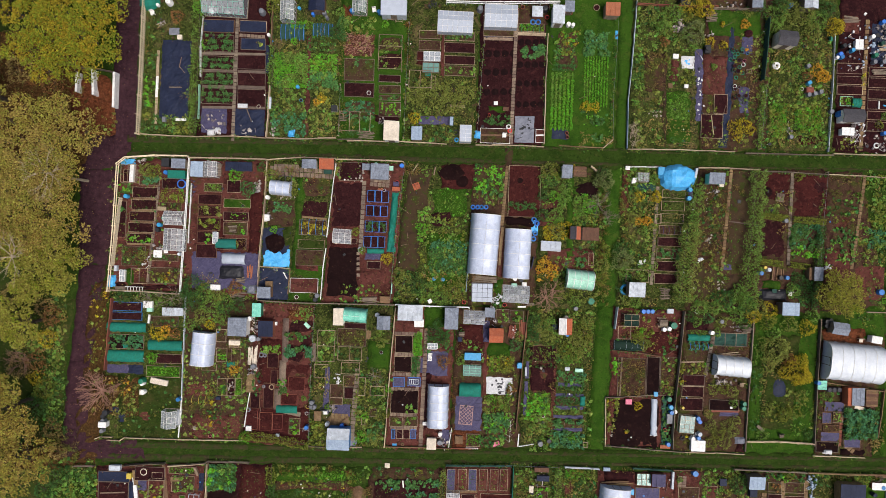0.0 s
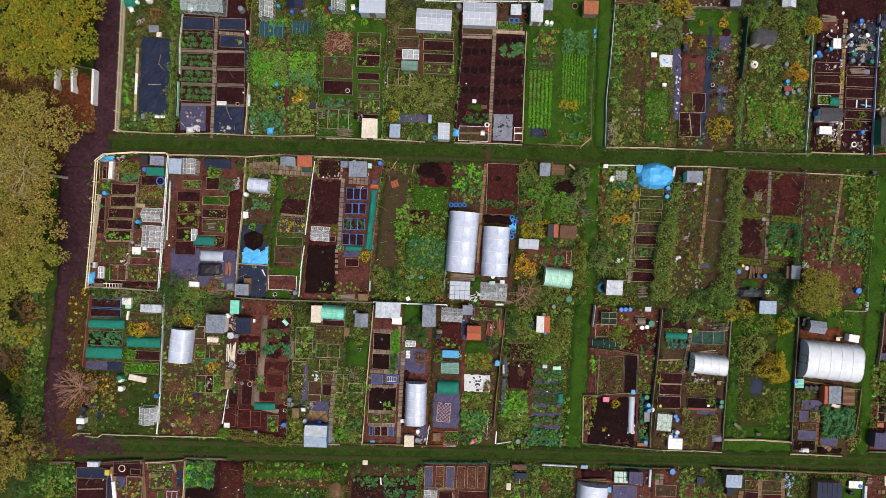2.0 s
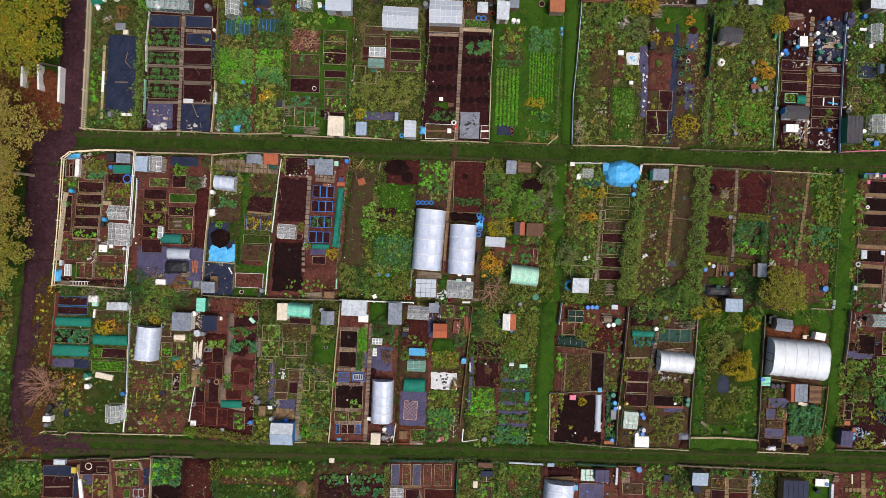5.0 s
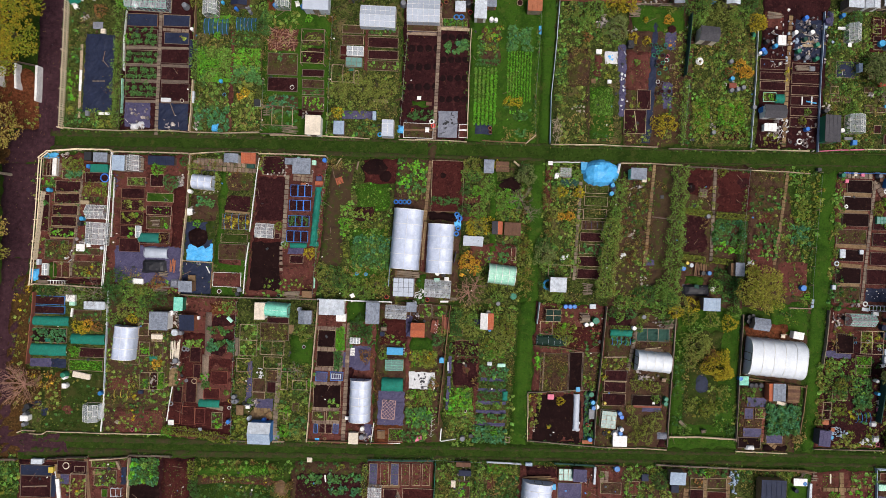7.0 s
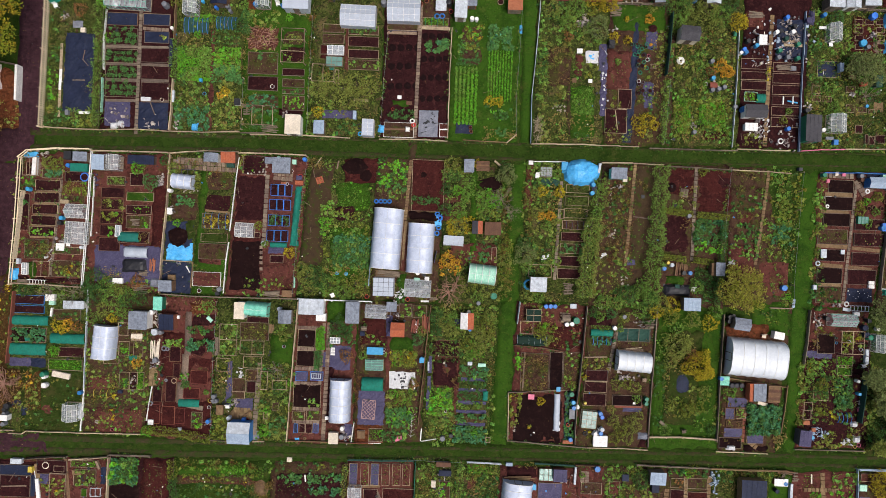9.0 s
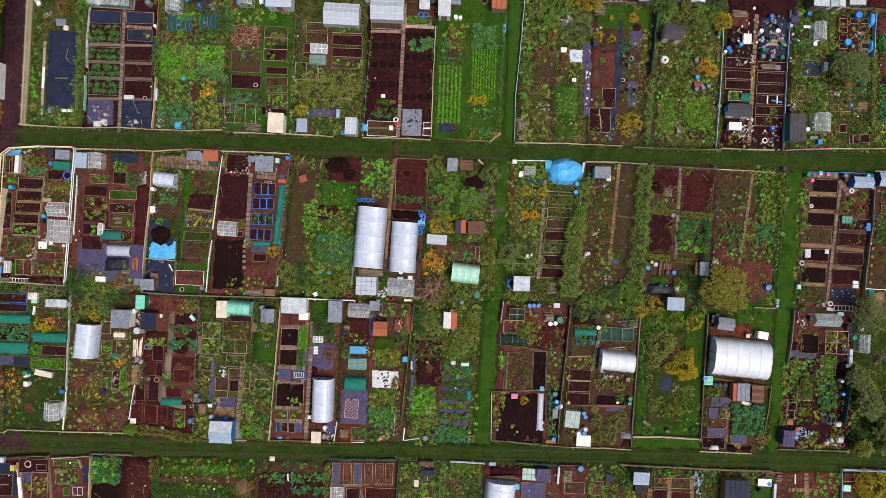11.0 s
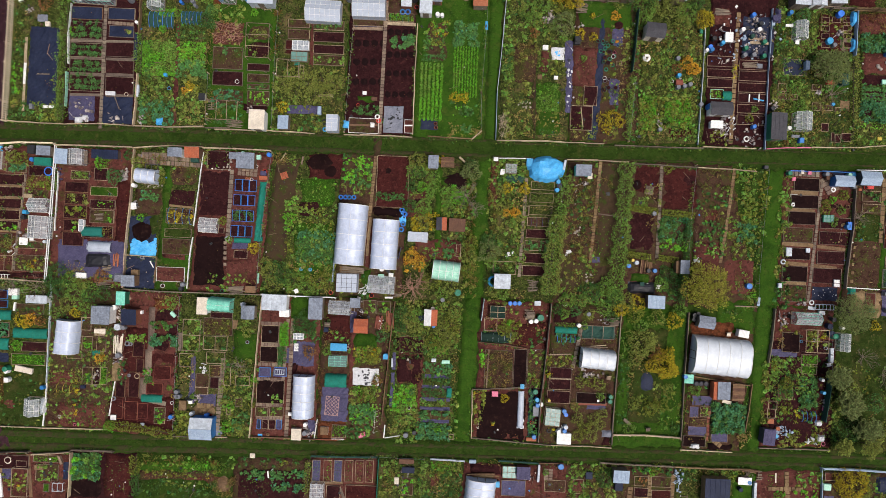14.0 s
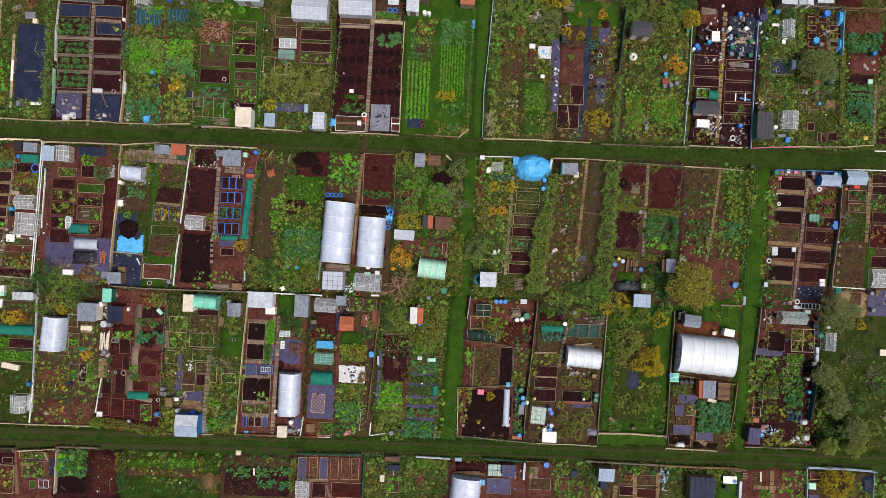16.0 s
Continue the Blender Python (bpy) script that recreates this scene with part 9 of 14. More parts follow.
planks(-8.22, 6.6, -8.21, 5.26, 0.1, "blue_plastic", z=0.16)
planks(-7.42, 6.62, -7.41, 5.29, 0.1, "blue_plastic", z=0.16)
bed(-7.93, 4.21, 2.47, 1.2, 0, "soil", "blue_plastic")
planks(-8.32, 4.79, -8.31, 3.59, 0.1, "blue_plastic", z=0.16)
planks(-7.52, 4.82, -7.51, 3.62, 0.1, "blue_plastic", z=0.16)
bed(-8.02, 2.37, 2.47, 1.27, 0, "soil", "blue_plastic")
crop("leeks", -8.02, 2.37, 2.27, 1.07, 0, z=0.14, dense=1.6)
planks(-8.41, 2.99, -8.4, 1.72, 0.1, "blue_plastic", z=0.16)
planks(-7.61, 3.02, -7.6, 1.75, 0.1, "blue_plastic", z=0.16)
bed(-8.12, 0.56, 2.47, 1.27, 0, "soil", "blue_plastic")
planks(-8.5, 1.19, -8.5, -0.08, 0.1, "blue_plastic", z=0.16)
planks(-7.7, 1.21, -7.7, -0.06, 0.1, "blue_plastic", z=0.16)

net_tunnel(-7.91, -0.5, 2, 0.6, 0, h=0.4, hoops=3)
sheet(-8.23, -1.17, 1.87, 0.73, 0, "violet_sheet")
ring(-9.73, -0.39, 0.53, "pale_roof")
bed(-8.1, -2.17, 1.53, 0.87, 0, "soil", "pale_wood")
crate(-5.8, -0.26, 0.46, 0.53, 0, 0.4, "green_net")
bush(-6.58, -1.35, 0.73, 0.9, "leaf_yellow")
bush(-9.55, -0.45, 0.46, 0.6, "leaf_green")
patch("ground_cover", "dry_soil", (-10, -5.68), (-6.66, -5.68), (-6.66, -2.75), (-10, -2.75), z=0.07)
crop("weedy", -9.08, -5.74, 6, 2.33, 0, dense=0.8)
pile(-8.46, -6.32, 2.4, 0.73, 0, 7, h=0.35)
crate(-6.61, -6.17, 1.19, 0.79, 0, 0.7, "brown_wood")
pot(-10.03, -6.52, "green_plastic", 0.4)
fence(-4.83, 9.97, -5.23, 5.85, form="wire", h=0.9, mat="pale_wood")
fence(-5.23, 5.85, -5.8, -0.79, form="wire", h=0.9, mat="pale_wood")
fence(-5.8, -0.79, -6.02, -6.09, form="wire", h=0.9, mat="pale_wood")
fence(-12.86, 10.04, -9.21, 10.1, form="rail", h=0.8)
fence(-9.21, 10.1, -4.97, 10.04, form="rail", h=0.8)
crate(-5.89, -4.85, 0.13, 1.2, 0, 0.3, "green_cover")

# middle row: rough half-cleared plot
patch("bare_soil", "dirt_track", (-4.44, 9.26), (-1.58, 9.35), (-2.98, -2.7), (-5.51, -2.78), z=0.06, label="bare trodden soil")
crop("dots", -3.88, 3.27, 3, 10.67, 0, dense=1)
heap(0.77, 9.03, 1, 0.3, "black_soil", long=1.7, label="dark ash and compost heap")
patch("ground_cover", "red_soil", (-0.55, 7.12), (3.32, 7.12), (3.32, 10.12), (-0.55, 10.12), z=0.07)
heap(2, 8, 0.8, 0.2, "black_soil")
crop("straw", -4.05, 9.34, 1.6, 1.47, 0, dense=1.6)
crop("wild", -2.5, 9.12, 2.53, 1.2, 0, dense=0.6)
planks(-3.27, 9.96, -3.9, 8.94, 0.1, "pale_wood", z=0.2)
planks(-1.19, 9.63, -1.36, 8.69, 0.12, "pale_wood", z=0.4)
pallet(-3.38, 7.29, 20, 0.8, 0.8, "rust_roof", label="small orange-red slatted pallet")
patch("ground_cover", "lawn", (-1.32, 3.91), (2.67, 4.05), (2.56, 7.18), (-1.44, 7.04), z=0.055)
patch("ground_cover", "lawn", (-1.81, -4.64), (2.98, -4.47), (2.75, 1.86), (-2.04, 1.68), z=0.05)
crop("manure", 0.35, 5.58, 4.53, 3, 0, dense=0.5, size=0.7)
crop("wild", -0.01, 0.4, 5.87, 7.33, 0, dense=0.9)
patch("ground_cover", "soil", (-1.58, 2.72), (0.95, 2.72), (0.95, 4.39), (-1.58, 4.39), z=0.07)
crop("greens", -2.23, 2.83, 1.33, 4.33, 0, dense=1)
bush(-2.53, 2.3, 0.8, 0.8, "leaf_bright", label="bright green leafy clump")
crop("kale", 0.7, -0.91, 4.27, 3.6, 0, dense=1.7)
crop("greens", 0.5, -0.92, 4.4, 3.33, 0, dense=0.8)
crop("wild", -1.25, -4.64, 8.4, 4, 0, dense=1.2)
crop("rust", -0.32, -3.28, 1.67, 1.33, 0, dense=1)
ring(-0.95, -3.57, 0.33, "sky_plastic")
ring(0.12, -3.6, 0.33, "sky_plastic")
bush(-4.43, -4.05, 1.19, 1.3, "leaf_olive", dense=0.8)
bush(-2.9, -4.33, 1.32, 1.3, "leaf_dark", dense=0.8)
bush(-1.75, -4.95, 1.19, 1.3, "leaf_green", dense=0.8)
bush(1.35, -4.85, 1.12, 1.3, "leaf_lime", dense=0.8)
bush(-0.07, -5.75, 1.06, 1.3, "leaf_green", dense=0.8)
bush(-4.03, -5.88, 0.99, 1.3, "leaf_olive", dense=0.8)
bush(2.51, -3.82, 0.79, 1.3, "leaf_olive", dense=0.8)
bush(-5.12, -3.08, 0.79, 1.3, "leaf_olive", dense=0.8)
chair(-1.33, -6.18, 30, "white_paint")

# middle row: plot of the two long polytunnels
bed(5.19, 8.44, 3.47, 3.33, 0, "weedy_soil", "")
crop("greens", 5.19, 8.44, 3.27, 3.13, 0, z=0.14, dense=1.2)
crop("dark", 5.19, 8.44, 3.47, 3.33, 0, dense=0.8)
crop("cabbage", 5.68, 6.76, 2.33, 1, 0, dense=1)
slabs(7.27, 10.05, 6.84, 2.96, 22, 0.4, mat="straw", label="straight pale sandy path")
bed(9.37, 7.11, 3.73, 6, 0, "red_soil", "pale_wood")
heap(8.79, 8.36, 0.6, 0.18, "black_soil")
heap(9.86, 6.4, 0.67, 0.1, "black_soil", long=1.6)
crop("leeks", 9.16, 5.37, 3.2, 0.93, 0, dense=2.2, z=0.16)
patch("ground_cover", "black_soil", (7.29, 3.04), (11.09, 3.04), (11.09, 3.97), (7.29, 3.97), z=0.07)
crop("weedy", 5.14, 5.97, 3.47, 1.33, 0, dense=1)
hoop_row(5.19, 5.95, 3.06, 1.06, 0, 4, mat="straw", label="row of straw-coloured cane hoops")
ring(3.37, 5.05, 0.47, "blue_plastic", label="blue tyre-like ring on the ground")
ring(3.9, 5.07, 0.47, "blue_plastic", label="blue tyre-like ring on the ground")
ring(4.37, 5.08, 0.47, "blue_plastic", label="blue tyre-like ring on the ground")
ring(4.9, 5.1, 0.47, "blue_plastic", label="blue tyre-like ring on the ground")
ring(10.61, 3.82, 0.53, "blue_plastic", label="blue ring on the ground")
ring(10.96, 3.37, 0.53, "blue_plastic", label="blue ring on the ground")
ring(10.8, 2.23, 0.53, "blue_plastic", label="blue ring on the ground")
ring(10.62, 1.55, 0.53, "blue_plastic", label="blue ring on the ground")
sheet(10.7, 3.09, 0.8, 1.6, 0, "blue_tarp", rag=0.1)
planks(6.98, 2.83, 6.79, 0.29, 0.35, "straw")
planks(6.79, 0.29, 6.73, -1.71, 0.3, "straw")
fence(3.24, 4.15, 3, -0.5, form="panel", h=0.8, mat="blue_roof", label="dull blue sheet fence")
fence(3, -0.5, 2.81, -4.88, form="panel", h=0.8, mat="blue_roof", label="dull blue sheet fence")
patch("ground_cover", "dry_soil", (6.41, -3.04), (7.21, -3.04), (7.21, 2.96), (6.41, 2.96), z=0.06)
greenhouse(4.69, -4.9, 2.36, 2.1, 0, h=1.9, ridge="flat", pane="frost_cover", bars="dark_felt", label="grey translucent panelled lean-to")
greenhouse(8.63, -4.97, 3.02, 1.97, -2, h=1.9, ridge="x", pane="clear_glass", bars="pale_roof")
pile(5.12, -3.43, 2.8, 0.67, 0, 6, h=0.2)
sheet(4.58, -3.38, 2, 0.8, 0, "straw", rag=0.2)
barrel(8.55, -3.21, "white_paint", d=0.5)
barrel(9.28, -3.32, "black_plastic")
crate(8.49, -3.96, 0.66, 0.4, 0, 0.5, "green_cover")
crate(9.66, -3.82, 0.53, 0.46, 0, 0.6, "white_paint")
debris(6.66, -5.78, 1.2, 1.2, 0, 20, "white_sheet", label="heap of pale plastic and cans")
pot(2.67, -6.17, "red_plastic", 0.5)
pot(7.46, -6.34, "red_plastic", 0.5)
patch("ground_cover", "lawn", (6.17, -6.38), (7.23, -6.38), (7.23, -3.38), (6.17, -3.38), z=0.06)
planks(9.02, -6.5, 9.95, -6.47, 0.2, "white_paint", z=0.2)
pile(10.48, -6.16, 1.07, 0.33, 0, 3)
fence(10.62, -0.58, 10.4, -1.91, form="panel", h=0.8, mat="violet_sheet", label="short dark sheet panel")
crop("weedy", 7.09, -5.47, 7.67, 2.87, 0, dense=0.6)

# middle row: shrubby plot with green tunnel
bush(11.97, 9.71, 0.92, 1.3, "leaf_olive", dense=0.8)
bush(12.97, 9.62, 0.86, 1.2, "leaf_lime", dense=0.8)
bush(11.69, 8.39, 0.86, 1.2, "leaf_green", dense=0.8)
bush(11.55, 6.73, 0.79, 1.2, "leaf_dark", dense=0.8)
bush(12.89, 6.65, 0.66, 1, "leaf_bright", dense=0.8)
bush(14.23, 7.82, 0.86, 1.1, "leaf_green", dense=0.8)
bush(12.37, 8.42, 0.79, 1, "leaf_dark", dense=0.8)
bush(14.09, 6.49, 0.79, 1, "leaf_green", dense=0.8)
bush(18.54, 8.65, 1.2, 2.8, "leaf_sage", dense=1.2)
bush(18.33, 9.54, 0.72, 2.2, "leaf_dark", dense=0.8)
bush(15.76, 5.89, 0.93, 1, "leaf_green", dense=0.8)
bush(17.1, 5.6, 0.93, 1, "leaf_bright", dense=0.8)
bush(16.15, 4.24, 0.86, 1, "leaf_green", dense=0.8)
bush(13.21, 2.49, 1.06, 1.2, "leaf_olive", dense=0.8)
bush(14.18, 2.85, 0.92, 1.3, "leaf_yellow", dense=0.8)
bush(12.38, 1.93, 0.79, 1.1, "leaf_yellow", dense=0.8)
bush(12.02, -1.52, 0.99, 1.2, "leaf_orange", dense=0.8)
bush(12.9, -2.15, 0.86, 1.2, "leaf_orange", dense=0.8)
bush(14.39, -4.4, 1.19, 1.6, "leaf_lime", dense=0.8)
bush(16.72, -4.79, 1.12, 1.5, "leaf_olive", dense=0.8)
bush(15.65, -5.69, 0.79, 1.3, "leaf_green", dense=0.8)
bush(18.86, 0.36, 0.92, 1.5, "leaf_lime", dense=0.8)
bush(18.72, -1.29, 0.92, 1.5, "leaf_olive", dense=0.8)
bush(18.52, -2.95, 0.86, 1.4, "leaf_lime", dense=0.8)
bush(11.51, 4.42, 0.86, 1, "leaf_dark", dense=0.8)
bush(14.99, 9.85, 0.53, 0.8, "leaf_yellow", dense=0.8)
bush(13.16, 4.48, 0.93, 1, "leaf_green", dense=0.8)
patch("ground_cover", "lawn", (14.70, -2.93), (15.43, -2.90), (14.96, 9.05), (14.23, 9.02), z=0.055)
patch("ground_cover", "lawn", (15.04, 7.06), (18.82, 7.20), (18.79, 8.00), (15.01, 7.85), z=0.055)
crop("wild", 12.81, 8.63, 2.86, 3.32, 2, dense=1.2)
crop("wild", 12.94, 5.58, 2.86, 2.79, 2, dense=0.7)
patch("ground_cover", "soil", (11.75, 4.40), (13.21, 4.46), (13.14, 6.32), (11.68, 6.26), z=0.07)
crop("manure", 13.11, 3.66, 1.99, 1.06, 2, dense=1)
crop("gold", 13.32, 2.50, 2.99, 1.66, 2, dense=1.3)
crop("orange", 12.01, -2.14, 1.99, 2.46, 2, dense=1)
crop("wild", 14.00, -2.13, 1.99, 3.65, 2, dense=1.2)
crop("wild", 16.81, 5.13, 3.12, 3.99, 2, dense=1.4)
crop("wild", 16.75, 0.64, 3.06, 1.66, 2, dense=0.9)
crop("weedy", 16.84, -1.51, 3.06, 1.33, 2, dense=0.8)
crop("greens", 16.71, 5.03, 2.66, 3.52, 2, dense=0.9)
crop("straw", 18.75, 1.6, 1.1, 13, 2, dense=1.6)
crop("weedy", 18.6, 0.53, 1.5, 13.67, 2, dense=1)
shed(14.08, 9.46, 1.18, 1.5, 0, h=1.8, roof="grey_felt", wall="white_paint", form="pent_n")
bench(15.72, 9.58, 1.52, 1.19, 0, mat="brown_wood")
heap(16.83, 7.5, 0.93, 0.1, "black_soil", long=1.6)
bare_tree(18.06, 5.79, 1.87, 2.2, label="pale leafless shrub")
bare_tree(19.19, 4.32, 1.33, 2)
planks(17.07, 10.3, 17.75, 9.73, 0.2, "pale_wood", z=0.5)
patch("ground_cover", "dry_soil", (11.25, 3.14), (13.25, 3.14), (13.25, 6.34), (11.25, 6.34), z=0.07)
patch("ground_cover", "dry_soil", (12.1, -2.11), (17.77, -2.11), (17.77, 0.56), (12.1, 0.56), z=0.06)
shed(15.31, 2.37, 1.18, 1.51, 0, h=1.7, roof="dark_felt", wall="rust_roof", form="apex_y", patchy="rust_roof")
shed(17.12, 2.31, 1.91, 1.51, 0, h=1.3, roof="brown_wood", wall="white_paint", form="flat_", label="low brown slatted store with white front")
crate(17.09, 2.05, 1.58, 0.46, 0, 0.9, "pale_roof")
greenhouse(12.63, 0.75, 2.25, 1.06, -4, h=0.8, ridge="flat", pane="frost_cover", bars="pale_roof", label="grey wire-topped low frame")
cage(12.59, 0.75, 2.24, 1.06, 0, 0.85, nx=4, mat="pale_roof")
crop("cabbage", 15.78, -1.14, 2, 1.07, 0, dense=1.2)
bare_tree(12.24, -5.3, 2, 2.4, stems=14, thick=1.4, label="leafless reddish brown shrub", mat="red_twigs")
bare_tree(13.03, -4.43, 1.6, 2, label="leafless reddish brown shrub", mat="red_twigs")
barrel(17.54, -5.55, "green_plastic", d=0.8)
barrel(15.79, -6.47, "grey_plastic", d=0.5)
cage(17.41, -0.62, 0.53, 1.46, 0, 0.4, nx=1)

# middle row: plot under the blue tarpaulin
crate(21.34, 10.22, 0.53, 0.46, 0, 0.5, "dark_felt", lid="white_paint")
fence(21.71, 10.35, 25.43, 10.41, form="plank", h=0.25, mat="white_paint")
sheet(27.31, 9.31, 3.47, 2.53, 0, "blue_tarp", h=0.25, cover_h=1.2, name="tarpaulin", label="large heap under a bright blue tarpaulin", rag=0.25)
crate(25.3, 9.99, 0.73, 0.93, 0, 0.5, "sky_plastic")
planks(29.47, 10.45, 29.31, 9.31, 0.25, "pale_roof", z=0.5)
greenhouse(23.15, 9.18, 1.32, 1.06, 0, h=0.8, ridge="flat", bars="grey_wood")
bush(24.5, 9.04, 0.6, 0.8, "leaf_green")
sheet(23.75, 8.06, 2.13, 0.8, 0, "dark_net", h=0.2)
bush(24.85, 6.91, 0.66, 1.1, "leaf_yellow", dense=2)
bush(22.87, 6.91, 0.66, 1.1, "leaf_yellow")
bush(22.01, 6.75, 0.6, 1.1, "leaf_olive")
bush(22.83, 4, 0.53, 1.1, "leaf_orange")
bush(23.89, 4.1, 0.6, 1.1, "leaf_orange", dense=2)
bush(22.09, 4.44, 0.66, 1.1, "leaf_olive")
bush(23.47, 2.83, 0.66, 1.1, "leaf_green")
bush(20.90, -0.49, 1.35, 1.8, "leaf_sage", dense=1.3)
bush(20.89, 0.76, 0.93, 1.1, "leaf_dark")
bush(21.3, -1.87, 0.79, 1.1, "leaf_green")
bush(24.43, 3.52, 0.6, 1.1, "leaf_olive")
bush(22.75, -5.47, 0.79, 1.1, "leaf_green")
bush(21.75, -5.17, 0.79, 1.1, "leaf_olive")
crop("wild", 23.07, 4.17, 4, 12, 0, dense=0.9)
crop("weedy", 23.01, 2, 4.67, 16.33, 0, dense=0.8)
crop("straw", 21.15, 4.6, 0.8, 9, 2, dense=1.2)
patch("ground_cover", "dry_soil", (20.83, 4.77), (21.63, 4.77), (21.63, 10.11), (20.83, 10.11), z=0.06)
slabs(25.07, 8.24, 24.66, -3.45, 24, 0.4, mat="grey_wood", label="brown gritty path between beds")
chair(22.19, 8.81, 0, "white_paint")
crate(22.11, 8.68, 0.4, 0.46, 0, 0.3, "white_paint")
bed(27, 7.37, 2.73, 0.93, 0, "weeds", "pale_wood")
crop("dots", 27, 7.37, 2.53, 0.73, 0, z=0.14)
bed(26.91, 5.96, 2.73, 1.07, 0, "weeds", "pale_wood")
crop("dots", 26.91, 5.96, 2.53, 0.87, 0, z=0.14)
bed(26.82, 4.49, 2.73, 1.07, 0, "weeds", "pale_wood")
crop("weedy", 26.82, 4.49, 2.53, 0.87, 0, z=0.14)
bed(26.72, 3.12, 2.73, 1, 0, "weedy_soil", "pale_wood")
crop("dots", 26.72, 3.12, 2.53, 0.8, 0, z=0.14)
bed(26.63, 1.72, 2.73, 1, 0, "soil", "pale_wood")
bed(26.54, 0.31, 2.73, 1.13, 0, "weedy_soil", "pale_wood")
crop("cabbage", 26.54, 0.31, 2.53, 0.93, 0, z=0.14)
bed(26.45, -1.16, 2.73, 1.13, 0, "soil", "pale_wood")
bed(26.35, -2.63, 2.73, 1.13, 0, "soil", "pale_wood")
hoop_row(26.75, 3.05, 2.66, 1, 0, 4, mat="violet_sheet")
barrel(28.71, 7.88, "sky_plastic")
barrel(28.61, 6.89, "sky_plastic")
sheet(28.97, 7.36, 0.53, 0.93, 0, "violet_sheet")
shed(22.58, -3.96, 1.89, 1.7, 0, h=1.9, roof="pale_roof", wall="pale_wood", form="pent_n")
ring(21.68, -4.08, 1.2, "sky_plastic", t=0.1, label="large coil of blue hose")
cage(22.86, -2.42, 2.65, 1.46, 0, 0.6, nx=1)
bush(21.85, -2.92, 0.6, 0.8, "leaf_blue")
pile(26.29, -4.4, 1.33, 1.33, 0, 7)
debris(23.43, -0.66, 0.93, 1, 0, 6, "white_sheet", h=0.2, label="white statue-like garden ornaments")
cage(25.12, 4.35, 0.66, 1.06, 0, 0.5, nx=1)
hedge(29.65, 8.6, 29.21, 3.68, 1.1, 1.2, "leaf_green", dense=1, loose=0.4)
hedge(28.9, 3.97, 28.1, -5.23, 1.9, 1.9, "leaf_olive", label="tall thick olive-green hedge", loose=0.16, dense=0.9)
hedge(28.75, 4.2, 27.95, -5.3, 1.6, 1.95, "leaf_green", label="green growth through an olive hedge", loose=0.25, dense=0.6)

# middle row: dry plots with hedges
shed(31.42, 9.22, 1.83, 1.31, 0, h=1.8, roof="grey_felt", wall="mint_plastic", form="pent_n", patchy="", label="grey-violet roofed shed with green side")
crate(32.4, 8.7, 0.53, 0.66, 0, 0.5, "cream_roof")
debris(31.83, 7.76, 1.2, 0.73, 0, 12, "mixed_debris")
crop("weedy", 31.84, 2.29, 3.67, 15.67, 0, dense=0.9)
crop("straw", 31.79, 3.79, 3.67, 10.67, 0, dense=0.7)
crop("mustard", 32.24, 5.47, 2, 2.67, 0, dense=0.5)
stones(31.11, 2.23, 1.13, 0.93, 0, 14, 0.35)
stones(30.95, 6.16, 0.4, 1.87, 0, 6, 0.25)
debris(30.23, -0.36, 0.67, 0.87, 0, 6, "white_sheet", label="pale wooden scraps")
slabs(33.67, 10.52, 32.93, -1.38, 30, 0.4, mat="straw", label="long straw-coloured board path")
bed(35.24, 7.41, 3.2, 5.93, 0, "dirt_track", "")
crop("dots", 35.11, 7.33, 2.93, 5.8, 0, dense=2.5)
crop("straw", 34.48, 8.21, 0.93, 1.33, 0, dense=1)
bed(35.03, 1.73, 2.93, 5, 0, "dirt_track", "")
crop("dots", 35.03, 1.73, 2.73, 4.8, 0, z=0.14, dense=2)
planks(33.61, 4.38, 36.55, 4.08, 0.12, "grey_wood")
sheet(35.07, 3.36, 0.87, 0.53, 0, "violet_sheet")
sheet(33.52, -1.02, 1.07, 0.67, 0, "violet_sheet")
crate(34.65, 6.74, 0.4, 0.4, 0, 0.2, "black_plastic")
heap(31.52, -3.22, 2, 0.1, "dirt_track")
heap(34.52, -3.12, 1.47, 0.08, "dirt_track")
stones(32.93, -3.28, 1.07, 1.13, 0, 12, 0.3)
crop("straw", 32.2, -3.53, 3.33, 2.67, 0, dense=0.4)
crop("wild", 33.1, -5.41, 7, 1.8, 0, dense=1.6)
crop("dark", 34.25, -5.03, 4.67, 2.47, 0, dense=1.5)
bush(33.24, -4.77, 1.19, 1.4, "leaf_dark")
bush(34.87, -4.06, 1.19, 1.4, "leaf_green")
bush(35.9, -5.35, 1.06, 1.4, "leaf_dark")
bush(30.31, -5.86, 0.92, 1.4, "leaf_green")
bush(31.95, -5.81, 0.92, 1.4, "leaf_green")
hedge(36.57, 10.47, 36.32, 3.9, 1.5, 1.6, "leaf_green", label="tall thick green hedge", loose=0.2)
hedge(36.32, 3.9, 35.79, -5.64, 1.65, 1.7, "leaf_green", label="tall thick green hedge", loose=0.2)
fence(29.68, 10.48, 33.26, 10.54, form="plank", h=0.5)
fence(33.26, 10.54, 36.92, 10.46, form="plank", h=0.5)
fence(37.25, 10.34, 40.44, 10.31, form="plank", h=0.5, mat="grey_wood")
fence(40.44, 10.31, 44.96, 10.19, form="plank", h=0.5, mat="grey_wood")
fence(45, 10.2, 49.26, 10.14, form="plank", h=0.4)
fence(49.26, 10.14, 51.92, 10.03, form="plank", h=0.4)

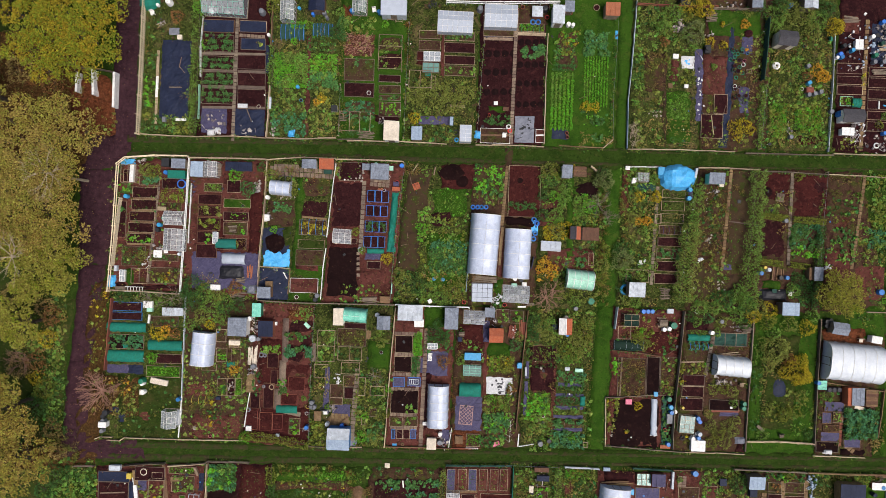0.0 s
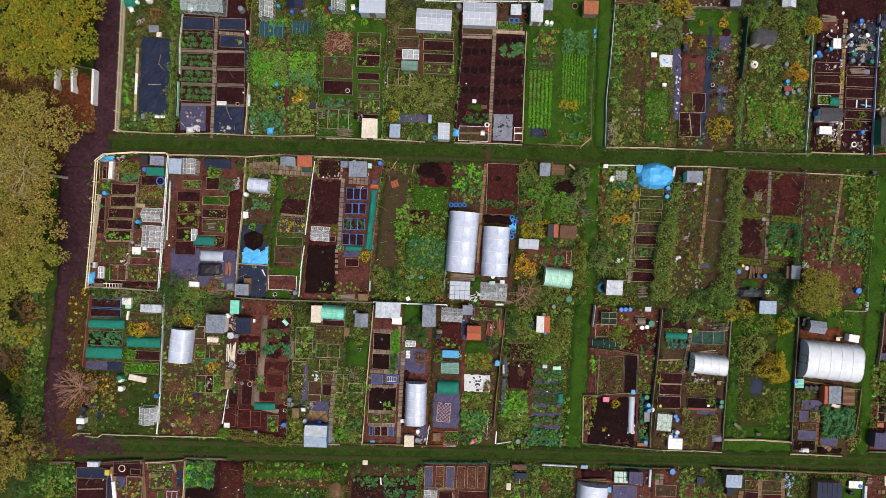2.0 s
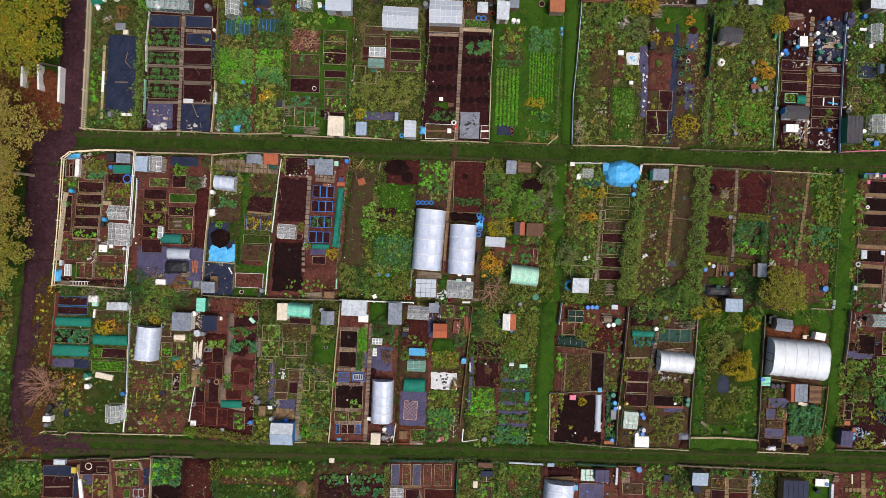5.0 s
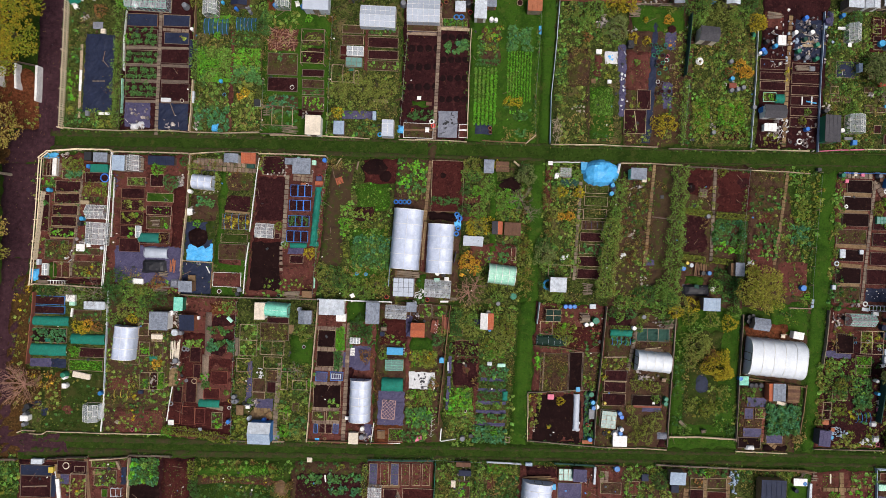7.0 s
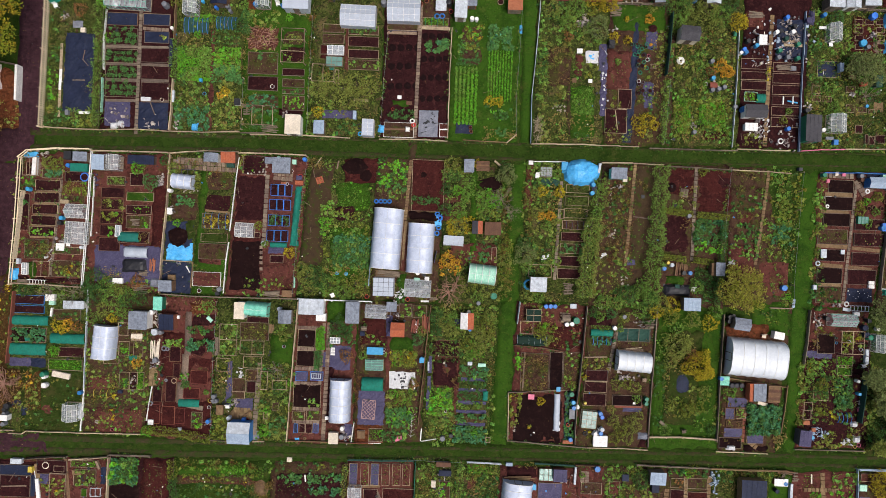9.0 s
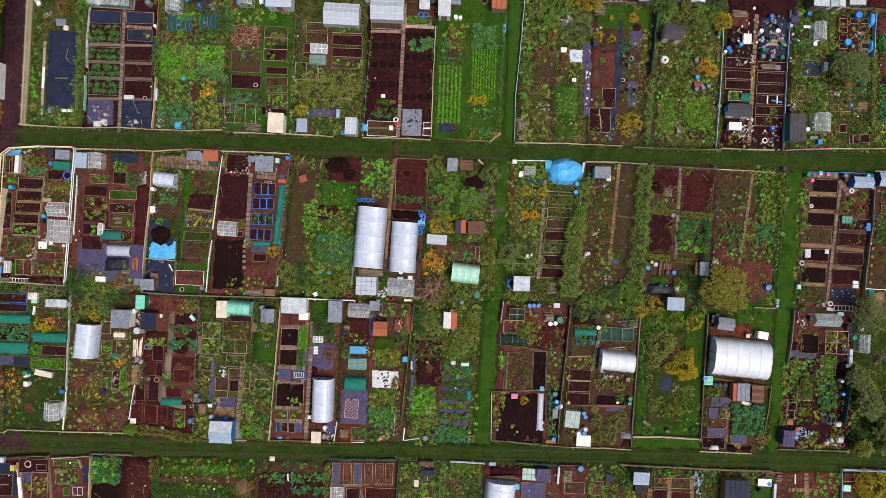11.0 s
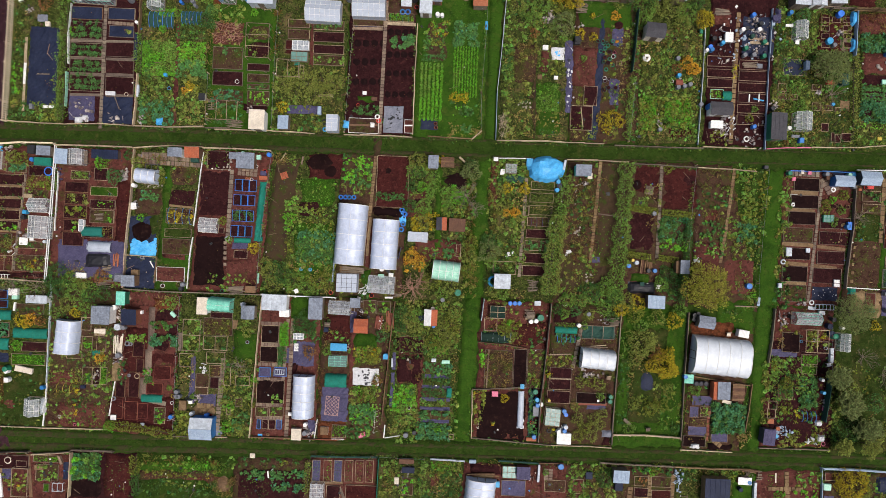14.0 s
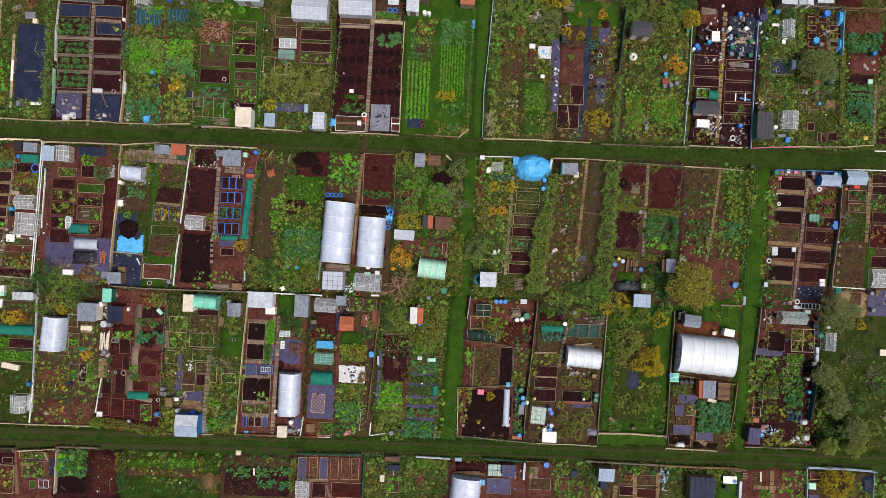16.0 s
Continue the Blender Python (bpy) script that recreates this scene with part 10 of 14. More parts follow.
# middle row: plot with clipped low hedges
bed(39.2, 8.67, 3.2, 3.4, 0, "red_soil", "", h=0.1)
heap(38.02, 8, 0.6, 0.18, "black_soil")
bed(43.17, 7.77, 4.13, 5.2, 0, "red_soil", "", h=0.1)
heap(44.13, 8.87, 0.8, 0.08, "soil")
pallet(39.51, 7.38, -8, 0.9, 1, "grey_wood")
bush(41.59, 9.93, 0.6, 0.8, "leaf_lime")
crop("manure", 38.6, 5.78, 1.67, 1.53, 0, dense=1.2)
crop("wild", 39.87, 6.66, 2, 2.8, 0, dense=0.7)
slabs(40.88, 10.36, 40.71, -0.58, 22, 0.4, mat="grey_wood")
hedge(37.06, 5.2, 40.52, 4.86, 0.62, 0.7, "leaf_lime", label="low clipped yellow-green hedge", loose=0.05, dense=2.2)
hedge(40.98, 4.87, 44.77, 4.6, 0.62, 0.7, "leaf_lime", label="low clipped yellow-green hedge", loose=0.05, dense=2.2)
bed(38.87, 2.49, 2.93, 4.4, 0, "soil", "", h=0.1)
crop("rust", 40.12, 3.97, 1.67, 1.8, 0, dense=1)
barrel(40.03, 4.63, "grey_plastic")
bed(42.71, 2.48, 3.53, 3.6, 0, "weedy_soil", "")
crop("kale", 42.66, 2.88, 3.47, 2.8, 0, dense=2.2)

crop("greens", 42.59, 0.95, 3.07, 1.33, 0, dense=1)
hedge(37.24, -0.22, 39.9, -0.47, 0.62, 0.7, "leaf_lime", label="low clipped yellow-green hedge", loose=0.05, dense=2.2)
hedge(40.7, -0.44, 43.09, -0.76, 0.62, 0.7, "leaf_lime", label="low clipped yellow-green hedge", loose=0.05, dense=2.2)
hedge(44.17, 4.17, 43.95, -1.11, 0.53, 1.2, "leaf_dark")
hedge(43.85, -2.11, 43.57, -5.61, 0.73, 1.2, "leaf_dark")
shed(43.56, -1.44, 1.11, 1.57, 0, h=1.7, roof="grey_felt", wall="grey_wood", form="pent_w", label="small grey shed")
crate(42.95, -1.47, 0.59, 1.45, 0, 1.2, "straw")
debris(45.31, -0.63, 0.67, 0.67, 0, 8, "white_sheet", label="white branches and scraps")
pile(39.48, -1.63, 1.47, 1.73, 0, 8, mat="brown_wood", along="y", label="bundle of reddish brown poles")
barrel(37.33, -1.6, "blue_plastic")
barrel(38.24, -1.17, "pale_roof", d=0.5)
barrel(37.77, -0.92, "yellow_plastic", d=0.4)
barrel(39.66, -2.05, "black_plastic")
barrel(40.38, -2.03, "blue_plastic", d=0.5)
sheet(39.06, -4.11, 3.27, 1.33, 0, "black_sheet", cover_h=0.5, name="covered_heap", label="bulky heap under black sheeting")
crate(38.98, -3.65, 0.53, 0.46, 0, 0.5, "dark_net")
pot(39.72, -3.74, "white_paint", 0.4)
chair(40.89, -3.91, 0, "white_paint")
bush(42.11, -2.5, 1.06, 1.3, "leaf_dark")
bush(41.21, -3.53, 0.93, 1.1, "leaf_green")
bush(42.85, -3.8, 0.93, 1.2, "leaf_dark")
crop("dark", 42.7, -3.29, 3, 4.47, 0, dense=1.2)
patch("ground_cover", "lawn", (37.85, -3.45), (39.85, -3.45), (39.85, -2.51), (37.85, -2.51), z=0.06)
shed(40.39, -5.61, 1.96, 1.5, 0, h=2, roof="blue_roof", wall="grey_wood", form="flat_", label="small shed with flat blue-grey roof")
bush(37.27, -5.83, 1.06, 1.3, "leaf_olive")
bush(38.59, -5.92, 0.99, 1.3, "leaf_yellow")
bush(36.63, -6.65, 0.99, 1.3, "leaf_yellow")
bush(38.3, -7.25, 1.06, 1.3, "leaf_lime")

# middle row: rough dry plot and the olive tree
bed(47.01, 8.56, 3.6, 3.2, 0, "weedy_soil", "")
crop("straw", 46.95, 9.2, 3.67, 2.47, 0, dense=0.7)
crop("rust", 46.94, 9.63, 3, 0.67, 0, dense=0.6)
crop("weedy", 47.22, 6.3, 4, 4, 0, dense=0.9)
bed(46.94, 4.69, 1.6, 1.47, 0, "dry_soil", "")
crop("straw", 46.94, 4.69, 1.4, 1.27, 0, z=0.14)
crop("greens", 47.09, 3.03, 3.13, 1.73, 0, dense=1)
crop("greens", 46.73, 0.95, 3.33, 2.67, 0, dense=0.6)
slabs(49.42, 10.38, 48.82, 4.35, 14, 0.4, mat="straw")
slabs(48.82, 4.35, 48.19, -0.8, 12, 0.4, mat="straw")
crop("wild", 50.84, 7.59, 2.4, 6.33, 0, dense=1)
crop("gold", 50.87, 6.76, 2, 1.33, 0, dense=0.8)
crop("wild", 50.45, 2.24, 3.53, 5, 0, dense=1)
bed(50.21, -1.6, 3.2, 2.67, 0, "dry_soil", "")
patch("ground_cover", "dry_soil", (45.11, -2.39), (48.11, -2.39), (48.11, 1.61), (45.11, 1.61), z=0.06)
tree(45.7, -3.54, 3.01, 4.2, "tree_olive", "small spreading tree with thinning olive leaves", lobes=11, leafsize=0.75, dense=0.9)
barrel(51.45, -3.37, "blue_plastic", d=0.7)
fence(44.71, 10.49, 44.32, 4.19, form="wire", h=0.8, mat="pale_wood")
fence(44.32, 4.19, 44.16, -1.12, form="wire", h=0.8, mat="pale_wood")
fence(53.12, 10.25, 52.76, 3.63, form="wire", h=0.9, mat="pale_wood")
fence(52.76, 3.63, 52.46, -2.99, form="wire", h=0.9, mat="pale_wood")
fence(52.46, -2.99, 52.57, -5.3, form="wire", h=0.9, mat="pale_wood")
crop("gold", 53.31, 7, 0.87, 2.67, 0, dense=1.5)
crop("wild", 51.91, 6.27, 2.67, 8, 0, dense=1)
crop("kale", 50.91, 2.73, 2.33, 2.33, 0, dense=0.8)
crop("wild", 50.94, -1.59, 3.33, 7.67, 0, dense=0.4)
bed(50.74, -2.43, 2.87, 4, 0, "dry_soil", "")
crop("manure", 51.81, -4.71, 1.47, 1.33, 0, dense=1)
planks(52.94, -4.66, 52.85, -5.67, 0.3, "blue_roof")
fence(50.09, -5.83, 52.61, -5.85, form="plank", h=0.4)
crate(52.93, 10.59, 0.46, 0.4, 0, 0.5, "dark_felt")

# middle row: far plot of black beds and pale boards
fence(55.79, 10.26, 59.5, 10.36, form="panel", h=0.6, mat="blue_plastic", label="low bright blue board fence")
fence(59.5, 10.36, 63.34, 10.34, form="panel", h=0.6, mat="blue_plastic", label="low bright blue board fence")
crop("wild", 55.74, 8.44, 1.2, 2.67, 0, dense=1.2)
crop("weedy", 55.47, 1.11, 1.6, 13.33, 0, dense=1.5)
bed(57.92, 8.81, 2.93, 1.47, 0, "black_soil", "grey_wood")
bed(57.75, 6.77, 3.2, 1.53, 0, "black_soil", "grey_wood")
bed(57.53, 4.86, 3.13, 1.47, 0, "black_soil", "grey_wood")
bed(57.13, 2.85, 3.47, 1.73, 0, "weedy_soil", "grey_wood")
crop("dots", 57.13, 2.85, 3.27, 1.53, 0, z=0.14)
bed(57.06, 0.65, 3.13, 1.33, 0, "black_soil", "grey_wood")
bed(56.93, -1.72, 2.93, 1.8, 0, "black_soil", "grey_wood")
bed(56.9, -3.99, 2.93, 1.93, 0, "weedy_soil", "grey_wood")
crop("weedy", 56.9, -3.99, 2.73, 1.73, 0, z=0.14)
planks(56.1, 7.86, 59.3, 7.81, 0.45, "straw", label="pale straw-coloured walking board")
planks(55.66, 5.84, 59, 5.66, 0.45, "straw", label="pale straw-coloured walking board")
planks(55.31, 1.77, 59.18, 1.68, 0.45, "straw", label="pale straw-coloured walking board")
planks(55.68, -0.48, 58.48, -0.62, 0.45, "straw", label="pale straw-coloured walking board")
planks(55.32, -2.83, 58.32, -2.89, 0.45, "straw", label="pale straw-coloured walking board")
bed(61.45, 4.41, 3.47, 1.27, 0, "soil", "grey_wood")
bed(61.46, 2.64, 3.6, 1.47, 0, "soil", "grey_wood")
crop("dots", 61.46, 2.64, 3.4, 1.27, 0, z=0.14)
bed(61.1, 0.36, 3.2, 1.47, 0, "soil", "grey_wood")
bed(60.73, -1.78, 3.33, 1.73, 0, "soil", "grey_wood")
planks(59.44, 1.62, 62.78, 1.37, 0.4, "straw", label="pale straw-coloured walking board")
planks(58.75, -0.61, 61.89, -0.86, 0.4, "straw", label="pale straw-coloured walking board")
slabs(59.76, 9.42, 58.62, -5.07, 30, 0.36, mat="grey_wood", label="long path of pale slabs")
slabs(55.4, 10.09, 59.4, 10.07, 8, 0.7, mat="grey_wood")
slabs(60.07, 9.84, 61.15, 8.02, 4, 0.8, across=2)
crate(57.25, 10.24, 0.4, 0.46, 0, 0.3, "cream_roof")
crate(58.11, 10.18, 0.4, 0.4, 0, 0.3, "pink_plastic")
crate(56.29, 9.37, 0.4, 0.4, 0, 0.3, "pink_plastic")
sheet(56.52, 7.41, 0.8, 0.53, 0, "white_sheet", rag=0.15)
ring(56.43, 6.41, 0.4, "white_paint")
crate(56.08, 0.84, 0.66, 1, 0, 0.3, "pale_roof")
crate(58.29, 1.1, 0.46, 0.53, 0, 0.3, "pale_roof")
barrel(55.65, 10.01, "green_plastic")
ring(55.54, -0.35, 0.53, "pale_roof")
shed(61.69, 9.26, 2.29, 1.24, 0, h=1.7, roof="blue_roof", wall="blue_plastic", form="apex_x", label="small bright blue shed with grey-blue roof")
barrel(59.99, 10.07, "grey_plastic")
barrel(60.08, 9.61, "brown_wood", d=0.5)
barrel(62.62, 10.06, "green_cover", d=0.5)
barrel(63.08, 10.08, "sky_plastic", d=0.5)
barrel(63.21, 8.7, "grey_plastic", d=0.4)
ring(61.07, 8.35, 0.5, "white_paint", name="tyre_planter", label="white painted tyre planter")
sheet(62.38, 10.27, 2.67, 0.67, 0, "membrane")
bush(60.2, 5.82, 0.73, 0.8, "leaf_lime")
bush(60.94, 7.11, 0.46, 0.8, "leaf_bright")
bush(60.16, 6.75, 0.46, 0.8, "leaf_lime")
bush(62.24, 7.7, 0.66, 0.8, "leaf_lime")
bush(62.05, 5.91, 0.53, 0.8, "leaf_green")
bush(61.19, 4.54, 0.6, 0.8, "leaf_green")
pot(63.19, 7.18, "straw", 0.5, label="cut log round set on end")
pot(61.82, 6.46, "straw", 0.5, label="cut log round set on end")
pot(61.23, 6.36, "straw", 0.5, label="cut log round set on end")
pot(62.76, 6.36, "straw", 0.5, label="cut log round set on end")
cold_frame(60.48, 4.91, 1.19, 0.8, 0, pane="mint_glass", bars="green_plastic")
stones(62.39, 4.25, 0.53, 0.33, 0, 3, 0.5, mat="straw")
stones(61.5, 2.48, 3.13, 1.13, 0, 5, 0.4, mat="straw")
barrel(62.7, 4.07, "blue_plastic")
crate(62.95, 4.16, 0.46, 0.93, 0, 0.5, "blue_plastic")
sheet(60.59, -3.92, 3, 1.6, 0, "membrane", label="dark membrane dotted with white stones")
stones(60.59, -3.92, 2.73, 1.33, 0, 12, 0.2, mat="white_paint")
crate(61.79, -2.39, 0.66, 0.4, 0, 0.3, "white_paint")
crate(61.82, -2.85, 0.66, 0.4, 0, 0.3, "white_paint")
ring(59.08, -4.99, 0.53, "white_paint")
cage(60.49, -5.45, 2.12, 0.6, 0, 0.4, nx=5, mat="pale_roof")
debris(57.88, -5.11, 1.07, 0.67, 0, 8, "mixed_debris")
planks(58.71, -5.6, 59.51, -5.7, 0.4, "pale_roof")
crate(55.15, -3.15, 0.4, 0.53, 0, 0.4, "pale_roof")
fence(63.44, 10.34, 63.32, 4.11, form="plank", h=0.7, mat="grey_wood")
fence(63.32, 4.11, 62.87, -0.54, form="plank", h=0.7, mat="grey_wood")
fence(62.87, -0.54, 62.72, -3.2, form="plank", h=0.7, mat="grey_wood")
fence(63.76, 10.7, 68.8, 10.79, form="plank", h=0.25, mat="white_paint")
fence(68.8, 10.79, 73.44, 10.8, form="plank", h=0.25, mat="white_paint")
fence(63.06, -3.12, 66.91, -3.21, form="plank", h=0.25, mat="white_paint")
shed(64.5, 9.65, 2.35, 1.56, 0, h=2.1, roof="blue_roof", wall="dark_felt", form="apex_x", label="dark shed with blue-grey apex roof")
pot(64.8, 8.77, "red_plastic", 0.45)
crate(65.34, 8.82, 0.66, 0.46, 0, 0.3, "red_plastic")
crate(64.09, 8.46, 0.4, 0.27, 0, 0.3, "terracotta")
bed(65.56, 7.76, 2.13, 1.2, 0, "weedy_soil", "pale_wood")
crop("greens", 65.56, 7.76, 1.93, 1, 0, z=0.14)
bed(65.62, 6.33, 2.13, 1, 0, "weedy_soil", "pale_wood")
crop("weedy", 65.62, 6.33, 1.93, 0.8, 0, z=0.14)
bare_tree(64.06, 5.12, 1.47, 1.6)
patch("ground_cover", "rough_grass", (63.99, 2.56), (66.99, 2.56), (66.99, 5.69), (63.99, 5.69), z=0.06)
crop("weedy", 65.49, 4.06, 3, 3, 0, dense=1)
slabs(67.06, 9.95, 66.87, 2.29, 14, 0.5, mat="straw")
patch("ground_cover", "lawn", (66.85, -3.02), (67.85, -3.02), (67.85, 2.65), (66.85, 2.65), z=0.06)
crop("lettuce", 66.9, 7.45, 0.53, 1, 0, dense=2)
bed(69.13, 9.81, 3.87, 1, 0, "soil", "pale_wood")
crop("dots", 69.13, 9.81, 3.67, 0.8, 0, z=0.14)
bed(69.19, 8.48, 3.87, 1, 0, "soil", "pale_wood")
crop("dots", 69.19, 8.48, 3.67, 0.8, 0, z=0.14)
bed(69.33, 5.33, 3.87, 1.07, 0, "soil", "grey_wood")
crop("greens", 69.19, 6.85, 4, 1.73, 0, dense=1)
bed(69.3, 3.06, 4.13, 2.67, 0, "red_soil", "grey_wood")
crop("purple", 69.3, 3.06, 3.93, 2.47, 0, z=0.14)
bed(69.83, 0.09, 4.67, 1.33, 0, "soil", "pale_wood")
greenhouse(69.16, -1.83, 3.76, 2.11, 0, h=1.2, ridge="x")
bed(65.29, -0.28, 3.53, 5, 0, "weedy_soil", "")
crop("dots", 65.29, -0.28, 3.33, 4.8, 0, z=0.14)
slabs(63.7, 1.68, 64.1, 1.7, 1, 0.38, "straw", label="single pale stepping slab")
slabs(64.83, 1.73, 65.23, 1.75, 1, 0.38, "straw", label="single pale stepping slab")
slabs(65.96, 1.78, 66.36, 1.8, 1, 0.38, "straw", label="single pale stepping slab")
slabs(63.65, 0.68, 64.05, 0.7, 1, 0.38, "straw", label="single pale stepping slab")
slabs(64.78, 0.73, 65.18, 0.75, 1, 0.38, "straw", label="single pale stepping slab")
slabs(65.91, 0.78, 66.3, 0.8, 1, 0.38, "straw", label="single pale stepping slab")
slabs(63.59, -0.32, 63.99, -0.3, 1, 0.38, "straw", label="single pale stepping slab")
slabs(64.72, -0.27, 65.12, -0.25, 1, 0.38, "straw", label="single pale stepping slab")
slabs(65.85, -0.22, 66.25, -0.2, 1, 0.38, "straw", label="single pale stepping slab")
slabs(63.54, -1.32, 63.94, -1.3, 1, 0.38, "straw", label="single pale stepping slab")
slabs(64.67, -1.27, 65.07, -1.25, 1, 0.38, "straw", label="single pale stepping slab")
slabs(65.8, -1.22, 66.2, -1.2, 1, 0.38, "straw", label="single pale stepping slab")
slabs(63.48, -2.32, 63.88, -2.31, 1, 0.38, "straw", label="single pale stepping slab")
slabs(64.61, -2.27, 65.01, -2.25, 1, 0.38, "straw", label="single pale stepping slab")
slabs(65.74, -2.22, 66.14, -2.2, 1, 0.38, "straw", label="single pale stepping slab")
sheet(69.85, -4.7, 5.07, 3.07, 0, "violet_sheet")
debris(69.71, -4.57, 4, 2, 0, 14, "mixed_debris")
barrel(67.46, -3.62, "grey_plastic")
barrel(68.11, -3.46, "straw", d=0.6)
barrel(67.74, -5.58, "grey_plastic")
barrel(65.9, -5.6, "green_plastic", d=0.5)
patch("ground_cover", "straw", (63.73, -6.43), (67.2, -6.43), (67.2, -3.43), (63.73, -3.43), z=0.05)
bed(65.94, -4.34, 1.13, 1.47, 0, "dry_soil", "grey_wood")
sheet(63.73, -3.44, 0.93, 0.8, 0, "green_net", cover_h=0.3)

# lower row: corner plot with green netting
fence(-38.66, -7.05, -38.96, -11.83, form="plank", h=0.8, mat="red_wood", label="reddish timber edging fence")
fence(-38.96, -11.83, -39.24, -15.48, form="plank", h=0.8, mat="red_wood", label="reddish timber edging fence")
fence(-30.13, -6.57, -30.18, -12.86, form="plank", h=0.4, mat="pale_roof", label="pale blue-grey edging board")
fence(-30.18, -12.86, -30.21, -18.16, form="plank", h=0.4, mat="pale_roof", label="pale blue-grey edging board")
fence(-30.21, -18.16, -30.32, -20.82, form="plank", h=0.25, mat="white_paint")
fence(-30.32, -20.82, -30.44, -23.21, form="plank", h=0.25, mat="white_paint")
bare_tree(-31.49, -6.85, 2.13, 3, label="pale leafless small tree", stems=9)
bare_tree(-34.31, -6.85, 1.33, 2.2)
shed(-31.13, -8.32, 2.43, 0.92, 0, h=1.5, roof="pale_roof", wall="white_paint", form="flat_", label="low store with crumpled pale sheet roof")
crate(-34.36, -7.64, 1.06, 0.8, 0, 0.5, "white_paint")
crate(-34.18, -8.27, 0.66, 0.46, 0, 0.4, "green_cover")
bed(-36.96, -8, 3.47, 1, 0, "soil", "blue_plastic")
bed(-36.98, -9.13, 3.6, 0.87, 0, "soil", "blue_plastic")
planks(-34.26, -8.87, -34.36, -9.88, 0.2, "white_paint", z=0.2)
bed(-32.5, -9.62, 3.2, 1.2, 0, "weedy_soil", "grey_wood")
crop("weedy", -32.5, -9.62, 3, 1, 0, z=0.14)
net_tunnel(-36.88, -10.44, 4.59, 1.13, 0, h=0.5, hoops=5, label="long green netting cover over a bed")
bed(-36.98, -12.13, 4.2, 1.67, 0, "black_soil", "pale_wood")
crop("cabbage", -36.98, -12.13, 4, 1.47, 0, z=0.14, dense=1.2)
net_tunnel(-36.97, -13.84, 4.46, 1.4, 0, h=0.5, hoops=5, label="long green netting cover over a bed")
crate(-36.93, -12.66, 0.53, 0.4, 0, 0.3, "green_net")
sheet(-37.84, -15.36, 2.53, 1, 0, "violet_sheet")
sheet(-35.71, -15.39, 1.73, 1.07, 0, "membrane")
bush(-33.51, -10.85, 0.79, 0.9, "leaf_yellow")
bush(-32.25, -10.81, 0.79, 0.9, "leaf_orange")
bush(-31.18, -10.98, 0.66, 0.9, "leaf_rust")
bush(-32.89, -11.36, 0.6, 0.9, "leaf_yellow")
net_tunnel(-32.24, -12.44, 3.99, 1.2, 0, h=0.6, hoops=5, label="teal netting cover over hoops")
bed(-31.82, -14, 2.93, 1.07, 0, "soil", "pale_wood")
crop("dots", -31.82, -14, 2.73, 0.87, 0, z=0.14)
bush(-33.76, -13.92, 0.66, 0.8, "leaf_bright")
bed(-32.47, -15.52, 3.93, 1.27, 0, "lawn", "pale_wood")
crop("manure", -32.47, -15.52, 3.73, 1.07, 0, z=0.14, dense=0.6)
patch("ground_cover", "rough_grass", (-37.63, -23.47), (-30.56, -23.47), (-30.56, -16.01), (-37.63, -16.01), z=0.06)
crop("turf", -34.1, -19.74, 7.07, 7.47, 0, dense=0.8)
crate(-32.8, -16.69, 2.06, 0.66, -10, 0.4, "cream_roof", label="long pinkish garden lounger box")
barrel(-34.67, -16.92, "white_paint")
barrel(-34.58, -17.91, "white_paint", d=0.6)
crate(-34.74, -17.96, 0.53, 0.6, 0, 0.5, "cream_roof")
composter(-34.77, -16.63, "green_plastic")
greenhouse(-31.21, -20.86, 1.71, 1.97, 0, h=1.9, ridge="y")
sheet(-30.46, -20.89, 0.67, 2, 0, "white_sheet", h=0.3, cover_h=0.35)
barrel(-30.4, -18.63, "blue_plastic")
patch("ground_cover", "litter", (-41.14, -20.88), (-35.34, -20.88), (-35.34, -16.21), (-41.14, -16.21), z=0.06)
crop("rust", -38.01, -18.54, 5.33, 4.67, 0, dense=1.2)
crop("orange", -37.71, -17.53, 2.67, 2, 0, dense=0.5)
bare_tree(-39.3, -17.9, 3, 2.6, label="leafless pinkish brown bush beside the road", mat="red_twigs", stems=20, thick=1.7)
bare_tree(-39.96, -16.97, 1.73, 2.6, label="leafless reddish brown bush", mat="red_twigs")
sheet(-38.08, -20.21, 1.2, 0.67, 0, "membrane")
sheet(-37.12, -21.14, 0.93, 1.13, 0, "membrane")
heap(-34.4, -20.82, 0.93, 0.05, "dry_soil")
barrel(-38.91, -20.49, "black_plastic", d=0.7)
barrel(-39.16, -20.9, "black_plastic")
barrel(-39.14, -21.42, "grey_plastic", d=0.5)
barrel(-39.24, -22.61, "grey_plastic")
crate(-39.07, -21.82, 0.92, 0.66, 0, 0.9, "white_paint")
fence(-40.16, -23.74, -39.51, -23.45, form="plank", h=0.4)
fence(-39.51, -23.45, -38.18, -23.47, form="plank", h=0.4)
fence(-38.7, -23.82, -37.24, -23.84, form="plank", h=0.4)
fence(-37.24, -23.84, -36.72, -23.49, form="plank", h=0.4)
fence(-36.72, -23.49, -30.4, -23.48, form="plank", h=0.4)
fence(-30.4, -23.48, -22.89, -23.36, form="plank", h=0.4)
crop("wild", -34.71, -7.19, 8.67, 1.8, 0, dense=0.7)
bush(-37.4, -6.8, 0.93, 1.2, "leaf_dark")

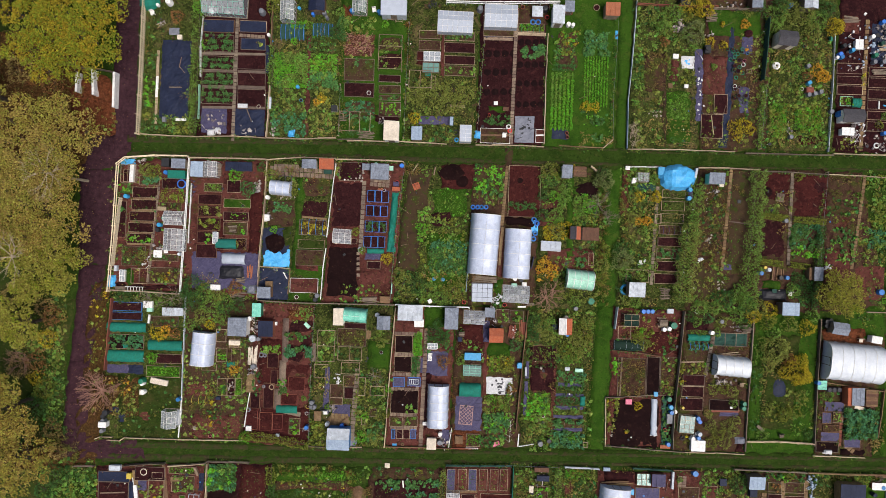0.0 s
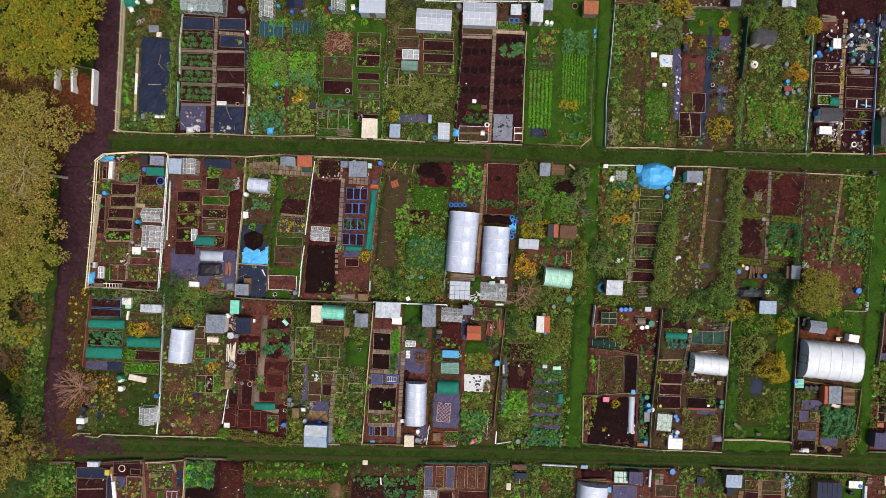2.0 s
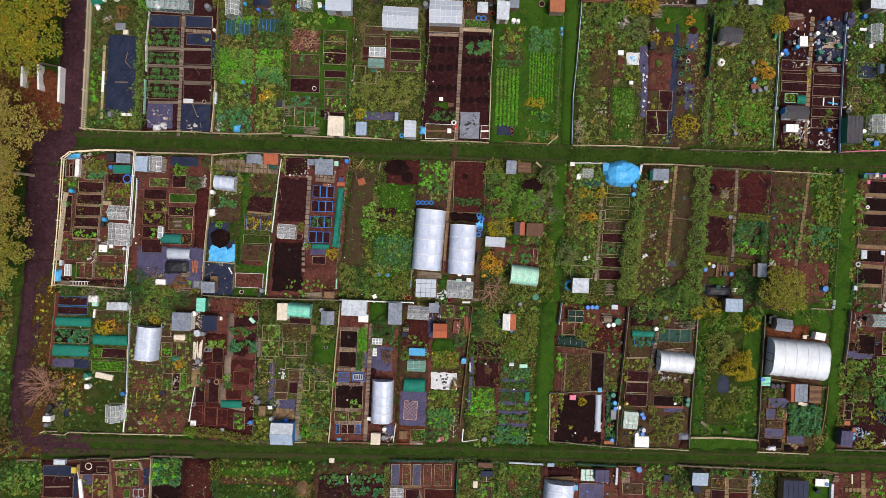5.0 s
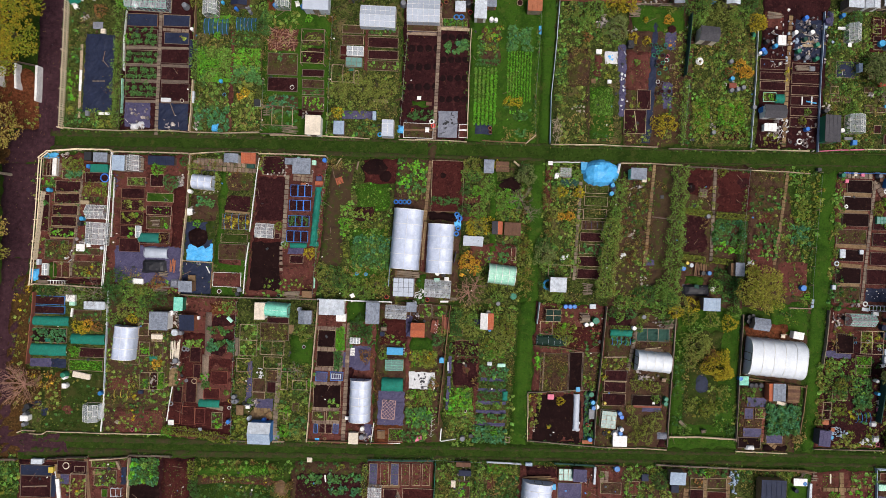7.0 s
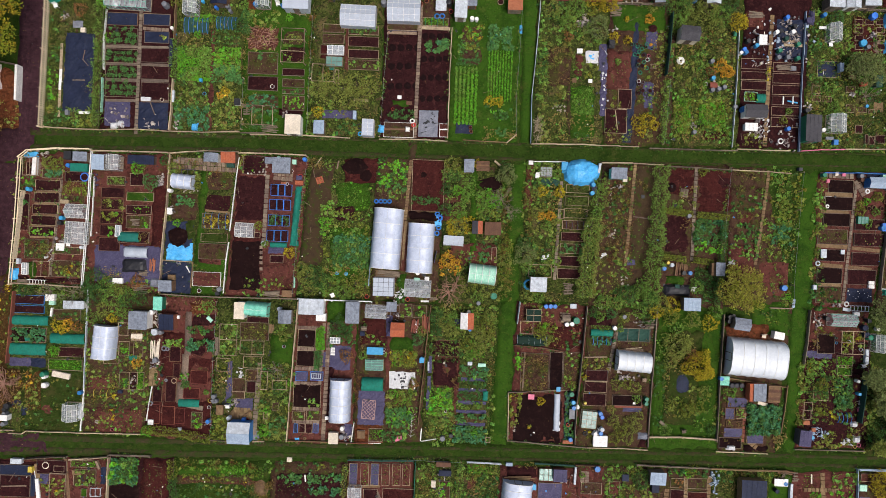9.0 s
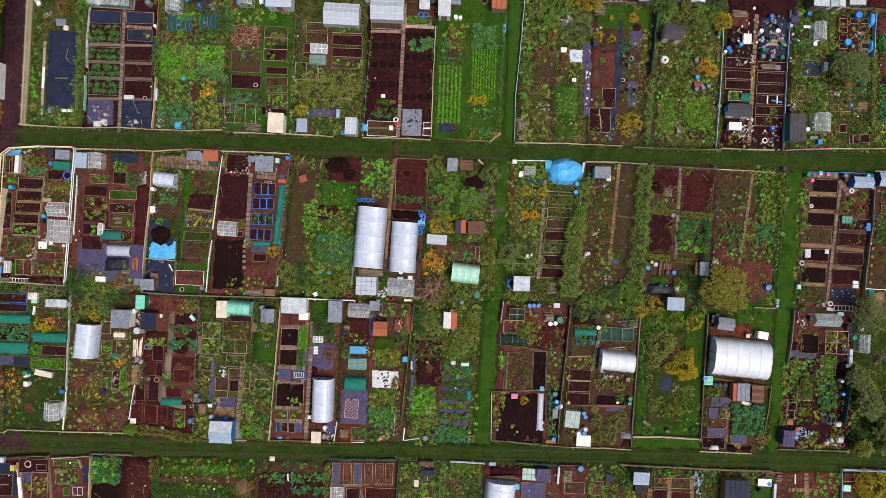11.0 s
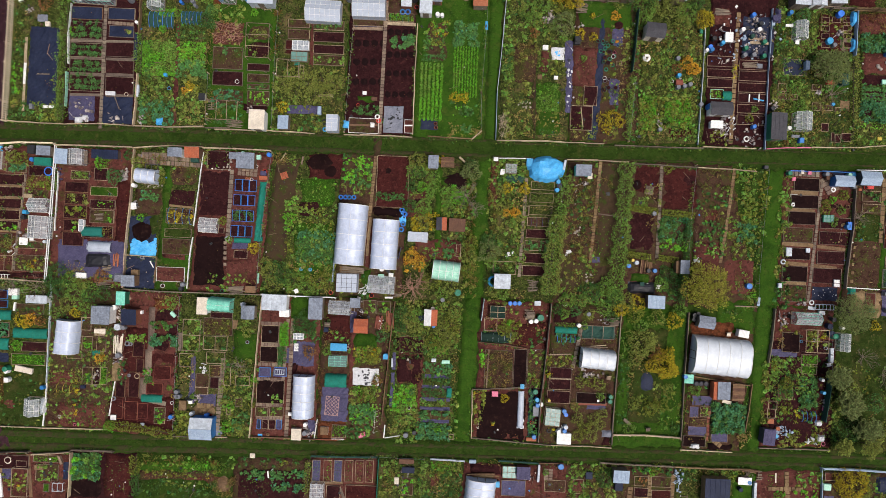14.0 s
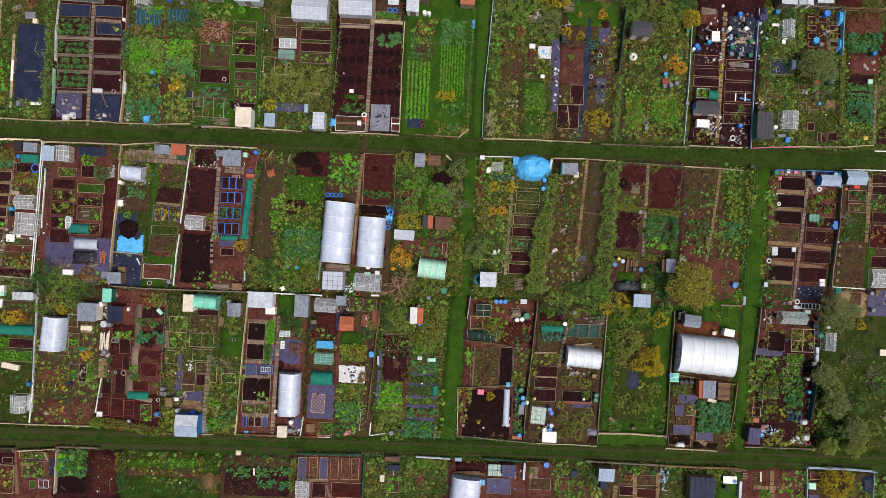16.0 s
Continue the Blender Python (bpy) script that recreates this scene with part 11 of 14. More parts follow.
# lower row: weedy plot with small tunnel
bush(-28.7, -6.82, 1.19, 1.7, "leaf_dark")
bush(-27.05, -7.43, 1.19, 1.6, "leaf_green")
bush(-25.43, -7.71, 0.92, 1.4, "leaf_dark")
bush(-28.06, -8.79, 0.92, 1.3, "leaf_olive")
bush(-27.09, -9.77, 0.66, 1, "leaf_yellow")
bush(-29.7, -7.85, 0.79, 1.5, "leaf_dark")
bush(-29.37, -9.84, 0.79, 1.2, "leaf_green")
bush(-23.83, -7.34, 0.93, 1.2, "leaf_dark")
bush(-25.92, -9.07, 0.79, 1, "leaf_green")
crop("weedy", -26.51, -16.15, 7.53, 14.67, 0, dense=0.7)
crop("wild", -26.32, -16.82, 7.87, 5.33, 0, dense=0.4)
cage(-25.66, -11, 1.13, 1.46, 0, 0.5, nx=1)
crate(-24.13, -11.83, 1.33, 0.53, 0, 0.3, "cream_roof")
pallet(-24.22, -11.94, 0)
bed(-25.64, -13.32, 1.2, 1.6, 0, "weedy_soil", "pale_wood")
crop("greens", -25.64, -13.32, 1, 1.4, 0, z=0.14)
bed(-23.97, -13.4, 1.07, 1.6, 0, "weedy_soil", "pale_wood")
crop("weedy", -23.97, -13.4, 0.87, 1.4, 0, z=0.14)
net_tunnel(-24.5, -14.4, 0.93, 0.67, 0, h=0.3, hoops=2)
bush(-24.14, -14.95, 0.66, 0.6, "leaf_orange")
crop("gold", -24.18, -15.08, 1.87, 1.33, 0, dense=1)
bed(-27.09, -14.84, 1.8, 0.67, 0, "weedy_soil", "pale_wood")
patch("ground_cover", "dry_soil", (-29.71, -18.22), (-27.04, -18.22), (-27.04, -16.55), (-29.71, -16.55), z=0.06)
patch("ground_cover", "dry_soil", (-28.89, -23.34), (-23.22, -23.34), (-23.22, -20.48), (-28.89, -20.48), z=0.06)
crop("dots", -26.05, -21.91, 5.67, 2.87, 0, dense=2)
hoop_row(-28.06, -18.68, 2.32, 1.06, 0, 3, mat="yellow_plastic", label="row of bent yellow hoops")
crop("gold", -26.76, -19.7, 0.67, 4.4, 0, dense=1.2)
bed(-25.48, -17.12, 1.13, 2, 0, "weedy_soil", "pale_wood")
crop("greens", -25.48, -17.12, 0.93, 1.8, 0, z=0.14)
bed(-24.41, -17.09, 0.87, 2, 0, "soil", "pale_wood")
debris(-24.45, -17.09, 0.67, 1.73, 0, 12, "mixed_debris")
bed(-23.55, -17.06, 0.73, 2, 0, "lawn", "pale_wood")
crop("manure", -23.55, -17.06, 0.53, 1.8, 0, z=0.14)
crate(-25.84, -18.4, 0.53, 0.4, 0, 0.3, "membrane")
heap(-28.55, -22.09, 0.4, 0.05, "rubble")
pot(-26.66, -22.91, "pink_plastic", 0.35)
shed(-23.46, -9.8, 2.22, 2.09, 0, h=1.9, roof="grey_felt", wall="white_paint", form="pent_e")
crate(-24.03, -10, 1.38, 1.45, 0, 1.2, "white_sheet", label="crumpled white sheet-covered box")
shed(-21.37, -7.79, 1.05, 1.57, 0, h=1.6, roof="mint_plastic", wall="green_plastic", form="flat_", label="small mint green plastic store")
shed(-20.19, -9.88, 1.7, 1.83, 0, h=1.9, roof="membrane", wall="red_wood", form="pent_n", label="dark roofed shed with reddish trim")
slabs(-21.31, -7.18, -20.94, -8.1, 3, 0.6)
barrel(-22.4, -8.93, "white_paint", d=0.6)
barrel(-21.93, -11.22, "pale_roof", d=0.8)
barrel(-21.27, -11.26, "grey_plastic")
debris(-21.69, -9.72, 1.07, 2.13, 0, 30, "mixed_debris")
crate(-19.44, -9.41, 0.46, 0.4, 0, 0.4, "white_paint")
sheet(-22.17, -11.21, 0.8, 0.53, 0, "white_sheet", cover_h=0.3)
pile(-21.97, -13.34, 1.07, 2.67, 0, 10, along="y", mat="cream_roof", label="row of leaning pale boards and windows")
barrel(-21.76, -14.51, "grey_plastic", d=0.6)
debris(-21.91, -15, 1.07, 1.33, 0, 14, "mixed_debris")
sheet(-22.16, -16.58, 1, 2.2, 0, "straw", h=0.25, label="heap of straw-coloured sacking")
fence(-22.26, -17.68, -22.58, -20.28, form="plank", h=0.25, mat="white_paint", label="white curved edging board")
fence(-22.58, -20.28, -22.73, -21.68, form="plank", h=0.25, mat="white_paint", label="white curved edging board")
crop("wild", -22.76, -12.69, 1.13, 2.67, 0, dense=1)

# lower row: reddish dug plot
patch("concrete_path", "paving", (-18.57, -13.88), (-17.84, -13.88), (-17.84, -8.74), (-18.57, -8.74), z=0.07, ragged=0.02, label="smooth pinkish concrete path")
patch("concrete_path", "paving", (-18.83, -17.22), (-18.03, -17.22), (-18.03, -13.75), (-18.83, -13.75), z=0.07, ragged=0.02, label="smooth pinkish concrete path")
patch("concrete_path", "paving", (-19.34, -19.57), (-18.4, -19.57), (-18.4, -17.1), (-19.34, -17.1), z=0.07, ragged=0.02, label="smooth pinkish concrete path")
bed(-16.45, -9.68, 3, 1.6, 0, "soil", "", h=0.1)
crop("lettuce", -16.54, -9.09, 2.2, 0.4, 0, dense=1)
planks(-15.97, -9.27, -15.42, -9.78, 0.4, "green_cover", z=0.2)
bed(-16.57, -12.22, 3.13, 3.47, 0, "soil", "", h=0.08)
crop("greens", -16.62, -10.82, 3, 0.93, 0, dense=1.6, z=0.12)
crop("kale", -16.56, -12.56, 3, 1.2, 0, dense=1.6, z=0.12)
bed(-16.69, -15.6, 3.47, 3.13, 0, "red_soil", "", h=0.08)
patch("ground_cover", "bark_mulch", (-18.13, -8.9), (-15.67, -8.9), (-15.67, -7.7), (-18.13, -7.7), z=0.06)
crop("wild", -16.32, -7.81, 2.73, 1.33, 0, dense=1)
bush(-15.89, -8.08, 0.79, 1, "leaf_green")
patch("ground_cover", "red_soil", (-21.28, -16.6), (-18.48, -16.6), (-18.48, -11.27), (-21.28, -11.27), z=0.05)
crop("greens", -20, -12.47, 2.4, 0.8, 0, dense=1.8)
ring(-20.97, -13.17, 0.53, "grey_plastic")
ring(-20.57, -13.22, 0.4, "grey_plastic")
bed(-19.59, -13.79, 1.27, 1.73, 0, "soil", "brown_wood")
bed(-19.36, -15.75, 0.8, 1.67, 0, "soil", "brown_wood")
crop("weedy", -21.47, -16.49, 1.07, 3, 0, dense=1.2)
bed(-21.53, -18.52, 1.07, 1.87, 0, "soil", "brown_wood")
bed(-19.95, -17.94, 1.2, 2.93, 0, "soil", "brown_wood")
ring(-19.65, -16.93, 0.6, "pale_wood", t=0.04)
ring(-20.58, -16.89, 0.33, "grey_plastic")
patch("ground_cover", "red_soil", (-22.77, -23.37), (-15.17, -23.37), (-15.17, -19.24), (-22.77, -19.24), z=0.06)
bed(-21.85, -20.9, 1.33, 2.2, 0, "red_soil", "red_wood")
bed(-20.18, -21.01, 1.47, 2.13, 0, "red_soil", "red_wood")
bed(-18.81, -21, 1.13, 1.8, 0, "red_soil", "red_wood")
bed(-16.7, -16.4, 1.93, 1.53, 0, "red_soil", "red_wood")
bed(-17.54, -18.32, 1.87, 1.2, 0, "red_soil", "red_wood")
planks(-18.63, -19.63, -16.14, -20.08, 0.5, "grey_wood")
crop("greens", -18.29, -16.82, 1.13, 2.13, 0, dense=1.4)
net_tunnel(-17.76, -19.5, 2.46, 0.93, 0, h=0.4, hoops=3, label="small bright green netting tunnel")
bed(-16.8, -21.44, 1.27, 1.87, 0, "weedy_soil", "pale_wood")
crop("greens", -16.8, -21.44, 1.07, 1.67, 0, z=0.14)
crate(-22.14, -21.84, 0.66, 0.6, 0, 0.3, "dark_felt", lid="white_paint")
ring(-22.29, -19.68, 0.47, "grey_plastic")
crate(-18.75, -22.55, 0.4, 0.33, 0, 0.2, "pale_roof")
bush(-15.81, -18.14, 0.33, 0.5, "leaf_green")
hedge(-22.79, -22.64, -19.34, -22.86, 0.93, 0.9, "leaf_lime", label="shaggy yellow-green hedge", loose=0.15)
hedge(-19.34, -22.86, -14.96, -23.58, 0.87, 0.9, "leaf_lime", label="shaggy yellow-green hedge", loose=0.15)
bush(-22.55, -22.87, 0.73, 1, "leaf_bright")
fence(-14.86, -7.38, -15.03, -14.35, form="wire", h=0.8, mat="pale_wood")
fence(-15.03, -14.35, -15.06, -23.49, form="wire", h=0.8, mat="pale_wood")
barrel(-14.76, -18.5, "grey_plastic")
barrel(-14.74, -19.03, "grey_plastic")
pot(-15.27, -19.07, "yellow_plastic", 0.5)
pot(-15.38, -19.87, "white_paint", 0.4)
barrel(-15.32, -21.43, "blue_plastic", d=0.5)
debris(-15.49, -21.79, 0.67, 0.67, 0, 6, "mixed_debris")

# lower row: plot with mint roof and small frames
shed(-11.81, -8.23, 1.18, 1.96, 0, h=1.9, roof="cream_roof", wall="white_paint", form="pent_w", label="cream roofed white shed")
tunnel(-9.94, -8.1, 2.58, 1.65, -3, h=1.9, axis="x", hoops=4, cover="mint_plastic", label="small mint green sheet-covered tunnel")
shed(-6.6, -8.78, 1.5, 1.57, 0, h=1.9, roof="grey_felt", wall="grey_wood", form="apex_y")
barrel(-7.46, -7.97, "pale_roof", d=0.5)
bed(-10.03, -9.4, 2.53, 0.67, 0, "soil", "grey_wood")
crate(-14.75, -12.67, 0.4, 2.13, 0, 0.2, "grey_wood")
fence(-21.51, -6.81, -17.26, -6.93, form="rail", h=0.8, mat="grey_wood")
fence(-17.26, -6.93, -11.96, -6.89, form="rail", h=0.8, mat="grey_wood")
fence(-11.96, -6.89, -8.65, -6.85, form="rail", h=0.8, mat="grey_wood")
fence(-8.65, -6.85, -5.34, -6.8, form="rail", h=0.8, mat="grey_wood")
bed(-10.38, -10.75, 3.33, 2, 0, "weedy_soil", "grey_wood")
crop("straw", -10.38, -10.75, 3.13, 1.8, 0, z=0.14)
crop("gold", -10.42, -10.75, 3, 1.73, 0, dense=0.5, z=0.15)
cage(-10.52, -12.62, 2.78, 1.59, 0, 0.5, nx=2)
crop("weedy", -10.59, -12.69, 2.8, 1.6, 0, dense=1)
cage(-10.4, -14.34, 2.12, 1.33, 0, 0.5, nx=1)
crop("weedy", -10.46, -14.42, 2.13, 1.33, 0, dense=1)
cage(-13.32, -11.8, 1.99, 3.64, 0, 0.6, nx=1, ny=2)
crop("weedy", -13.41, -11.88, 2.27, 3.93, 0, dense=1.6)
crop("gold", -13.39, -11.72, 1.67, 2.67, 0, dense=0.3)
patch("ground_cover", "lawn", (-8.38, -14.51), (-5.71, -14.51), (-5.71, -11.17), (-8.38, -11.17), z=0.06)
crop("turf", -7.04, -12.84, 2.67, 3.33, 0, dense=1)
bush(-6.91, -11.16, 0.73, 1, "leaf_olive")
pot(-6.84, -12.4, "pale_roof", 0.4)
sheet(-8.46, -10.39, 0.53, 1, 0, "straw")
crop("wild", -7.09, -10.51, 2.33, 1.33, 0, dense=0.8)
crop("wild", -13.91, -15.9, 1.67, 3.67, 0, dense=1)
cage(-13.83, -14.75, 1.59, 1.52, 0, 0.5, nx=1)
sheet(-13.14, -16.04, 0.53, 3.33, 0, "violet_sheet", rag=0.1)
sheet(-13.19, -18.61, 0.67, 2.47, 0, "violet_sheet", rag=0.1)
bed(-11.94, -17.11, 1.53, 1.53, 0, "weedy_soil", "pale_wood")
crop("dots", -11.94, -17.11, 1.33, 1.33, 0, z=0.14)
bed(-12, -18.34, 1.47, 0.8, 0, "weedy_soil", "pale_wood")
bed(-10.53, -17.33, 1, 1.27, 0, "soil", "grey_wood")
bed(-10.54, -15.93, 1.33, 1.27, 0, "weedy_soil", "pale_wood")
crop("weedy", -10.54, -15.93, 1.13, 1.07, 0, z=0.14)
debris(-11.88, -15.8, 1.33, 1.07, 0, 10, "white_sheet", h=0.2, label="pale boards and rubble")
sheet(-11.36, -19.45, 2.13, 1.47, 0, "violet_sheet", label="dark blue-violet ground sheet")
debris(-12.31, -19.12, 1.07, 0.87, 0, 12, "mixed_debris")
patch("ground_cover", "straw", (-12.72, -21.46), (-10.39, -21.46), (-10.39, -19.99), (-12.72, -19.99), z=0.07)
slabs(-12.53, -20.36, -10.53, -20.43, 5, 0.6, mat="straw", across=2, label="yellowish paved yard")
planks(-11.57, -21.13, -10.54, -20.16, 0.15, "brown_wood", z=0.3)
slabs(-9.59, -14.39, -10.04, -22.95, 18, 0.6, mat="grey_wood", label="grey brown trodden path")
sheet(-9.78, -22.87, 0.8, 1.47, 0, "grey_sheet", rag=0.05)
shed(-11.36, -22.36, 2.6, 2.47, 0, h=2.3, roof="blue_roof", wall="blue_plastic", form="apex_x", patchy="pale_roof", label="blue painted shed with pale patched roof")
barrel(-11.18, -21.09, "blue_plastic")
pot(-10.81, -21.19, "red_plastic", 0.4)
barrel(-12.9, -20.95, "pale_roof", d=0.5)
crate(-14.05, -20.06, 0.8, 1.13, 0, 0.5, "straw")
barrel(-14.48, -19.02, "grey_plastic")
ring(-13.63, -19.33, 0.4, "black_plastic")
chair(-13.16, -19.65, 0, "white_paint")
bush(-12.91, -19.01, 0.4, 0.7, "leaf_green")
crop("wild", -14, -22.31, 2, 3.13, 0, dense=1.6)
crop("wild", -8.04, -19.04, 3.47, 9, 0, dense=0.9)
crop("weedy", -8.04, -19.04, 3.47, 9, 0, dense=0.7)
bare_tree(-7.54, -15.22, 1.47, 1.6, label="small grey leafless shrub")
bush(-8.56, -19.93, 0.46, 0.7, "leaf_bright")
bush(-7.31, -17.41, 0.73, 0.9, "leaf_dark")
crop("cabbage", -7.15, -21.78, 1.87, 2.13, 0, dense=1.2)
bush(-8.79, -22.41, 0.73, 1, "leaf_bright")
bush(-7.47, -22.37, 0.73, 1, "leaf_olive")
cage(-7.16, -16.88, 1.66, 1.06, 0, 0.5, nx=1)
bed(-7.59, -19.53, 0.73, 0.93, 0, "weedy_soil", "grey_wood")
cage(-8.68, -20.54, 0.4, 0.8, 0, 0.4, nx=1)
cage(-9.01, -16.43, 0.8, 2.12, 0, 0.4, nx=1, ny=1)
fence(-15.11, -23.79, -13.11, -23.86, form="plank", h=0.3, mat="grey_wood")
fence(-10.12, -23.76, -8.79, -23.71, form="plank", h=0.3)

# lower row: plot of black beds and slab paths
shed(-3.53, -7.48, 2.87, 1.82, 0, h=2.1, roof="pale_roof", wall="white_paint", form="flat_", label="large shed with pale corrugated flat roof")
crate(-2.51, -8.75, 1.12, 0.86, 0, 1, "white_paint")
patch("ground_cover", "lawn", (-1.87, -9.29), (0.53, -9.29), (0.53, -6.69), (-1.87, -6.69), z=0.06)
crop("turf", -0.67, -7.99, 2.4, 2.6, 0, dense=1)
shed(1.24, -7.99, 1.57, 2.48, 0, h=2, roof="grey_felt", wall="grey_wood", form="pent_w", label="narrow shed with grey-green roof")
crate(1.21, -8.85, 1.31, 0.78, 0, 1.7, "white_paint", label="white topped cupboard beside a shed")
slabs(-1.62, -9.46, -1.89, -23.48, 30, 0.5, label="path of square slabs between beds", across=1)
slabs(-2.22, -9.48, -2.51, -16.69, 14, 0.4)
slabs(-5.4, -10.12, -2.06, -10.14, 8, 0.45)
slabs(-5.32, -12.58, -2.85, -12.63, 6, 0.45)
slabs(-5.51, -14.92, -2.31, -14.95, 8, 0.45)
slabs(-5.58, -16.66, -2.38, -16.69, 8, 0.45)
slabs(-5.62, -19.66, -2.42, -19.69, 8, 0.45)
slabs(-5.57, -21.2, -2.36, -21.22, 8, 0.45)
bed(-4.23, -11.35, 2, 2, 0, "black_soil", "pale_wood")
crop("lettuce", -2.66, -11.36, 1, 2.67, 0, dense=3, size=1.2)
crop("manure", -2.66, -11.36, 1, 2.67, 0, dense=1)
bed(-4.28, -13.72, 2, 1.8, 0, "black_soil", "pale_wood")
crop("leeks", -2.81, -13.9, 0.8, 2.13, 0, dense=3)
sheet(-2.11, -13.78, 0.6, 1.8, 0, "violet_sheet", rag=0.05)
bed(-3.94, -18.11, 3.2, 2.73, 0, "black_soil", "pale_wood")
crop("greens", -3.21, -18.98, 1.13, 0.8, 0, dense=1.2, z=0.15)
bed(-4.68, -15.83, 1.33, 1.07, 0, "violet_sheet", "blue_plastic")
bed(-2.88, -15.74, 1.47, 1, 0, "violet_sheet", "blue_plastic")
cage(-2.93, -15.72, 1.06, 0.53, 0, 0.3, nx=4, mat="pale_roof")
bed(-4.86, -20.51, 1.47, 1.07, 0, "weedy_soil", "pale_wood")
crop("weedy", -4.86, -20.51, 1.27, 0.87, 0, z=0.14)
bed(-3.12, -20.41, 1.6, 1.13, 0, "weedy_soil", "pale_wood")
crop("greens", -3.12, -20.41, 1.4, 0.93, 0, z=0.14)
bed(-5.14, -21.98, 0.4, 1.07, 0, "membrane", "blue_plastic")
bed(-3.97, -21.94, 1.53, 1.07, 0, "soil", "pale_wood")
bed(-2.78, -21.9, 0.6, 1.07, 0, "violet_sheet", "blue_plastic")
planks(-4.03, -21.41, -3.99, -22.48, 0.1, "pale_wood", z=0.15)
cold_frame(-0.85, -11.45, 1.13, 0.66, 0)
pallet(-1.11, -12.78, 90, 0.9, 0.5, "white_paint")
sheet(-0.25, -13.52, 2.47, 2.87, 0, "violet_sheet", rag=0.2)
bush(0.5, -13.16, 0.86, 1, "leaf_rust")
bush(-0.73, -9.86, 0.99, 1.4, "leaf_dark")
bush(0.41, -10.49, 0.92, 1.4, "leaf_dark")
bush(-0.3, -8.88, 0.66, 1, "leaf_dark")
crop("dark", -0.17, -10.95, 3.2, 2.67, 0, dense=1.4)
crate(-1.58, -9.52, 0.33, 0.33, 0, 0.3, "straw")
pot(-1.28, -9.43, "black_plastic", 0.4)
pot(-0.75, -9.47, "black_plastic", 0.4)
patch("ground_cover", "soil", (-1.67, -21.32), (-1, -21.32), (-1, -14.65), (-1.67, -14.65), z=0.06)
crate(-0.6, -22.84, 1.12, 1.32, 0, 0.7, "cream_roof", label="slatted cream timber table box")
barrel(0.39, -21.7, "white_paint", d=0.5)
barrel(0.36, -22.69, "grey_plastic", d=0.6)
debris(0.75, -22.59, 1.6, 1.6, 0, 16, "mixed_debris")
sheet(1.07, -22.08, 0.93, 1.67, 0, "violet_sheet", rag=0.2)
crate(-1.44, -20.59, 0.53, 0.4, 0, 0.3, "black_plastic", lid="white_paint")
ring(-4.03, -23.15, 0.33, "straw")
fence(-5.41, -7.09, -5.78, -14.07, form="plank", h=0.5)
fence(-5.78, -14.07, -6.19, -23.52, form="plank", h=0.5)
crop("wild", -5.81, -15.97, 0.67, 3, 0, dense=1)
bush(-5.95, -16.72, 0.4, 0.7, "leaf_bright")
bush(-6.04, -19.7, 0.46, 0.8, "leaf_lime")
fence(-6.13, -23.54, -2.15, -23.47, form="plank", h=0.4, mat="brown_wood")
fence(-2.15, -23.47, 1.64, -23.48, form="plank", h=0.4, mat="brown_wood")
sheet(-4.96, -23.28, 0.53, 0.33, 0, "blue_tarp", rag=0.05)
fence(1.63, -21.12, 1.38, -23.45, form="plank", h=0.25, mat="white_paint")
crop("straw", 1.93, -17.88, 0.53, 6.67, 0, dense=1)

# lower row: varied plot with red roof and teal tunnel
greenhouse(3.9, -7.85, 2.43, 1.51, -2, h=1.9, ridge="x", bars="frost_cover")
shed(5.69, -7.2, 1.18, 1.12, 0, h=1.4, roof="grey_felt", wall="grey_wood", form="flat_")
debris(5.86, -7.64, 1.33, 1.8, 0, 22, "mixed_debris")
bed(7.26, -7.63, 1.47, 1.47, 0, "weedy_soil", "grey_wood")
crop("greens", 7.26, -7.63, 1.27, 1.27, 0, z=0.14)
bed(8.93, -7.71, 1.6, 1.47, 0, "weedy_soil", "grey_wood")
crop("greens", 8.93, -7.71, 1.4, 1.27, 0, z=0.14)
shed(6.5, -9.81, 1.63, 1.63, 0, h=1.9, roof="rust_roof", wall="red_wood", form="apex_x", label="small shed with rusty red roof")
sheet(5.42, -9.56, 0.73, 2.53, 0, "violet_sheet", h=0.2)
debris(6.5, -9.06, 1.47, 0.53, 0, 10, "black_plastic", label="row of black pots and tubs")
pile(8.45, -9.46, 0.8, 1.73, 0, 6, mat="red_wood", along="y")
pile(9.71, -9.22, 0.93, 2.4, 0, 7, mat="red_wood", along="y", label="leaning reddish timber boards")
debris(8.59, -9.52, 0.8, 1.33, 0, 8, "white_sheet", label="white scraps")
bench(2.51, -9.9, 0.66, 0.53, 0)
crate(2.34, -10.53, 0.53, 0.53, 0, 0.5, "membrane")
crop("dark", 2.39, -9.86, 0.93, 1.33, 0, dense=1)
patch("ground_cover", "red_soil", (2.21, -11.82), (5.14, -11.82), (5.14, -8.82), (2.21, -8.82), z=0.05)
crop("weedy", 3.49, -11.82, 3.27, 2.67, 0, dense=1)
patch("ground_cover", "lawn", (5.59, -12.51), (8.26, -12.51), (8.26, -10.91), (5.59, -10.91), z=0.07)
crop("turf", 6.93, -11.71, 2.67, 1.6, 0, dense=2)
crop("mustard", 7.18, -13.3, 2.8, 1.87, 0, dense=2, rows=0.8, size=1.3)
crop("gold", 7.18, -13.3, 2.53, 1.6, 0, dense=0.8)
crate(3.9, -12.5, 1.92, 0.86, 0, 0.5, "sky_plastic", label="bright blue flat topped box")
greenhouse(3.88, -14.1, 2.05, 1.19, 0, h=0.9, ridge="flat", pane="mint_glass", bars="mint_plastic")
pot(4.93, -12.28, "white_paint", 0.3)
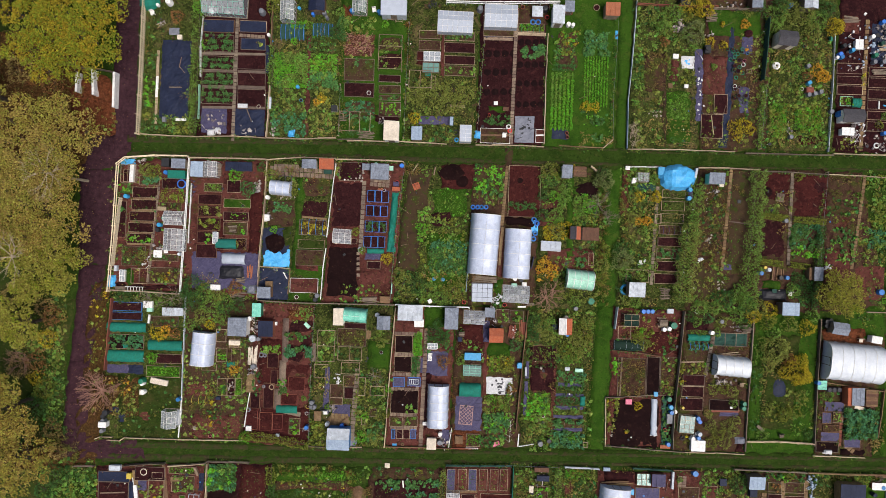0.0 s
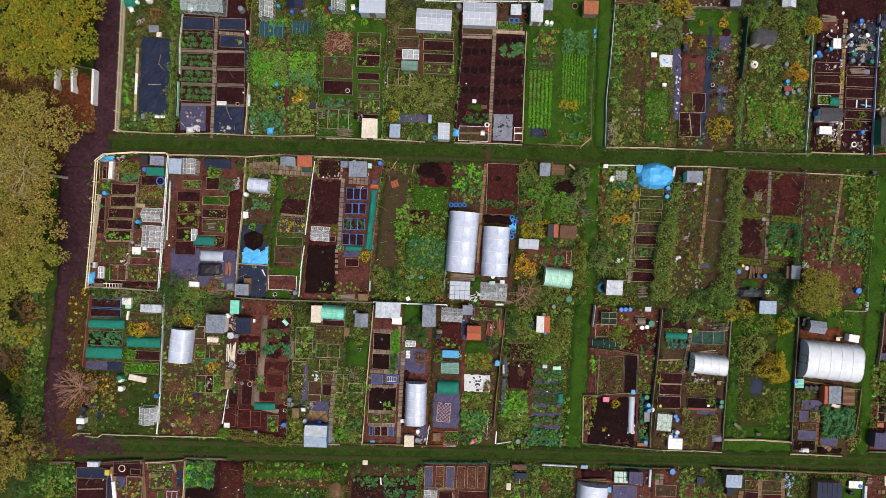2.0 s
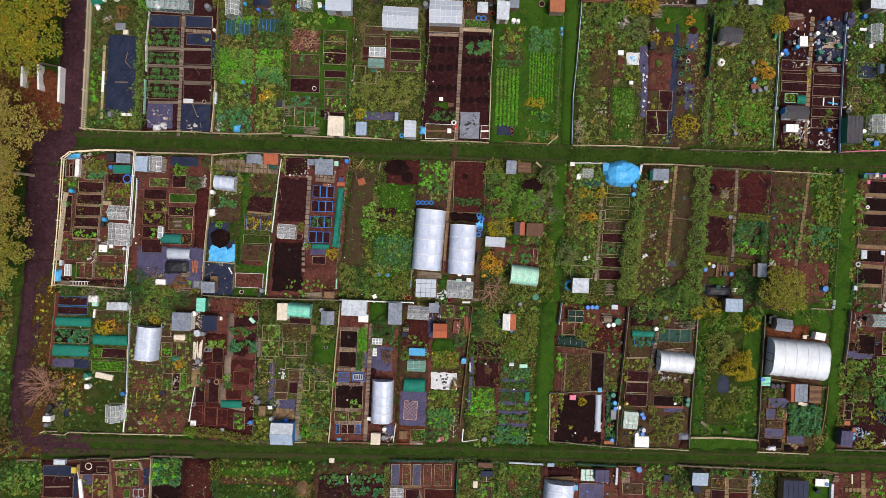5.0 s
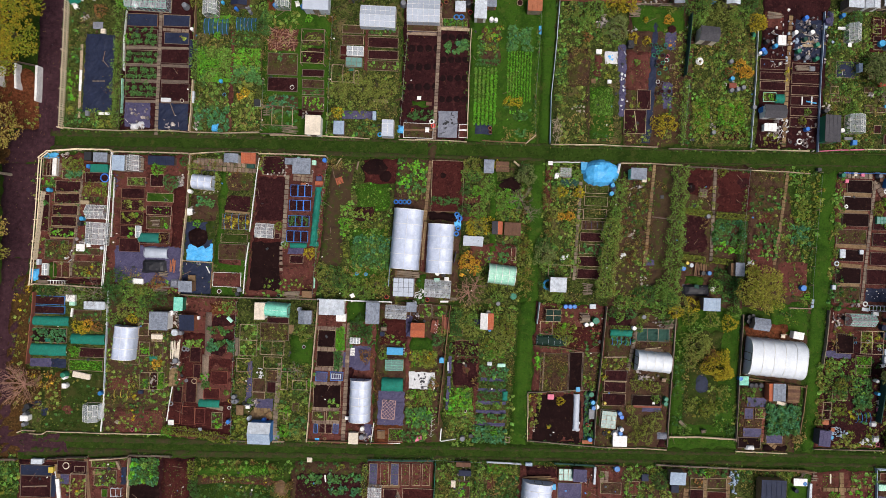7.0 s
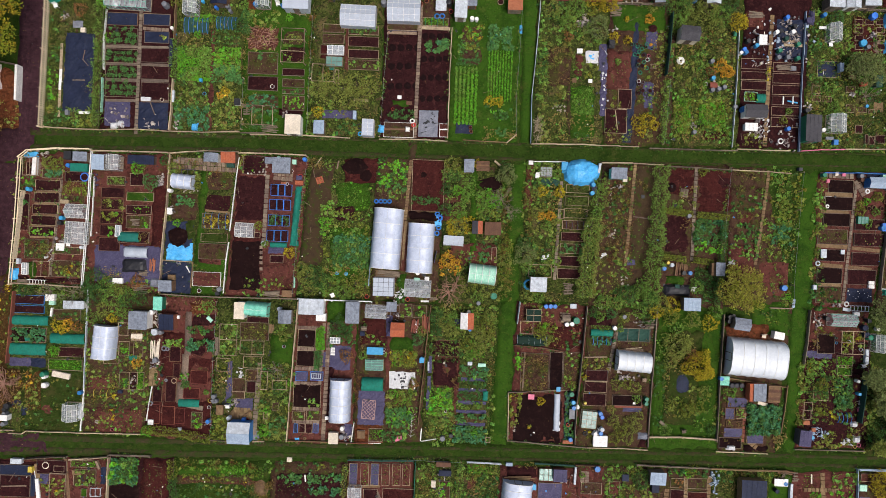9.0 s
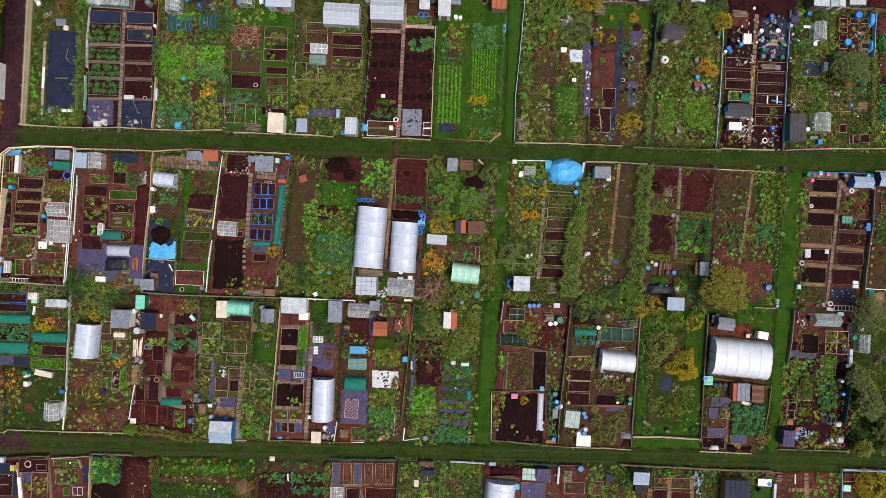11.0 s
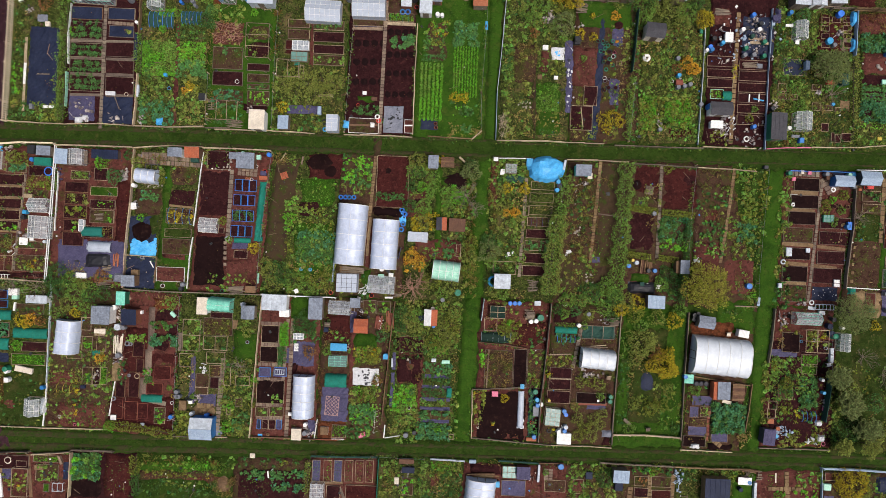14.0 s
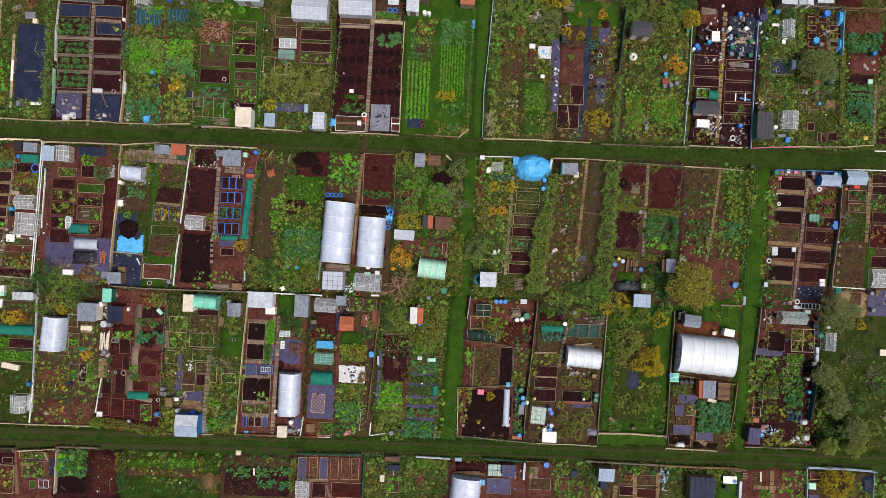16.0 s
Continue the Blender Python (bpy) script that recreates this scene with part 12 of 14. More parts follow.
pot(4.95, -12.68, "white_paint", 0.3)
bush(8.89, -11.01, 0.79, 1.3, "leaf_blue")
bush(9.34, -10.02, 0.66, 1, "leaf_olive")
bush(2.49, -13.12, 0.53, 0.8, "leaf_green")
barrel(9.41, -13.28, "sky_plastic", d=0.6)
crate(9.43, -13.38, 0.6, 0.6, 0, 0.5, "sky_plastic")
planks(10.19, -13.6, 10.22, -14.6, 0.2, "pale_roof", z=0.3)
patch("ground_cover", "dry_soil", (5, -17.1), (5.67, -17.1), (5.67, -10.83), (5, -10.83), z=0.06)
sheet(7.13, -15.91, 3.07, 2, 0, "white_sheet", label="white sheet printed with small dark marks", h=0.04)
debris(7.13, -15.91, 2.53, 1.73, 0, 18, "dark_felt", h=0.06, label="dark scraps on a white sheet")
net_tunnel(3.73, -16.48, 2.52, 1.59, 0, h=0.9, hoops=3, label="teal netting tunnel over hoops")
sheet(3.64, -19.29, 3.07, 4, 0, "violet_sheet", label="dark violet ground sheet", rag=0.2)
trellis(3.35, -19.47, 1.53, 2.2, -3)
cage(4.7, -19.1, 0.67, 2, 0, 0.1, nx=2, ny=4, mat="violet_sheet", label="dark trellis lying flat")
crop("wild", 7.04, -18.04, 3.27, 2, 0, dense=1.3)
crop("manure", 7, -17.98, 2.93, 1.87, 0, dense=0.7)
crop("straw", 6.75, -18.45, 1.07, 0.93, 0, dense=2)
crop("cabbage", 6.88, -20.32, 2.8, 2.27, 0, dense=2.4)
crop("greens", 6.88, -20.32, 2.8, 2.27, 0, dense=1)
crop("greens", 6.55, -22.46, 2.8, 1.2, 0, dense=1.6)
planks(6.5, -22.93, 7.42, -22.63, 0.5, "pink_plastic", label="reddish board laid on the ground")
cane_row(8.53, -19.79, 8.47, -22.2, 4, 1.2, "white_paint")
crate(2.6, -22.38, 0.93, 0.93, 0, 0.3, "white_paint", lid="straw")
bed(4.28, -22.4, 1.6, 1.47, 0, "weedy_soil", "pale_wood")
crop("manure", 4.28, -22.4, 1.4, 1.27, 0, z=0.14)
patch("ground_cover", "bark_mulch", (1.81, -23.43), (5.14, -23.43), (5.14, -21.3), (1.81, -21.3), z=0.05)
crop("wild", 8.55, -16.33, 1.07, 4, 0, dense=1)
bush(8.48, -16.21, 0.6, 1, "leaf_rust")
planks(3.44, -23.37, 4.91, -23.32, 0.2, "white_paint")
fence(10.18, -6.9, 9.81, -11.55, form="plank", h=0.6, mat="brown_wood")
fence(9.81, -11.55, 9.45, -16.88, form="plank", h=0.6, mat="brown_wood")
fence(9.45, -16.88, 9.19, -20.87, form="plank", h=0.6, mat="brown_wood")
planks(9.65, -21.49, 9.57, -22.96, 0.12, "white_paint", z=0.1)
planks(9.7, -22.96, 11.42, -22.63, 0.08, "white_paint", z=0.1)
fence(1.64, -23.5, 5.16, -23.32, form="plank", h=0.3, mat="red_wood")

# lower row: green plot with striped beds
shed(14.51, -8.51, 1.5, 1.9, 0, h=1.8, roof="white_paint", wall="red_wood", form="apex_y", patchy="rust_roof", label="small shed with red and white striped roof")
barrel(14.7, -7.56, "cream_roof", d=0.5)
barrel(13.42, -8.66, "membrane", d=0.7)
barrel(14.9, -9.6, "blue_plastic", d=0.4)
bush(10.93, -8.17, 0.93, 1.1, "leaf_dark")
bush(11.94, -8.8, 1.06, 1.1, "leaf_olive")
bush(12.92, -8.44, 0.93, 1.1, "leaf_green")
bush(12.63, -9.77, 0.79, 1.1, "leaf_olive")
bush(15.95, -9.99, 0.93, 1.1, "leaf_olive")
bush(16.92, -9.3, 0.93, 1.1, "leaf_lime")
bush(16.64, -10.96, 0.93, 1.1, "leaf_olive")
bush(10.98, -9.83, 0.79, 1.1, "leaf_dark")
bush(17.21, -7.97, 0.79, 1.1, "leaf_olive")
bush(14.67, -11.36, 0.79, 1.1, "leaf_lime")
bush(16.02, -11.98, 0.79, 1.1, "leaf_olive")
bush(15.05, -12.67, 0.66, 1.1, "leaf_green")
crop("wild", 14.23, -9.8, 7.67, 6, 0, dense=0.8)
crop("weedy", 14.24, -10.13, 7.67, 6.67, 0, dense=0.7)
bed(12.37, -11.93, 2.73, 1.87, 0, "soil", "brown_wood")
crop("dots", 12.37, -11.93, 2.53, 1.67, 0, z=0.14)
heap(12.21, -14.2, 1.2, 0.05, "dry_soil", label="pale ash patch on reddish soil")
patch("ground_cover", "dry_soil", (10.76, -16.47), (13.69, -16.47), (13.69, -12.87), (10.76, -12.87), z=0.06)
heap(12.06, -13.67, 0.33, 0.06, "rubble")
crop("greens", 11.81, -18.12, 2.93, 3.13, 0, dense=1.6)
crop("wild", 11.74, -21.06, 3.27, 3, 0, dense=1.1)
crop("weedy", 11.55, -19.56, 3.67, 6.67, 0, dense=0.5)
pot(12.42, -19.29, "white_paint", 0.35)
barrel(13.14, -22.07, "black_plastic")
barrel(12.16, -22.43, "grey_plastic", d=0.6)
bush(12.58, -17.42, 0.4, 0.8, "leaf_blue")
sheet(10.4, -13.93, 0.4, 2, 0, "violet_sheet", rag=0.08)
sheet(10.34, -16.27, 0.4, 2, 0, "violet_sheet", rag=0.08)
sheet(10.28, -18.27, 0.4, 2, 0, "violet_sheet", rag=0.08)
patch("ground_cover", "dry_soil", (13.27, -22.83), (13.8, -22.83), (13.8, -12.83), (13.27, -12.83), z=0.06)
crop("straw", 13.52, -17.49, 0.53, 9.33, 0, dense=1)
bed(15.49, -14.46, 3.33, 1.27, 0, "weedy_soil", "")
crop("cabbage", 15.49, -14.46, 3.13, 1.07, 0, z=0.14, dense=2)
crop("dark", 15.47, -15.86, 3.2, 1.53, 0, dense=1.5)
bed(15.45, -17.43, 3.6, 1.33, 0, "weedy_soil", "")
crop("leeks", 15.45, -17.43, 3.4, 1.13, 0, z=0.14, dense=2)
net_tunnel(17.02, -17.34, 0.67, 1.06, 0, h=0.4, axis="y", hoops=2)
crop("wild", 15.36, -18.53, 3.33, 0.87, 0, dense=1.2)
bed(15.34, -20.1, 3.47, 1.07, 0, "weedy_soil", "")
crop("cabbage", 15.34, -20.1, 3.27, 0.87, 0, z=0.14, dense=1.4)
crop("cabbage", 15.34, -21.94, 3.6, 1.67, 0, dense=1.8)
crop("kale", 15.34, -21.94, 3.6, 1.67, 0, dense=0.6)
bush(15.05, -21.22, 0.53, 0.6, "leaf_blue")
bush(15.87, -21.86, 0.53, 0.6, "leaf_bright")
sheet(15.45, -15.5, 3.47, 0.4, 0, "violet_sheet", rag=0.12)
sheet(15.43, -16.76, 3.47, 0.4, 0, "violet_sheet", rag=0.12)
sheet(15.41, -18.23, 3.47, 0.4, 0, "violet_sheet", rag=0.12)
sheet(15.39, -19.3, 3.47, 0.4, 0, "violet_sheet", rag=0.12)
sheet(15.36, -20.77, 3.47, 0.4, 0, "violet_sheet", rag=0.12)
crate(15.07, -13.59, 0.53, 0.4, 0, 0.3, "pale_roof")
cage(17.47, -22.42, 0.53, 0.6, 0, 0.4, nx=1)
crate(16.47, -13.74, 0.93, 0.4, 0, 0.3, "green_cover")
crop("weedy", 17.62, -16.36, 0.8, 12.67, 0, dense=2)

crop("manure", -2.60, -11.34, 1.00, 2.66, 2, dense=2.4, z=0.15)
crop("leeks", -2.84, -13.95, 0.87, 2.27, 2, dense=2.5, z=0.15, rows=0.35)
crop("gold", 7.14, -13.32, 3.00, 2.00, 2, dense=1.6, size=1.2)
crop("greens", 7.26, -20.38, 3.26, 2.53, 2, dense=1.5, rows=0.45)
patch("ground_cover", "soil", (10.68, -12.59), (13.54, -12.49), (13.49, -11.09), (10.63, -11.19), z=0.075)
patch("ground_cover", "soil", (10.82, -16.45), (13.68, -16.35), (13.56, -13.15), (10.70, -13.26), z=0.075)
crop("manure", 11.99, -17.58, 2.40, 1.80, 2, dense=1.1)
crop("wild", 12.18, -20.97, 2.53, 5.00, 2, dense=1.1)
crop("manure", 15.78, -11.81, 2.00, 2.27, 2, dense=0.9, size=0.7)

# lower row: plot of dark netted cages
fence(20.58, -6.13, 20.4, -8.65, form="panel", h=1, mat="pale_roof", label="pale grey sheet fence")
cage(22.26, -7.6, 1.71, 1.38, 0, 1, nx=2, ny=2, mesh_mat="dim_mesh")
cage(21.51, -9.06, 1.45, 1.45, 0, 0.8, nx=1, mat="pale_wood")
sheet(22.3, -10.63, 3.6, 1.27, 0, "dark_net", h=0.3, label="dark green netting draped over a bed")
net_tunnel(22.21, -10.61, 3.39, 1.13, 0, h=0.5, cover="dim_mesh", hoops=5)
fence(20.24, -11.29, 23.03, -11.46, form="plank", h=0.5, mat="brown_wood")
fence(23.03, -11.46, 25.9, -11.83, form="plank", h=0.5, mat="brown_wood")
crop("mustard", 23.93, -9.61, 2.93, 2, 0, dense=1.3)
bush(23.11, -9.76, 0.86, 1, "leaf_lime")
bush(24.05, -10.39, 0.79, 1, "leaf_olive")
crop("weedy", 24.37, -8.8, 7.33, 5.33, 0, dense=0.8)
barrel(23.71, -6.54, "blue_plastic")
barrel(24.24, -6.52, "blue_plastic")
barrel(24.76, -6.5, "blue_plastic")
pile(26.01, -7.81, 1.33, 1.2, 0, 7, h=0.5, mat="pale_wood")
barrel(27.32, -8.07, "green_plastic", d=0.8)
barrel(26.22, -8.57, "white_paint")
barrel(26.81, -8.48, "white_paint")
debris(27.4, -9.46, 1.07, 1.13, 0, 10, "red_wood", label="reddish scraps and pots")
bench(26.12, -7.8, 0.93, 0.79, 0, mat="grey_wood")
patch("ground_cover", "red_soil", (24.41, -11.4), (28.08, -11.4), (28.08, -8.74), (24.41, -8.74), z=0.06)
crate(26.93, -6.41, 0.73, 0.53, 0, 0.4, "pale_roof")
bed(27.08, -14.11, 2, 4.53, 0, "weedy_soil", "grey_wood")
crop("weedy", 27.08, -14.11, 1.8, 4.33, 0, z=0.14)
crop("rust", 26.98, -14.05, 1.8, 3.33, 0, dense=0.7)
bed(22.72, -14.39, 3.27, 4.53, 0, "weedy_soil", "grey_wood")
crop("straw", 22.72, -14.39, 3.07, 4.33, 0, z=0.14, dense=0.8)
crop("greens", 20.91, -13.08, 0.67, 2.33, 0, dense=1.6)
crop("weedy", 22.76, -14.52, 2.93, 4, 0, dense=0.8)
crop("rust", 23.1, -15.84, 1.67, 1.33, 0, dense=0.6, z=0.15)
crop("gold", 21.54, -16.06, 0.67, 1.67, 0, dense=1)
planks(21.48, -12.03, 21.36, -16.57, 0.15, "pale_wood", z=0.2)
bed(25.22, -14.17, 1.47, 4.53, 0, "black_soil", "grey_wood")
crate(25.53, -16.21, 0.46, 0.53, 0, 0.4, "sky_plastic")
bed(23.27, -19.84, 5.73, 5.87, 0, "black_soil", "", h=0.1)

crop("gold", 20.55, -18.23, 1.2, 2.73, 0, dense=2)
crop("rust", 20.56, -20.43, 0.8, 1.67, 0, dense=1)
stones(20.38, -21.07, 0.67, 0.67, 0, 6, 0.25)
crate(22.38, -17.21, 0.73, 0.6, 0, 0.4, "pink_plastic", label="bright pink plastic crate")
bush(23.55, -17.74, 0.53, 0.7, "leaf_yellow")
net_tunnel(25.49, -18.93, 0.73, 4.26, 0, h=0.4, axis="y", cover="frost_cover", hoops=4, label="long grey-white film tunnel")
sheet(25.5, -20.63, 0.8, 1.2, 0, "white_sheet", h=0.1)
crop("gold", 22.33, -20.64, 0.47, 0.6, 0, dense=1)
fence(19.71, -16.9, 25.94, -16.36, form="plank", h=0.4, mat="grey_wood")
fence(19.66, -16.98, 19.78, -22.56, form="plank", h=0.3)
fence(19.78, -22.56, 25.78, -22.9, form="plank", h=0.3, mat="grey_wood")
fence(25.78, -22.9, 29.24, -23.05, form="plank", h=0.3, mat="grey_wood")
patch("ground_cover", "soil", (26.38, -22.64), (27.85, -22.64), (27.85, -15.71), (26.38, -15.71), z=0.06)
sheet(26.73, -19.46, 0.67, 6.13, 0, "dark_net", rag=0.1)
crop("cabbage", 27.06, -19.38, 1.33, 6, 0, dense=0.7)
barrel(27.08, -16.72, "green_plastic", d=0.6)
barrel(27.31, -17.64, "sky_plastic")
barrel(27.4, -18.29, "blue_plastic")
barrel(27.79, -18.15, "white_paint", d=0.5)
crate(27.22, -19.02, 0.66, 1.13, 0, 0.5, "grey_plastic")
pot(26.83, -20.4, "red_plastic", 0.4)
barrel(27.12, -22, "blue_plastic")
crate(26.86, -22.37, 1.2, 0.4, 0, 0.3, "terracotta")
pot(27.04, -16.87, "green_plastic", 0.3)
fence(28.48, -6.4, 28.08, -12.24, form="panel", h=0.9, mat="grey_wood", label="weathered grey board fence")
fence(28.08, -12.24, 27.66, -17.55, form="panel", h=0.9, mat="grey_wood", label="weathered grey board fence")
fence(27.66, -17.55, 27.56, -22.52, form="panel", h=0.9, mat="grey_wood", label="weathered grey board fence")

# lower row: plot with small white tunnel
bush(29.24, -7.04, 0.66, 1, "leaf_dark")
bush(30.12, -7.54, 0.66, 1, "leaf_green")
bush(31.43, -7.17, 0.66, 1, "leaf_blue")
bush(33.09, -7.45, 0.66, 1, "leaf_olive")
bush(34.73, -6.73, 0.93, 1, "leaf_green")
bush(35.75, -7.69, 0.79, 1, "leaf_dark")
bush(36.36, -6.01, 0.93, 1, "leaf_olive")
bush(32.48, -8.79, 0.53, 1, "leaf_green")
pot(30.09, -6.39, "white_paint", 0.45)
patch("ground_cover", "soil", (29.01, -8.6), (31.48, -8.6), (31.48, -7.27), (29.01, -7.27), z=0.06)
bed(30.28, -9.03, 2.47, 1.13, 0, "weedy_soil", "")
crop("manure", 30.28, -9.03, 2.27, 0.93, 0, z=0.14)
net_tunnel(30.42, -9.44, 2.59, 0.8, 0, h=0.5, hoops=4, label="bright green netting tunnel")
crop("cabbage", 30.46, -10.46, 2.73, 0.93, 0, dense=1.2)
hoop_row(30.42, -10.42, 2.59, 0.93, 0, 5, mat="blue_plastic")
barrel(31.83, -8.78, "white_paint", d=0.5)
sheet(34.27, -9.57, 3.87, 1.53, 0, "dark_net", h=0.15, label="dark green netting stretched over a bed")
cage(34.06, -9.51, 3.84, 1.52, 0, 0.5, nx=3, mat="grey_wood")
pile(33.93, -11.35, 3.33, 0.53, 0, 4, mat="pale_wood")
barrel(32.91, -7.42, "grey_plastic", d=0.5)
debris(34.75, -8.02, 1.47, 0.87, 0, 10, "mixed_debris")
pile(36.03, -8.24, 1.33, 1, 0, 5)
slabs(32.19, -9.2, 31.41, -13.9, 9, 0.45, mat="grey_wood")
crop("weedy", 30.35, -13.1, 3.67, 1.67, 0, dense=1)
crop("mustard", 30.85, -12.92, 1.33, 1.33, 0, dense=1)
crop("straw", 34.28, -11.04, 4.33, 1.53, 0, dense=0.5)
planks(32.97, -12.58, 33.12, -13.18, 0.3, "green_plastic", z=0.3)
planks(28.49, -12.4, 31.16, -12.24, 0.15, "pale_wood", z=0.15)
debris(33.13, -14.38, 2.87, 1.2, 0, 34, "mixed_debris", label="heap of sacks, boxes and garden clutter")
bed(30.03, -14.48, 2.53, 1.2, 0, "soil", "grey_wood")
bed(29.94, -15.82, 2.53, 1.2, 0, "soil", "pale_wood")
bed(29.86, -17.32, 2.67, 1.4, 0, "soil", "pale_wood")
planks(28.65, -15.06, 31.32, -15.1, 0.25, "pale_wood")
crop("gold", 28.54, -13.66, 0.93, 2.67, 0, dense=1)
bush(32.37, -15.42, 0.73, 1, "leaf_olive", dense=0.7)
bush(33.49, -15.25, 0.79, 1, "leaf_lime", dense=0.7)
bush(34.56, -15.67, 0.73, 1, "leaf_olive", dense=0.7)
bush(32.18, -19.73, 0.79, 1, "leaf_olive", dense=0.7)
bush(33.2, -20.69, 0.79, 1, "leaf_lime", dense=0.7)
bush(34.16, -19.66, 0.79, 1, "leaf_olive", dense=0.7)
bush(32.24, -21.71, 0.79, 1, "leaf_lime", dense=0.7)
bush(33.9, -21.66, 0.79, 1, "leaf_olive", dense=0.7)
bush(34.85, -20.3, 0.66, 1, "leaf_olive", dense=0.7)
bush(35.13, -18.97, 0.6, 1, "leaf_olive", dense=0.7)
bush(31.8, -18.42, 0.53, 1, "leaf_olive", dense=0.7)
bush(34.74, -16.99, 0.53, 1, "leaf_green", dense=0.7)
bed(33.69, -17.29, 3.4, 1.2, 0, "black_soil", "grey_wood")
planks(32.21, -18.01, 35.55, -17.96, 0.3, "red_wood")
sheet(34.36, -18.3, 2.13, 0.6, 0, "violet_sheet")
crate(34.52, -17.55, 0.27, 0.27, 0, 0.2, "white_paint")
greenhouse(29.18, -19.55, 1.72, 1.98, -4, h=0.9, ridge="flat", pane="mint_glass", bars="pale_wood", label="low glazed frame with greenish panes")
chair(35.58, -14.76, 0, "pale_wood", label="timber slatted garden chair")
barrel(30.52, -18.85, "blue_plastic")
barrel(30.73, -19.24, "blue_plastic", d=0.5)
barrel(30.78, -20.69, "pale_roof")
barrel(30.66, -21.15, "blue_plastic", d=0.5)
barrel(30, -21.24, "white_paint", d=0.5)
barrel(28.77, -19.9, "black_plastic")
debris(30.28, -21.11, 1.67, 1, 0, 16, "white_sheet", h=0.3, label="white bags and tubs")
crate(30.6, -22.04, 1.65, 1.26, 0, 0.7, "white_paint", label="white folding table top")
bush(31.67, -18.26, 0.46, 0.7, "leaf_straw")
ring(28.92, -21.32, 0.47, "black_plastic")
crop("gold", 29.46, -21.5, 0.93, 0.8, 0, dense=0.8)
barrel(28.7, -17.66, "yellow_plastic", d=0.35)
sheet(35.8, -21.42, 1.33, 0.8, 0, "grey_sheet", cover_h=0.25)
patch("ground_cover", "soil", (35.16, -22.76), (36.36, -22.76), (36.36, -21.83), (35.16, -21.83), z=0.07)
barrel(35.86, -16.96, "green_plastic")
barrel(35.82, -17.49, "green_plastic")
fence(36.73, -6.67, 36.57, -11.97, form="plank", h=0.45, mat="grey_wood", label="weathered grey-green edging boards")
fence(36.57, -11.97, 36.35, -17.28, form="plank", h=0.45, mat="grey_wood", label="weathered grey-green edging boards")
fence(36.35, -17.28, 36.2, -22.59, form="plank", h=0.45, mat="grey_wood", label="weathered grey-green edging boards")
fence(29.24, -23.05, 32.77, -23, form="plank", h=0.3)
fence(32.77, -23, 36.29, -23.02, form="plank", h=0.3)

# lower row: grassy plot with a pond
patch("leaf_litter", "rough_grass", (38.39, -9), (42.38, -8.87), (41.75, -19.89), (38.08, -20.01), z=0.06, label="rusty fallen leaves and dead growth")
crop("rust", 39.83, -11.7, 3.33, 4.6, 0, dense=1)
crop("rust", 38.3, -16.2, 0.9, 5.6, 0, dense=1)
crop("weedy", 41.5, -16.2, 1, 5, 0, dense=1.2)
crop("wild", 40.18, -17.78, 3, 2.33, 0, dense=1)
crop("turf", 40.72, -13.92, 8.33, 14.67, 0, dense=1.2)
heap(40.19, -15.14, 1.32, 0.12, "membrane", label="small dark rounded garden pond in rough grass", name="pond", long=0.78)
bush(39.1, -10.5, 1.75, 2, "leaf_olive", dense=1.3)
bush(40.02, -10.81, 0.92, 1.5, "leaf_olive", dense=0.8)
bush(41.75, -12.8, 1.8, 2.2, "leaf_yellow", dense=2)
bush(42.65, -13.53, 0.99, 1.8, "leaf_yellow", dense=1.7)
bush(42.93, -7.86, 1.05, 1.8, "leaf_yellow", dense=0.8)
bush(41.07, -11.78, 0.92, 1.4, "leaf_rust", dense=0.8)
bush(38.48, -12.53, 0.86, 1.3, "leaf_olive", dense=0.8)
bush(40.73, -18.12, 0.93, 1, "leaf_lime", dense=0.8)
bush(38.73, -17.52, 0.79, 1, "leaf_olive", dense=0.8)
bush(40.9, -7.49, 1.06, 1.5, "leaf_olive", dense=0.8)
bush(38.98, -8.55, 0.92, 1.4, "leaf_green", dense=0.8)
bush(42.64, -15.74, 0.66, 1, "leaf_olive", dense=0.8)
bush(42.05, -17.74, 0.79, 1, "leaf_lime", dense=0.8)
bush(43.65, -20.37, 0.66, 0.8, "leaf_dark", dense=0.8)
bush(38.22, -20.55, 0.8, 0.8, "leaf_green", dense=0.8)
bush(43.53, -6.41, 0.92, 1.4, "leaf_green", dense=0.8)
bench(37.94, -19.82, 1, 0.35, -40, 0.45, "grey_wood", label="weathered timber bench on the grass", name="bench")
fence(36.36, -21.45, 40.2, -21.33, form="rail", h=0.8)
fence(40.2, -21.33, 44.18, -21.46, form="rail", h=0.8)
crop("gold", 44.47, -18.47, 0.87, 2.67, 0, dense=0.8)
fence(44.56, -6.75, 44.35, -14.39, form="plank", h=0.6, mat="grey_wood")
fence(44.35, -14.39, 44.26, -21.69, form="plank", h=0.6, mat="grey_wood")
chair(40.44, -20.6, 10, "grey_wood", label="grey timber stool")

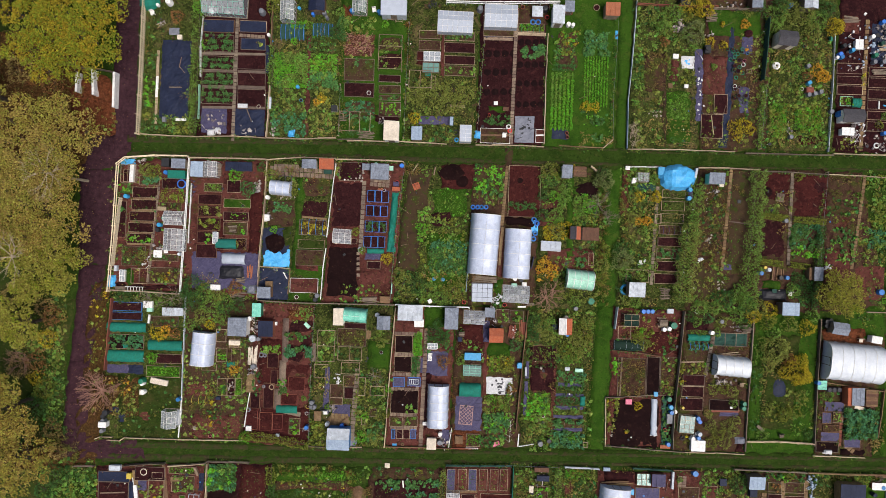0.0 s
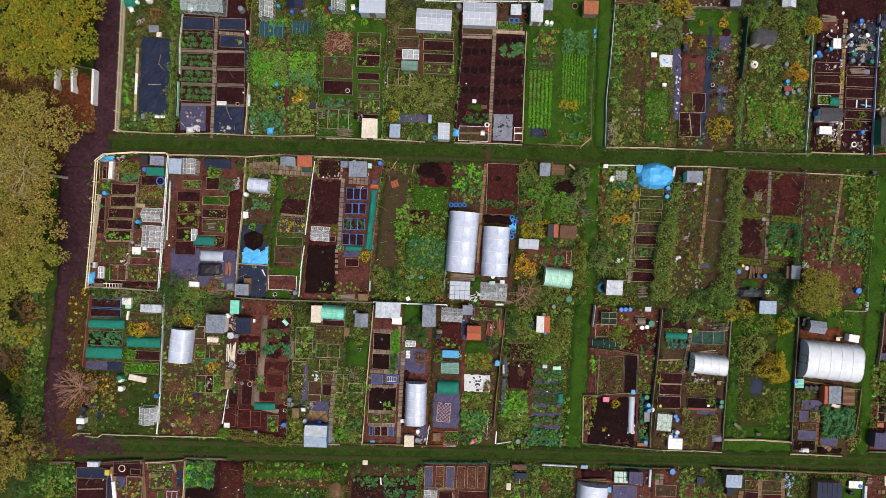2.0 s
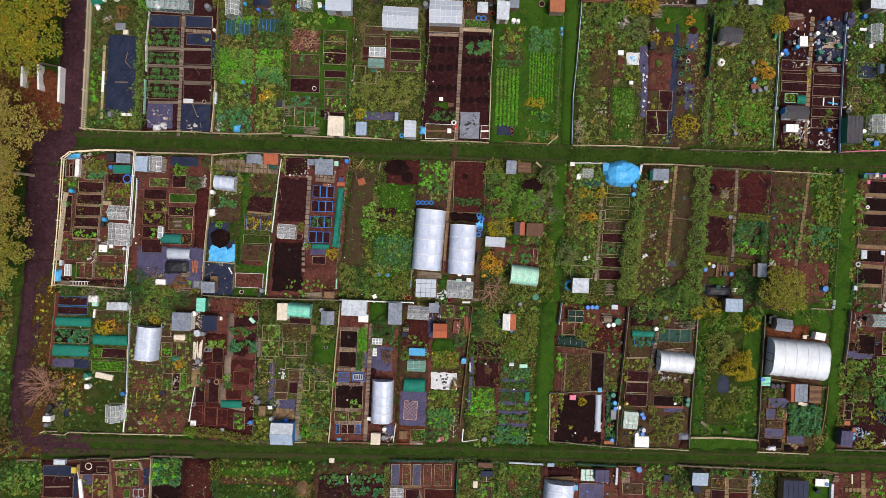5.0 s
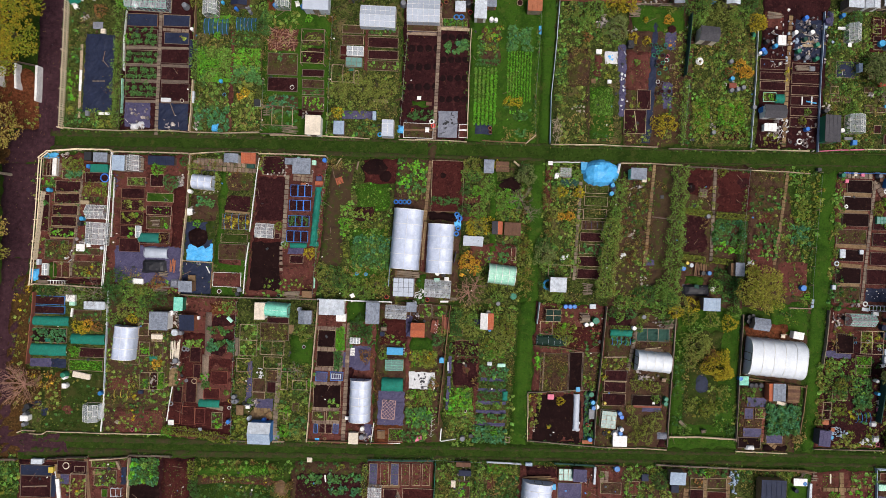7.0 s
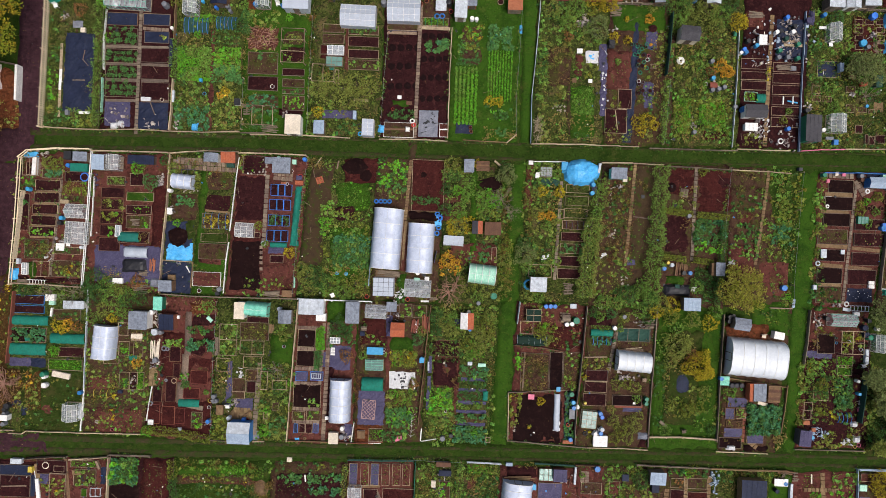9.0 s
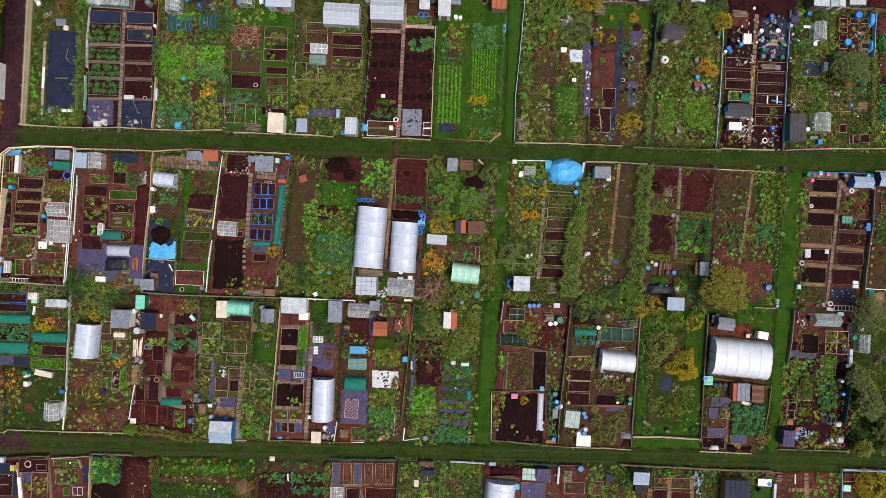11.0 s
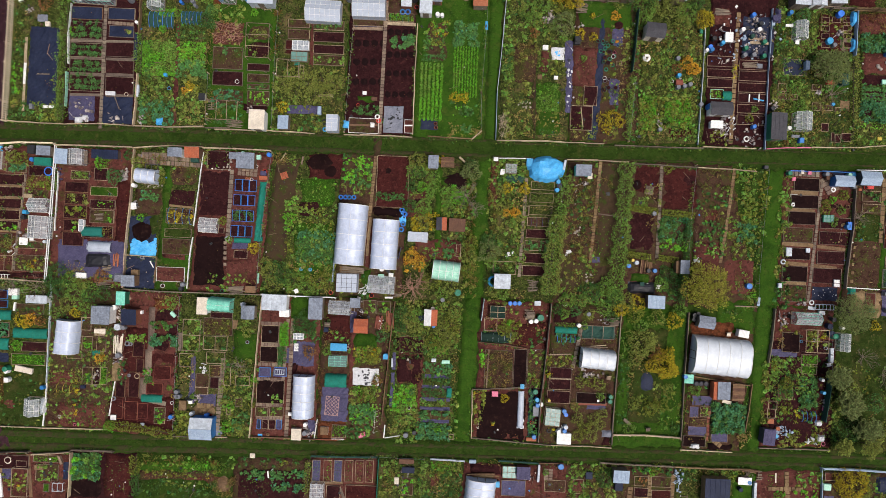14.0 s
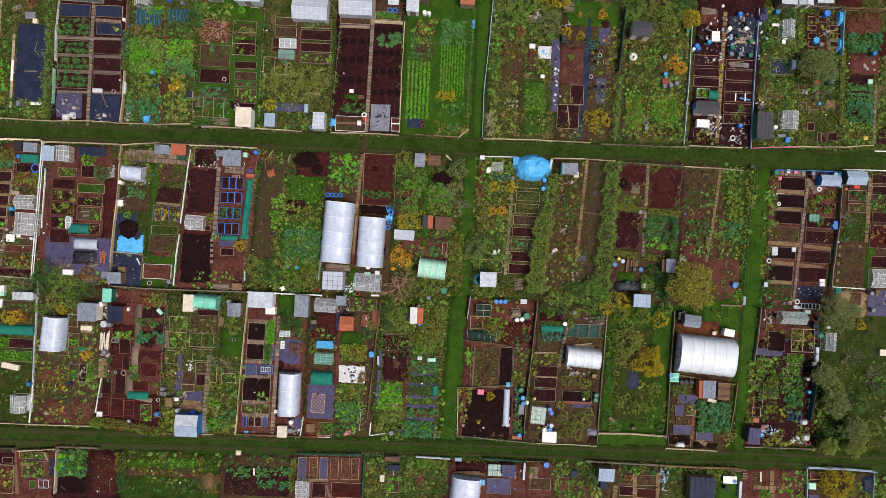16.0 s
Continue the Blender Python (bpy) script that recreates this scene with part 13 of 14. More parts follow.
# lower row: plot of the large tunnel
shed(46.4, -7.72, 1.9, 1.37, -6, h=1.8, roof="grey_felt", wall="grey_wood", form="apex_x")
barrel(45.23, -7.01, "black_plastic")
barrel(45.63, -6.87, "black_plastic")
barrel(45.18, -7.48, "black_plastic")
debris(45.94, -7.45, 0.93, 1.27, 0, 8, "black_plastic", label="black plastic sacks")
crate(50.91, -8.92, 1.2, 0.85, -8, 1, "white_paint", label="white box-shaped water tank", name="white_tank")
pot(51.13, -8.75, "dark_felt", 0.3)
chair(49.4, -9.1, 0, "cream_roof", label="pale timber garden chair")
patch("ground_cover", "bark_mulch", (45.05, -9.43), (50.05, -9.43), (50.05, -7.83), (45.05, -7.83), z=0.06)
patch("ground_cover", "lawn", (48, -8.94), (52.53, -8.94), (52.53, -5.27), (48, -5.27), z=0.05)
crop("turf", 50.26, -7.1, 4.53, 3.67, 0, dense=1)
crop("wild", 49.66, -7.02, 2.67, 1.47, 0, dense=0.6)
bench(44.86, -14.45, 1.06, 1.06, 0, mat="mint_plastic", label="mint green slatted table")
barrel(44.48, -14.23, "blue_plastic", d=0.5)
barrel(45.76, -14.98, "dark_felt", d=0.55)
barrel(46.29, -14.96, "dark_felt", d=0.55)
barrel(46.88, -14.94, "dark_felt", d=0.55)
fence(44.51, -14.13, 48.04, -14.55, form="plank", h=0.5, mat="brown_wood")
fence(48.04, -14.55, 52.18, -15.07, form="plank", h=0.5, mat="brown_wood")
crate(47.86, -15.61, 0.53, 2.04, 0, 1.2, "rust_roof", label="orange-red painted bin")
shed(48.77, -15.56, 1.51, 2.04, 0, h=1.4, roof="grey_felt", wall="rust_roof", form="pent_w", label="grey lidded orange storage shed")
bench(50.63, -15.78, 1.39, 1.98, 0, mat="brown_wood", h=0.9, label="slatted brown timber table")
planks(49.12, -16.98, 50.2, -17.21, 0.4, "cream_roof")
ring(51.13, -17.18, 0.53, "brown_wood", t=0.04)
bed(46.69, -17.03, 2.33, 1.13, 0, "violet_sheet", "brown_wood")
bed(45.83, -18.39, 1.07, 1.27, 0, "violet_sheet", "brown_wood")
bed(47.13, -18.31, 1.13, 1.2, 0, "weedy_soil", "pale_wood")
crop("lettuce", 47.13, -18.31, 0.93, 1, 0, z=0.14, dense=2)
bed(46.41, -19.57, 1.87, 0.73, 0, "weedy_soil", "brown_wood")
crop("rust", 46.41, -19.57, 1.67, 0.53, 0, z=0.14)
bed(46.28, -20.61, 2.2, 1.07, 0, "violet_sheet", "brown_wood")
bed(48.89, -21.12, 1.93, 1.33, 0, "violet_sheet", "pale_wood")
bed(45.98, -21.82, 2.6, 1.2, 0, "black_soil", "grey_wood")
sheet(46.1, -22.38, 1.07, 0.6, 0, "white_sheet", cover_h=0.3, name="bag", label="white sacks lying on soil")
bed(49.79, -18.93, 3.33, 3, 0, "soil", "brown_wood")
crop("kale", 49.79, -18.96, 3.6, 3.2, 0, dense=2, size=1.2, z=0.15)
crop("cabbage", 49.79, -18.96, 3.6, 3.2, 0, dense=1.5, z=0.2, size=1.2)
slabs(47.75, -15.69, 47.41, -21.71, 12, 0.4, mat="red_wood")
slabs(48.14, -21.55, 49.17, -22.32, 3, 0.6, mat="straw")
bush(45.89, -15.79, 0.66, 0.8, "leaf_green")
crop("wild", 51.77, -20.39, 1.33, 3.67, 0, dense=1.2)
bush(51.5, -21.11, 0.66, 0.8, "leaf_straw")
fence(52.41, -14.81, 52.06, -18.15, form="plank", h=0.4, mat="straw")
fence(52.06, -18.15, 51.74, -20.49, form="plank", h=0.4, mat="straw")
fence(44.41, -22.95, 48.4, -22.95, form="plank", h=0.3)
fence(48.4, -22.95, 50.4, -23.01, form="plank", h=0.3)
patch("ground_cover", "black_soil", (47.7, -22.72), (50.5, -22.72), (50.5, -21.98), (47.7, -21.98), z=0.06)
crop("weedy", 46.37, -18.41, 3.33, 6.67, 0, dense=0.5)

# lower row: far plot and grassy corner
fence(54.67, -5.88, 54.44, -9.53, form="plank", h=0.6, mat="grey_wood")
fence(54.44, -9.53, 54.16, -12.2, form="plank", h=0.6, mat="grey_wood")
crop("wild", 54.14, -15.76, 0.87, 7, 0, dense=2)
crop("turf", 53.96, -5.95, 4.33, 32.67, 0, dense=0.35)
debris(55.91, -7.19, 1.47, 2, 0, 22, "mixed_debris")
barrel(56.6, -6.74, "black_plastic")
greenhouse(58.27, -6.87, 2.96, 1.38, 0, h=1.7, ridge="x", pane="clear_glass", bars="mint_plastic")
crate(60.19, -6.13, 0.66, 0.46, 0, 0.4, "white_paint")
crop("rust", 55.61, -9.37, 0.93, 2.33, 0, dense=1.5)
crop("gold", 56.66, -8.26, 2.2, 0.87, 0, dense=1)
bed(56.83, -9.75, 2, 2.27, 0, "black_soil", "grey_wood")
pot(57.99, -9.6, "sky_plastic", 0.3)
pot(57.96, -9.01, "green_plastic", 0.3)
cage(59.4, -9.41, 2.63, 2.63, 0, 1.2, nx=2, ny=2)
crop("gold", 59.98, -9.5, 2.33, 2.33, 0, dense=1.2)
crop("wild", 59.96, -9.01, 2.33, 1.33, 0, dense=1)
pot(59.44, -9.4, "pale_roof", 0.4)
pot(60.88, -10.27, "pale_roof", 0.4)
barrel(61.05, -7.66, "membrane", d=0.7)
barrel(61.29, -8.51, "membrane", d=0.7)
composter(61.67, -8.78, "green_plastic")
barrel(61.48, -6.85, "black_plastic")
sheet(55.96, -11.08, 3.47, 0.87, 0, "violet_sheet")
bed(59.11, -11.67, 1.87, 1.13, 0, "weedy_soil", "pale_wood")
crop("manure", 59.11, -11.67, 1.67, 0.93, 0, z=0.14)
bed(59.1, -12.91, 1.73, 0.93, 0, "lawn", "pale_wood")
crop("turf", 59.1, -12.91, 1.53, 0.73, 0, z=0.14)
crate(61.48, -11.03, 0.4, 1.66, 0, 0.5, "pale_roof")
chair(61.26, -12.14, 20, "white_paint")
crop("wild", 56.17, -13.57, 3.4, 3.87, 0, dense=1.2)
bush(56.46, -14.59, 0.86, 0.9, "leaf_lime")
bed(56.44, -15.89, 1.73, 1.07, 0, "weedy_soil", "pale_wood")
crop("greens", 56.44, -15.89, 1.53, 0.87, 0, z=0.14)
cage(54.84, -17.12, 0.99, 0.93, 0, 0.5, nx=1)
cage(54.72, -18.11, 0.93, 1.06, 0, 0.5, nx=1)
crop("mustard", 56.38, -17.49, 1.47, 1.6, 0, dense=1.4)
crop("leeks", 59.11, -14.54, 2.13, 1.67, 0, dense=2)
crop("kale", 59.13, -16.43, 2, 2.13, 0, dense=1.4)
hoop_row(59.2, -18.36, 1.99, 1.33, 0, 4)
pot(57.71, -15.06, "yellow_plastic", 0.3)
crop("gold", 57.94, -18.22, 0.8, 1.33, 0, dense=0.8)
fence(61.33, -13.12, 61.12, -15.77, form="panel", h=1.2, mat="dark_net", label="dull teal board fence")
fence(61.12, -15.77, 60.73, -18.75, form="panel", h=1.2, mat="dark_net", label="dull teal board fence")
debris(61.08, -16.28, 1, 2, 0, 10, "mixed_debris")
ring(61.1, -17.41, 0.5, "pink_plastic")
barrel(60.48, -13.94, "white_paint", d=0.4)
barrel(60.68, -15.45, "sky_plastic", d=0.4)
patch("ground_cover", "red_soil", (59.93, -19.97), (61.27, -19.97), (61.27, -13.3), (59.93, -13.3), z=0.05)
crate(54.71, -19.06, 0.73, 0.53, 0, 0.4, "terracotta")
sheet(60.48, -19.13, 0.87, 0.6, 0, "white_sheet", cover_h=0.3, name="bag", label="white sack")
shed(54.2, -20.69, 1.44, 1.84, -5, h=1.5, roof="violet_sheet", wall="dark_felt", form="pent_w", label="low shed with striped violet-grey roof")
debris(56, -20.23, 2.47, 1.47, 0, 30, "blue_roof", label="heap of blue crates and tubs")
crate(55.65, -19.88, 0.46, 0.46, 0, 0.3, "terracotta")
barrel(55.32, -20.69, "sky_plastic", d=0.5)
crop("gold", 58.86, -20.87, 3.2, 1.67, 0, dense=1)
crop("wild", 57.15, -21.28, 2.67, 1.67, 0, dense=1.3)
debris(59.74, -21.16, 1.47, 1, 0, 14, "white_sheet", h=0.3, label="clump of white pots and bags")
sheet(60.79, -20.88, 0.93, 0.8, 0, "white_sheet", cover_h=0.4)
pot(61.05, -21.48, "pink_plastic", 0.5)
pot(60.59, -21.7, "yellow_plastic", 0.4)
pot(60.73, -20.24, "straw", 0.5)
crop("rust", 60.48, -19.8, 1.47, 1, 0, dense=1)
fence(53.62, -22.33, 57.73, -22.27, form="plank", h=0.4, mat="grey_wood")
fence(57.73, -22.27, 61.71, -22.23, form="plank", h=0.4, mat="grey_wood")
fence(61.21, -6.56, 61.44, -13.16, form="wire", h=0.9, mat="grey_wood")
crop("weedy", 62.36, -17.22, 1.47, 10.67, 0, dense=1.5)
tree(62.42, -5.91, 2.55, 4.5, "leaf_sage", "rounded green garden tree", lobes=10, leafsize=0.7)
bush(66.55, -7.45, 0.6, 1, "leaf_yellow")
greenhouse(62.61, -9.41, 1.18, 2.03, 0, h=1.9, ridge="y", label="narrow upright plastic greenhouse")
bush(62.86, -8.98, 0.59, 1.2, "leaf_blue")
barrel(62.57, -7.79, "white_paint", d=0.4)
bare_tree(65.18, -11.05, 1.6, 2, label="small leafless grey tree")
bare_tree(67.55, -13.07, 2, 2.4, label="small leafless grey tree")
crate(69.23, -10.49, 0.73, 0.73, 0, 0.4, "cream_roof")
debris(70.08, -17.87, 1.13, 1.33, 0, 10, "rubble", label="grey stones and rubble")
bush(63.42, -14.95, 1.32, 1.9, "leaf_olive", dense=0.6)
bush(66.58, -16.45, 1.18, 1.9, "leaf_blue", dense=0.6)
bush(62.82, -13.33, 0.79, 1.9, "leaf_dark", dense=0.6)
bush(63.76, -19.53, 1.58, 1.9, "leaf_dark", dense=0.6)
bush(66.43, -20.39, 1.58, 1.9, "leaf_olive", dense=0.6)
bush(68.22, -19.33, 1.05, 1.9, "leaf_olive", dense=0.6)
bush(62.84, -20.88, 0.92, 1.9, "leaf_dark", dense=0.6)
bush(68.8, -14.7, 0.92, 1.9, "leaf_blue", dense=0.6)
crop("wild", 66.21, -17.04, 8.13, 10.67, 0, dense=0.35)
crop("turf", 66.16, -14.38, 8, 16, 0, dense=1)
tree(65.59, -21.19, 1.42, 3, "leaf_olive", "small young tree with pale olive leaves", lobes=6, leafsize=0.7, dense=0.8)

# bottom row
fence(-36.61, -26.72, -34.17, -26.44, form="board", h=0.8, mat="grey_wood")
fence(-34.17, -26.44, -31.86, -26.3, form="board", h=0.8, mat="grey_wood")
fence(-31.44, -26.59, -29.26, -26.39, form="plank", h=0.6)
fence(-29.26, -26.39, -27.01, -26.18, form="plank", h=0.6)
fence(-42.44, -26.92, -40.12, -26.84, form="rail", h=0.8, mat="grey_wood")
crop("wild", -41.66, -29.1, 3.6, 3.8, 0, dense=1.2)
bush(-44.43, -28.07, 1.45, 1.8, "leaf_dark")
bush(-45.76, -29.81, 1.32, 1.6, "leaf_dark")
crate(-37.63, -26.94, 1.33, 0.6, 0, 0.5, "pale_roof")
patch("ground_cover", "soil", (-40.05, -27.6), (-35.72, -27.6), (-35.72, -26.94), (-40.05, -26.94), z=0.05)
bed(-37.86, -28.07, 3.67, 1.2, 0, "membrane", "grey_wood")
bed(-37.86, -29.97, 3.53, 2.47, 0, "soil", "grey_wood")
planks(-39.43, -30.06, -36.5, -29.89, 0.15, "pale_wood", z=0.15)
crate(-35.94, -27.85, 0.53, 0.66, 0, 0.5, "yellow_plastic")
planks(-35.52, -27.26, -35.19, -29.12, 0.5, "straw")
planks(-35.33, -28.99, -34.97, -31.78, 0.4, "white_paint", z=0.2)
sheet(-36.03, -29.88, 0.93, 2.53, 0, "membrane")
sheet(-34.72, -29.03, 1.47, 1.2, 0, "violet_sheet")
sheet(-35.41, -28.56, 0.67, 0.87, 0, "white_sheet")
ring(-34.38, -27.42, 0.8, "cream_roof", t=0.05)
bed(-32.76, -27.77, 1.2, 0.67, 0, "soil", "pale_wood")
bed(-33.64, -27.6, 3.47, 1.6, 0, "soil", "grey_wood")
cage(-32.65, -29.82, 1.85, 3.31, 0, 0.6, nx=1)
crop("weedy", -33.46, -30.06, 3, 2, 0, dense=1.2)
crop("gold", -33.12, -30.05, 1.67, 0.93, 0, dense=0.8)
bed(-29.85, -27.07, 3.07, 0.8, 0, "weedy_soil", "pale_wood")
crop("manure", -29.85, -27.07, 2.87, 0.6, 0, z=0.14)
bed(-29.7, -28.67, 2.6, 1.87, 0, "weedy_soil", "pale_wood")
crop("greens", -29.7, -28.67, 2.4, 1.67, 0, z=0.14)
crop("lettuce", -29.65, -29.03, 1.73, 0.87, 0, dense=1)
planks(-32.07, -26.61, -31.5, -31.66, 0.4, "brown_wood")
crate(-30.57, -28.07, 1.06, 0.53, 0, 0.3, "straw")
sheet(-27.57, -28.4, 0.6, 2, 0, "membrane")
planks(-28.33, -26.62, -27.9, -27.54, 0.25, "pale_wood", z=0.4)
bed(-29.74, -30.47, 0.67, 0.93, 0, "lawn", "pale_wood")
cage(-28.24, -30.24, 1.19, 0.93, 0, 0.5, nx=2, mat="pale_roof")
fence(-26.92, -26.16, -26.94, -31.33, form="plank", h=0.7)
crop("kale", -25.16, -27.78, 3.07, 2.8, 0, dense=1.6, size=1.2)
crop("greens", -25.16, -27.72, 3.07, 2.67, 0, dense=2, size=1.5)
bed(-25.07, -30.38, 3.6, 2.13, 0, "black_soil", "")
crop("dots", -21.43, -28.66, 3.13, 4, 0, dense=2)
fence(-26.86, -25.89, -21.95, -25.86, form="rail", h=0.7, mat="grey_wood")
patch("ground_cover", "red_soil", (-22.99, -31.33), (-19.99, -31.33), (-19.99, -26.33), (-22.99, -26.33), z=0.06)
hedge(-19.37, -26.1, -19.3, -28.35, 0.93, 0.9, "leaf_lime", label="shaggy yellow-green hedge")
hedge(-19.17, -28.21, -18.82, -30.65, 0.67, 0.9, "leaf_dark")
crop("weedy", -13.56, -26.63, 11.67, 1.2, 0, dense=0.8)
crop("straw", -14, -26.5, 9, 0.8, 0, dense=0.9)
crop("mustard", -13.36, -27.66, 9.33, 1.47, 0, dense=0.6)
patch("ground_cover", "lawn", (-19.40, -28.07), (-10.38, -27.71), (-10.42, -26.65), (-19.44, -27.01), z=0.055)
patch("ground_cover", "weedy_soil", (-19.17, -28.99), (-10.21, -28.64), (-10.24, -27.71), (-19.20, -28.06), z=0.055)
crop("weedy", -14.71, -28.32, 8.97, 1.13, 2, dense=0.8, rows=0.6, across=True)
crop("dark", -14.65, -29.84, 10.29, 1.93, 2, dense=0.7)
crop("gold", -13.99, -28.81, 8, 1.87, 0, dense=0.5)
patch("ground_cover", "dry_soil", (-18.33, -28.8), (-8.66, -28.8), (-8.66, -28.26), (-18.33, -28.26), z=0.06)
crop("manure", -11.37, -27.33, 5.33, 1.33, 0, dense=0.7)
crop("straw", -8.79, -29.47, 2.33, 2.2, 0, dense=2)
heap(-8.97, -29.25, 0.93, 0.4, "straw", label="straw-coloured heap of dead stalks")
crate(-5.71, -25.69, 0.6, 0.53, 0, 0.15, "cream_roof")
crop("dark", -3.12, -26.48, 8.53, 1.13, 0, dense=0.6)
crop("gold", -1.39, -26.56, 2, 0.87, 0, dense=0.8)
bed(-3.31, -28.99, 8, 3.47, 0, "soil", "")
crop("cabbage", -5.45, -27.86, 3.13, 0.8, 0, dense=1.6, z=0.15)
crop("cabbage", -1.41, -27.8, 3.87, 0.93, 0, dense=1.6, z=0.15)
crop("cabbage", -1.37, -29.19, 3.87, 0.8, 0, dense=1.6, z=0.15)
crop("dots", -5.29, -29.43, 3.33, 2.07, 0, dense=3, z=0.15)
planks(-3.83, -27.41, -3.73, -28.21, 0.15, "white_paint", z=0.2)
planks(-3.3, -27.12, -3.28, -27.79, 0.15, "white_paint", z=0.2)
hedge(0.92, -25.85, 0.85, -29.69, 0.6, 0.8, "leaf_olive", dense=0.7)
fence(1.24, -25.4, 5.21, -25.34, form="rail", h=0.8, mat="dark_net", label="teal painted rail fence")
fence(5.21, -25.34, 8.85, -25.22, form="rail", h=0.8, mat="dark_net", label="teal painted rail fence")
fence(9.06, -25.34, 9.02, -30.11, form="panel", h=0.8, mat="green_net", label="teal netting fence")
bed(1.83, -27.15, 0.93, 2.53, 0, "violet_sheet", "pale_wood")
crop("dots", 1.83, -27.15, 0.73, 2.33, 0, z=0.14, dense=4)
bed(3.17, -27.11, 0.93, 2.53, 0, "dry_soil", "pale_wood")
crop("dots", 3.17, -27.11, 0.73, 2.33, 0, z=0.14, dense=4)
bed(4.37, -27.07, 0.93, 2.53, 0, "violet_sheet", "pale_wood")
crop("dots", 4.37, -27.07, 0.73, 2.33, 0, z=0.14, dense=4)
bed(5.63, -27.03, 0.93, 2.53, 0, "dry_soil", "pale_wood")
crop("dots", 5.63, -27.03, 0.73, 2.33, 0, z=0.14, dense=4)
bed(6.9, -26.99, 0.93, 2.53, 0, "dry_soil", "pale_wood")
crop("dots", 6.9, -26.99, 0.73, 2.33, 0, z=0.14, dense=4)
bed(8.06, -26.95, 0.87, 2.53, 0, "dry_soil", "pale_wood")
crop("dots", 8.06, -26.95, 0.67, 2.33, 0, z=0.14, dense=4)
greenhouse(2.13, -29.31, 1.52, 1.85, 0, h=1.2, ridge="flat", pane="clear_glass")
bed(3.92, -29.65, 1.6, 1.67, 0, "soil", "pale_wood")
bed(7.22, -29.51, 3.67, 1.73, 0, "red_soil", "pale_wood")
planks(1.35, -28.64, 5.01, -28.45, 0.3, "straw")
planks(4.7, -29.13, 5.28, -30.44, 0.3, "grey_wood")
fence(8.19, -25.1, 11.17, -25.14, form="wire", h=0.8, mat="straw")
fence(11.17, -25.14, 14.48, -25.16, form="wire", h=0.8, mat="straw")
crop("wild", 10.67, -27.93, 2.67, 4.67, 0, dense=1)
crop("straw", 10.4, -28.1, 1.87, 3, 0, dense=1)
crop("gold", 10.42, -27.6, 1.53, 1.33, 0, dense=0.4)
shed(12.4, -25.42, 1.72, 0.53, 0, h=0.9, roof="brown_wood", wall="brown_wood", form="flat_", label="low brown timber store")
crate(12.62, -26.5, 1.46, 0.66, 0, 0.5, "membrane")
debris(12.61, -26.13, 1.6, 1.47, 0, 14, "mixed_debris")
bed(12.62, -28.53, 1.2, 2, 0, "weedy_soil", "pale_wood")
crop("greens", 12.62, -28.53, 1, 1.8, 0, z=0.14)
crate(11.29, -27.87, 0.53, 0.8, 0, 0.3, "cream_roof")
hedge(14.46, -25.24, 14.26, -29.22, 0.67, 0.9, "leaf_green", dense=0.7)
crop("manure", 16.77, -26.06, 3, 1.07, 0, dense=1.2)
crop("wild", 16.16, -27.65, 5.67, 4.2, 0, dense=0.9)
bed(15.76, -27.66, 1.13, 1.53, 0, "dry_soil", "")
crop("rust", 15.76, -27.66, 0.93, 1.33, 0, z=0.14)
crop("dark", 17.67, -28.03, 2.67, 2.67, 0, dense=1.4)
fence(15.16, -25.16, 19.14, -25.23, form="rail", h=0.7, mat="pale_roof")
bush(18.14, -25.82, 0.73, 1, "leaf_olive")
patch("ground_cover", "soil", (19.94, -26.7), (23.41, -26.7), (23.41, -25.5), (19.94, -25.5), z=0.06)
tunnel(21.1, -28.77, 3.57, 3.3, -4, h=2, axis="y", hoops=4, label="white polytunnel with mint tinted end")
pile(21.37, -26.97, 3.87, 0.8, 0, 5, mat="straw")
cold_frame(24.47, -26.27, 1.66, 1.33, 0, pane="mint_glass", bars="brown_wood")
bed(25.02, -28.22, 2.8, 1.8, 0, "violet_sheet", "grey_wood")
crate(23.06, -27.78, 0.6, 0.66, 0, 0.4, "sky_plastic")
shed(26.02, -26.13, 1.58, 1.45, 0, h=1.2, roof="violet_sheet", wall="red_wood", form="flat_", label="low dark topped timber store")
planks(27.92, -25.29, 27.85, -27.29, 0.25, "pale_roof", z=0.4)
fence(23.11, -25.03, 27.76, -25.14, form="rail", h=0.7, mat="dark_net")
debris(26.86, -26.62, 1.13, 1.13, 0, 14, "mixed_debris")
crop("weedy", 22.42, -25.34, 3, 0.53, 0, dense=2)
crate(20.11, -25.25, 0.8, 0.4, 0, 0.3, "blue_roof")
patch("ground_cover", "dry_soil", (28.13, -29.63), (31.19, -29.63), (31.19, -25.37), (28.13, -25.37), z=0.05)
slabs(29.07, -25.78, 29.05, -27.12, 4, 0.5, across=2)
barrel(30.4, -25.32, "blue_plastic", d=0.7)
bed(29.87, -27.76, 2.4, 1.33, 0, "weedy_soil", "pale_wood")
crop("dots", 29.87, -27.76, 2.2, 1.13, 0, z=0.14)
bush(28.7, -26.21, 0.4, 0.6, "leaf_green")
fence(27.91, -25.09, 30.76, -25.06, form="plank", h=0.6, mat="brown_wood")
crop("wild", 34.15, -27.05, 5.67, 4.2, 0, dense=1.3)
crop("gold", 34.95, -25.96, 1.33, 1, 0, dense=1)
crate(33.76, -26.26, 0.8, 0.8, 0, 0.5, "membrane")
bed(32.6, -27.7, 1.2, 1.67, 0, "dry_soil", "pale_wood")
crop("dots", 32.6, -27.7, 1, 1.47, 0, z=0.14)
bush(35.61, -26.49, 1.19, 1.4, "leaf_dark")
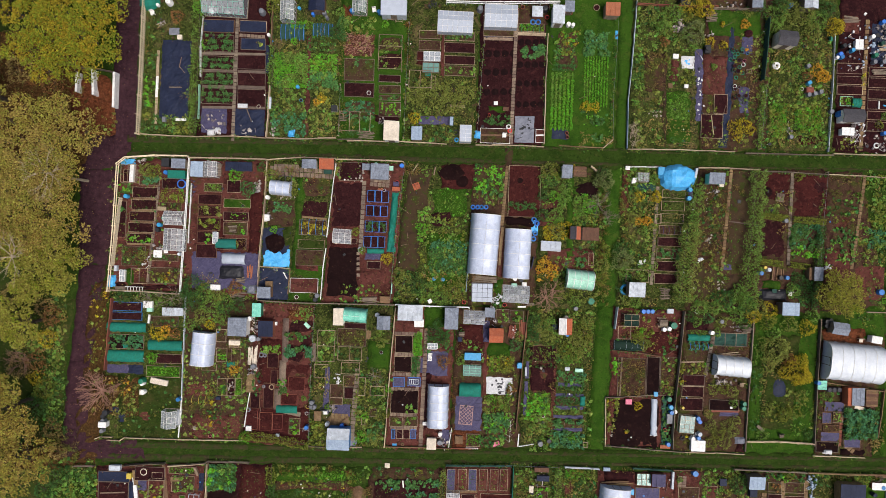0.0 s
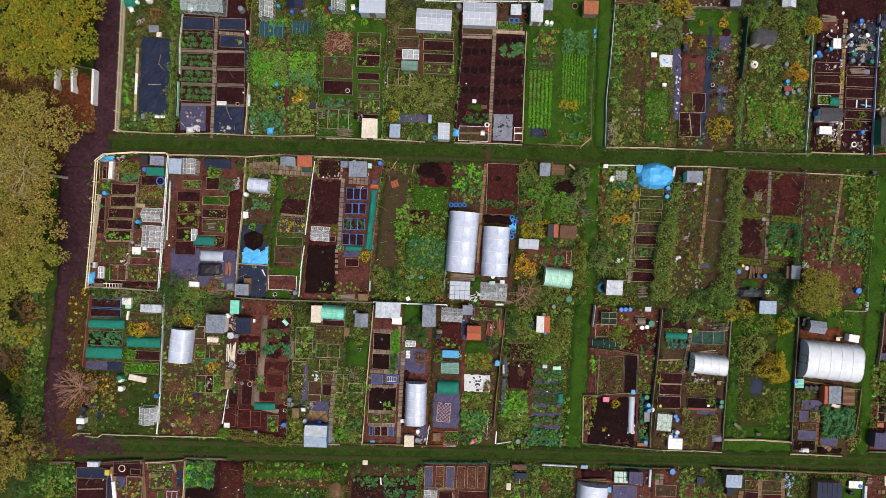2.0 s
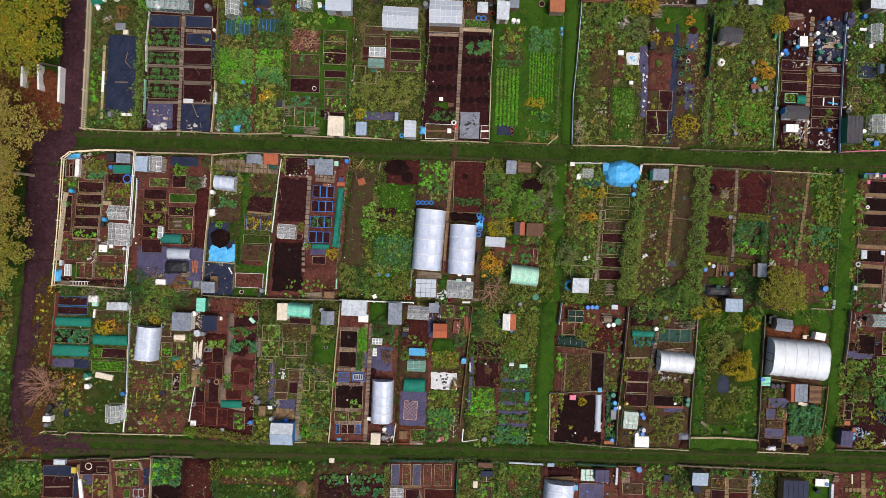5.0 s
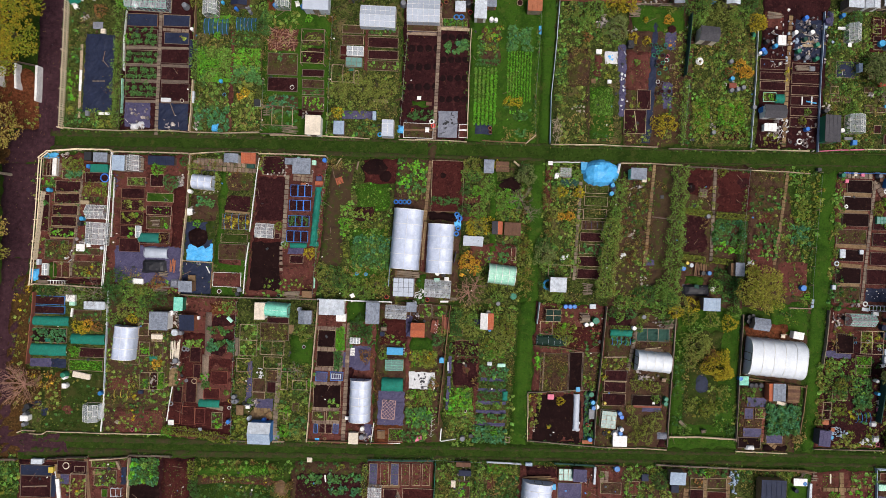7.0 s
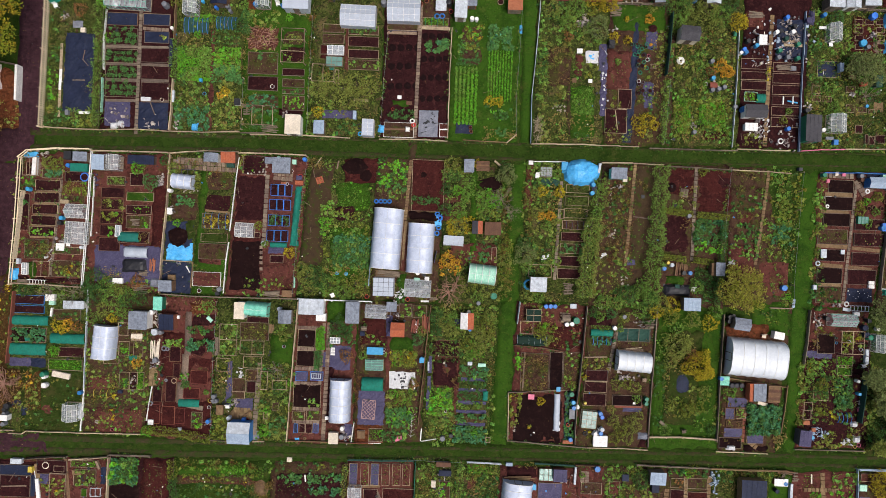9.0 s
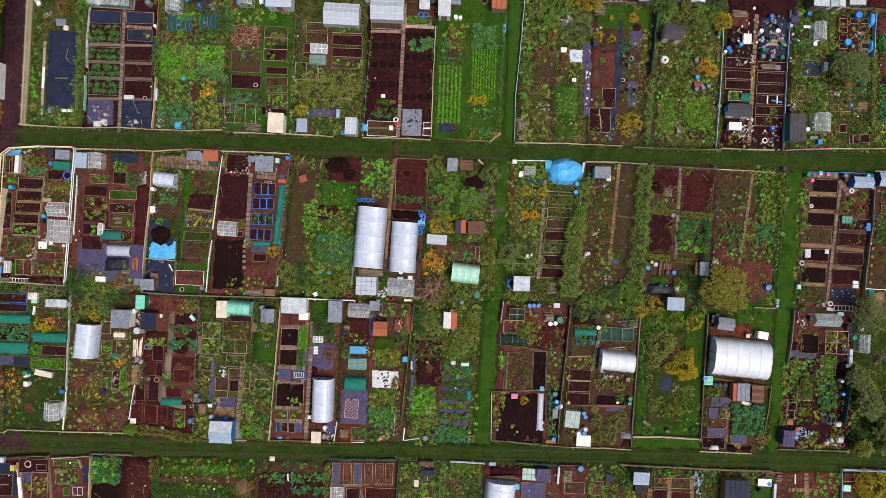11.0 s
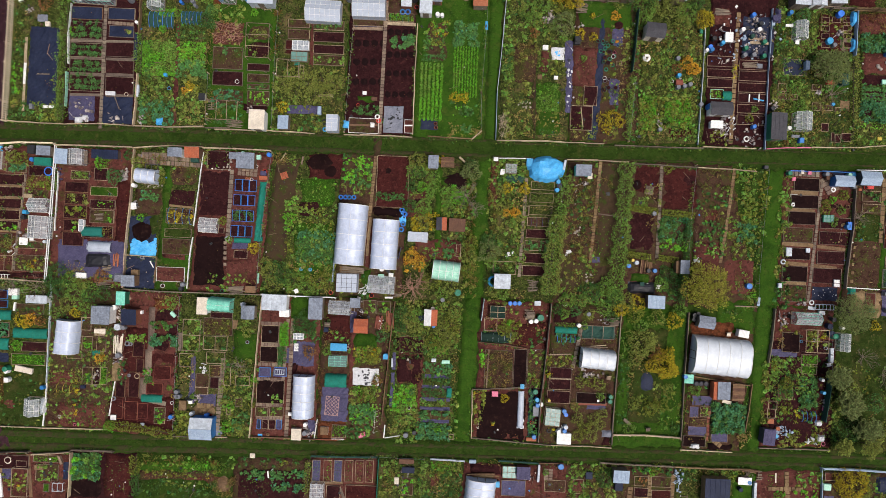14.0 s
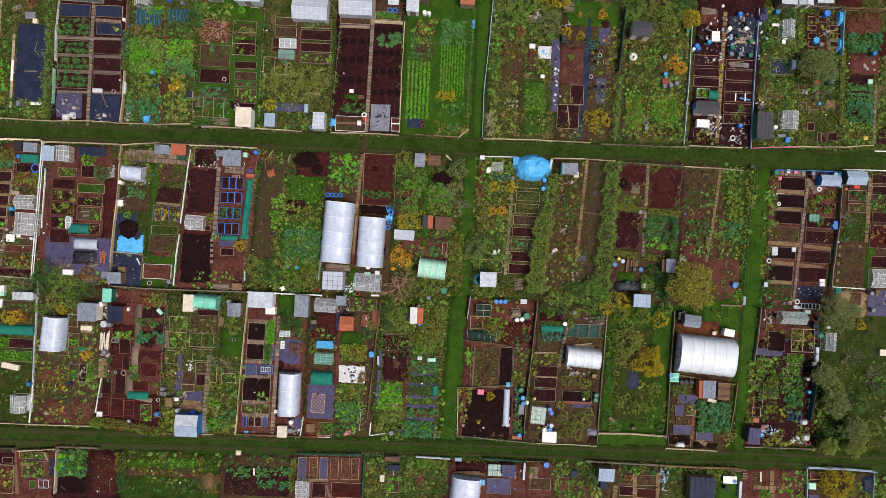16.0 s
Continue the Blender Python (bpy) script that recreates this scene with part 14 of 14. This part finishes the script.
bush(36.61, -25.81, 0.79, 1.3, "leaf_green")
shed(37.23, -25.88, 1.83, 1.5, 0, h=1.8, roof="blue_roof", wall="grey_wood", form="pent_n", label="small shed with pale blue-grey roof")
barrel(37.14, -27.41, "white_paint")
crate(37.21, -27.31, 0.86, 0.92, 0, 0.8, "membrane")
slabs(38.8, -27.46, 38.59, -29.34, 4, 0.6, mat="straw")
bed(39.98, -26.76, 1.6, 1.07, 0, "weedy_soil", "pale_wood")
crop("purple", 39.98, -26.76, 1.4, 0.87, 0, z=0.14)
bed(42.31, -26.75, 2.27, 1.2, 0, "weedy_soil", "pale_wood")
crop("dots", 42.31, -26.75, 2.07, 1, 0, z=0.14)
bed(40.02, -28.09, 1.6, 1.07, 0, "soil", "pale_wood")
bed(42.36, -28.28, 2.27, 1.07, 0, "red_soil", "pale_wood")
crop("greens", 41.1, -25.38, 5, 1.07, 0, dense=1.4)
bush(41.63, -25.18, 0.73, 1, "leaf_lime")
slabs(40.95, -25.92, 40.98, -28.92, 7, 0.5, mat="straw")
slabs(43.75, -25.83, 43.65, -28.84, 7, 0.5, mat="straw")
debris(44.3, -26.48, 0.93, 2.67, 0, 24, "blue_roof", label="heap of blue bags and boxes")
fence(35.04, -24.77, 39.02, -24.83, form="rail", h=0.7, mat="grey_wood")
fence(39.02, -24.83, 43.66, -24.88, form="rail", h=0.7, mat="grey_wood")
fence(43.66, -24.88, 48.31, -24.92, form="rail", h=0.7, mat="straw")
fence(48.31, -24.92, 52.81, -24.84, form="rail", h=0.7, mat="straw")
crop("rust", 46.64, -26.47, 2.67, 2.53, 0, dense=1)
crop("wild", 48.61, -25.74, 8, 1.2, 0, dense=1.3)
crop("wild", 49.62, -25.8, 4.67, 1, 0, dense=1)
shed(48.39, -27.21, 2.88, 3.07, 0, h=1.8, roof="membrane", wall="straw", form="flat_", label="straw-sided shed with dark felt roof")
patch("ground_cover", "lawn", (50.62, -29), (53.42, -29), (53.42, -25.34), (50.62, -25.34), z=0.05)
crop("wild", 50.26, -25.75, 1.53, 1.33, 0, dense=1.5)
bare_tree(52.3, -25.47, 0.8, 1)
shed(51.88, -26.08, 1.59, 0.86, 0, h=0.8, roof="white_paint", wall="red_wood", form="flat_", label="low white topped store")
barrel(52.41, -26.23, "blue_plastic", d=0.5)
barrel(51.46, -27.12, "membrane")
pile(53.75, -25.53, 0.8, 1.2, 0, 4)
pile(52.69, -25.01, 2.07, 0.33, 0, 3, mat="brown_wood")
planks(53.25, -26.28, 53.21, -28.28, 0.3, "pale_roof", z=0.5)
planks(55.73, -25.17, 55.78, -26.3, 0.15, "cream_roof")
slabs(56.98, -24.92, 57.32, -29.43, 10, 0.55, mat="straw", label="path of pale slabs")
slabs(54.88, -27.01, 59, -26.96, 9, 0.5, mat="straw", label="path of pale slabs")
crop("wild", 59.78, -25.79, 3.13, 1.73, 0, dense=1.4)
crop("dots", 55.37, -26.02, 1.33, 1.67, 0, dense=5)
crop("manure", 56.27, -28.41, 1.33, 2.13, 0, dense=1.4)
crop("greens", 59.44, -27.87, 2.67, 1.6, 0, dense=0.8)
fence(60.96, -24.41, 61.1, -29.03, form="panel", h=0.5, mat="blue_roof", label="pale blue-grey sheet fence")
fence(60.92, -24.32, 64.88, -24.28, form="rail", h=1, mat="blue_roof", label="pale blue painted rail fence")
fence(64.88, -24.28, 68.85, -24.43, form="rail", h=1, mat="blue_roof", label="pale blue painted rail fence")
fence(68.83, -24.52, 68.75, -28.68, form="panel", h=0.5, mat="blue_roof", label="pale blue-grey sheet fence")
bush(64.28, -26.01, 2.1, 2.2, "leaf_yellow", label="large golden yellow rounded shrub", dense=1.3)
bush(63.54, -25.47, 1.05, 1.8, "leaf_yellow")
bush(65.52, -26.54, 1.18, 1.9, "leaf_lime")
crate(61.67, -26.47, 0.86, 0.73, 0, 0.4, "green_cover")
sheet(62.06, -28.25, 1.2, 1.27, 0, "violet_sheet")
sheet(68.25, -26.14, 1.27, 2, 0, "membrane", cover_h=0.3)
crop("wild", 67.82, -26.79, 2.87, 3.67, 0, dense=1)
bed(62.26, -25.31, 1.47, 0.87, 0, "dry_soil", "pale_wood")
crop("wild", 71.04, -26.65, 3.33, 3.67, 0, dense=1.3)
crop("orange", 70.38, -26.84, 1.33, 1.33, 0, dense=0.6)
patch("ground_cover", "red_soil", (69.65, -25.91), (71.32, -25.91), (71.32, -24.97), (69.65, -24.97), z=0.06)

# compost bays beside the road
fence(-43.64, 19.75, -41.53, 19.75, form="panel", h=1.2, mat="grey_wood", label="timber back wall of the compost bays")
fence(-41.53, 19.75, -39.21, 19.37, form="panel", h=1.2, mat="grey_wood", label="timber back wall of the compost bays")
heap(-40.89, 18.05, 1.07, 0.4, "bark_mulch", label="heap of reddish bark mulch")
heap(-42.89, 17.99, 0.67, 0.35, "bark_mulch", label="heap of reddish bark mulch")
heap(-40.77, 14.39, 1.6, 0.15, "bark_mulch", label="spread heap of reddish bark mulch")
crop("rust", -40.91, 13.72, 3.67, 3.33, 0, dense=0.8)

# undergrowth along the road
bush(-46.02, -12.01, 1.19, 1.6, "leaf_yellow", name="undergrowth", label="tangled autumn undergrowth by the road", dense=0.8)
bush(-47.29, -14.7, 1.32, 1.5, "leaf_rust", name="undergrowth", label="tangled autumn undergrowth by the road", dense=0.8)
bush(-49.21, -15.41, 1.45, 1.6, "leaf_straw", name="undergrowth", label="tangled autumn undergrowth by the road", dense=0.8)
bush(-45.45, -9.35, 1.32, 1.6, "leaf_rust", name="undergrowth", label="tangled autumn undergrowth by the road", dense=0.8)
bush(-46.19, -17.96, 1.32, 1.5, "leaf_lime", name="undergrowth", label="tangled autumn undergrowth by the road", dense=0.8)
bush(-47.01, -19.93, 1.45, 1.8, "leaf_dark", name="undergrowth", label="tangled autumn undergrowth by the road", dense=0.8)
bush(-47.82, -25.22, 1.58, 1.8, "leaf_dark", name="undergrowth", label="tangled autumn undergrowth by the road", dense=0.8)
bush(-45.11, -22.58, 1.19, 1.3, "leaf_straw", name="undergrowth", label="tangled autumn undergrowth by the road", dense=0.8)
bush(-46.4, -8.39, 1.32, 1.8, "leaf_straw", name="undergrowth", label="tangled autumn undergrowth by the road", dense=0.8)
bush(-50, -6.85, 1.45, 2, "leaf_straw", name="undergrowth", label="tangled autumn undergrowth by the road", dense=0.8)
bush(-44.46, -25.25, 1.06, 1, "leaf_straw", name="undergrowth", label="tangled autumn undergrowth by the road", dense=0.8)
bush(-50.14, 19.41, 1.71, 2.2, "leaf_straw", name="undergrowth", label="tangled autumn undergrowth by the road", dense=0.8)
bush(-46.28, 17.62, 1.45, 1.8, "leaf_rust", name="undergrowth", label="tangled autumn undergrowth by the road", dense=0.8)
bush(-47.32, -16.71, 0.93, 1.2, "leaf_yellow", name="undergrowth", label="tangled autumn undergrowth by the road", dense=0.8)
patch("grass_verge", "rough_grass", (-46.85, -19.16), (-44.46, -19.08), (-43.11, -7.37), (-45.91, -7.46), z=0.035, label="grass verge beside the road")
crop("weedy", -45.1, -14.73, 1.8, 16, 0, dense=1.2)
crop("turf", -45, -14.73, 2, 16, 0, dense=1.5)
crop("straw", -44.79, -25.1, 5.33, 4.67, 0, dense=1)
crop("rust", -45.96, -10.13, 4, 6.67, 0, dense=0.8)
crop("straw", -48.62, 19.8, 11.33, 8, 0, dense=0.8)

bare_tree(-45.76, -2.35, 3.2, 2.2, label="pale bare branches among thinning leaves", stems=10, mat="pale_twigs", thick=1.3, lift=7.8)
crop("gold", -40.24, -11.61, 2, 12.67, 0, dense=0.35)
crop("turf", -40.24, -11.61, 2, 12.67, 0, dense=1)

planks(-38.93, 19.34, -38.93, 15.25, 0.26, "white_paint", "whitewashed block side wall of a compost bay", 1.15, name="bay_wall")
planks(-41.44, 19.52, -41.28, 16.62, 0.26, "white_paint", "whitewashed block side wall of a compost bay", 1.15, name="bay_wall")
planks(-43.28, 19.19, -43.27, 16.89, 0.26, "white_paint", "whitewashed block side wall of a compost bay", 1.15, name="bay_wall")
patch("grass_lane", "lawn", (19.86, 32.74), (21.59, 32.8), (21.2, 12.51), (19.99, 12.6), z=0.01, label="mown green lane between plots")
patch("grass_lane", "lawn", (19.4, 10.32), (20.87, 10.23), (20.35, -6.26), (18.35, -6.33), z=0.01, label="mown green lane between plots")
patch("grass_lane", "lawn", (18.35, -6.2), (20.35, -6.13), (19.71, -23.03), (17.71, -23.09), z=0.01, label="mown green lane between plots")
patch("grass_lane", "lawn", (53.32, 10.46), (55.45, 10.56), (55.11, -5.56), (52.58, -5.68), z=0.01, label="mown green lane between plots")
patch("grass_lane", "lawn", (52.58, -5.54), (54.84, -5.44), (53.88, -22.66), (52.42, -22.73), z=0.01, label="mown green lane between plots")
crop("wild", -47.46, -13.01, 6.13, 3.67, 0, dense=1.1)
crop("dark", -45.71, -19.46, 3.87, 8, 0, dense=1.1)
crop("weedy", -45.6, -16.91, 1.6, 9.67, 0, dense=1.2)
crop("rust", -48.17, -13.87, 3.33, 3.33, 0, dense=0.6)
crop("dark", -43.34, -28.52, 6.67, 4.67, 0, dense=1.3)
crop("turf", -34.06, -19.74, 6.47, 6.93, 0, dense=2)
crop("weedy", -34.06, -19.74, 6.47, 6.93, 0, dense=0.5, size=0.6)
bare_tree(-42.14, 6.64, 3.6, 1.8, label="pale bare upper branches of a dying tree", stems=8, mat="pale_twigs", thick=1.2, lift=8.2)
bare_tree(-48.4, -14.59, 2.4, 3, label="tangle of bare brown twigs", mat="red_twigs", stems=12)
bush(-12.67, 26.15, 0.72, 1.6, "leaf_blue", label="tall grey-green evergreen shrub")
bush(-12.57, 24.61, 0.59, 1.4, "leaf_blue", label="tall grey-green evergreen shrub")
bush(-12.94, 27.41, 0.59, 1.2, "leaf_green")
bush(29.72, 29.1, 1.12, 1.8, "leaf_yellow", dense=1.4, label="bright yellow autumn shrub beside a fence")
ring(32.93, 24.64, 0.42, "black_plastic", t=0.04)
ring(33.41, 24.39, 0.42, "green_plastic", t=0.04)
ring(33.95, 24.14, 0.42, "green_plastic", t=0.04)
ring(34.47, 24.69, 0.42, "green_plastic", t=0.04)
ring(33.11, 23.44, 0.42, "green_plastic", t=0.04)
ring(33.63, 23.79, 0.42, "green_plastic", t=0.04)
ring(34.24, 23.48, 0.42, "black_plastic", t=0.04)
ring(34.73, 22.9, 0.42, "green_plastic", t=0.04)
ring(34.2, 22.55, 0.42, "green_plastic", t=0.04)
ring(33.48, 22.12, 0.42, "black_plastic", t=0.04)
ring(33.84, 21.33, 0.42, "green_plastic", t=0.04)
ring(34.59, 18.89, 0.42, "black_plastic", t=0.04)
ring(33.98, 19.14, 0.42, "black_plastic", t=0.04)
ring(34.87, 18.43, 0.42, "black_plastic", t=0.04)
ring(35.26, 18.85, 0.42, "black_plastic", t=0.04)
ring(34.56, 21.89, 0.42, "green_plastic", t=0.04)
sheet(-6.04, 2.97, 0.8, 7, -3.5, "green_net", h=0.1, cover_h=0.35, label="length of teal netting draped along a plot edge")
tree(61.62, -13.36, 1.42, 3, "leaf_sage", "bushy grey-green conifer beside the grass")
tree(62.86, -16.27, 1.74, 3.4, "leaf_sage", "bushy grey-green conifer beside the grass")
tree(65.22, -19.23, 1.68, 3.2, "leaf_sage", "bushy grey-green conifer beside the grass")
tree(62.67, -21.29, 1.04, 2.6, "leaf_olive", "small olive-leaved tree in rough grass")
patch("ground_cover", "soil", (54.63, -21.8), (62.09, -21.8), (62.09, -9.53), (54.63, -9.53), z=0.05)
crop("dark", 55.99, -13.94, 2.73, 5.13, 0, dense=1)
crop("greens", 58.72, -14.05, 1.8, 4, 0, dense=0.9)
crop("cabbage", 58.99, -16.37, 1.47, 5.33, 0, dense=0.8)
crop("wild", 56.89, -17.8, 4.2, 2.67, 0, dense=0.8)
crop("weedy", 60.59, -16.3, 2, 10, 0, dense=0.6)
crop("gold", 55.88, -13.85, 2.13, 3.33, 0, dense=0.25)
crop("kale", 65.33, 18.63, 3.07, 4.2, 0, dense=1.1, rows=0.42, across=True)
crop("kale", 65.5, 26.06, 4.07, 1.33, 0, dense=0.8)
crop("wild", 44.03, 13.51, 2.47, 2.13, 0, dense=0.7)
crop("wild", 54.96, 27.21, 4, 3.67, 0, dense=0.5)
crop("weedy", 56.43, 16.73, 5.33, 7.47, 0, dense=0.5)
bush(45.42, 27.44, 0.79, 1.6, "leaf_yellow")
bush(43.89, 21.73, 0.73, 1, "leaf_orange")
crop("dark", 37.65, -15.03, 1.47, 10, 0, dense=0.7)
crop("wild", 43.02, -17.85, 2.67, 5.33, 0, dense=0.7)
crop("turf", 40.78, -15.92, 7, 13.33, 0, dense=1.2)
crop("dark", -20.35, 20.4, 1.47, 4.67, 0, dense=0.8)
crop("greens", -14.96, 20.58, 3.33, 3.33, 0, dense=1.1)
crop("gold", -14.67, 17.09, 2.33, 1.67, 0, dense=0.6)
bush(-14.91, 17.36, 0.53, 0.7, "leaf_yellow")
bush(-15.44, 16.82, 0.46, 0.6, "leaf_orange")
crop("dark", -19.43, 14.6, 2.67, 3, 0, dense=1)
crop("cabbage", -18.09, 14.37, 2, 1.53, 0, dense=0.8)
crop("wild", -15.09, 14.57, 3.33, 2.67, 0, dense=1)
fringes()
oddments()
fallen_leaves()
